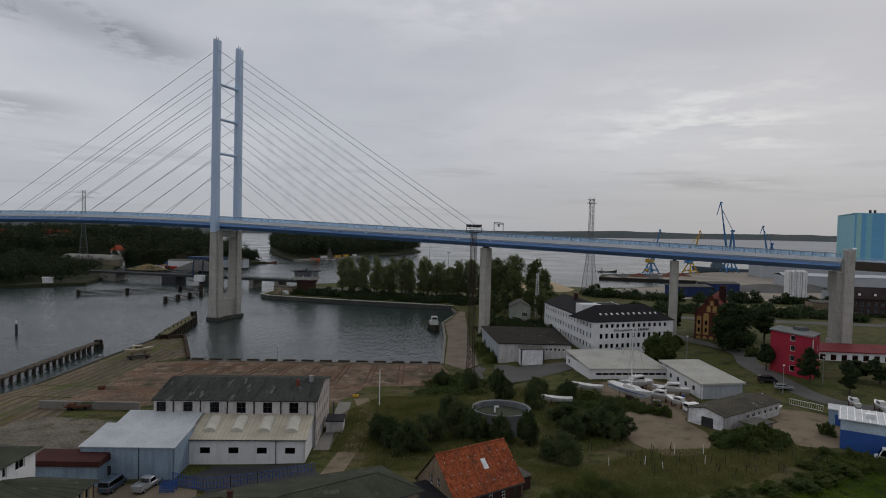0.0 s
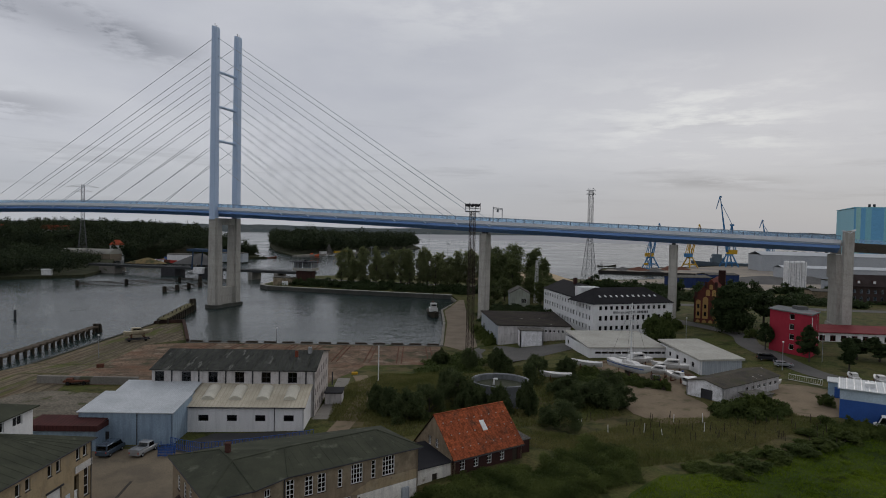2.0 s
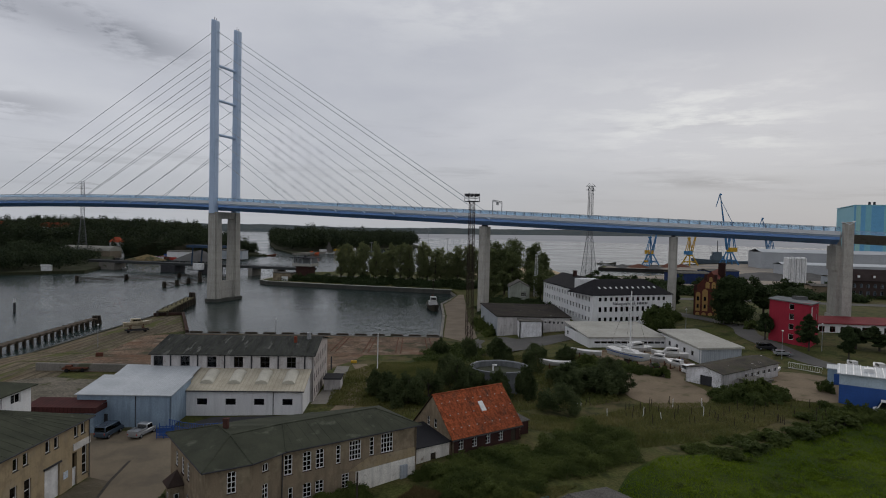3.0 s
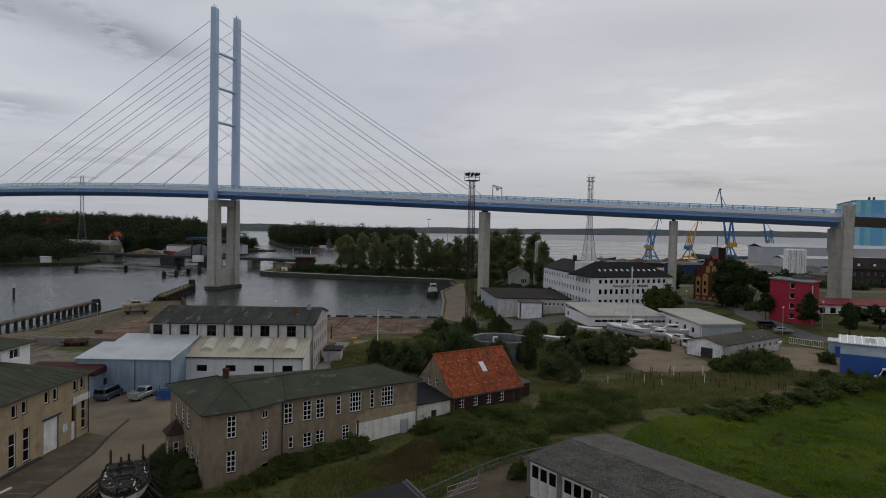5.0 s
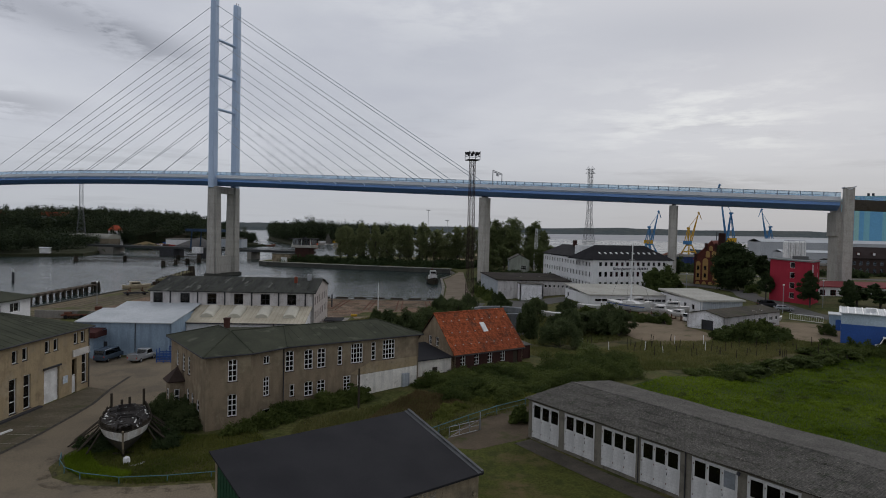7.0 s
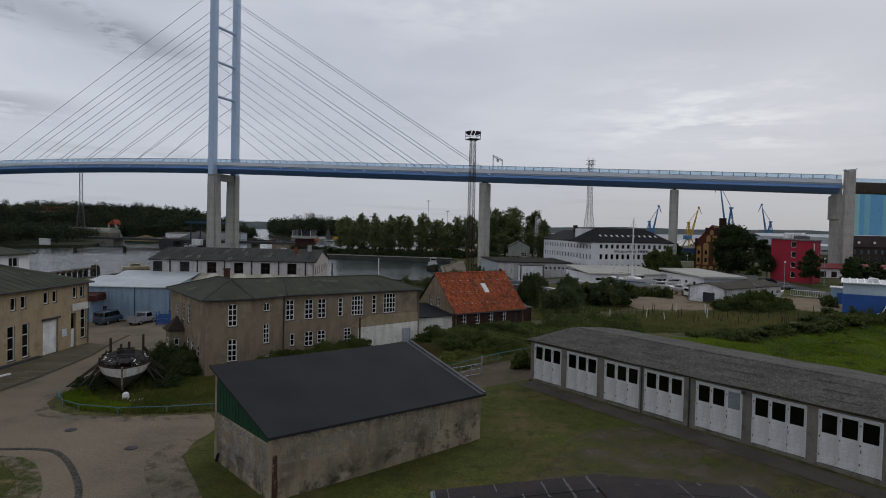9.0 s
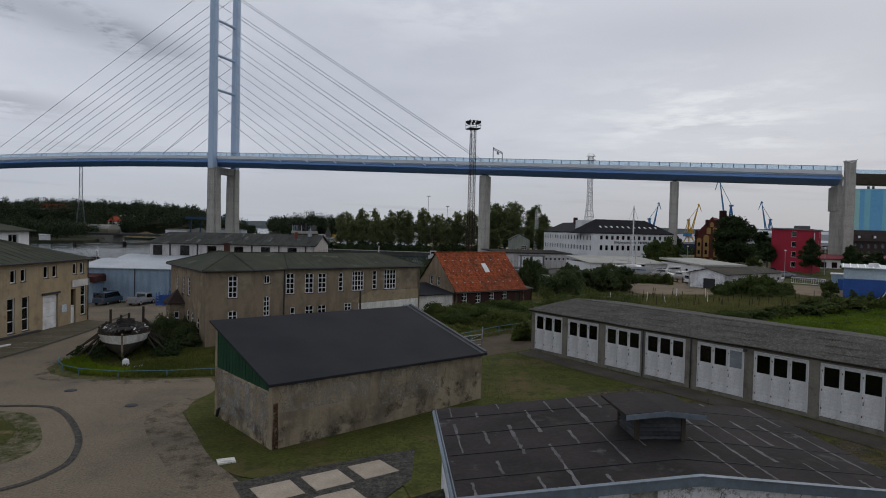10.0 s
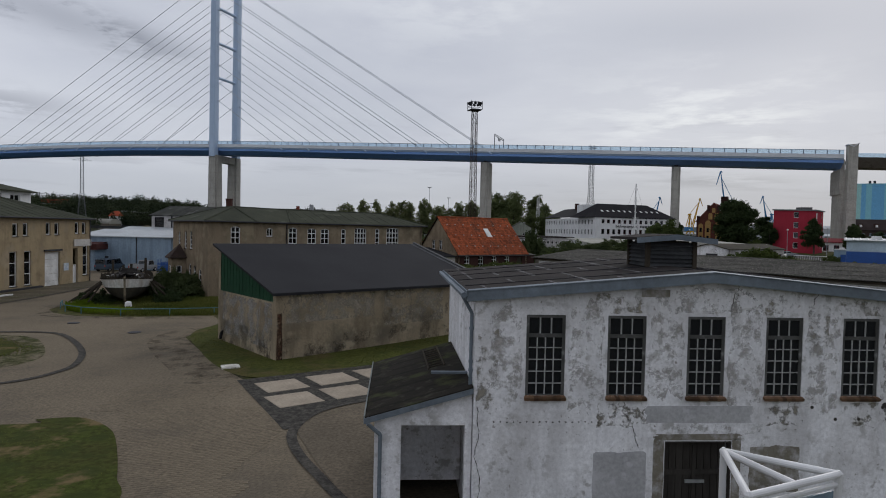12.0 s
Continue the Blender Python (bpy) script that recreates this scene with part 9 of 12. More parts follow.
    slab(bm, [(x, -y, 2.3) for x, y in pts] + [(x, y, 2.3) for x, y in pts[::-1]], (0, 0, 0.06))
    part("hold_floor", bm, WOOD_DARK, t)
    for k in range(22):
        x = rnd.uniform(-4.2, 4.8)
        y = rnd.choice((-1, 1)) * half(x) * rnd.uniform(0.72, 0.97) if k % 2 else rnd.uniform(-0.9, 0.9) * half(x)
        bm = B()
        l2 = rnd.uniform(0.12, 0.42)
        bx(bm, -l2, l2, -0.06, 0.06, 0.0, 0.035)
        part("broken_board", bm, DECK_WRECK if k % 3 == 0 else WRECK_WHITE, t, "", pose(x, y, camber(x, y) + 0.05, rnd.uniform(-12, 12), rnd.uniform(-12, 12), rnd.uniform(-25, 25)))
    for x0_, x1_, h_ in ((-2.9, -1.5, 0.4), (0.4, 1.4, 0.28)):
        bm = B()
        for a_, b_, c_, d_ in ((x0_, x1_, -0.8, -0.7), (x0_, x1_, 0.7, 0.8), (x0_, x0_ + 0.1, -0.7, 0.7), (x1_ - 0.1, x1_, -0.7, 0.7)):
            bx(bm, a_, b_, c_, d_, 2.8, 3.1 + h_)
        part("hatch_coaming", bm, DECK_WRECK, t)
    for k in range(30):
        x = -L_ / 2 + 0.2 + k / 29 * (L_ - 0.9)
        for sg in (-1, 1):
            if rnd.random() < 0.15:
                continue
            bm = B()
            w = half(x)
            e0 = edge(x)
            tube(bm, (x, sg * w * 0.97, e0 - 0.1), (x + rnd.uniform(-.08, .08), sg * (w * 0.99), e0 + rnd.uniform(0.22, 0.62)), 0.065, n=5)
            part("stanchion", bm, WOOD_DARK, t)
    for sg in (-1, 1):
        for x_ in (-4.4, -3.2, -2.0, 1.6, 2.8):
            if (x_ > 0) == (sg > 0):
                continue
            bm = B()
            slab(bm, [(x_, sg * half(x_) * 0.98, edge(x_) + 0.42), (x_ + 1.3, sg * half(x_ + 1.3) * 0.98, edge(x_ + 1.3) + 0.46), (x_ + 1.3, sg * half(x_ + 1.3) * 0.98, edge(x_ + 1.3) + 0.56), (x_, sg * half(x_) * 0.98, edge(x_) + 0.54)], (0, 0.06, 0))
            part("bulwark_rail", bm, WOOD_DARK, t)
    for x, y, h in ((-L_ / 2 + 0.3, 1.5, 3.2), (-L_ / 2 + 0.3, -1.5, 2.6), (-4.3, 0.2, 1.8), (-3.9, -0.5, 1.5)):
        bm = B()
        tube(bm, (x, y, 2.6), (x, y, 3.0 + h * 0.5), 0.12, n=6)
        part("bollard_post", bm, WOOD_DARK, t)
    # props, each a thing on the grass
    for sg in (-1, 1):
        for k, x in enumerate((-3.0, -2.1, -1.0, -0.2, 1.0, 1.7, 2.6)):
            bm = B()
            tube(bm, (x + 0.8 + 0.3 * (k % 2), sg * (4.5 - 0.22 * k + 0.4 * (k % 3)), 0.0), (x, sg * 2.0, 2.2 + 0.15 * (k % 2)), 0.085, n=6)
            part("prop", bm, WOOD_DARK, t)
    for x in (-3.5, 0.0, 3.6):
        bm = B()
        bx(bm, x - 0.2, x + 0.2, -0.9, 0.9, -0.1, 0.22)
        part("keel_block", bm, WOOD_DARK, t)
    bm = B()
    lathe(bm, [(0.24, 0), (0.3, 0.25), (0.26, 0.6), (0.12, 0.7)], 12)
    solo("plastic_drum", bm, FRAME_WHITE, "pale plastic drum standing on the grass under the boat", "drum", Matrix.Translation((-26.7, 55.6, 2.32)))
    for k, (x, y) in enumerate(((-25.9, 55.2), (-25.5, 55.7))):
        bm = B()
        bx(bm, -0.35, 0.35, -0.15, 0.15, 0, 0.12)
        solo("pale_board", bm, HULL_WHITE, "pale loose board lying on the grass", "board", pose(x, y, 2.32, 0, 0, 25 + 40 * k))


def motor_boat(x, y, z, ang, L_, label, hull_mat=None, cabin=True, cradle=True, name="motor_boat", top_mat=None):
    t = thing(name, label, "boat", x, y, z, ang)
    up = 0.7 if cradle else 0.0
    part("hull", hull_mesh(L_, L_ * 0.33, L_ * 0.15), hull_mat or HULL_WHITE, t, "", Matrix.Translation((0, 0, up)))
    if cabin:
        bm = B()
        d = L_ * 0.15 + up
        slab(bm, [(-L_ * 0.25, -L_ * 0.11, d), (L_ * 0.22, -L_ * 0.10, d), (L_ * 0.10, -L_ * 0.09, d + L_ * 0.12), (-L_ * 0.22, -L_ * 0.10, d + L_ * 0.13)], (0, L_ * 0.2, 0))
        c = part("cabin", bm, top_mat or HULL_WHITE, t)
        for sg in (-1, 1):
            bm = B()
            y0 = -L_ * 0.115 if sg < 0 else L_ * 0.102
            bx(bm, -L_ * 0.19, L_ * 0.10, y0, y0 + 0.03, d + L_ * 0.06, d + L_ * 0.105)
            part("cabin_window", bm, PANE_DARK, c)
        bm = B()
        bx(bm, -L_ * 0.24, L_ * 0.11, -L_ * 0.11, L_ * 0.11, d + L_ * 0.131, d + L_ * 0.131 + 0.06)
        part("cabin_roof", bm, top_mat or HULL_WHITE, c)
    if cradle:
        for k in (-0.25, 0.2):
            bm = B()
            bx(bm, L_ * k - 0.12, L_ * k + 0.12, -L_ * 0.14, L_ * 0.14, 0, 0.25)
            bx(bm, L_ * k - 0.1, L_ * k + 0.1, -L_ * 0.14, -L_ * 0.11, 0.25, up + 0.6)
            bx(bm, L_ * k - 0.1, L_ * k + 0.1, L_ * 0.11, L_ * 0.14, 0.25, up + 0.6)
            part("cradle", bm, RUST, t)
    return t


def sailing_yacht(x, y, z, ang, L_, H):
    t = thing("sailing_yacht", "white sailing yacht with a tall mast laid up on a cradle", "boat", x, y, z, ang)
    part("hull", hull_mesh(L_, L_ * 0.27, L_ * 0.13, 0.4, 0.55), HULL_WHITE, t, "", Matrix.Translation((0, 0, 1.3)))
    for sg in (-1, 1):
        bm = B()
        for i in range(8):
            f0, f1 = -0.46 + 0.11 * i, -0.46 + 0.11 * (i + 1)
            w0, w1 = [L_ * 0.137 * (1 if f < 0.0 else math.cos(f / 0.5 * math.pi / 2) ** 0.75) * (0.8 if f < -0.3 else 1.0) for f in (f0, f1)]
            slab(bm, [(f0 * L_ + 0.1, sg * w0, 1.3 + L_ * 0.093), (f1 * L_ + 0.1, sg * w1, 1.3 + L_ * 0.093), (f1 * L_ + 0.1, sg * w1, 1.3 + L_ * 0.107), (f0 * L_ + 0.1, sg * w0, 1.3 + L_ * 0.107)], (0, sg * 0.03, 0))
        part("sheer_stripe", bm, BLUE_PAINT, t, "dark blue sheer stripe")
    bm = B()
    slab(bm, [(-1.2, -0.12, 0.0), (0.9, -0.12, 0.0), (1.4, -0.12, 1.5), (-1.3, -0.12, 1.5)], (0, 0.24, 0))
    part("fin_keel", bm, HULL_DARK, t)
    bm = B()
    d = 1.3 + L_ * 0.13
    slab(bm, [(-1.5, -0.95, d), (3.0, -0.7, d + 0.1), (2.2, -0.6, d + 0.6), (-1.3, -0.8, d + 0.65)], (0, 1.7, 0))
    part("coachroof", bm, HULL_WHITE, t)
    bm = B()
    tube(bm, (0.6, 0, d), (0.6, 0, d + H), 0.19, 0.14, 8)
    mast = part("mast", bm, FRAME_WHITE, t, "aluminium mast")
    bm = B()
    tube(bm, (0.5, 0, d + 1.3), (-L_ * 0.36, 0, d + 1.4), 0.07)
    part("boom", bm, GALV, mast)
    bm = B()
    for k in (0.45, 0.72):
        tube(bm, (0.6, -0.9, d + H * k), (0.6, 0.9, d + H * k), 0.03)
    part("spreaders", bm, GALV, mast)
    for q in ((L_ / 2 + 0.3, 0), (-L_ / 2, 0), (0.4, 1.2), (0.4, -1.2)):
        bm = B()
        tube(bm, (0.6, 0, d + H * 0.98), (q[0], q[1], d + 0.1), 0.018, n=4)
        part("stay", bm, DARK_STEEL, mast)
    bm = B()
    for k in (-2.0, 1.8):
        bx(bm, k - 0.1, k + 0.1, -1.5, 1.5, 0, 0.2)
        for sg in (-1, 1):
            tube(bm, (k, sg * 1.4, 0.1), (k, sg * 1.2, 2.2), 0.08)
    part("cradle", bm, RUST, t)


def tug():
    t = thing("tug_boat", "small dark-hulled tug with a white wheelhouse moored at the quay", "boat", -3.0, 283.0, 0.0, -84)
    part("hull", hull_mesh(19, 5.4, 2.6, 0.9, 0.8), HULL_DARK, t, "black hull", Matrix.Translation((0, 0, -0.9)))
    bm = B()
    bx(bm, -4.2, 2.6, -1.7, 1.7, 1.7, 3.4)
    bx(bm, -0.8, 2.4, -1.3, 1.3, 3.4, 5.6)
    h = part("wheelhouse", bm, HULL_WHITE, t, "white wheelhouse")
    bm = B()
    bx(bm, 2.41, 2.45, -1.1, 1.1, 4.4, 5.2)
    part("wheelhouse_window", bm, PANE_DARK, h)
    bm = B()
    tube(bm, (-2.4, 0, 3.4), (-2.6, 0, 6.2), 0.55, 0.5, 10)
    part("funnel", bm, RUST, t)
    bm = B()
    tube(bm, (0.6, 0, 5.6), (0.6, 0, 13.5), 0.1)
    tube(bm, (0.6, -1.2, 9.5), (0.6, 1.2, 9.5), 0.05)
    part("mast", bm, MAST_BROWN, t)


white_office()
dark_roof_block()
boat_sheds()
round_tank()
red_block()
brick_malthouse()
blue_depot()
wreck()
sailing_yacht(45.6, 152.2, gz(45.6, 152), -64, 13.5, 14.5)
for x, y, a, L_, lb in ((50.5, 163.6, -160, 9.5, "white motor cruiser propped on a cradle"), (57.7, 158.0, 165, 8.5, "white cabin boat propped on a cradle"), (52.6, 152.0, 150, 7.0, "white covered boat hull on a cradle"),
                        (37.6, 161.0, 160, 7.6, "white open boat on a trailer in the boat yard"), (28.3, 152.0, 172, 7.2, "white upturned boat hull among bushes"), (75.0, 142.6, 20, 5.2, "small orange-trimmed boat beside the shed"),
                        (97.8, 149.6, 75, 6.0, "white cabin boat parked behind the depot"), (102.4, 147.0, 75, 6.5, "white cabin boat parked behind the depot"), (55.4, 147.0, 120, 6.0, "grey-covered boat on a trailer"), (55.0, 157.0, 30, 5.5, "small white cabin boat propped on a cradle")):
    motor_boat(x, y, gz(x, y), a, L_, lb, cabin="upturned" not in lb and "open" not in lb)
CREAM = mat("cream_hull", (0.46, 0.40, 0.28), (0.34, 0.29, 0.20), 0.5, scale=0.5, grain=5, streak=0.4)
def pallet_stack(x, y, ang, n):
    t = thing("pallet_stack", "stack of grey weathered pallets in the boat yard", "pallets", x, y, gz(x, y) + 0.05, ang, "pallets in the boat yard")
    for k in range(n):
        bm = B()
        for i in range(5):
            bx(bm, -0.6, 0.6, -0.4 + 0.18 * i, -0.28 + 0.18 * i, 0.15 * k + 0.10, 0.15 * k + 0.125)
        for i in range(3):
            bx(bm, -0.6 + 0.55 * i, -0.5 + 0.55 * i, -0.4, 0.44, 0.15 * k, 0.15 * k + 0.099)
        part("pallet", bm, WOOD_DARK, t)


def oil_drum(x, y, k):
    bm = B()
    lathe(bm, [(0.28, 0), (0.29, 0.02), (0.29, 0.28), (0.305, 0.30), (0.29, 0.32), (0.29, 0.58), (0.305, 0.60), (0.29, 0.62), (0.29, 0.86), (0.28, 0.88)], 14)
    solo("oil_drum", bm, (RUST, BLUE_PAINT, DARK_STEEL)[k % 3], ("rusty", "blue", "black")[k % 3] + " steel oil drum standing in the boat yard", "drum", pose(x, y, gz(x, y) + 0.04), "drums in the boat yard")


def boat_trailer(x, y, ang):
    t = thing("boat_trailer", "empty rusty boat trailer in the boat yard", "trailer", x, y, gz(x, y) + 0.05, ang)
    for sy in (-0.7, 0.7):
        bm = B()
        bx(bm, -2.4, 1.6, sy - 0.05, sy + 0.05, 0.45, 0.57)
        part("side_rail", bm, RUST, t)
        bm = B()
        tube(bm, (-0.6, sy * 1.15 - 0.1, 0.32), (-0.6, sy * 1.15 + 0.1, 0.32), 0.32, n=12)
        part("wheel", bm, RUBBER, t)
    bm = B()
    tube(bm, (1.6, -0.7, 0.5), (3.0, 0, 0.5), 0.05), tube(bm, (1.6, 0.7, 0.5), (3.0, 0, 0.5), 0.05)
    part("drawbar", bm, RUST, t)
    for xx in (-2.2, -0.6, 1.2):
        bm = B()
        bx(bm, xx - 0.05, xx + 0.05, -0.66, 0.66, 0.46, 0.56)
        part("cross_bar", bm, RUST, t)


rnd = random.Random(91)
for k in range(7):
    pallet_stack(rnd.uniform(40, 60), rnd.uniform(146, 168), rnd.uniform(0, 90), rnd.randint(2, 6))
for k in range(12):
    oil_drum(rnd.uniform(38, 61), rnd.uniform(145, 168), k)
for x, y, ang in ((49.0, 158.0, 30), (60.5, 150.5, 110), (41.5, 165.5, 5)):
    boat_trailer(x, y, ang)
motor_boat(-95.2, 201.2, gz(-95.2, 201.2) + 1.25, 38, 8.0, "weathered cream cabin cruiser standing on a slip trolley", CREAM, top_mat=CREAM)
t = thing("slip_trolley", "dark steel boat trolley on the slipway under a cruiser", "trolley", -95.2, 201.2, gz(-95.2, 201.2), 32)
for x in (-2.6, 2.2):
    for y in (-1.1, 1.1):
        bm = B()
        bx(bm, x - 0.12, x + 0.12, y - 0.12, y + 0.12, 0.3, 1.23)
        part("post", bm, RUST, t)
        bm = B()
        tube(bm, (x, y - 0.18, 0.4), (x, y + 0.18, 0.4), 0.4, n=14)
        part("wheel", bm, RUBBER, t)
for y in (-1.1, 1.1):
    bm = B()
    bx(bm, -3.6, 3.4, y - 0.14, y + 0.14, 0.55, 0.85)
    part("side_beam", bm, DARK_STEEL, t)
for x in (-2.6, 2.2):
    bm = B()
    bx(bm, x - 0.14, x + 0.14, -0.95, 0.95, 0.85, 1.1)
    part("cross_beam", bm, DARK_STEEL, t)
tug()


# ---- vehicles ----
def vehicle(kind, x, y, z, ang, paint, label, L_=4.4, W=1.8, H=1.45):
    t = thing(kind, label, "vehicle", x, y, z, ang)
    van = kind == "van"
    pick = kind == "pickup_truck"
    low = 0.35
    belt = low + (0.62 if not van else 0.75)
    bm = B()
    prof = [(-L_ / 2, low), (L_ / 2, low), (L_ / 2 + 0.02, belt - 0.18), (L_ / 2 - 0.75 if not van else L_ / 2 - 0.45, belt), (-L_ / 2, belt)]
    slab(bm, [(px, -W / 2, pz) for px, pz in prof], (0, W, 0))
    bmesh.ops.bevel(bm, geom=bm.edges[:], offset=0.06, segments=1, affect="EDGES")
    body = part("body", bm, paint, t)
    if pick:
        roof = [(-0.25, belt), (L_ / 2 - 0.95, belt), (L_ / 2 - 1.35, H), (-0.1, H)]
    elif van:
        roof = [(-L_ / 2 + 0.04, belt), (L_ / 2 - 0.5, belt), (L_ / 2 - 1.2, H), (-L_ / 2 + 0.12, H)]
    else:
        roof = [(-L_ / 2 + 0.15, belt), (L_ / 2 - 1.2, belt), (L_ / 2 - 1.9, H), (-L_ / 2 + 0.7, H)]
    bm = B()
    slab(bm, [(px, -W / 2 + 0.06, pz) for px, pz in roof], (0, W - 0.12, 0))
    bmesh.ops.bevel(bm, geom=bm.edges[:], offset=0.05, segments=1, affect="EDGES")
    part("cabin", bm, paint, t)
    (x0, _), (x1, _), (x2, _), (x3, _) = roof
    for sg in (-1, 1):
        bm = B()
        yy = sg * (W / 2 - 0.05)
        a, b = belt + 0.08, H - 0.12
        slab(bm, [(x0 + 0.25, yy, a), (x1 - 0.25, yy, a), (x2 - 0.05, yy, b), (x3 + 0.15, yy, b)], (0, sg * 0.012, 0))
        part("side_window", bm, PANE_DARK, t)
    bm = B()
    d = Vector((x2 - x1, 0, H - belt)).normalized()
    a, b = Vector((x1 + 0.01, 0, belt)) + d * 0.1, Vector((x2 + 0.01, 0, H)) - d * 0.1
    slab(bm, [(a.x, -W / 2 + 0.2, a.z), (a.x, W / 2 - 0.2, a.z), (b.x, W / 2 - 0.22, b.z), (b.x, -W / 2 + 0.22, b.z)], (0.02, 0, 0.01))
    part("windscreen", bm, PANE_DARK, t)
    bm = B()
    slab(bm, [(x0 + 0.02, -W / 2 + 0.22, belt + 0.1), (x0 + 0.02, W / 2 - 0.22, belt + 0.1), (x3 - 0.02, W / 2 - 0.24, H - 0.12), (x3 - 0.02, -W / 2 + 0.24, H - 0.12)], (-0.03, 0, 0.01))
    part("rear_window", bm, PANE_DARK, t)
    if pick:
        bm = B()
        bx(bm, -L_ / 2 + 0.05, -0.35, -W / 2 + 0.1, W / 2 - 0.1, belt + 0.005, belt + 0.03)
        for y0, y1 in ((-W / 2, -W / 2 + 0.07), (W / 2 - 0.07, W / 2)):
            bx(bm, -L_ / 2, -0.3, y0, y1, belt - 0.02, belt + 0.32)
        bx(bm, -L_ / 2, -L_ / 2 + 0.07, -W / 2 + 0.07, W / 2 - 0.07, belt - 0.02, belt + 0.32)
        part("load_bed", bm, CAR_SILVER, t)
    for sx in (-1, 1):
        for sy in (-1, 1):
            bm = B()
            tube(bm, (sx * L_ * 0.31, sy * (W / 2 - 0.2), 0.32), (sx * L_ * 0.31, sy * (W / 2 + 0.01), 0.32), 0.32, n=14)
            wh = part("wheel", bm, RUBBER, t)
            bm = B()
            tube(bm, (sx * L_ * 0.31, sy * (W / 2 + 0.005), 0.32), (sx * L_ * 0.31, sy * (W / 2 + 0.025), 0.32), 0.18, n=10)
            part("rim", bm, GALV, wh)
    for sy in (-1, 1):
        bm = B()
        bx(bm, L_ / 2 - 0.02, L_ / 2 + 0.04, sy * W * 0.36 - 0.14, sy * W * 0.36 + 0.14, belt - 0.36, belt - 0.2)
        part("headlight", bm, FRAME_WHITE, t)
        bm = B()
        bx(bm, -L_ / 2 - 0.02, -L_ / 2 + 0.02, sy * W * 0.42 - 0.08, sy * W * 0.42 + 0.08, belt - 0.32, belt - 0.08)
        part("tail_light", bm, LAMP_RED, t)


vehicle("van", -50.4, 98.2, gz(-50, 98) + 0.06, 85, CAR_BLUE, "blue-grey passenger van parked beside the blue shed", 4.9, 1.9, 1.95)
vehicle("pickup_truck", -45.4, 98.6, gz(-45, 98) + 0.06, 80, CAR_SILVER, "silver pickup truck parked beside the blue shed", 5.0, 1.8, 1.75)
vehicle("van", 87.8, 170.2, gz(87.8, 170) + 0.05, -12, CAR_DARK, "black passenger van with a pale roof parked by the lane", 4.8, 1.8, 1.8)
vehicle("car", 88.8, 163.6, gz(88.8, 163.6) + 0.05, -18, CAR_SILVER, "silver hatchback parked by the lane")
vehicle("van", 82.6, 115.2, gz(82.6, 115.2), 148, FRAME_WHITE, "white delivery van parked before the blue depot", 5.2, 2.0, 2.5)
vehicle("car", 50.6, 147.6, gz(50.6, 147.6), 80, CAR_DARK, "dark car parked among the boats")
vehicle("van", 57.6, 143.5, gz(57.6, 143.5), 20, FRAME_WHITE, "white delivery van beside the repair shed", 4.6, 1.9, 2.0)


# ---- masts, cranes, port and far bank ----
def lattice(bm, w0, w1, z0, z1, n, r, cross=True):
    """A square lattice tower with tapering legs."""
    lv = []
    for i in range(n + 1):
        f = i / n
        w = (w0 + (w1 - w0) * f) / 2
        z = z0 + (z1 - z0) * f
        lv.append([(-w, -w, z), (w, -w, z), (w, w, z), (-w, w, z)])
    for a, b in zip(lv, lv[1:]):
        for i in range(4):
            tube(bm, a[i], b[i], r, n=4)
            tube(bm, b[i], b[(i + 1) % 4], r * 0.6, n=4)
            tube(bm, a[i], b[(i + 1) % 4], r * 0.6, n=4)
            if cross:
                tube(bm, a[(i + 1) % 4], b[i], r * 0.6, n=4)


def flood_mast():
    t = thing("floodlight_mast", "dark lattice floodlight mast with a lamp platform", "mast", 8.7, 180.5, gz(8.7, 180.5) - 0.05, 20)
    bm = B()
    lattice(bm, 1.75, 1.25, 0, 42.4, 24, 0.075)
    part("lattice_shaft", bm, MAST_BROWN, t, "dark brown lattice shaft")
    bm = B()
    bx(bm, -1.6, 1.6, -1.6, 1.6, 42.4, 42.65)
    for z in (43.5, 44.6):
        for a, b in (((-1.6, -1.6), (1.6, -1.6)), ((1.6, -1.6), (1.6, 1.6)), ((1.6, 1.6), (-1.6, 1.6)), ((-1.6, 1.6), (-1.6, -1.6))):
            tube(bm, (*a, z), (*b, z), 0.07, n=4)
    for x in (-1.6, 1.6):
        for y in (-1.6, 1.6):
            tube(bm, (x, y, 42.6), (x, y, 44.9), 0.08, n=4)
    pf = part("platform", bm, DARK_STEEL, t)
    for k in range(10):
        a = 2 * math.pi * k / 10
        bm = B()
        tube(bm, (1.55 * math.cos(a), 1.55 * math.sin(a), 44.5), (1.95 * math.cos(a), 1.95 * math.sin(a), 44.15), 0.34, 0.42, 8)
        part("floodlight", bm, DARK_STEEL, pf)


PYLON_GREY = mat("weathered_grey_steel", (0.14, 0.145, 0.15), None, 0.7, scale=0.3, grain=4)


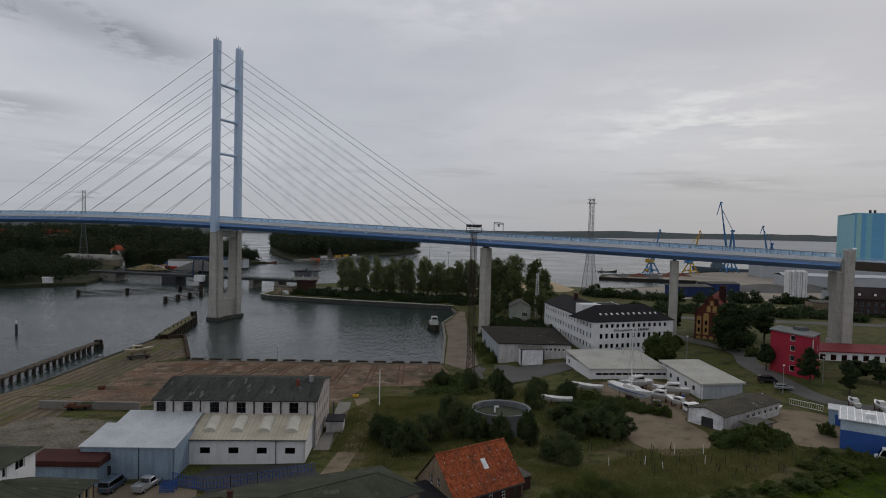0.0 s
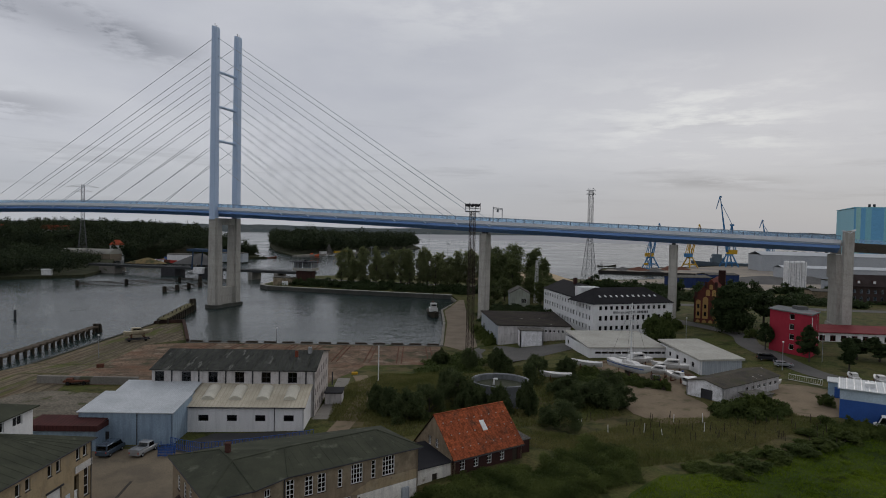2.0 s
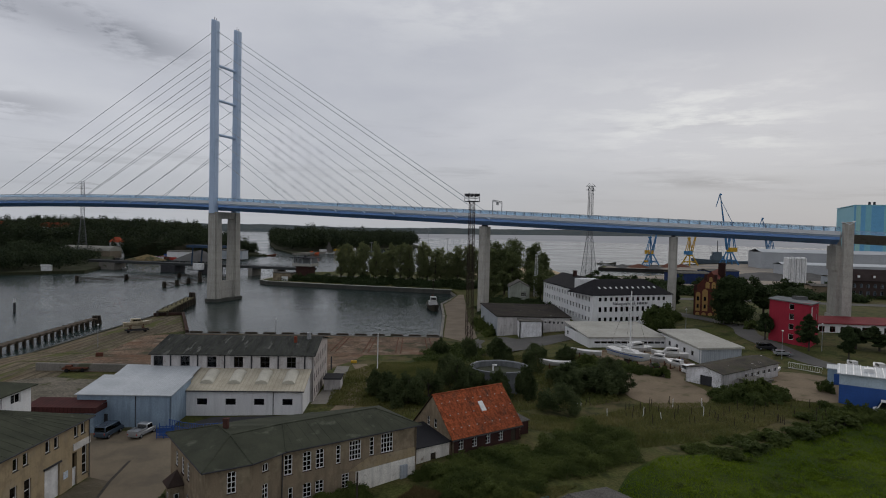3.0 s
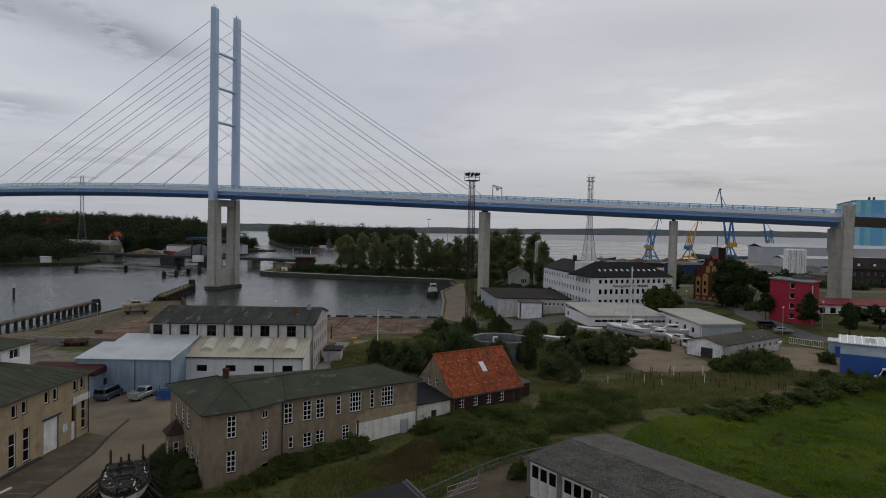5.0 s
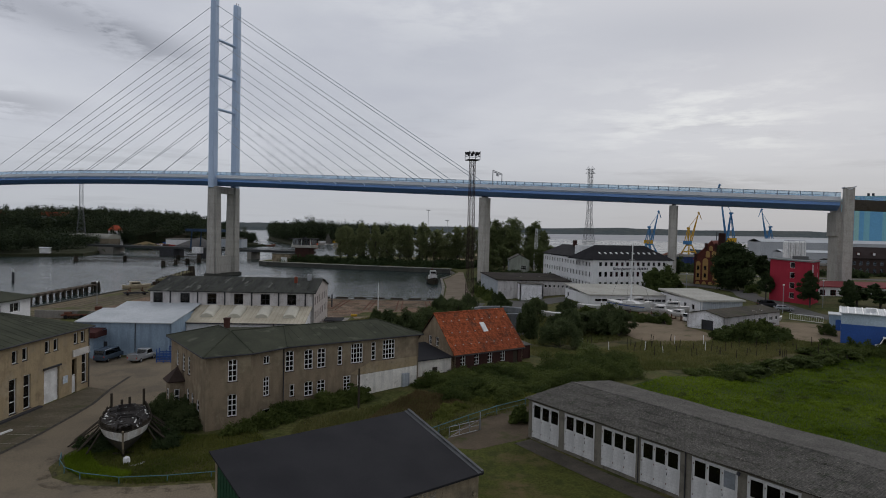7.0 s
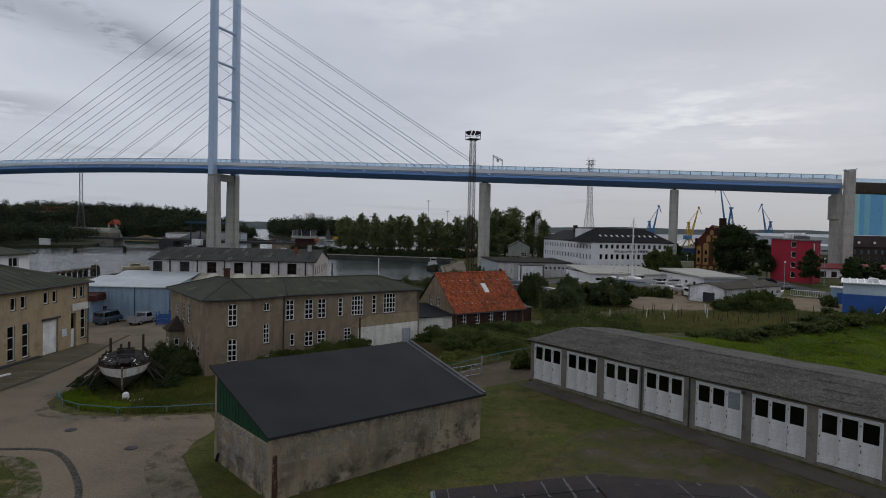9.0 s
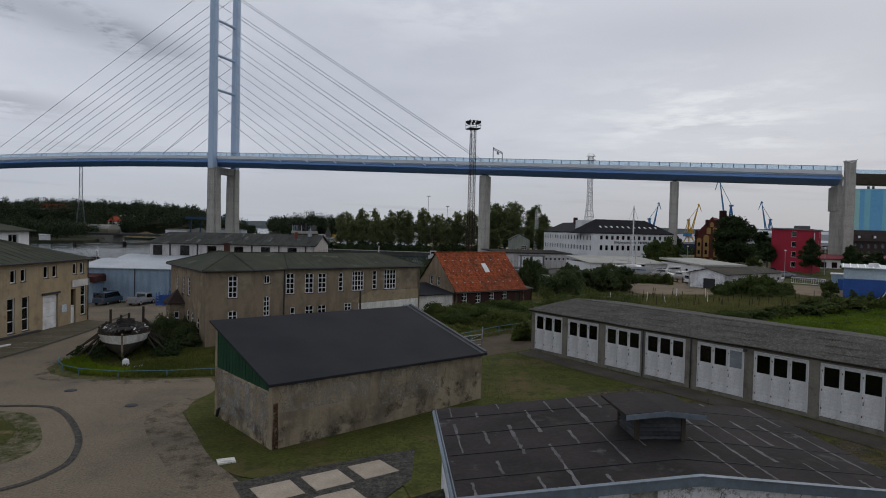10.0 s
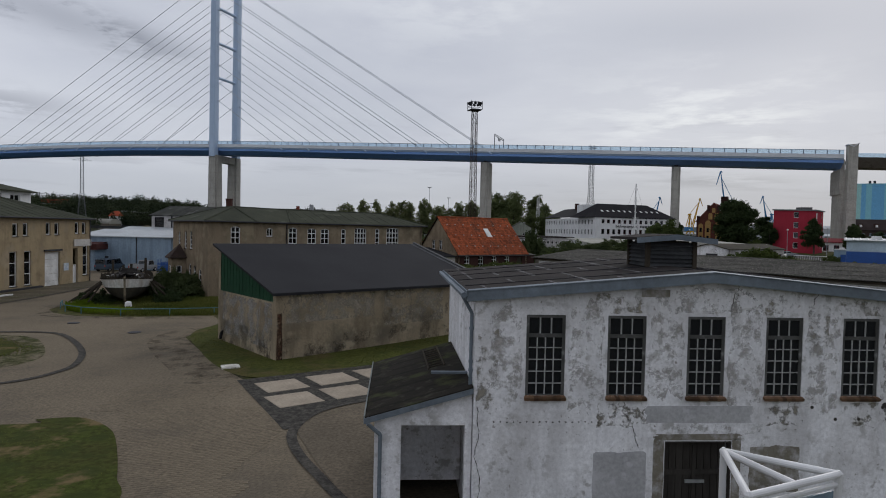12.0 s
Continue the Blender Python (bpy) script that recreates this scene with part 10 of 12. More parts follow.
def power_pylon(x, y, H, w0, ang, arms, label):
    t = thing("power_pylon", label, "pylon", x, y, 2.0, ang, group="power pylons")
    bm = B()
    lattice(bm, w0, 2.9, 0, H * 0.5, 8, 0.14)
    lattice(bm, 2.9, 2.5, H * 0.5, H, 12, 0.12)
    part("lattice_tower", bm, PYLON_GREY, t)
    for z, w in arms:
        bm = B()
        for sy in (-0.9, 0.9):
            tube(bm, (-w, 0, z), (0, sy, z + 0.2), 0.10, n=4), tube(bm, (w, 0, z), (0, sy, z + 0.2), 0.10, n=4)
        tube(bm, (-w, 0, z), (-1, 0, z + 2.2), 0.12, n=4), tube(bm, (w, 0, z), (1, 0, z + 2.2), 0.12, n=4)
        for k in range(1, 5):
            for sg in (-1, 1):
                tube(bm, (sg * w * k / 5, 0, z), (sg * w * k / 5, 0, z + 2.2 * (1 - k / 5)), 0.08, n=4)
        part("crossarm", bm, GALV, t)


flood_mast()
power_pylon(100.0, 432.0, 65.0, 9.0, 10, ((62.0, 3.4), (64.6, 3.4)), "tall grey lattice power pylon behind the port road")
power_pylon(-337.0, 600.0, 71.0, 9.0, 22, ((64.5, 8.0), (69.0, 13.5)), "tall grey lattice power pylon above woods")


def harbour_crane(x, y, ang, paint, reach, top, label, cab=None, k=1.0):
    """A level-luffing crane: portal, slewing machine house, A-frame tower, lattice jib with a drooping nose."""
    t = thing("harbour_crane", label, "crane", x, y, 2.2, ang, group="harbour cranes")
    bm = B()
    for sx in (-1, 1):
        for sy in (-1, 1):
            tube(bm, (sx * 6.2 * k, sy * 6.2 * k, 0), (sx * 2.0 * k, sy * 2.0 * k, 11 * k), 0.7 * k, 0.6 * k, 6)
            tube(bm, (sx * 5.4 * k, sy * 5.4 * k, 2 * k), (-sx * 4.2 * k, sy * 4.2 * k, 5.2 * k), 0.3 * k, n=4)
        tube(bm, (sx * 4.6 * k, -4.6 * k, 4.2 * k), (sx * 4.6 * k, 4.6 * k, 4.2 * k), 0.45 * k)
        tube(bm, (-4.6 * k, sx * 4.6 * k, 4.2 * k), (4.6 * k, sx * 4.6 * k, 4.2 * k), 0.45 * k)
    bx(bm, -2.6 * k, 2.6 * k, -2.6 * k, 2.6 * k, 10.6 * k, 12 * k)
    part("portal", bm, paint, t)
    bm = B()
    bx(bm, -6.5 * k, 1.6 * k, -2.3 * k, 2.3 * k, 12 * k, 16 * k)
    part("machine_house", bm, cab or YELLOW, t, "painted machine house")
    apex = 12 * k + (top - 12 * k) * 0.52
    bm = B()
    for sy in (-1.6, 1.6):
        tube(bm, (1.0 * k, sy * k, 16 * k), (-1.5 * k, sy * 0.3 * k, apex), 0.6 * k, 0.45 * k, 5)
        tube(bm, (-5.0 * k, sy * k, 16 * k), (-1.5 * k, sy * 0.3 * k, apex), 0.45 * k, 0.4 * k, 5)
    for f in (0.3, 0.6, 0.85):
        z = 16 * k + (apex - 16 * k) * f
        tube(bm, (1.0 * k - 2.5 * k * f, 0, z), (-5.0 * k + 3.5 * k * f, 0, z), 0.3 * k, n=4)
    bx(bm, -3.2 * k, -0.2 * k, -1.2 * k, 1.2 * k, apex - 1.6 * k, apex)
    part("tower_frame", bm, paint, t)
    bm = B()
    foot = Vector((2.2 * k, 0, 14 * k))
    tip = Vector((reach, 0, top))
    for sy in (-1, 1):
        tube(bm, foot + Vector((0, sy * 1.4 * k, 0)), tip, 0.6 * k, 0.4 * k, 5)
    for i in range(1, 9):
        p, q = foot.lerp(tip, i / 9), foot.lerp(tip, (i - 1) / 9)
        wdt, wq = 1.4 * k * (1 - i / 9), 1.4 * k * (1 - (i - 1) / 9)
        tube(bm, (p.x, wdt, p.z), (p.x, -wdt, p.z), 0.22 * k, n=4)
        tube(bm, (p.x, wdt, p.z), (q.x, -wq, q.z), 0.18 * k, n=4)
    j = part("jib", bm, paint, t)
    bm = B()
    tube(bm, (-1.5 * k, 0, apex), foot.lerp(tip, 0.88), 0.26 * k, n=4)
    part("luffing_stay", bm, paint, j)
    bm = B()
    nose = tip + Vector((0.28 * (reach - 2 * k) + 1.2 * k, 0, -0.24 * (top - 14 * k)))
    tube(bm, tip, nose, 0.6 * k, 0.3 * k, 5)
    tube(bm, tip + Vector((-1.6 * k, 0, -1.0 * k)), tip, 0.5 * k, 0.6 * k, 5)
    part("jib_nose", bm, paint, j)


harbour_crane(226.0, 690.0, 20, CRANE_BLUE, 10, 48, "blue level-luffing harbour crane on portal legs")
harbour_crane(272.0, 700.0, 25, YELLOW, 13, 48, "yellow level-luffing harbour crane on portal legs", CRANE_BLUE)
harbour_crane(334.0, 742.0, 182, CRANE_BLUE, 13, 82, "large blue mobile harbour crane with a high jib", YELLOW, 1.25)
harbour_crane(396.0, 772.0, 190, CRANE_BLUE, 11, 56, "blue harbour crane with a yellow machine house", YELLOW, 1.1)
harbour_crane(206.0, 640.0, 20, CRANE_BLUE, 6, 20, "small blue loading crane on the pier", YELLOW, 0.45)


def shipyard_hall():
    t = thing("shipyard_hall", "giant shipyard hall clad in blue, teal and green stripes", "hall", 503.0, 782.0, 2.0, -22)
    bm = B()
    bx(bm, 0.3, 320, 0.3, 110, 0, 73.5)
    part("hall_body", bm, TEAL, t)
    rnd = random.Random(2)
    x = 0.0
    k = 0
    while x < 170:
        w = rnd.choice((2.0, 3.0, 5.0, 8.0))
        mt = TEAL_BLUE if x < 36 and rnd.random() < 0.55 else (TEAL if x < 70 and rnd.random() < 0.7 else TEAL_GREEN)
        bm = B()
        bx(bm, x, x + w, -0.2 - 0.1 * (k % 2), 0.28, 0, 74)
        part("cladding_stripe", bm, mt, t)
        x += w
        k += 1
    bm = B()
    bx(bm, -0.3, 320, -0.5, 110, 74.0, 75)
    part("roof_edge", bm, TEAL, t)
    for x in (18, 23):
        bm = B()
        tube(bm, (x, 12, 75), (x, 12, 79), 1.4, n=8)
        part("roof_vent", bm, DARK_STEEL, t)


shipyard_hall()


def box_hall(name, label, x, y, ang, w, d, h, wallm, roofm, ribs=0, z=2.1):
    t = thing(name, label, "hall", x, y, z, ang)
    bm = B()
    bx(bm, 0, w, 0, d, -0.5, h)
    part("wall", bm, wallm, t)
    bm = B()
    hip_roof(bm, 0, w, 0, d, h, h + 0.08 * d, 0, 0.4, 0.3)
    part("roof", bm, roofm, t)
    for k in range(ribs):
        bm = B()
        bx(bm, w * (k + 0.5) / ribs - 0.15, w * (k + 0.5) / ribs + 0.15, -0.2, -0.01, 0, h)
        part("pilaster", bm, wallm, t)
    return t


PALE_HALL = mat("pale_hall_cladding", (0.40, 0.42, 0.44), (0.34, 0.36, 0.38), 0.7, scale=0.05, grain=1)
box_hall("long_hall", "long pale grey workshop hall of the port", 335, 668, -7, 190, 40, 17, PALE_HALL, PALE_HALL, 24)
box_hall("long_hall", "long pale grey workshop hall of the port", 300, 560, -9, 180, 24, 9, PALE_HALL, GREY_PANEL, 18)
box_hall("blue_store", "dark blue storage shed at the port", 160, 432, 12, 26, 16, 7, mat("navy_sheet", (0.03, 0.05, 0.14), None, 0.7, scale=0.1, grain=2), ROOF_GREY, 8)
box_hall("blue_store", "dark blue storage shed at the port", 190, 452, 12, 24, 14, 8, mat("navy_sheet_two", (0.03, 0.055, 0.15), None, 0.7, scale=0.1, grain=2), ROOF_GREY, 8)
box_hall("quay_office", "small grey office behind the dock road", 262, 430, -6, 30, 12, 7, GREY_PANEL, ROOF_GREY, 6)
box_hall("low_workshop", "low dark workshop behind the dock road", 205, 352, -12, 34, 12, 6.5, RENDER_BEIGE, ROOF_GREY, 7)


def brick_barracks():
    t = thing("brick_barracks", "long dark brick dock building with many windows and dormers", "building", 206.0, 322.0, 2.0, -14)
    wins = [(2.0 + 3.1 * k, z, 1.3, 2.0, 2, 2, 0.2) for k in range(22) for z in (1.6, 5.2, 8.8)]
    edge_wall(t, (0, 0), (70, 0), -0.3, 12, mat("sooty_brick", (0.058, 0.043, 0.038), None, 0.9, scale=0.2, grain=4), wins, frame_mat=POST_GREY)
    edge_wall(t, (70, 0), (70, 14), -0.3, 12, BRICK_DARK)
    edge_wall(t, (0, 14), (0, 0), -0.3, 12, BRICK_DARK)
    dark_core(t, [(0.5, 0.5), (69.5, 0.5), (69.5, 13.5), (0.5, 13.5)], 4.5, 11.8)
    bm = B()
    hip_roof(bm, 0, 70, 0, 14, 12, 17.5, 4, 0.5, 0.3)
    part("roof", bm, mat("brown_tile_roof", (0.045, 0.034, 0.032), None, 0.9, scale=0.2, grain=3), t)
    for k in range(9):
        thing_part_box("dormer", t, 5 + 7 * k, 1.5, 13.2, 1.9, 2.6, 2.0)
    bm = B()
    bx(bm, 30, 36, 5, 9, 16, 21)
    part("stack", bm, BRICK_DARK, t)


def thing_part_box(name, parent, x, y, z, w, d, h):
    bm = B()
    bx(bm, x - w / 2, x + w / 2, y, y + d, z, z + h)
    ob = part(name, bm, BRICK_DARK, parent)
    bm = B()
    bx(bm, x - w * 0.3, x + w * 0.3, y - 0.06, y - 0.01, z + 0.4, z + h - 0.3)
    part("dormer_window", bm, FRAME_WHITE, ob)
    return ob


brick_barracks()


def silos():
    t = thing("silo_group", "cluster of white cylindrical silos at the port", "silos", 244.0, 449.0, 2.1, -8)
    for i in range(4):
        for j in range(2):
            bm = B()
            lathe(bm, [(1.65, 0), (1.65, 18.4), (1.0, 19.2), (0.4, 19.4)], 18, (i * 3.5, j * 3.5))
            part("silo", bm, FRAME_WHITE, t)
    bm = B()
    for i in range(4):
        tube(bm, (i * 3.5, -1.75, 0), (i * 3.5, -1.75, 20.2), 0.12)
    bx(bm, -1.6, 12.2, 1.2, 2.3, 19.5, 19.9)
    part("catwalk", bm, GALV, t)


silos()


def heap(name, x, y, r, h, material, label, seed=1, sx=1.0, ang=0):
    bm = B()
    n, m = 28, 8
    rnd = random.Random(seed)
    ph = [rnd.uniform(0, 6.28) for _ in range(4)]
    rows = []
    for i in range(m + 1):
        f = i / m
        row = []
        for k in range(n):
            a = 2 * math.pi * k / n
            rr = r * (1 - f) * (1 + 0.12 * math.sin(3 * a + ph[0]) + 0.07 * math.sin(5 * a + ph[1]))
            row.append(bm.verts.new((rr * math.cos(a) * sx, rr * math.sin(a), h * (f ** 0.9) * (1 + 0.06 * math.sin(4 * a + ph[2] + 3 * f)) if f < 1 else h * 0.98)))
        rows.append(row)
    for a, b in zip(rows, rows[1:]):
        for k in range(n):
            bm.faces.new((a[k], a[(k + 1) % n], b[(k + 1) % n], b[k]))
    bmesh.ops.remove_doubles(bm, verts=bm.verts, dist=0.01)
    return solo(name, bm, material, label, "heap", pose(x, y, 1.95, 0, 0, ang), smooth=True)


heap("sand_mound", 66, 462, 20, 9.5, SAND, "large pale sand heap at the port", 1, 1.6, 12)
heap("sand_mound", 34, 470, 13, 7, SAND, "large pale sand heap at the port", 2, 1.4)
heap("sand_mound", 2, 470, 10, 6, SAND, "pale sand heap behind poplars", 7, 1.6)
heap("gravel_mound", 258, 505, 24, 5.5, GRAVEL, "dark gravel heap at the port", 3, 2.0)
heap("gravel_mound", 300, 520, 16, 5, GRAVEL, "dark gravel heap at the port", 4, 1.6)
heap("gravel_mound", -222, 590, 14, 10, GRAVEL, "grey gravel heap on the far bank", 5, 1.6)
for k, (x, y, r_, h_) in enumerate(((182, 640, 7, 3.0), (196, 634, 9, 4.0), (214, 640, 8, 3.2), (232, 652, 10, 4.4), (176, 622, 6, 2.6), (250, 664, 8, 3.6), (204, 612, 7, 3.0))):
    heap("scrap_mound", x, y, r_, h_, RUST if k % 2 else GRAVEL, "dark heap of scrap lying on the pier", 20 + k, 1.5, 20 * k)
heap("sand_mound", -266, 578, 8, 5.5, mat("yellow_sand", (0.205, 0.152, 0.072), (0.13, 0.105, 0.06), 0.95, scale=0.2, grain=1, patch=(0.055, 0.06, 0.028), patch_at=(0.52, 0.62), patch_scale=0.2), "yellow sand heap on the far bank", 6, 2.2)


def ship(x, y, ang, L_, label, hullm, housem, house_at=-0.3):
    t = thing("ship", label, "ship", x, y, 0, ang)
    part("hull", hull_mesh(L_, L_ * 0.17, L_ * 0.085, 1.2, 0.85), hullm, t, "", Matrix.Translation((0, 0, -1.0)))
    d = L_ * 0.085 - 1.2
    bm = B()
    c = house_at * L_
    bx(bm, c - L_ * 0.09, c + L_ * 0.09, -L_ * 0.065, L_ * 0.065, d, d + L_ * 0.07)
    bx(bm, c - L_ * 0.05, c + L_ * 0.07, -L_ * 0.055, L_ * 0.055, d + L_ * 0.07, d + L_ * 0.13)
    h = part("superstructure", bm, housem, t)
    bm = B()
    bx(bm, c + L_ * 0.071, c + L_ * 0.075, -L_ * 0.05, L_ * 0.05, d + L_ * 0.10, d + L_ * 0.12)
    part("bridge_window", bm, PANE_DARK, h)
    bm = B()
    tube(bm, (c, 0, d + L_ * 0.13), (c, 0, d + L_ * 0.30), L_ * 0.006)
    tube(bm, (c, -L_ * 0.03, d + L_ * 0.24), (c, L_ * 0.03, d + L_ * 0.24), L_ * 0.004)
    part("mast", bm, DARK_STEEL, t)


GREY_SHIP = mat("navy_grey_hull", (0.13, 0.17, 0.20), None, 0.6, scale=0.05, grain=1)
ship(345, 770, 170, 80, "grey-blue workboat lying at the port quay", GREY_SHIP, GREY_SHIP, 0.15)
ship(190, 735, 5, 22, "small dark survey vessel off the pier", HULL_DARK, HULL_WHITE)
ship(106, 486, 175, 26, "rusty red barge beached by the sand heaps", RUST, RUST)
ship(-173, 838, 25, 24, "orange rescue vessel moored at the wooded island", ORANGE, ORANGE, 0.1)
ship(-152, 866, 15, 13, "small white vessel moored at the wooded island", HULL_WHITE, HULL_WHITE)
ship(-206, 752, 40, 24, "red and white tug moored at the far bank", RUST, HULL_WHITE)
ship(-232, 790, 60, 18, "small white cruiser moored in the channel", HULL_WHITE, HULL_WHITE)
ship(-248, 830, 70, 16, "small white cruiser moored in the channel", HULL_WHITE, HULL_WHITE)


# the island's control house and the old bascule bridge
def control_house():
    t = thing("control_house", "bridge control house with a dark glazed upper storey", "building", -92.0, 402.0, 2.2, -14)
    bm = B()
    bx(bm, 0.6, 10.2, 0.2, 8.0, -0.3, 8.4)
    part("base_storey", bm, BRICK_DARK, t, "dark brick base storey")
    bm = B()
    bx(bm, -1.2, 12, -1.2, 9, 8.41, 10.1)
    part("balcony", bm, CONCRETE, t, "pale concrete balcony band")
    bm = B()
    bx(bm, -0.6, 11.4, -0.6, 8.4, 10.11, 13.6)
    part("glazing", bm, PANE_DARK, t)
    for k in range(7):
        bm = B()
        x_ = -0.6 + k * 2.0
        bx(bm, x_ - 0.12, x_ + 0.12, -0.78, -0.605, 10.11, 13.6)
        part("mullion", bm, FRAME_WHITE if k % 3 == 0 else WOOD_DARK, t)
    bm = B()
    bx(bm, -2.6, 13.4, -2.2, 10, 13.61, 14.05), bx(bm, 4.6, 6.2, 3, 5, 14.05, 15.0)
    part("roof", bm, ROOF_DARK, t)
    t = thing("pump_house", "low white and grey pump house on the island quay", "building", -103, 392, 2.2, -14)
    bm = B()
    bx(bm, 0, 12, 0, 7, -0.2, 4.5)
    part("body", bm, RENDER_GREY, t)
    bm = B()
    bx(bm, 6, 10, -0.2, -0.01, 0, 2.6)
    part("door", bm, FRAME_WHITE, t)
    bm = B()
    bx(bm, -0.4, 12.4, -0.4, 7.4, 4.5, 4.8)
    part("roof", bm, ROOF_GREY, t)


def old_bridge():
    t = thing("bascule_bridge", "old low grey bascule road bridge on dark piers", "bridge", -268, 492, 0, -15.2)
    L_ = 186
    bm = B()
    bx(bm, 0, L_, -5, 5, 5.2, 6.8)
    part("deck", bm, mat("grey_bridge_girder", (0.055, 0.058, 0.058), None, 0.8, scale=0.1, grain=2), t)
    for sy in (-5, 5):
        bm = B()
        for z in (7.3, 7.8):
            tube(bm, (0, sy, z), (L_, sy, z), 0.06, n=4)
        for k in range(47):
            tube(bm, (k * 4, sy, 6.8), (k * 4, sy, 7.8), 0.06, n=4)
        part("railing", bm, DARK_STEEL, t)
    for x, w, m_ in ((18, 14, OLD_CONCRETE), (72, 12, DARK_STEEL), (104, 12, DARK_STEEL), (140, 3, OLD_CONCRETE), (160, 3, OLD_CONCRETE)):
        bm = B()
        bx(bm, x - w / 2, x + w / 2, -6, 6, -1, 5.2)
        part("pier", bm, m_, t)
    # lifting frames
    bm = B()
    for x in (92, 108):
        for y in (-5.5, 5.5):
            tube(bm, (x, y, 6), (x + 1, y, 19), 0.6, 0.5)
    bx(bm, 88, 114, -6.2, 6.2, 18.6, 20.4)
    part("lifting_frame", bm, mat("blue_grey_steelwork", (0.045, 0.075, 0.125), None, 0.7), t, "dark blue lifting frame")
    bm = B()
    bx(bm, 96, 103, -9.5, -6, 3.0, 7.5)
    part("operator_cabin", bm, FRAME_WHITE, t)


def guide_works(line, label, gap=14.0, h=3.2):
    t = thing("fender_piles", label, "fender")
    P = [Vector(p) for p in line]
    for a, b in zip(P, P[1:]):
        n = max(1, round((b - a).length / gap))
        for i in range(n + 1):
            p = a.lerp(b, i / n)
            bm = B()
            for dx, dy in ((-0.8, 0), (0.8, 0), (0, 0.9), (0, -0.9)):
                tube(bm, (p.x + dx, p.y + dy, -1), (p.x + dx * 0.8, p.y + dy * 0.8, h), 0.55, 0.5, 6)
            part("pile_cluster", bm, WOOD_DARK, t)
        for z in (0.5, 1.3, 2.1):
            bm = B()
            tube(bm, (a.x, a.y, z), (b.x, b.y, z), 0.26, n=4)
            part("waling", bm, WOOD_DARK, t)


control_house()
old_bridge()
guide_works([(-217, 381), (-196, 398), (-172, 420), (-163, 432)], "dark timber pile clusters with pale walings guiding ships", 22)
guide_works([(-154, 356), (-150, 380), (-146, 405), (-143, 430)], "dark timber pile clusters with pale walings guiding ships", 12)
guide_works([(-118, 470), (-106, 440), (-96, 425)], "dark timber pile clusters with pale walings guiding ships", 14)


def jetty(name, line, w, z, label, deckm, piles=3.2):
    t = thing(name, label, "jetty")
    P = [Vector(p) for p in line]
    for a, b in zip(P, P[1:]):
        d = (b - a).normalized()
        n = Vector((-d.y, d.x)) * w / 2
        bm = B()
        slab(bm, [(*(a + n), z - 0.5), (*(b + n), z - 0.5), (*(b - n), z - 0.5), (*(a - n), z - 0.5)], (0, 0, 0.5))
        part("deck", bm, deckm, t)
        c = int((b - a).length / piles)
        for i in range(c + 1):
            p = a + d * (i * piles)
            for sg in (-1, 1):
                q = p + n * sg * 1.02
                bm = B()
                tube(bm, (q.x, q.y, -1), (q.x, q.y, z + 0.1), 0.34, n=6)
                part("pile", bm, WOOD_DARK, t)
    p = P[-1]
    for dx, dy in ((0.8, 0.6), (-0.8, 0.8), (0, 1.6), (1.4, 1.6)):
        bm = B()
        tube(bm, (p.x + dx, p.y + dy, -1), (p.x + dx * 0.7, p.y + dy * 0.8, z + (2.0 if name == "timber_jetty" else 0.7)), 0.5, n=7)
        part("dolphin_pile", bm, WOOD_DARK, t)
    return t


jetty("timber_jetty", [(-102.5, 236), (-107.0, 262), (-110.5, 283)], 3.4, 3.0, "mossy timber jetty on dark piles with a dolphin", WOOD_MOSS)
jetty("timber_breakwater", [(-112, 100), (-115.5, 163), (-119.0, 220)], 2.4, 2.2, "dark timber breakwater wall on closely set piles", mat("brown_breakwater_deck", (0.105, 0.085, 0.065), None, 0.95, scale=0.4, grain=4), 3.6)
for k in range(9):
    f = k / 8
    x, y = -104.0 - 4.5 * f, 240 + 42 * f
    bm = B()
    tube(bm, (x, y, 3.0), (x, y, 3.9), 0.2, n=6)
    solo("bollard", bm, WOOD_DARK, "dark mooring post on the mossy jetty", "post", group="posts on the jetty")

t = thing("channel_marker", "dark channel marker post with a white top standing in water", "marker", -164.3, 246.6, 0)
bm = B()
tube(bm, (0, 0, -1), (0, 0, 3.6), 0.5, 0.45, 8)
part("post", bm, DARK_STEEL, t)
bm = B()
tube(bm, (0, 0, 3.6), (0, 0, 5.0), 0.42, 0.3, 8)
part("cap", bm, FRAME_WHITE, t)

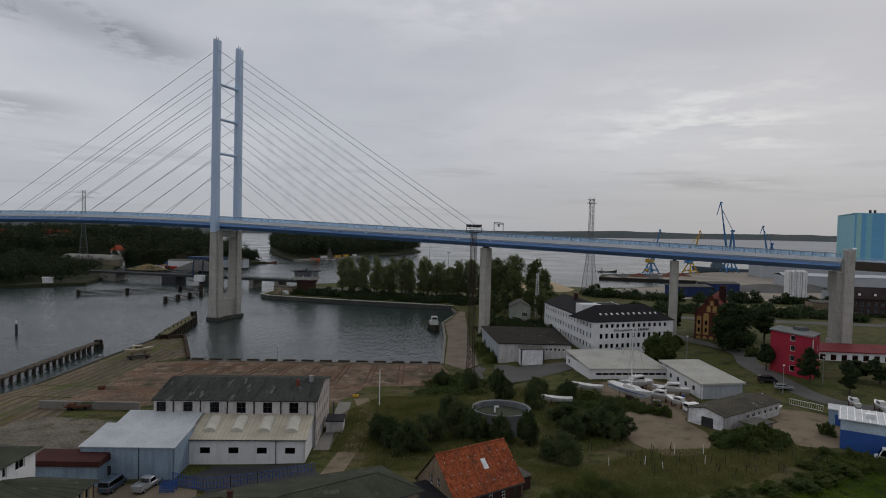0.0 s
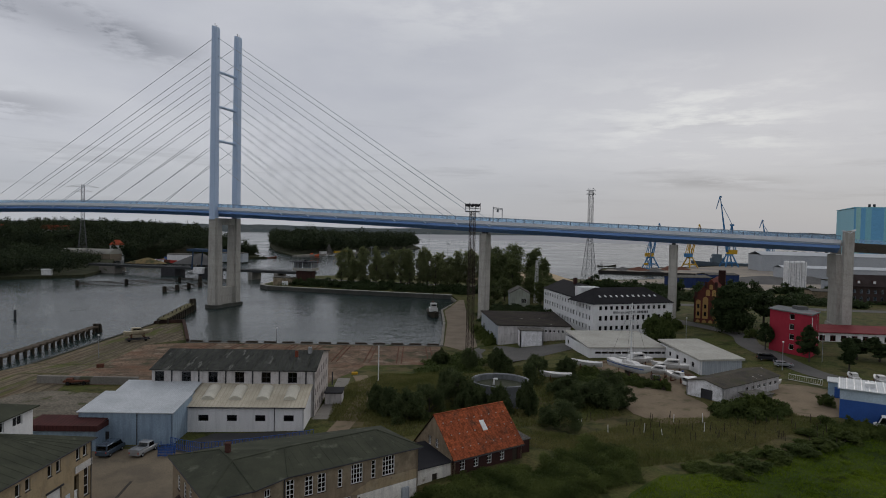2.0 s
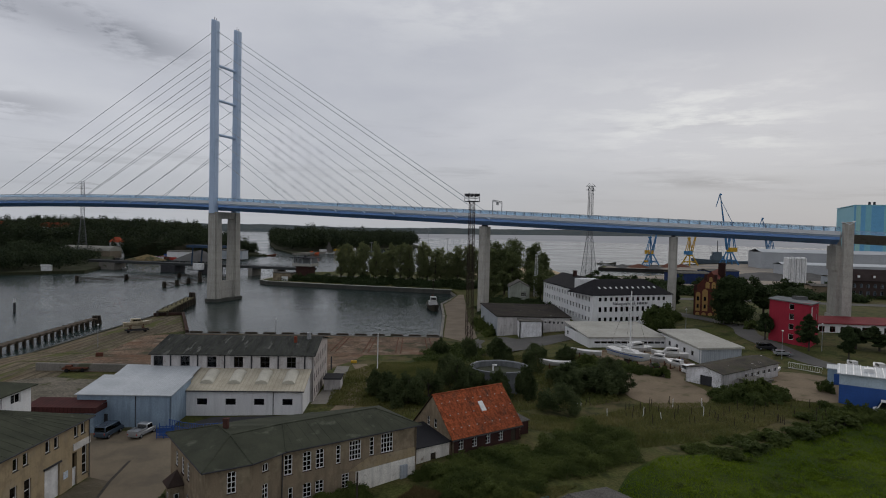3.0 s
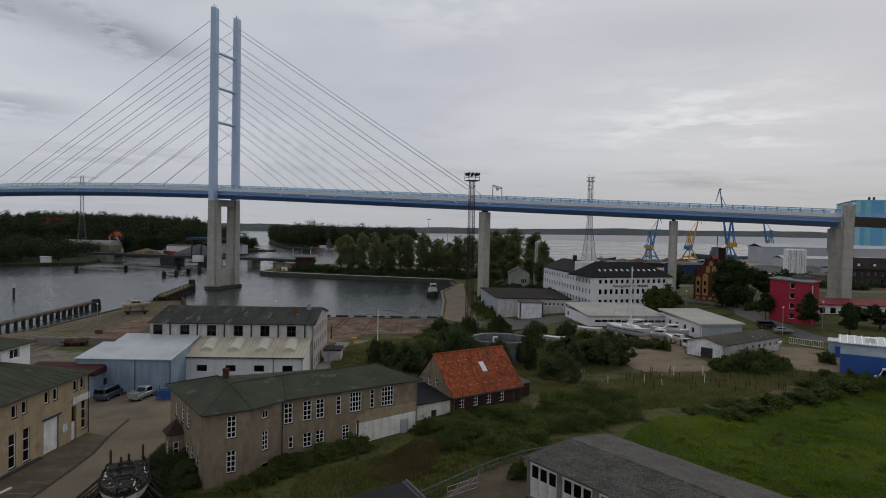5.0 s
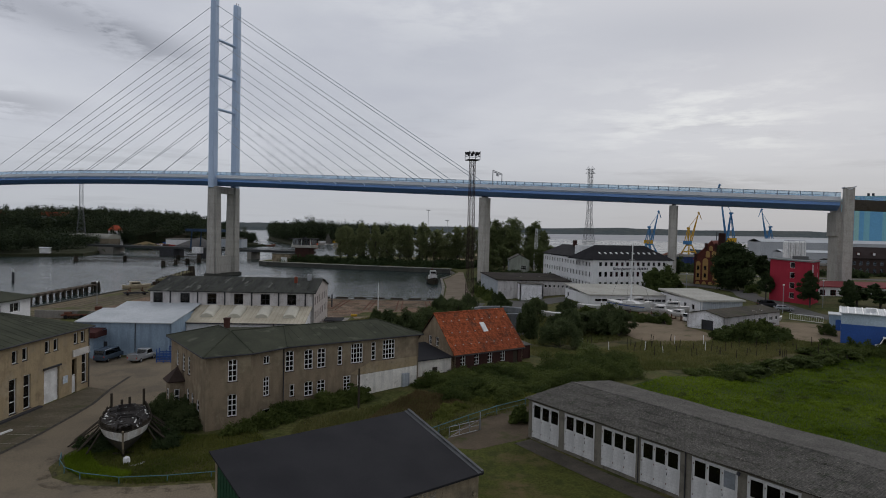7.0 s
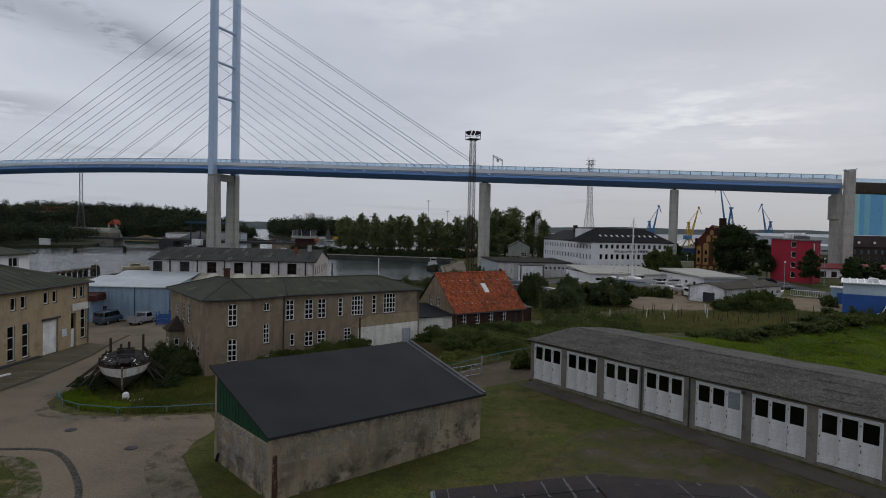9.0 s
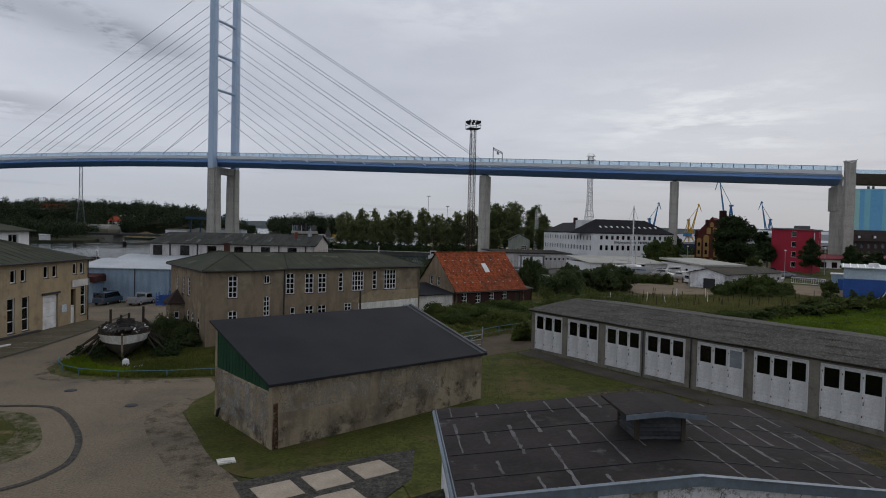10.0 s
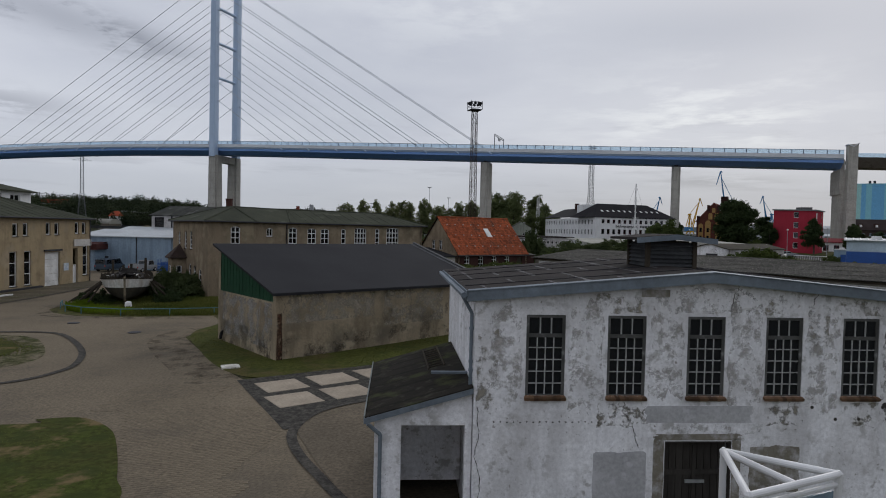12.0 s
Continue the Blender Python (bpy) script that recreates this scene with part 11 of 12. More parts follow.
# sheds and roofs on the far bank
def arched_shed(x, y, ang, w, d, h, rise):
    """A long shed with a shallow vaulted roof, its long side to the water."""
    t = thing("bank_shed", "long tan shed with a pale vaulted roof on the far bank", "shed", x, y, 2, ang)
    bm = B()
    bx(bm, 0, w, 0, d, -0.5, h)
    part("wall", bm, mat("tan_shed_wall", (0.19, 0.158, 0.115), (0.14, 0.12, 0.09), 0.9, scale=0.1, grain=2), t, "tan rendered wall")
    bm = B()
    n = 10
    low, high = [], []
    for i in range(n + 1):
        a_ = math.pi * i / n
        yy, zz = d / 2 - (d / 2 + 0.5) * math.cos(a_), h + rise * math.sin(a_)
        low.append(yy), high.append(zz)
    for i in range(n):
        slab(bm, [(-0.6, low[i], high[i]), (w + 0.6, low[i], high[i]), (w + 0.6, low[i + 1], high[i + 1]), (-0.6, low[i + 1], high[i + 1])], (0, 0, 0.25))
    for xx in (-0.3, w):
        slab(bm, [(xx, low[i], high[i]) for i in range(n + 1)], (0.3, 0, 0))
    part("vaulted_roof", bm, mat("pale_vault_sheet", (0.28, 0.275, 0.24), (0.20, 0.195, 0.17), 0.85, scale=0.08, grain=1.5), t, "pale weathered vaulted roof")
    for k in range(3):
        bm = B()
        bx(bm, 6 + 15 * k, 11 + 15 * k, -0.08, -0.01, 0, 4.2)
        part("door", bm, DARK_STEEL, t)


arched_shed(-364, 612, -7, 50, 18, 6.2, 4.4)
box_hall("bank_shed", "long grey shed with a pale roof on the far bank", -232, 640, -6, 34, 14, 8, GREY_PANEL, ROOF_GREY, 6, 2)
box_hall("bank_shed", "low pale shed with a white gable on the far bank", -262, 610, -4, 24, 12, 7, WHITE_WALL, ROOF_GREY, 4, 2)
box_hall("bank_hut", "small white hut on the far bank", -268, 428, 20, 6, 4, 3.5, FRAME_WHITE, FRAME_WHITE, 0, 2)
RED_FAR = mat("red_tile_far", (0.32, 0.07, 0.035), (0.24, 0.055, 0.03), 0.9, scale=0.1, grain=2)
for x, y, z, a, w in ((-452, 716, 17.5, 4, 34), (-506, 716, 17.5, -6, 14), (-333, 641, 4.2, 3, 10)):
    t = thing("red_roof_house", "house with a bright red tile roof among trees", "house", x, y, z, a, group="houses among the trees")
    bm = B()
    bx(bm, 0, w, 0, 10, -8, 11.5)
    part("wall", bm, WHITE_WALL, t)
    bm = B()
    hip_roof(bm, 0, w, 0, 10, 11.5, 16.5, 3, 0.5, 0.3)
    part("roof", bm, RED_FAR, t)
    for k in range(int(w / 3.5)):
        window(t, 2.0 + 3.4 * k, 8.2, 1.3, 1.8, 0, 2, 2, 0.12, 0.08, None, None, back=-0.06)
CLUTTER = [FRAME_WHITE, LAMP_RED, BLUE_PAINT, GREY_PANEL, HULL_WHITE, RUST, YELLOW]


def container(x, y, z, ang, k):
    """A freight box: ribbed body, two door leaves, a frame of posts."""
    t = thing("container", "painted steel freight container on the far bank", "container", x, y, z, ang, "containers on the far bank")
    bm = B()
    bx(bm, -3.0, 3.0, -1.2, 1.2, 0.05, 2.55)
    for i in range(11):
        bx(bm, -2.8 + 0.53 * i, -2.55 + 0.53 * i, -1.24, 1.24, 0.2, 2.4)
    part("body", bm, CLUTTER[k % 7], t)
    for sy in (-0.6, 0.6):
        bm = B()
        bx(bm, 3.001, 3.06, sy - 0.56, sy + 0.56, 0.15, 2.45)
        part("door", bm, CLUTTER[k % 7], t)
    for sx in (-2.95, 2.95):
        for sy in (-1.2, 1.2):
            bm = B()
            bx(bm, sx - 0.1, sx + 0.1, sy - 0.07, sy + 0.07, 0, 2.62)
            part("corner_post", bm, DARK_STEEL, t)


rnd = random.Random(71)
for k in range(18):
    x = rnd.uniform(-285, -205)
    y = rnd.uniform(588, 640) - 0.25 * (x + 245)
    container(x, y, bank_z(x, y) - 0.05, rnd.choice((0, 8, -12, 90, 80)), k)
for x, y, a, L_ in ((-262, 500, 0, 6), (-276, 505, 10, 7), (-214, 512, 5, 8), (-230, 520, 170, 7), (-200, 560, 20, 9)):
    motor_boat(x + 20, y - 12, -0.15, a, L_, "small white boat moored beyond the old bridge", cradle=False)
bm = B()
slab(bm, [(-188, 802, -1), (-127, 977, -1), (-120, 974, -1), (-181, 799, -1)], (0, 0, 3.2))
solo("island_pier", bm, OLD_CONCRETE, "low concrete pier of the wooded island", "pier", kind="structure")
t = thing("boathouse", "dark boathouse with a steep tent roof on the island pier", "building", -156, 884, 2, 18)
bm = B()
slab(bm, [(-5, -5, 0), (5, -5, 0), (0, -5, 13)], (0, 10, 0))
part("tent_roof", bm, ROOF_GREY, t)
for k, (x, y, m_) in enumerate(((-162, 872, HULL_WHITE), (-148, 902, YELLOW), (-146, 912, RUST), (-140, 926, YELLOW), (-131, 950, HULL_WHITE))):
    bm = B()
    bx(bm, -5, 5, -1.5, 1.5, 0, 3.2)
    solo("container", bm, m_, "coloured work container on the island pier", "container", pose(x, y, 2.05, 0, 0, 45 + 7 * k))


# ---- small things near by ----
def totem():
    """The white tubular sign frame just below the camera."""
    t = thing("advertising_totem", "white tubular steel advertising totem with a blue-grey panel", "totem", 0, 0, 0)
    A, Bq, C = Vector((4.06, 8.80, 6.98)), Vector((5.12, 8.06, 6.98)), Vector((3.70, 7.36, 6.98))
    wp = mat("white_tube_paint", (0.74, 0.74, 0.74), None, 0.35, scale=1, grain=8, var=0.12, bump=0)
    for p, q, nm in ((A, Bq, "top_tube"), (A, C, "top_tube"), (C, Bq, "top_tube"), (A, C.lerp(Bq, 0.5), "brace_tube")):
        bm = B()
        tube(bm, p, q, 0.045, n=12)
        part(nm, bm, wp, t)
    for p in (A, Bq, C):
        bm = B()
        tube(bm, (p.x, p.y, 2.2), (p.x, p.y, p.z + 0.01), 0.045, n=12)
        part("post", bm, wp, t)
        bm = B()
        lathe(bm, [(0.05, p.z - 0.02), (0.052, p.z + 0.015), (0.02, p.z + 0.05)], 10, (p.x, p.y))
        part("cap", bm, wp, t)
    for p, q in ((C, Bq),):
        d = (q - p).normalized()
        for z in (6.86, 4.2):
            bm = B()
            tube(bm, (p.x, p.y, z), (q.x, q.y, z), 0.03, n=8)
            part("rail", bm, wp, t)
        bm = B()
        n = Vector((-d.y, d.x, 0)) * 0.012
        a, b = p + d * 0.1, q - d * 0.1
        slab(bm, [(a.x + n.x, a.y + n.y, 4.25), (b.x + n.x, b.y + n.y, 4.25), (b.x + n.x, b.y + n.y, 6.8), (a.x + n.x, a.y + n.y, 6.8)], tuple(-2 * n))
        part("panel", bm, mat("blue_grey_panel", (0.20, 0.27, 0.33), None, 0.2, scale=0.5, grain=6), t, "blue-grey glossy panel")


totem()

# low pipe rail round the boat's lawn
rail_pts = [(-33.0, 56.6), (-32.2, 55.0), (-30.8, 53.3), (-28.8, 52.1), (-25.2, 51.3), (-21.5, 51.8), (-18.2, 52.6), (-16.0, 53.0)]
t = thing("pipe_rail", "low faded teal pipe rail round a grass plot", "railing")
for p, q in zip(rail_pts, rail_pts[1:]):
    bm = B()
    tube(bm, (*p, gz(*p) + 0.55), (*q, gz(*q) + 0.55), 0.035)
    part("rail", bm, NET_TEAL, t)
for p in rail_pts:
    bm = B()
    tube(bm, (*p, gz(*p) - 0.1), (*p, gz(*p) + 0.57), 0.04)
    part("post", bm, NET_TEAL, t)

# wire fence and gate behind the shed
t = thing("wire_fence", "green wire fence on posts beside an earth track", "fence")
fp = [(-2.4, 59.6), (0.6, 62.4), (3.6, 65.4), (6.8, 68.4), (10.2, 71.0), (13.4, 72.6)]
for p in fp:
    bm = B()
    tube(bm, (*p, gz(*p) - 0.1), (*p, gz(*p) + 1.05), 0.045)
    part("post", bm, NET_TEAL, t)
for p, q in zip(fp, fp[1:]):
    for h in (0.5, 1.0):
        bm = B()
        tube(bm, (*p, gz(*p) + h), (*q, gz(*q) + h), 0.018 if h < 0.8 else 0.04, n=4)
        part("wire", bm, NET_TEAL, t)
t = thing("steel_gate", "white tubular steel gate across the earth track", "gate", 1.6, 61.2, gz(2, 61), 40)
bm = B()
for z in (0.25, 0.75, 1.25):
    tube(bm, (0, 0, z), (4.0, 0, z), 0.035)
for x in (0, 1.33, 2.66, 4.0):
    tube(bm, (x, 0, 0.25), (x, 0, 1.25), 0.035)
tube(bm, (0, 0, 0.25), (4, 0, 1.25), 0.025)
part("gate_frame", bm, GALV, t)
bm = B()
tube(bm, (4.1, 0, -0.2), (4.1, 0, 2.0), 0.06)
part("gate_post", bm, GALV, t)

# lamp posts, poles, gate by the lot, cabinet
for x, y, h in ((86.8, 160.4, 7.0), (79.5, 205.0, 7.0), (101.8, 168.7, 7.0), (-93.5, 175.0, 6.0), (-52.0, 203.5, 4.5)):
    t = thing("street_lamp", "grey street lamp with a white globe head", "lamp", x, y, gz(x, y), 0, group="street lamps")
    bm = B()
    tube(bm, (0, 0, -0.1), (0, 0, h), 0.09, 0.06, 8)
    part("post", bm, GALV, t)
    bm = B()
    lathe(bm, [(0.08, h), (0.26, h + 0.12), (0.26, h + 0.3), (0.08, h + 0.42)], 10)
    part("globe", bm, FRAME_WHITE, t)
for x, y, h, m_ in ((-13.9, 148.0, 8.6, FRAME_WHITE), (-8.4, 71.0, 4.6, WOOD_DARK)):
    bm = B()
    tube(bm, (0, 0, -0.2), (0, 0, h), 0.13, 0.10, 7)
    solo("pole", bm, m_, "slender pale pole standing in rough grass" if m_ is FRAME_WHITE else "weathered wooden post standing among brambles", "pole", pose(x, y, gz(x, y)))
for x, y, h in ((-8, 400, 36), (4, 405, 30), (-46, 420, 26)):
    bm = B()
    tube(bm, (x, y, 2), (x, y, h), 0.2, 0.12, 6)
    bx(bm, x - 1.2, x + 1.2, y - 0.3, y + 0.3, h - 0.4, h)
    solo("light_mast", bm, GALV, "tall slender light mast on the island", "mast", group="light masts")
t = thing("antenna_mast", "slim pale lattice antenna mast among trees", "mast", 43.5, 290.0, gz(43.5, 290), 15)
bm = B()
lattice(bm, 1.7, 0.8, 0, 19.5, 12, 0.045)
part("lattice_shaft", bm, FRAME_WHITE, t)
t = thing("sliding_gate", "white bar gate across the boat-yard lane", "gate", 83.6, 151.4, gz(86, 148), -52)
bm = B()
for z in (0.2, 1.5):
    tube(bm, (0, 0, z), (7.4, 0, z), 0.06)
for k in range(16):
    tube(bm, (k * 0.49, 0, 0.2), (k * 0.5, 0, 1.5), 0.03, n=4)
part("gate_frame", bm, FRAME_WHITE, t)
bm = B()
bx(bm, -0.45, 0.45, -0.35, 0.35, 0, 0.09)
bx(bm, -0.28, 0.28, -0.2, 0.2, 0.09, 0.13)
solo("manhole_block", bm, WHITEWASH, "pale concrete manhole slab lying in the grass edge", "slab", pose(-10.6, 33.6, gz(-10.6, 33.6) + 0.03, 0, 0, 25))
for x, y in ((-20.4, 43.6), (-13.4, 49.2), (-26.6, 47.2)):
    bm = B()
    lathe(bm, [(0.42, 0), (0.42, 0.03)], 16)
    solo("manhole_cover", bm, DARK_STEEL, "round dark iron manhole cover in the paving", "manhole cover", Matrix.Translation((x, y, gz(x, y) + 0.04)), "manhole covers")
for k in range(6):
    bm = B()
    bx(bm, -0.9, 0.9, -0.12, 0.12, 0, 0.14)
    x, y = -42.6 + 0.08 * k, 62.0 + 3.1 * k
    if k < 2:
        solo("wheel_stop", bm, FRAME_WHITE, "pale concrete wheel stop on the parking strip", "wheel stop", pose(x, y - 2, gz(x, y) + 0.04, 0, 0, 80))
BAY_PAINT = mat("worn_bay_paint", (0.34, 0.32, 0.28), (0.20, 0.18, 0.15), 0.9, scale=0.8, grain=5, patch=(0.11, 0.095, 0.07), patch_at=(0.48, 0.54), patch_scale=1.6)
for k in range(6):
    bm = B()
    bx(bm, -1.5, 1.5, -0.035, 0.035, 0, 0.006)
    solo("bay_line", bm, BAY_PAINT, "worn white parking bay line", "road marking", pose(-40.6, 52 + 2.7 * k, gz(-40, 60) + 0.052, 0, 0, 3), "parking bay lines")
t = thing("quay_trailer", "rusty old trailer standing by the slipway wall", "trailer", -79.5, 140.0, 2.3, 12)
bm = B()
bx(bm, -2.6, 2.6, -0.8, 0.8, 0.6, 0.95)
bx(bm, -2.0, -0.8, -0.6, 0.6, 0.95, 1.4)
part("bed", bm, RUST, t)
for x in (-1.6, 1.6):
    for y in (-0.8, 0.8):
        bm = B()
        tube(bm, (x, y - 0.12, 0.42), (x, y + 0.12, 0.42), 0.42, n=12)
        part("wheel", bm, RUBBER, t)
bm = B()
bx(bm, 0, 22, -0.4, 0.4, 0, 1.7)
solo("slip_wall", bm, OLD_CONCRETE, "low stained concrete wall beside the slipway", "wall", pose(-88.5, 140.6, 2.2, 0, 0, 1.5))
bm = B()
bx(bm, 0, 1.6, 0, 1.0, 0, 0.9)
solo("switch_box", bm, RUST, "rusty switch box on the slipway", "box", pose(-86, 160, gz(-86, 160) + 0.02, 0, 0, 20))
bm = B()
bx(bm, 0, 1.5, 0, 0.9, 0, 0.5)
solo("crate", bm, YELLOW, "yellow crate lying on the quay ground", "crate", pose(-21.5, 158, gz(-21.5, 158) + 0.02, 0, 0, 10))
t = thing("blue_fence", "dark blue steel mesh fence beside the court", "fence")
fp = [(-42.2, 100.8), (-39.5, 99.5), (-36.5, 98.6), (-32.6, 99.8), (-28.8, 101.4), (-24.6, 103.6), (-20.6, 106.2)]
for p, q in zip(fp, fp[1:]):
    bm = B()
    for k in range(9):
        f = k / 8
        x, y = p[0] + (q[0] - p[0]) * f, p[1] + (q[1] - p[1]) * f
        tube(bm, (x, y, 2.2), (x, y, 4.2), 0.05, n=4)
    for z in (2.5, 3.3, 4.15):
        tube(bm, (*p, z), (*q, z), 0.05, n=4)
    part("mesh_panel", bm, BLUE_PAINT, t)


# ---- trees, bushes, grass ----
def leaf_mesh(name, blobs, count, size, seed, material, hollow=0.45, flat=0.0, low=-1.0, loose=0.8):
    """Many small leaf sprays (folded triangles) scattered through the blobs (x, y, z, rx, ry, rz); low: how far down each blob they go."""
    g = np.random.default_rng(seed)
    b = np.array(blobs, float)
    vol = (b[:, 3] * b[:, 4] * b[:, 5]) ** 0.7
    idx = g.choice(len(b), count, p=vol / vol.sum())
    d = g.normal(size=(count, 3))
    d /= np.linalg.norm(d, axis=1)[:, None]
    d[:, 2] = np.where(d[:, 2] < low, -d[:, 2], d[:, 2])
    r = hollow + (1 - hollow) * g.random(count) ** 0.6
    r *= 1 + 0.20 * g.normal(size=count)
    c = b[idx, :3] + d * r[:, None] * b[idx, 3:]
    n = 0.8 * d + loose * g.normal(size=(count, 3))
    n[:, 2] = np.abs(n[:, 2]) * (1 + flat) + 0.15
    n /= np.linalg.norm(n, axis=1)[:, None]
    a = np.cross(n, g.normal(size=(count, 3)))
    a /= np.linalg.norm(a, axis=1)[:, None]
    e = np.cross(n, a)
    s = size * (0.5 + 1.0 * g.random(count))[:, None]
    a, e = a * s, e * s * 0.75
    return quads(name, np.stack([c - a, c + a * 0.6 - e, c + a * 0.6 + e], 1), material)


def quads(name, v, material):
    """A mesh of loose faces from an array (faces, corners, 3)."""
    n, k = v.shape[:2]
    me = bpy.data.meshes.new(name)
    me.vertices.add(k * n)
    me.vertices.foreach_set("co", v.reshape(-1).astype(np.float32))
    me.loops.add(k * n)
    me.loops.foreach_set("vertex_index", np.arange(k * n, dtype=np.int32))
    me.polygons.add(n)
    me.polygons.foreach_set("loop_start", np.arange(0, k * n, k, dtype=np.int32))
    me.update(calc_edges=True)
    me.materials.append(material)
    return me


def clumps(blobs, seed, each=5, small=0.46):
    """Breaks every clump into smaller ones sitting on its surface, for an uneven outline."""
    rnd = random.Random(seed + 7)
    out = []
    for x, y, z, rx, ry, rz in blobs:
        out.append((x, y, z, rx * 0.72, ry * 0.72, rz * 0.72))
        for _ in range(each):
            a, c = rnd.uniform(0, 6.283), rnd.uniform(-0.5, 1.0)
            q = math.sqrt(max(0.0, 1 - c * c))
            k = rnd.uniform(0.65, 1.02)
            s_ = small * rnd.uniform(0.55, 1.15)
            out.append((x + rx * k * q * math.cos(a), y + ry * k * q * math.sin(a), z + rz * k * c, rx * s_, ry * s_, rz * s_))
    return out


def crown_blobs(h, r, z0, seed, n=14, tall=1.0):
    """Clumps that together make an uneven crown between z0 and h; a shrub (z0 under half a metre) is widest at its foot."""
    rnd = random.Random(seed)
    out = []
    for i in range(n):
        f = (i + 0.5) / n
        if z0 < 0.5:
            a, e = rnd.uniform(0, 6.283), f ** 0.8
            d = r * math.sqrt(1 - e * e) * rnd.uniform(0.35, 0.85)
            s = r * rnd.uniform(0.26, 0.42) * (1 - 0.35 * e)
            out.append((d * math.cos(a), d * math.sin(a), h * (0.12 + 0.76 * e * rnd.uniform(0.75, 1.08)), s, s, s * rnd.uniform(0.9, 1.5)))
            continue
        z = z0 + (h - z0) * (0.08 + 0.86 * f)
        prof = math.sin(math.pi * min(1.0, 0.14 + 0.74 * f) ** 0.85) ** 0.55
        a = rnd.uniform(0, 6.283)
        d = r * prof * rnd.uniform(0.25, 0.72)
        s = r * rnd.uniform(0.30, 0.50) * (0.6 + 0.5 * prof)
        out.append((d * math.cos(a), d * math.sin(a), z, s, s, s * rnd.uniform(0.75, 1.15) * tall))
    return out


def tree_parts(t, h, r, z0, seed, leaf, count, size, n=14, tall=1.0, trunk=None):
    rnd = random.Random(seed + 99)
    blobs = crown_blobs(h, r, z0, seed, n, tall)
    bm = B()
    tr = trunk or h * 0.018 + 0.08
    tube(bm, (0, 0, -0.3), (0, 0, z0), tr, tr * 0.8, 8)
    tube(bm, (0, 0, z0), (rnd.uniform(-.3, .3), rnd.uniform(-.3, .3), h * 0.82), tr * 0.8, tr * 0.15, 7)
    for x, y, z, *_ in blobs[::2]:
        zb = max(z0 * 0.9, z - math.hypot(x, y) * 1.1)
        tube(bm, (0, 0, zb), (x, y, z), tr * 0.35, tr * 0.08, 5)
    part("trunk", bm, BARK, t)
    part("crown", leaf_mesh("crown", clumps(blobs, seed), count, size, seed, leaf, 0.35), None, t)


TREES = {}


def tree(kind, x, y, h, r, seed, label, leaf=None, count=3200, size=0.42, z0=None, n=14, tall=1.0, group="", cat="tree"):
    """A tree of its own; those alike share one of three builds and are turned and sized."""
    key = (kind, seed % 3)
    m = Matrix.Translation((x, y, gz(x, y) - 0.05)) @ Matrix.Rotation((seed * 2.4) % 6.28, 4, "Z")
    if key not in TREES:
        t = thing(kind, label, cat, 0, 0, 0, 0, group)
        tree_parts(t, h, r, h * 0.25 if z0 is None else z0, seed, leaf or LEAF, count, size, n, tall)
        t.matrix_basis = m
        TREES[key] = (t, h, r)
        return t
    src, h0, r0 = TREES[key]
    ob = copy_thing(src, m @ Matrix.Diagonal((r / r0, r / r0, h / h0, 1)))
    return tagged(ob, label, cat, group)


# the poplar row on the island and the dark trees behind the pier
rnd = random.Random(21)
for k in range(26):
    f = (k + rnd.uniform(-0.42, 0.42)) / 25
    x = -62 + 92 * f
    y = 402 - 30 * f + 8 * (k % 2) + rnd.uniform(-3, 3)
    h = 21.5 + rnd.uniform(-4.0, 4.0)
    tree("poplar_tree", x, y, h, 3.3 + rnd.uniform(0, 2.0), k, "loose-crowned poplar with thin grey-green leaves on the embankment", LEAF_POPLAR, 6500, 0.30, 2.5, 34, 1.15, "poplars on the embankment")
for k, (x, y, h, r) in enumerate(((30, 342, 25, 6.2), (40, 350, 27, 7), (50, 346, 25, 6), (36, 322, 19, 6), (47, 318, 15, 5.5), (26, 330, 21, 5.5), (44, 300, 12, 5.5), (22, 308, 11, 4), (54, 338, 20, 5), (34, 334, 22, 6), (44, 279, 11, 4.6), (50, 286, 12, 5), (23.5, 283, 10, 4.0), (41, 296, 12, 4.6), (30, 298, 11, 4.6), (20, 276, 6, 3.4))):
    tree("ash_tree", x, y, h, r, k, "tall dark broadleaf tree behind the bridge pier", LEAF_ASH, 9500, 0.34, 3.0, 26, 1.2, "trees behind the pier")
# single trees on the near side
tree("lime_tree", 98.0, 214.0, 15.2, 7.7, 30, "broad dark lime tree beside the lane", LEAF_DARK, 34000, 0.32, 0.9, 40)
tree("round_tree", 67.9, 196.0, 8.4, 5.4, 31, "round bright green tree before the white offices", LEAF, 16000, 0.30, 0.8, 24)
for k, (x, y, h, r) in enumerate(((93.6, 182.4, 7.5, 2.1), (98.2, 168.4, 9.0, 3.0), (102.4, 158.4, 8.5, 2.5), (113, 172, 5.5, 3.6), (118, 170, 6.0, 4.2), (92, 251, 9, 3), (118, 232, 11, 4.5))):
    tree("young_tree", x, y, h, r, k, "young dark street tree with a rounded crown", LEAF_DARK, 7000, 0.24, 2.2, 14, 1.0, "street trees")
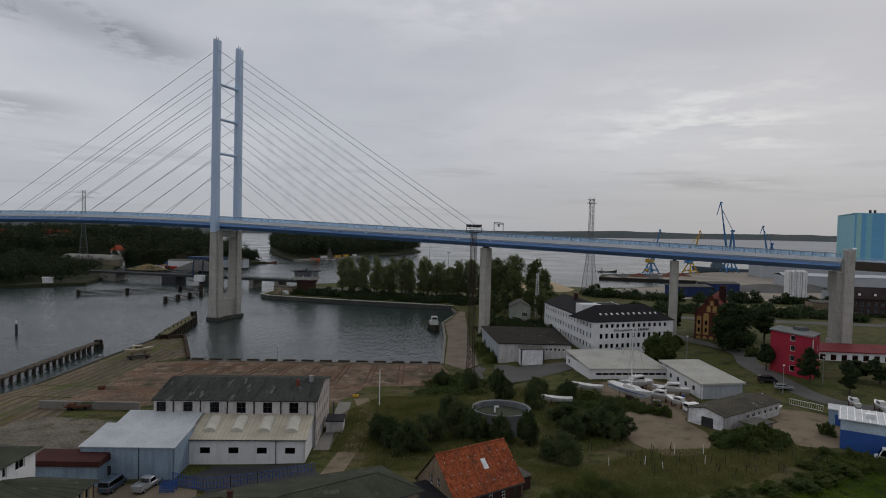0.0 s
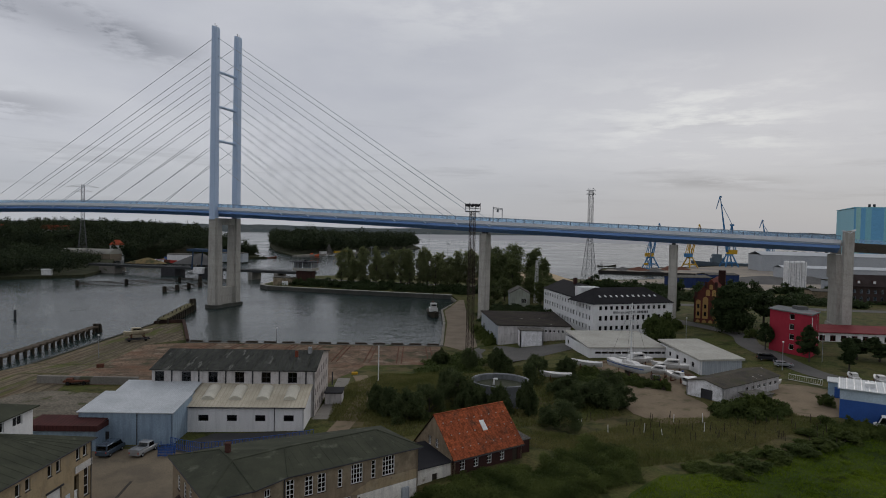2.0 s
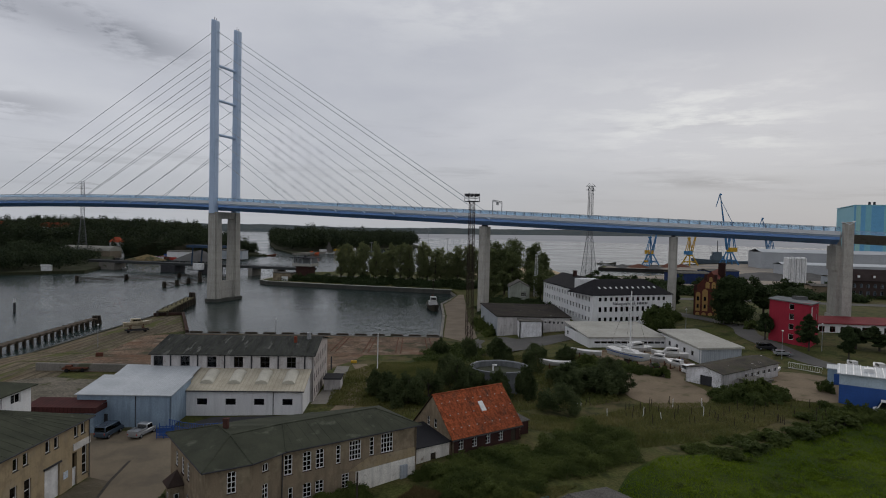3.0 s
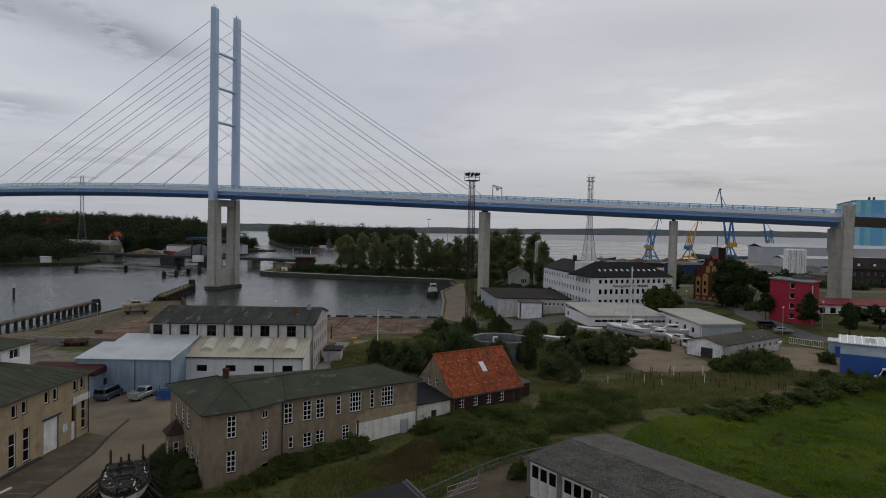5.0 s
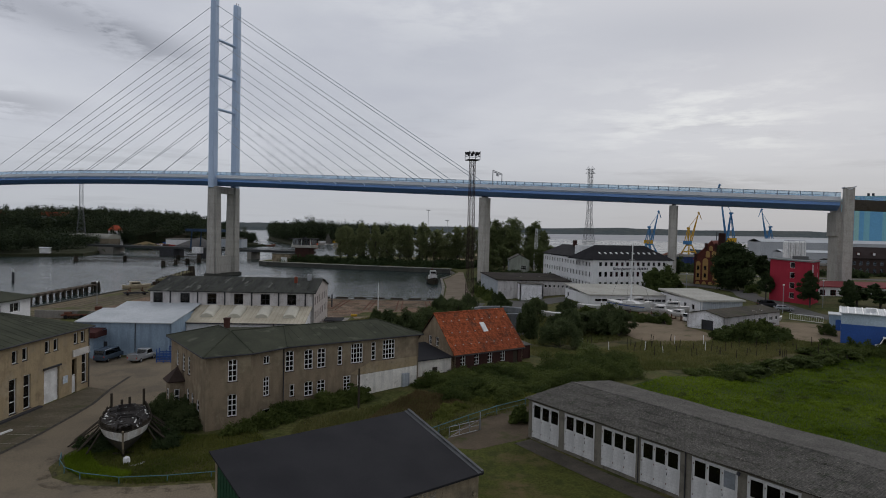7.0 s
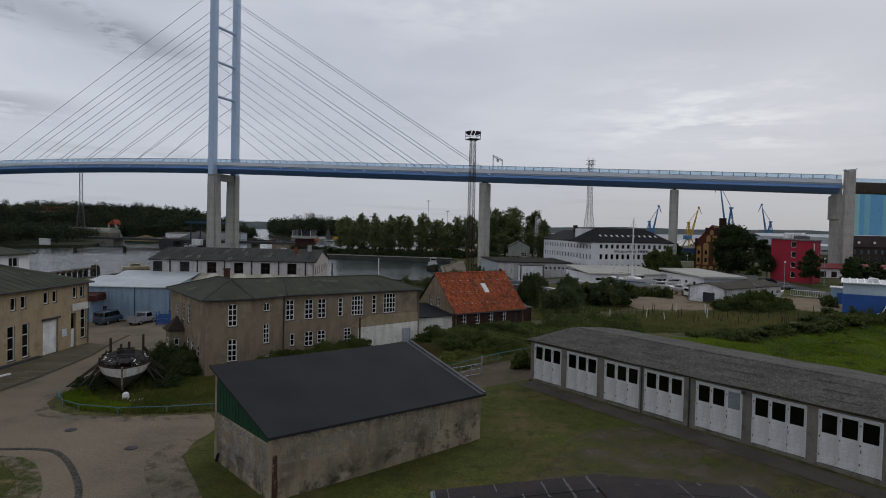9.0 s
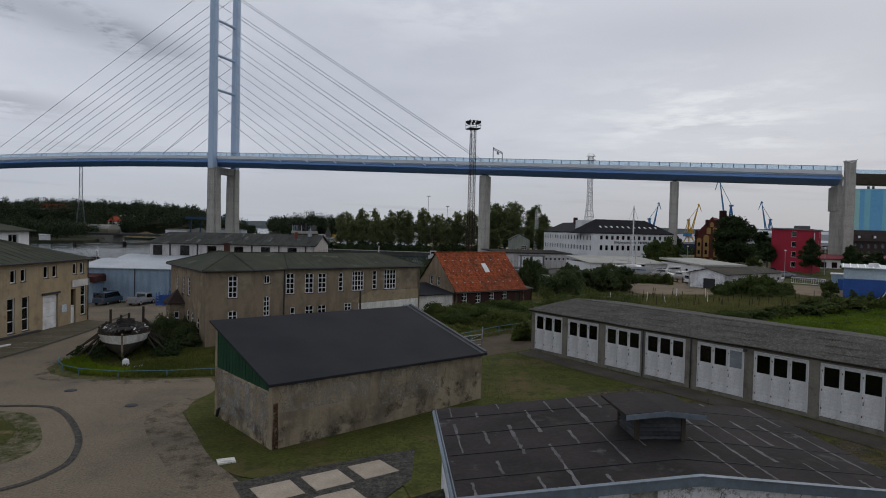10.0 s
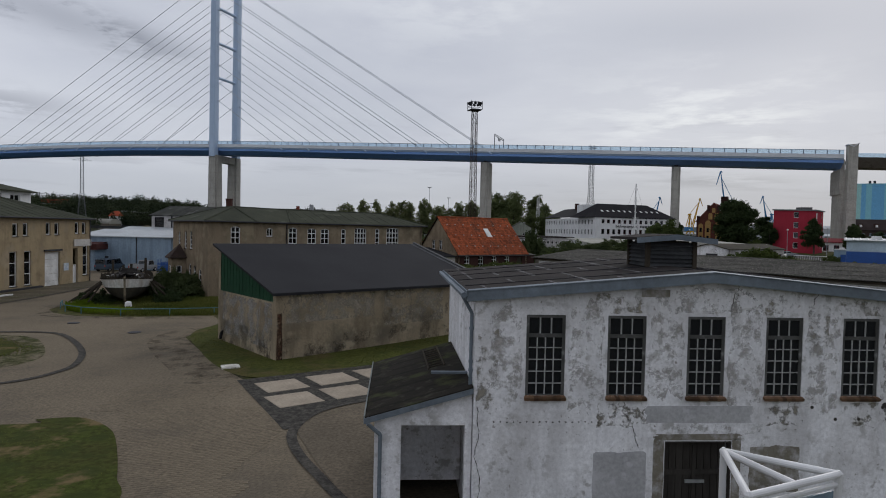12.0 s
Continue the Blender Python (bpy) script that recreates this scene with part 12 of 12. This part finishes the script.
for k, (x, y, h, r) in enumerate(((4.2, 126.5, 7.6, 4.3), (6.6, 123.6, 5.6, 3.4), (8.8, 126.2, 4.4, 2.4), (-1.5, 121, 6.2, 3.6), (-5.0, 115.5, 6.0, 3.8), (-8.5, 119.5, 5.4, 3.2), (2.6, 135, 7.0, 3.0), (-11.5, 123, 5.6, 2.6), (15.8, 160, 7.0, 3.2), (22.4, 148.5, 6.6, 3.0), (12.0, 121.4, 6.0, 2.4), (17.0, 120.8, 7.0, 2.4),
                                  (21.8, 112.6, 5.4, 4.4), (32.4, 129.5, 5.2, 5.2), (28.0, 138.0, 4.6, 4.2), (37.0, 138.0, 5.2, 3.6), (26.5, 126.0, 5.4, 3.2), (35.5, 124.5, 5.0, 3.4), (8.0, 168, 6.6, 3.0), (0.5, 172, 5.2, 2.8), (16, 175, 5, 2.8), (25, 162, 5, 3.4), (32, 157, 4.6, 3.0))):
    tree("willow_bush", x, y, h, r, k, "tall dark willow scrub growing wild beside the tank", LEAF_SCRUB, 20000, 0.11, 0.1, 36, 1.0, "willow scrub", "bush")
for k, (x, y, h, r) in enumerate(((49.5, 139.0, 2.0, 1.8), (57.5, 121.8, 3.0, 3.0), (60.6, 122.6, 3.4, 3.2), (63.6, 123.6, 3.0, 2.8), (46.0, 142.0, 1.8, 2.2), (42, 148, 1.8, 2.6), (36, 152, 2.2, 3), (79, 129, 2.2, 2.0), (76, 116, 1.6, 2.4), (83, 113, 1.5, 2.6), (90, 111, 1.6, 2.8), (98, 110, 1.6, 2.8), (66, 113, 1.6, 2.4), (71, 114, 1.8, 2.4),
                                  (12.4, 64.6, 1.8, 1.5), (9.0, 66.2, 1.6, 1.4), (60, 104, 2.6, 3.4), (66, 107, 2.4, 3.4), (54, 101, 2.4, 3.2), (49, 97, 2.2, 3.0), (44, 93.5, 2.0, 2.6), (71, 110, 2.2, 3.0), (100, 203, 3, 2.6), (62, 232, 4, 4), (84, 226, 3, 3))):
    tree("bush", x, y, h * (0.62 if x > 40 and y < 119 else 1.0), r, k, "dense low green bush growing in rough grass", LEAF if k % 2 else LEAF_BRAMBLE, 5500, 0.16, 0.1, 18, 0.9, "wild bushes", "bush")

for k, (x, y, h, r) in enumerate(((-27.2, 70.4, 2.1, 2.6), (-25.6, 66.6, 1.8, 2.4), (-29.4, 72.6, 2.0, 2.0), (-28.4, 67.6, 2.2, 2.2))):
    tree("elder_bush", x, y, h, r, k, "dark elder bush with ivy beside the old boat", LEAF_SCRUB, 13000, 0.085, 0.1, 22, 0.9, "elder bushes", "bush")


def mounds(area, n, h, seed, lump):
    """Many overlapping low mounds inside the polygon."""
    g = random.Random(seed)
    xs, ys = [p[0] for p in area], [p[1] for p in area]

    def inside(x, y):
        c = False
        for (x0, y0), (x1, y1) in zip(area, area[1:] + area[:1]):
            if (y0 > y) != (y1 > y) and x < (x1 - x0) * (y - y0) / (y1 - y0) + x0:
                c = not c
        return c
    blobs = []
    while len(blobs) < n:
        x, y = g.uniform(min(xs), max(xs)), g.uniform(min(ys), max(ys))
        if inside(x, y):
            r = lump * g.uniform(0.6, 1.3)
            hh = h * g.uniform(0.45, 1.15)
            blobs.append((x, y, gz(x, y) + 0.1, r, r, hh))
    return blobs


def thicket_ob(name, label, area, n, h, size, count, seed, material, cat="brambles", lump=2.6):
    """A low uneven thicket: leaves over mounds."""
    blobs = mounds(area, n, h, seed, lump)
    me = leaf_mesh(name, clumps(blobs, seed, 4, 0.42), int(count * 1.6), size * 0.85, seed, material, 0.6, 0.5, -0.2)
    return tagged(part(name, me, None), label, cat, kind="stuff")


thicket_ob("brambles", "high rounded mound of green brambles beside the brick house", [(15, 87), (18, 96), (23.5, 102), (28.6, 99), (29.3, 91), (27.2, 87), (20.8, 81.5), (16.5, 81)], 60, 2.1, 0.10, 78000, 3, LEAF_BRAMBLE, lump=2.3)
thicket_ob("brambles", "dense green brambles spreading before the brick house", [(3, 85), (7.5, 88.4), (12.6, 90), (15.7, 87.4), (16.2, 79.5), (13.2, 75.7), (10, 74), (8.3, 79.5), (6, 82.2)], 70, 1.0, 0.10, 60000, 30, LEAF_BRAMBLE, lump=1.9)
thicket_ob("brambles", "green brambles growing over the waste plot", [(-1.5, 79.4), (0, 82.6), (3.5, 82.6), (6.6, 78.3), (9.2, 74.4), (8.7, 72.6), (5.3, 72), (2.1, 74)], 50, 1.35, 0.10, 46000, 31, LEAF_BRAMBLE, lump=1.5)
thicket_ob("brambles", "yellow-green climbing weeds along the wire fence", [(0.2, 66.2), (4, 70.3), (6.5, 72.2), (11.4, 73.8), (10.7, 74.9), (8.5, 74), (4, 71.9), (0, 68)], 34, 0.75, 0.10, 22000, 32, LEAF_LIME, lump=0.9)
thicket_ob("brambles", "dense green brambles under the beige building", [(-21, 62.5), (-16, 66), (-14, 69.5), (-7.6, 74.4), (-8.6, 76.0), (-15.2, 71.2), (-18.5, 66.0)], 70, 1.45, 0.11, 52000, 4, LEAF_BRAMBLE, lump=1.2)
thicket_ob("brambles", "dark ivy and elder thicket beside the boat", [(-31.5, 66), (-28.5, 64.0), (-24.2, 64.5), (-23.8, 66.5), (-28.5, 71.5), (-30.5, 74)], 40, 1.5, 0.10, 46000, 5, LEAF_SCRUB, lump=1.4)
thicket_ob("brambles", "dark brushwood heaped against the old boat", [(-33.2, 59.5), (-30.6, 57.4), (-29.6, 58.5), (-31.4, 61.8), (-32.6, 63)], 22, 0.7, 0.08, 12000, 51, LEAF_DARK, lump=0.7)
thicket_ob("brambles", "dark brushwood beside the old boat", [(-25.6, 58.6), (-24.2, 59.8), (-25.6, 63.6), (-27.4, 63.6)], 22, 0.8, 0.08, 12000, 52, LEAF_DARK, lump=0.7)
thicket_ob("brambles", "dark bushes and weeds along the boats", [(36, 156), (38.5, 157), (41, 149), (46, 147.5), (50.5, 142.5), (48.5, 139), (42, 143), (37, 149)], 40, 1.5, 0.14, 26000, 53, LEAF_BRAMBLE, lump=1.5)
thicket_ob("meadow_tufts", "taller lush tufts standing in the green meadow", [(27, 74), (31, 62), (44, 42), (60, 22), (110, 24), (112, 112), (80, 110), (62, 103), (46, 93), (33, 89)], 520, 0.36, 0.10, 64000, 61, BLADE_GREEN, "grass", 1.1)
thicket_ob("meadow_tufts", "darker weedy patches in the green meadow", [(27, 74), (31, 62), (44, 42), (60, 22), (110, 24), (112, 112), (80, 110), (62, 103), (46, 93), (33, 89)], 150, 0.34, 0.10, 22000, 62, LEAF_BRAMBLE, "weeds", 1.0)
thicket_ob("brambles", "dark scrub before the blue depot", [(69.5, 113), (71, 117.4), (76, 118.4), (80, 115.6), (84, 111.5), (88, 109), (80, 109.5)], 46, 1.7, 0.16, 20000, 54, LEAF_BRAMBLE, lump=1.5)
thicket_ob("brambles", "dark bushes round the green hut", [(16, 246), (46, 246), (47, 270), (40, 272.5), (28, 272.5), (17, 272)], 60, 2.0, 0.22, 26000, 55, LEAF_DARK, lump=2.6)
thicket_ob("brambles", "scrub climbing the storage block's wall", [(14.5, 200), (18.2, 199.5), (18.4, 212), (15, 236), (12.5, 236)], 34, 2.6, 0.18, 16000, 56, LEAF_BRAMBLE, lump=1.6)
thicket_ob("hedge", "long rough hedge between the meadow and the waste ground", [(33, 93), (38, 92), (48, 97), (62, 106), (80, 114), (110, 116), (110, 119), (80, 118), (60, 110.5), (46, 101)], 30, 0.7, 0.14, 20000, 6, LEAF_BRAMBLE, "hedge", 1.6)
thicket_ob("brambles", "low scrub along the boat yard's edge", [(31, 144), (36, 146), (46, 142), (50, 139), (51, 141), (45, 147), (38, 151), (30, 150)], 34, 1.1, 0.2, 20000, 7, LEAF, lump=1.8)
thicket_ob("brambles", "rough scrub below the repair shed", [(54, 119), (60, 119), (68, 122), (68, 126), (62, 125.5), (55, 124)], 30, 1.9, 0.2, 24000, 8, LEAF, lump=1.8)
thicket_ob("brambles", "scrub round the old tank and quay", [(-6, 165), (10, 165), (14, 178), (8, 190), (-2, 176)], 50, 1.8, 0.3, 18000, 9, LEAF, lump=3.0)
thicket_ob("brambles", "scrub at the foot of the embankment", [(-96, 390), (-60, 376), (8, 358), (30, 343), (32, 372), (-58, 404), (-94, 408)], 190, 3.6, 0.45, 60000, 10, LEAF_DARK, lump=4.0)
thicket_ob("brambles", "scrub along the dock road", [(110, 305), (200, 296), (300, 304), (300, 330), (150, 345), (90, 330)], 80, 4.0, 0.7, 20000, 12, LEAF_DARK, lump=6.0)
thicket_ob("brambles", "scrub between the port yard and the road", [(95, 420), (150, 400), (260, 405), (260, 412), (150, 415), (100, 440)], 60, 6.0, 0.9, 14000, 13, LEAF_DARK, lump=6.0)


def in_poly(area, x, y):
    c = False
    for (x0, y0), (x1, y1) in zip(area, area[1:] + area[:1]):
        if (y0 > y) != (y1 > y) and x < (x1 - x0) * (y - y0) / (y1 - y0) + x0:
            c = not c
    return c


def woods(name, label, area, n, h0, h1, r, seed, material, count, size, base=None, clear=()):
    """A wood of many crowns standing on base(x, y); clear: round glades (x, y, radius)."""
    g = random.Random(seed)
    xs, ys = [p[0] for p in area], [p[1] for p in area]
    blobs = []
    tries = 0
    while len(blobs) < n and tries < 40000:
        tries += 1
        x, y = g.uniform(min(xs), max(xs)), g.uniform(min(ys), max(ys))
        if in_poly(area, x, y) and not any(math.hypot(x - cx, y - cy) < cr for cx, cy, cr in clear):
            h = g.uniform(h0, h1) * (1.22 if g.random() < 0.06 else 1.0)
            rr = r * g.uniform(0.65, 1.3)
            z = base(x, y) if base else 2.0
            blobs.append((x, y, z + h * 0.5, rr, rr, h * 0.5))
    return tagged(part(name, leaf_mesh(name, clumps(blobs, seed, 6, 0.40), count, size, seed, material, 0.7, 0.3, -0.97, 0.5), None), label, "woods", kind="stuff")


woods("far_woods", "trees standing behind the vaulted shed", [(-352, 632), (-300, 628), (-300, 637), (-352, 638)], 22, 13, 17, 4.0, 46, LEAF_WOODS, 9000, 0.6)
GLADES = [(-352, 592, 28), (-332, 592, 26), (-312, 600, 26), (-255, 560, 40), (-228, 575, 40)]
woods("shore_woods", "dark trees and bushes crowding the far shore", [(-520, 352), (-380, 378), (-296, 404), (-268, 424), (-256, 440), (-266, 470), (-310, 470), (-400, 470), (-540, 480)], 420, 8, 15, 5.5, 45, LEAF_WOODS, 150000, 0.5, None, [(-275, 424, 8)])
woods("far_woods", "dark mixed woods covering the far bank", [(-560, 470), (-400, 470), (-290, 470), (-276, 520), (-300, 545), (-345, 570), (-372, 600), (-360, 680), (-620, 700)], 620, 9, 15, 6.0, 40, LEAF_WOODS, 170000, 0.62, bank_z, GLADES)
woods("far_woods", "dark mixed woods rising on the hill of the far bank", [(-760, 640), (-370, 648), (-330, 655), (-290, 645), (-240, 705), (-226, 735), (-246, 790), (-330, 880), (-400, 960), (-900, 960)], 1600, 12, 19, 7.0, 41, LEAF_WOODS, 330000, 0.80, bank_z, GLADES)
woods("far_woods", "trees behind the moorings at the channel's mouth", [(-240, 716), (-222, 728), (-214, 742), (-232, 790), (-270, 800)], 40, 9, 15, 5.0, 44, LEAF_WOODS, 16000, 0.6)
woods("island_woods", "dense dark woods on the island in the sound", [(-206, 876), (-186, 850), (-136, 985), (-64, 1180), (-48, 1250), (-74, 1490), (-408, 1545), (-314, 1180), (-248, 965)], 1050, 20, 31, 9.5, 42, LEAF_WOODS, 230000, 1.05)
woods("far_woods", "trees behind the port halls", [(500, 900), (700, 880), (700, 960), (520, 980)], 60, 8, 16, 10, 43, LEAF_WOODS, 9000, 1.8)


def grass(name, label, area, n, h, seed, material, w=0.035, skip=()):
    """Tufts of blades over the polygon."""
    g = np.random.default_rng(seed)
    a = np.array(area)
    lo, hi = a.min(0), a.max(0)
    p = lo + (hi - lo) * g.random((int(n * 3.2), 2))
    c = np.zeros(len(p), bool)
    for (x0, y0), (x1, y1) in zip(area, area[1:] + area[:1]):
        if y0 != y1:
            c ^= ((y0 > p[:, 1]) != (y1 > p[:, 1])) & (p[:, 0] < (x1 - x0) * (p[:, 1] - y0) / (y1 - y0) + x0)
    p = p[c][:n]
    k = len(p)
    z = np.array([ground_z(u, w_) for u, w_ in p]) + 0.03
    clump = 0.55 + 0.45 * np.sin(p[:, 0] * 0.9 + 1.7 * np.sin(p[:, 1] * 0.5)) * np.sin(p[:, 1] * 0.8 + 1.3 * np.sin(p[:, 0] * 0.4))
    hh = h * (0.35 + 0.65 * g.random(k)) * (0.5 + clump)
    an = g.random(k) * 6.283
    dx, dy = np.cos(an), np.sin(an)
    ww = w * (0.6 + 0.8 * g.random(k))
    lean = 0.45 * hh * g.normal(size=k)
    b = np.stack([p[:, 0], p[:, 1], z], 1)
    side = np.stack([dx * ww, dy * ww, 0 * ww], 1)
    tip = np.stack([-dy * lean, dx * lean, hh], 1)
    v = np.stack([b - side, b + side, b + tip + side * 0.25, b + tip - side * 0.25], 1)
    return tagged(part(name, quads(name, v, material), None), label, "grass", kind="stuff")


grass("grass_blades", "tufts of patchy lawn grass round the shed", [(-16.2, 42.2), (-11.6, 34.3), (-8.5, 31.0), (-2.3, 34.6), (0.9, 24), (13, 24), (31, 24), (26, 34), (9.2, 60.4), (3, 60), (-15.4, 49)], 26000, 0.08, 1, BLADE_LAWN, 0.02)
grass("grass_blades", "tufts of lawn grass at the yard's corner", [(-30, 21.8), (-15.6, 23.5), (-13.6, 24.5), (-11.6, 23.3), (-10.2, 20.9), (-8.3, 16.6), (-7.8, 8), (-30, 6)], 16000, 0.07, 2, BLADE_CORNER, 0.014)
grass("grass_blades", "grass tufts on the round island", [(-40, 42), (-27, 40.6), (-23.4, 38), (-22.9, 36), (-26.6, 32.5), (-40, 28)], 15000, 0.08, 3, BLADE_CORNER, 0.018)
grass("grass_blades", "long grass round the derelict boat", [(-32.6, 57.0), (-28.6, 52.0), (-24.1, 51.2), (-16, 52.4), (-14, 58), (-18, 64.5), (-23, 63.0), (-31.5, 66)], 34000, 0.24, 4, BLADE_BOAT, 0.030)
grass("grass_blades", "tall fresh green tufts at the old boat's lawn edge", [(-32.6, 56.4), (-31.0, 54.0), (-28.6, 52.3), (-25.4, 51.8), (-25.0, 53.2), (-28.4, 54.4), (-31.6, 58.4)], 7000, 0.40, 41, BLADE_GREEN, 0.03)
grass("meadow_blades", "lush meadow grass behind the garages", [(19, 71), (26, 60), (40, 40), (60, 14), (120, 20), (120, 116), (80, 113), (62, 106), (46, 95), (33, 91.5), (26, 83)], 230000, 0.22, 5, BLADE_GREEN, 0.05)
grass("rough_blades", "rough dry grass and weeds on the waste ground", [(14, 100), (30, 94), (46, 102), (62, 112), (76, 118), (66, 124), (50, 119), (38, 118), (24, 108), (-20, 116), (-22, 140), (-14, 160), (6, 162), (20, 140), (8, 118), (4, 104)], 120000, 0.42, 6, BLADE, 0.04)
grass("rough_blades", "rough grass between the wing and the track", [(-14, 58), (-3, 56.5), (4, 66), (14, 74), (18, 78), (0, 76), (-14, 67.5)], 30000, 0.35, 7, BLADE, 0.04)

grass("rough_blades", "dead brown grass on the waste plot", [(-6, 70), (-2.1, 77), (2.1, 74.4), (3.4, 70.8), (0.5, 67.0), (-3.0, 64.7), (-7, 66)], 16000, 0.45, 9, BLADE_DRY, 0.035)
grass("rough_blades", "rank grass and weeds among the scrub", [(-13, 106), (4, 104), (16, 112), (35, 120), (35.5, 142), (38, 162), (18, 170), (6, 178), (-6, 162), (-13, 140)], 60000, 0.45, 8, BLADE, 0.055)

# dead posts and sticks on the waste ground
g = random.Random(17)
for k in range(64):
    x, y = g.uniform(24, 72), g.uniform(108, 119)
    bm = B()
    hgt = g.uniform(0.9, 1.8)
    tube(bm, (0, 0, -0.1), (g.uniform(-.2, .2), g.uniform(-.2, .2), hgt), 0.07, 0.05, 5)
    solo("fence_stake", bm, WOOD_DARK if k % 8 else FRAME_WHITE, "old leaning fence stake in the rough grass", "stake", pose(x, y, gz(x, y)), "stakes on the waste ground")


# ---- the paving's blocks where they lie nearest ----
def paving_blocks():
    """Single concrete blocks in rows, proud of their joints: the nearest as pieces, those round them joined."""
    yard = bpy.data.objects["pavement_yard"]
    m_ = mat("worn_paving_block", (0.188, 0.155, 0.111), (0.151, 0.125, 0.090), 0.9, scale=0.16, grain=9, var=0.9, bump=0.2, obj=0.08, patch=(0.115, 0.100, 0.080), patch_at=(0.54, 0.76), patch_scale=0.16)
    m_all = mat("worn_paving_block_field", (0.188, 0.155, 0.111), (0.151, 0.125, 0.090), 0.9, scale=0.16, grain=9, var=0.9, bump=0.2, island=0.08, patch=(0.115, 0.100, 0.080), patch_at=(0.54, 0.76), patch_scale=0.16)
    bm = B()
    vs = bx(bm, -0.1165, 0.1165, -0.0765, 0.0765, 0.0, 0.031)
    for v in vs[4:]:
        v.co.x *= 0.975
        v.co.y *= 0.965
    shape = mesh_of(bm, "paving_block", m_)
    co = np.array([v.co[:] for v in shape.vertices])
    quad = np.array([list(p.vertices) for p in shape.polygons][1:])
    c, s_ = math.cos(radians(20)), math.sin(radians(20))
    near, rest = [], []
    for j in range(-20, 190):
        for i in range(-110, 80):
            u, v = (i + 0.5 * (j % 2)) * 0.24, j * 0.16 + 8
            x, y = c * u - s_ * v, s_ * u + c * v
            if not (-13.5 < x < -2.5 and 12.0 < y < 30.0):
                continue
            if x > -4.9 - 0.18 * abs(y - 23) + (0.5 if y < 19 else -0.5) or (x > -9.4 and y > 26.6):
                continue
            if x < -8.2 - (y - 17) * 0.45 and y < 25.6:
                continue
            (near if -7.2 < x < -4.6 and 15.5 < y < 21.5 and len(near) < 290 else rest).append((x, y))
    rot = np.array([[c, s_], [-s_, c]])
    for x, y in near:
        part("paving_block", shape, None, yard, "", Matrix.Translation((x, y, ground_z(x, y) + 0.012)) @ Matrix.Rotation(radians(20), 4, "Z"))
    base = co.copy()
    base[:, :2] = base[:, :2] @ rot
    ctr = np.array([(x, y, ground_z(x, y) + 0.012) for x, y in rest])
    faces = (base[quad][None] + ctr[:, None, None, :]).reshape(-1, 4, 3)
    ob = part("paving_block_field", quads("paving_block_field", faces, m_all), None, yard)
    tagged(ob, "worn grey concrete paving blocks", kind="stuff")


paving_blocks()
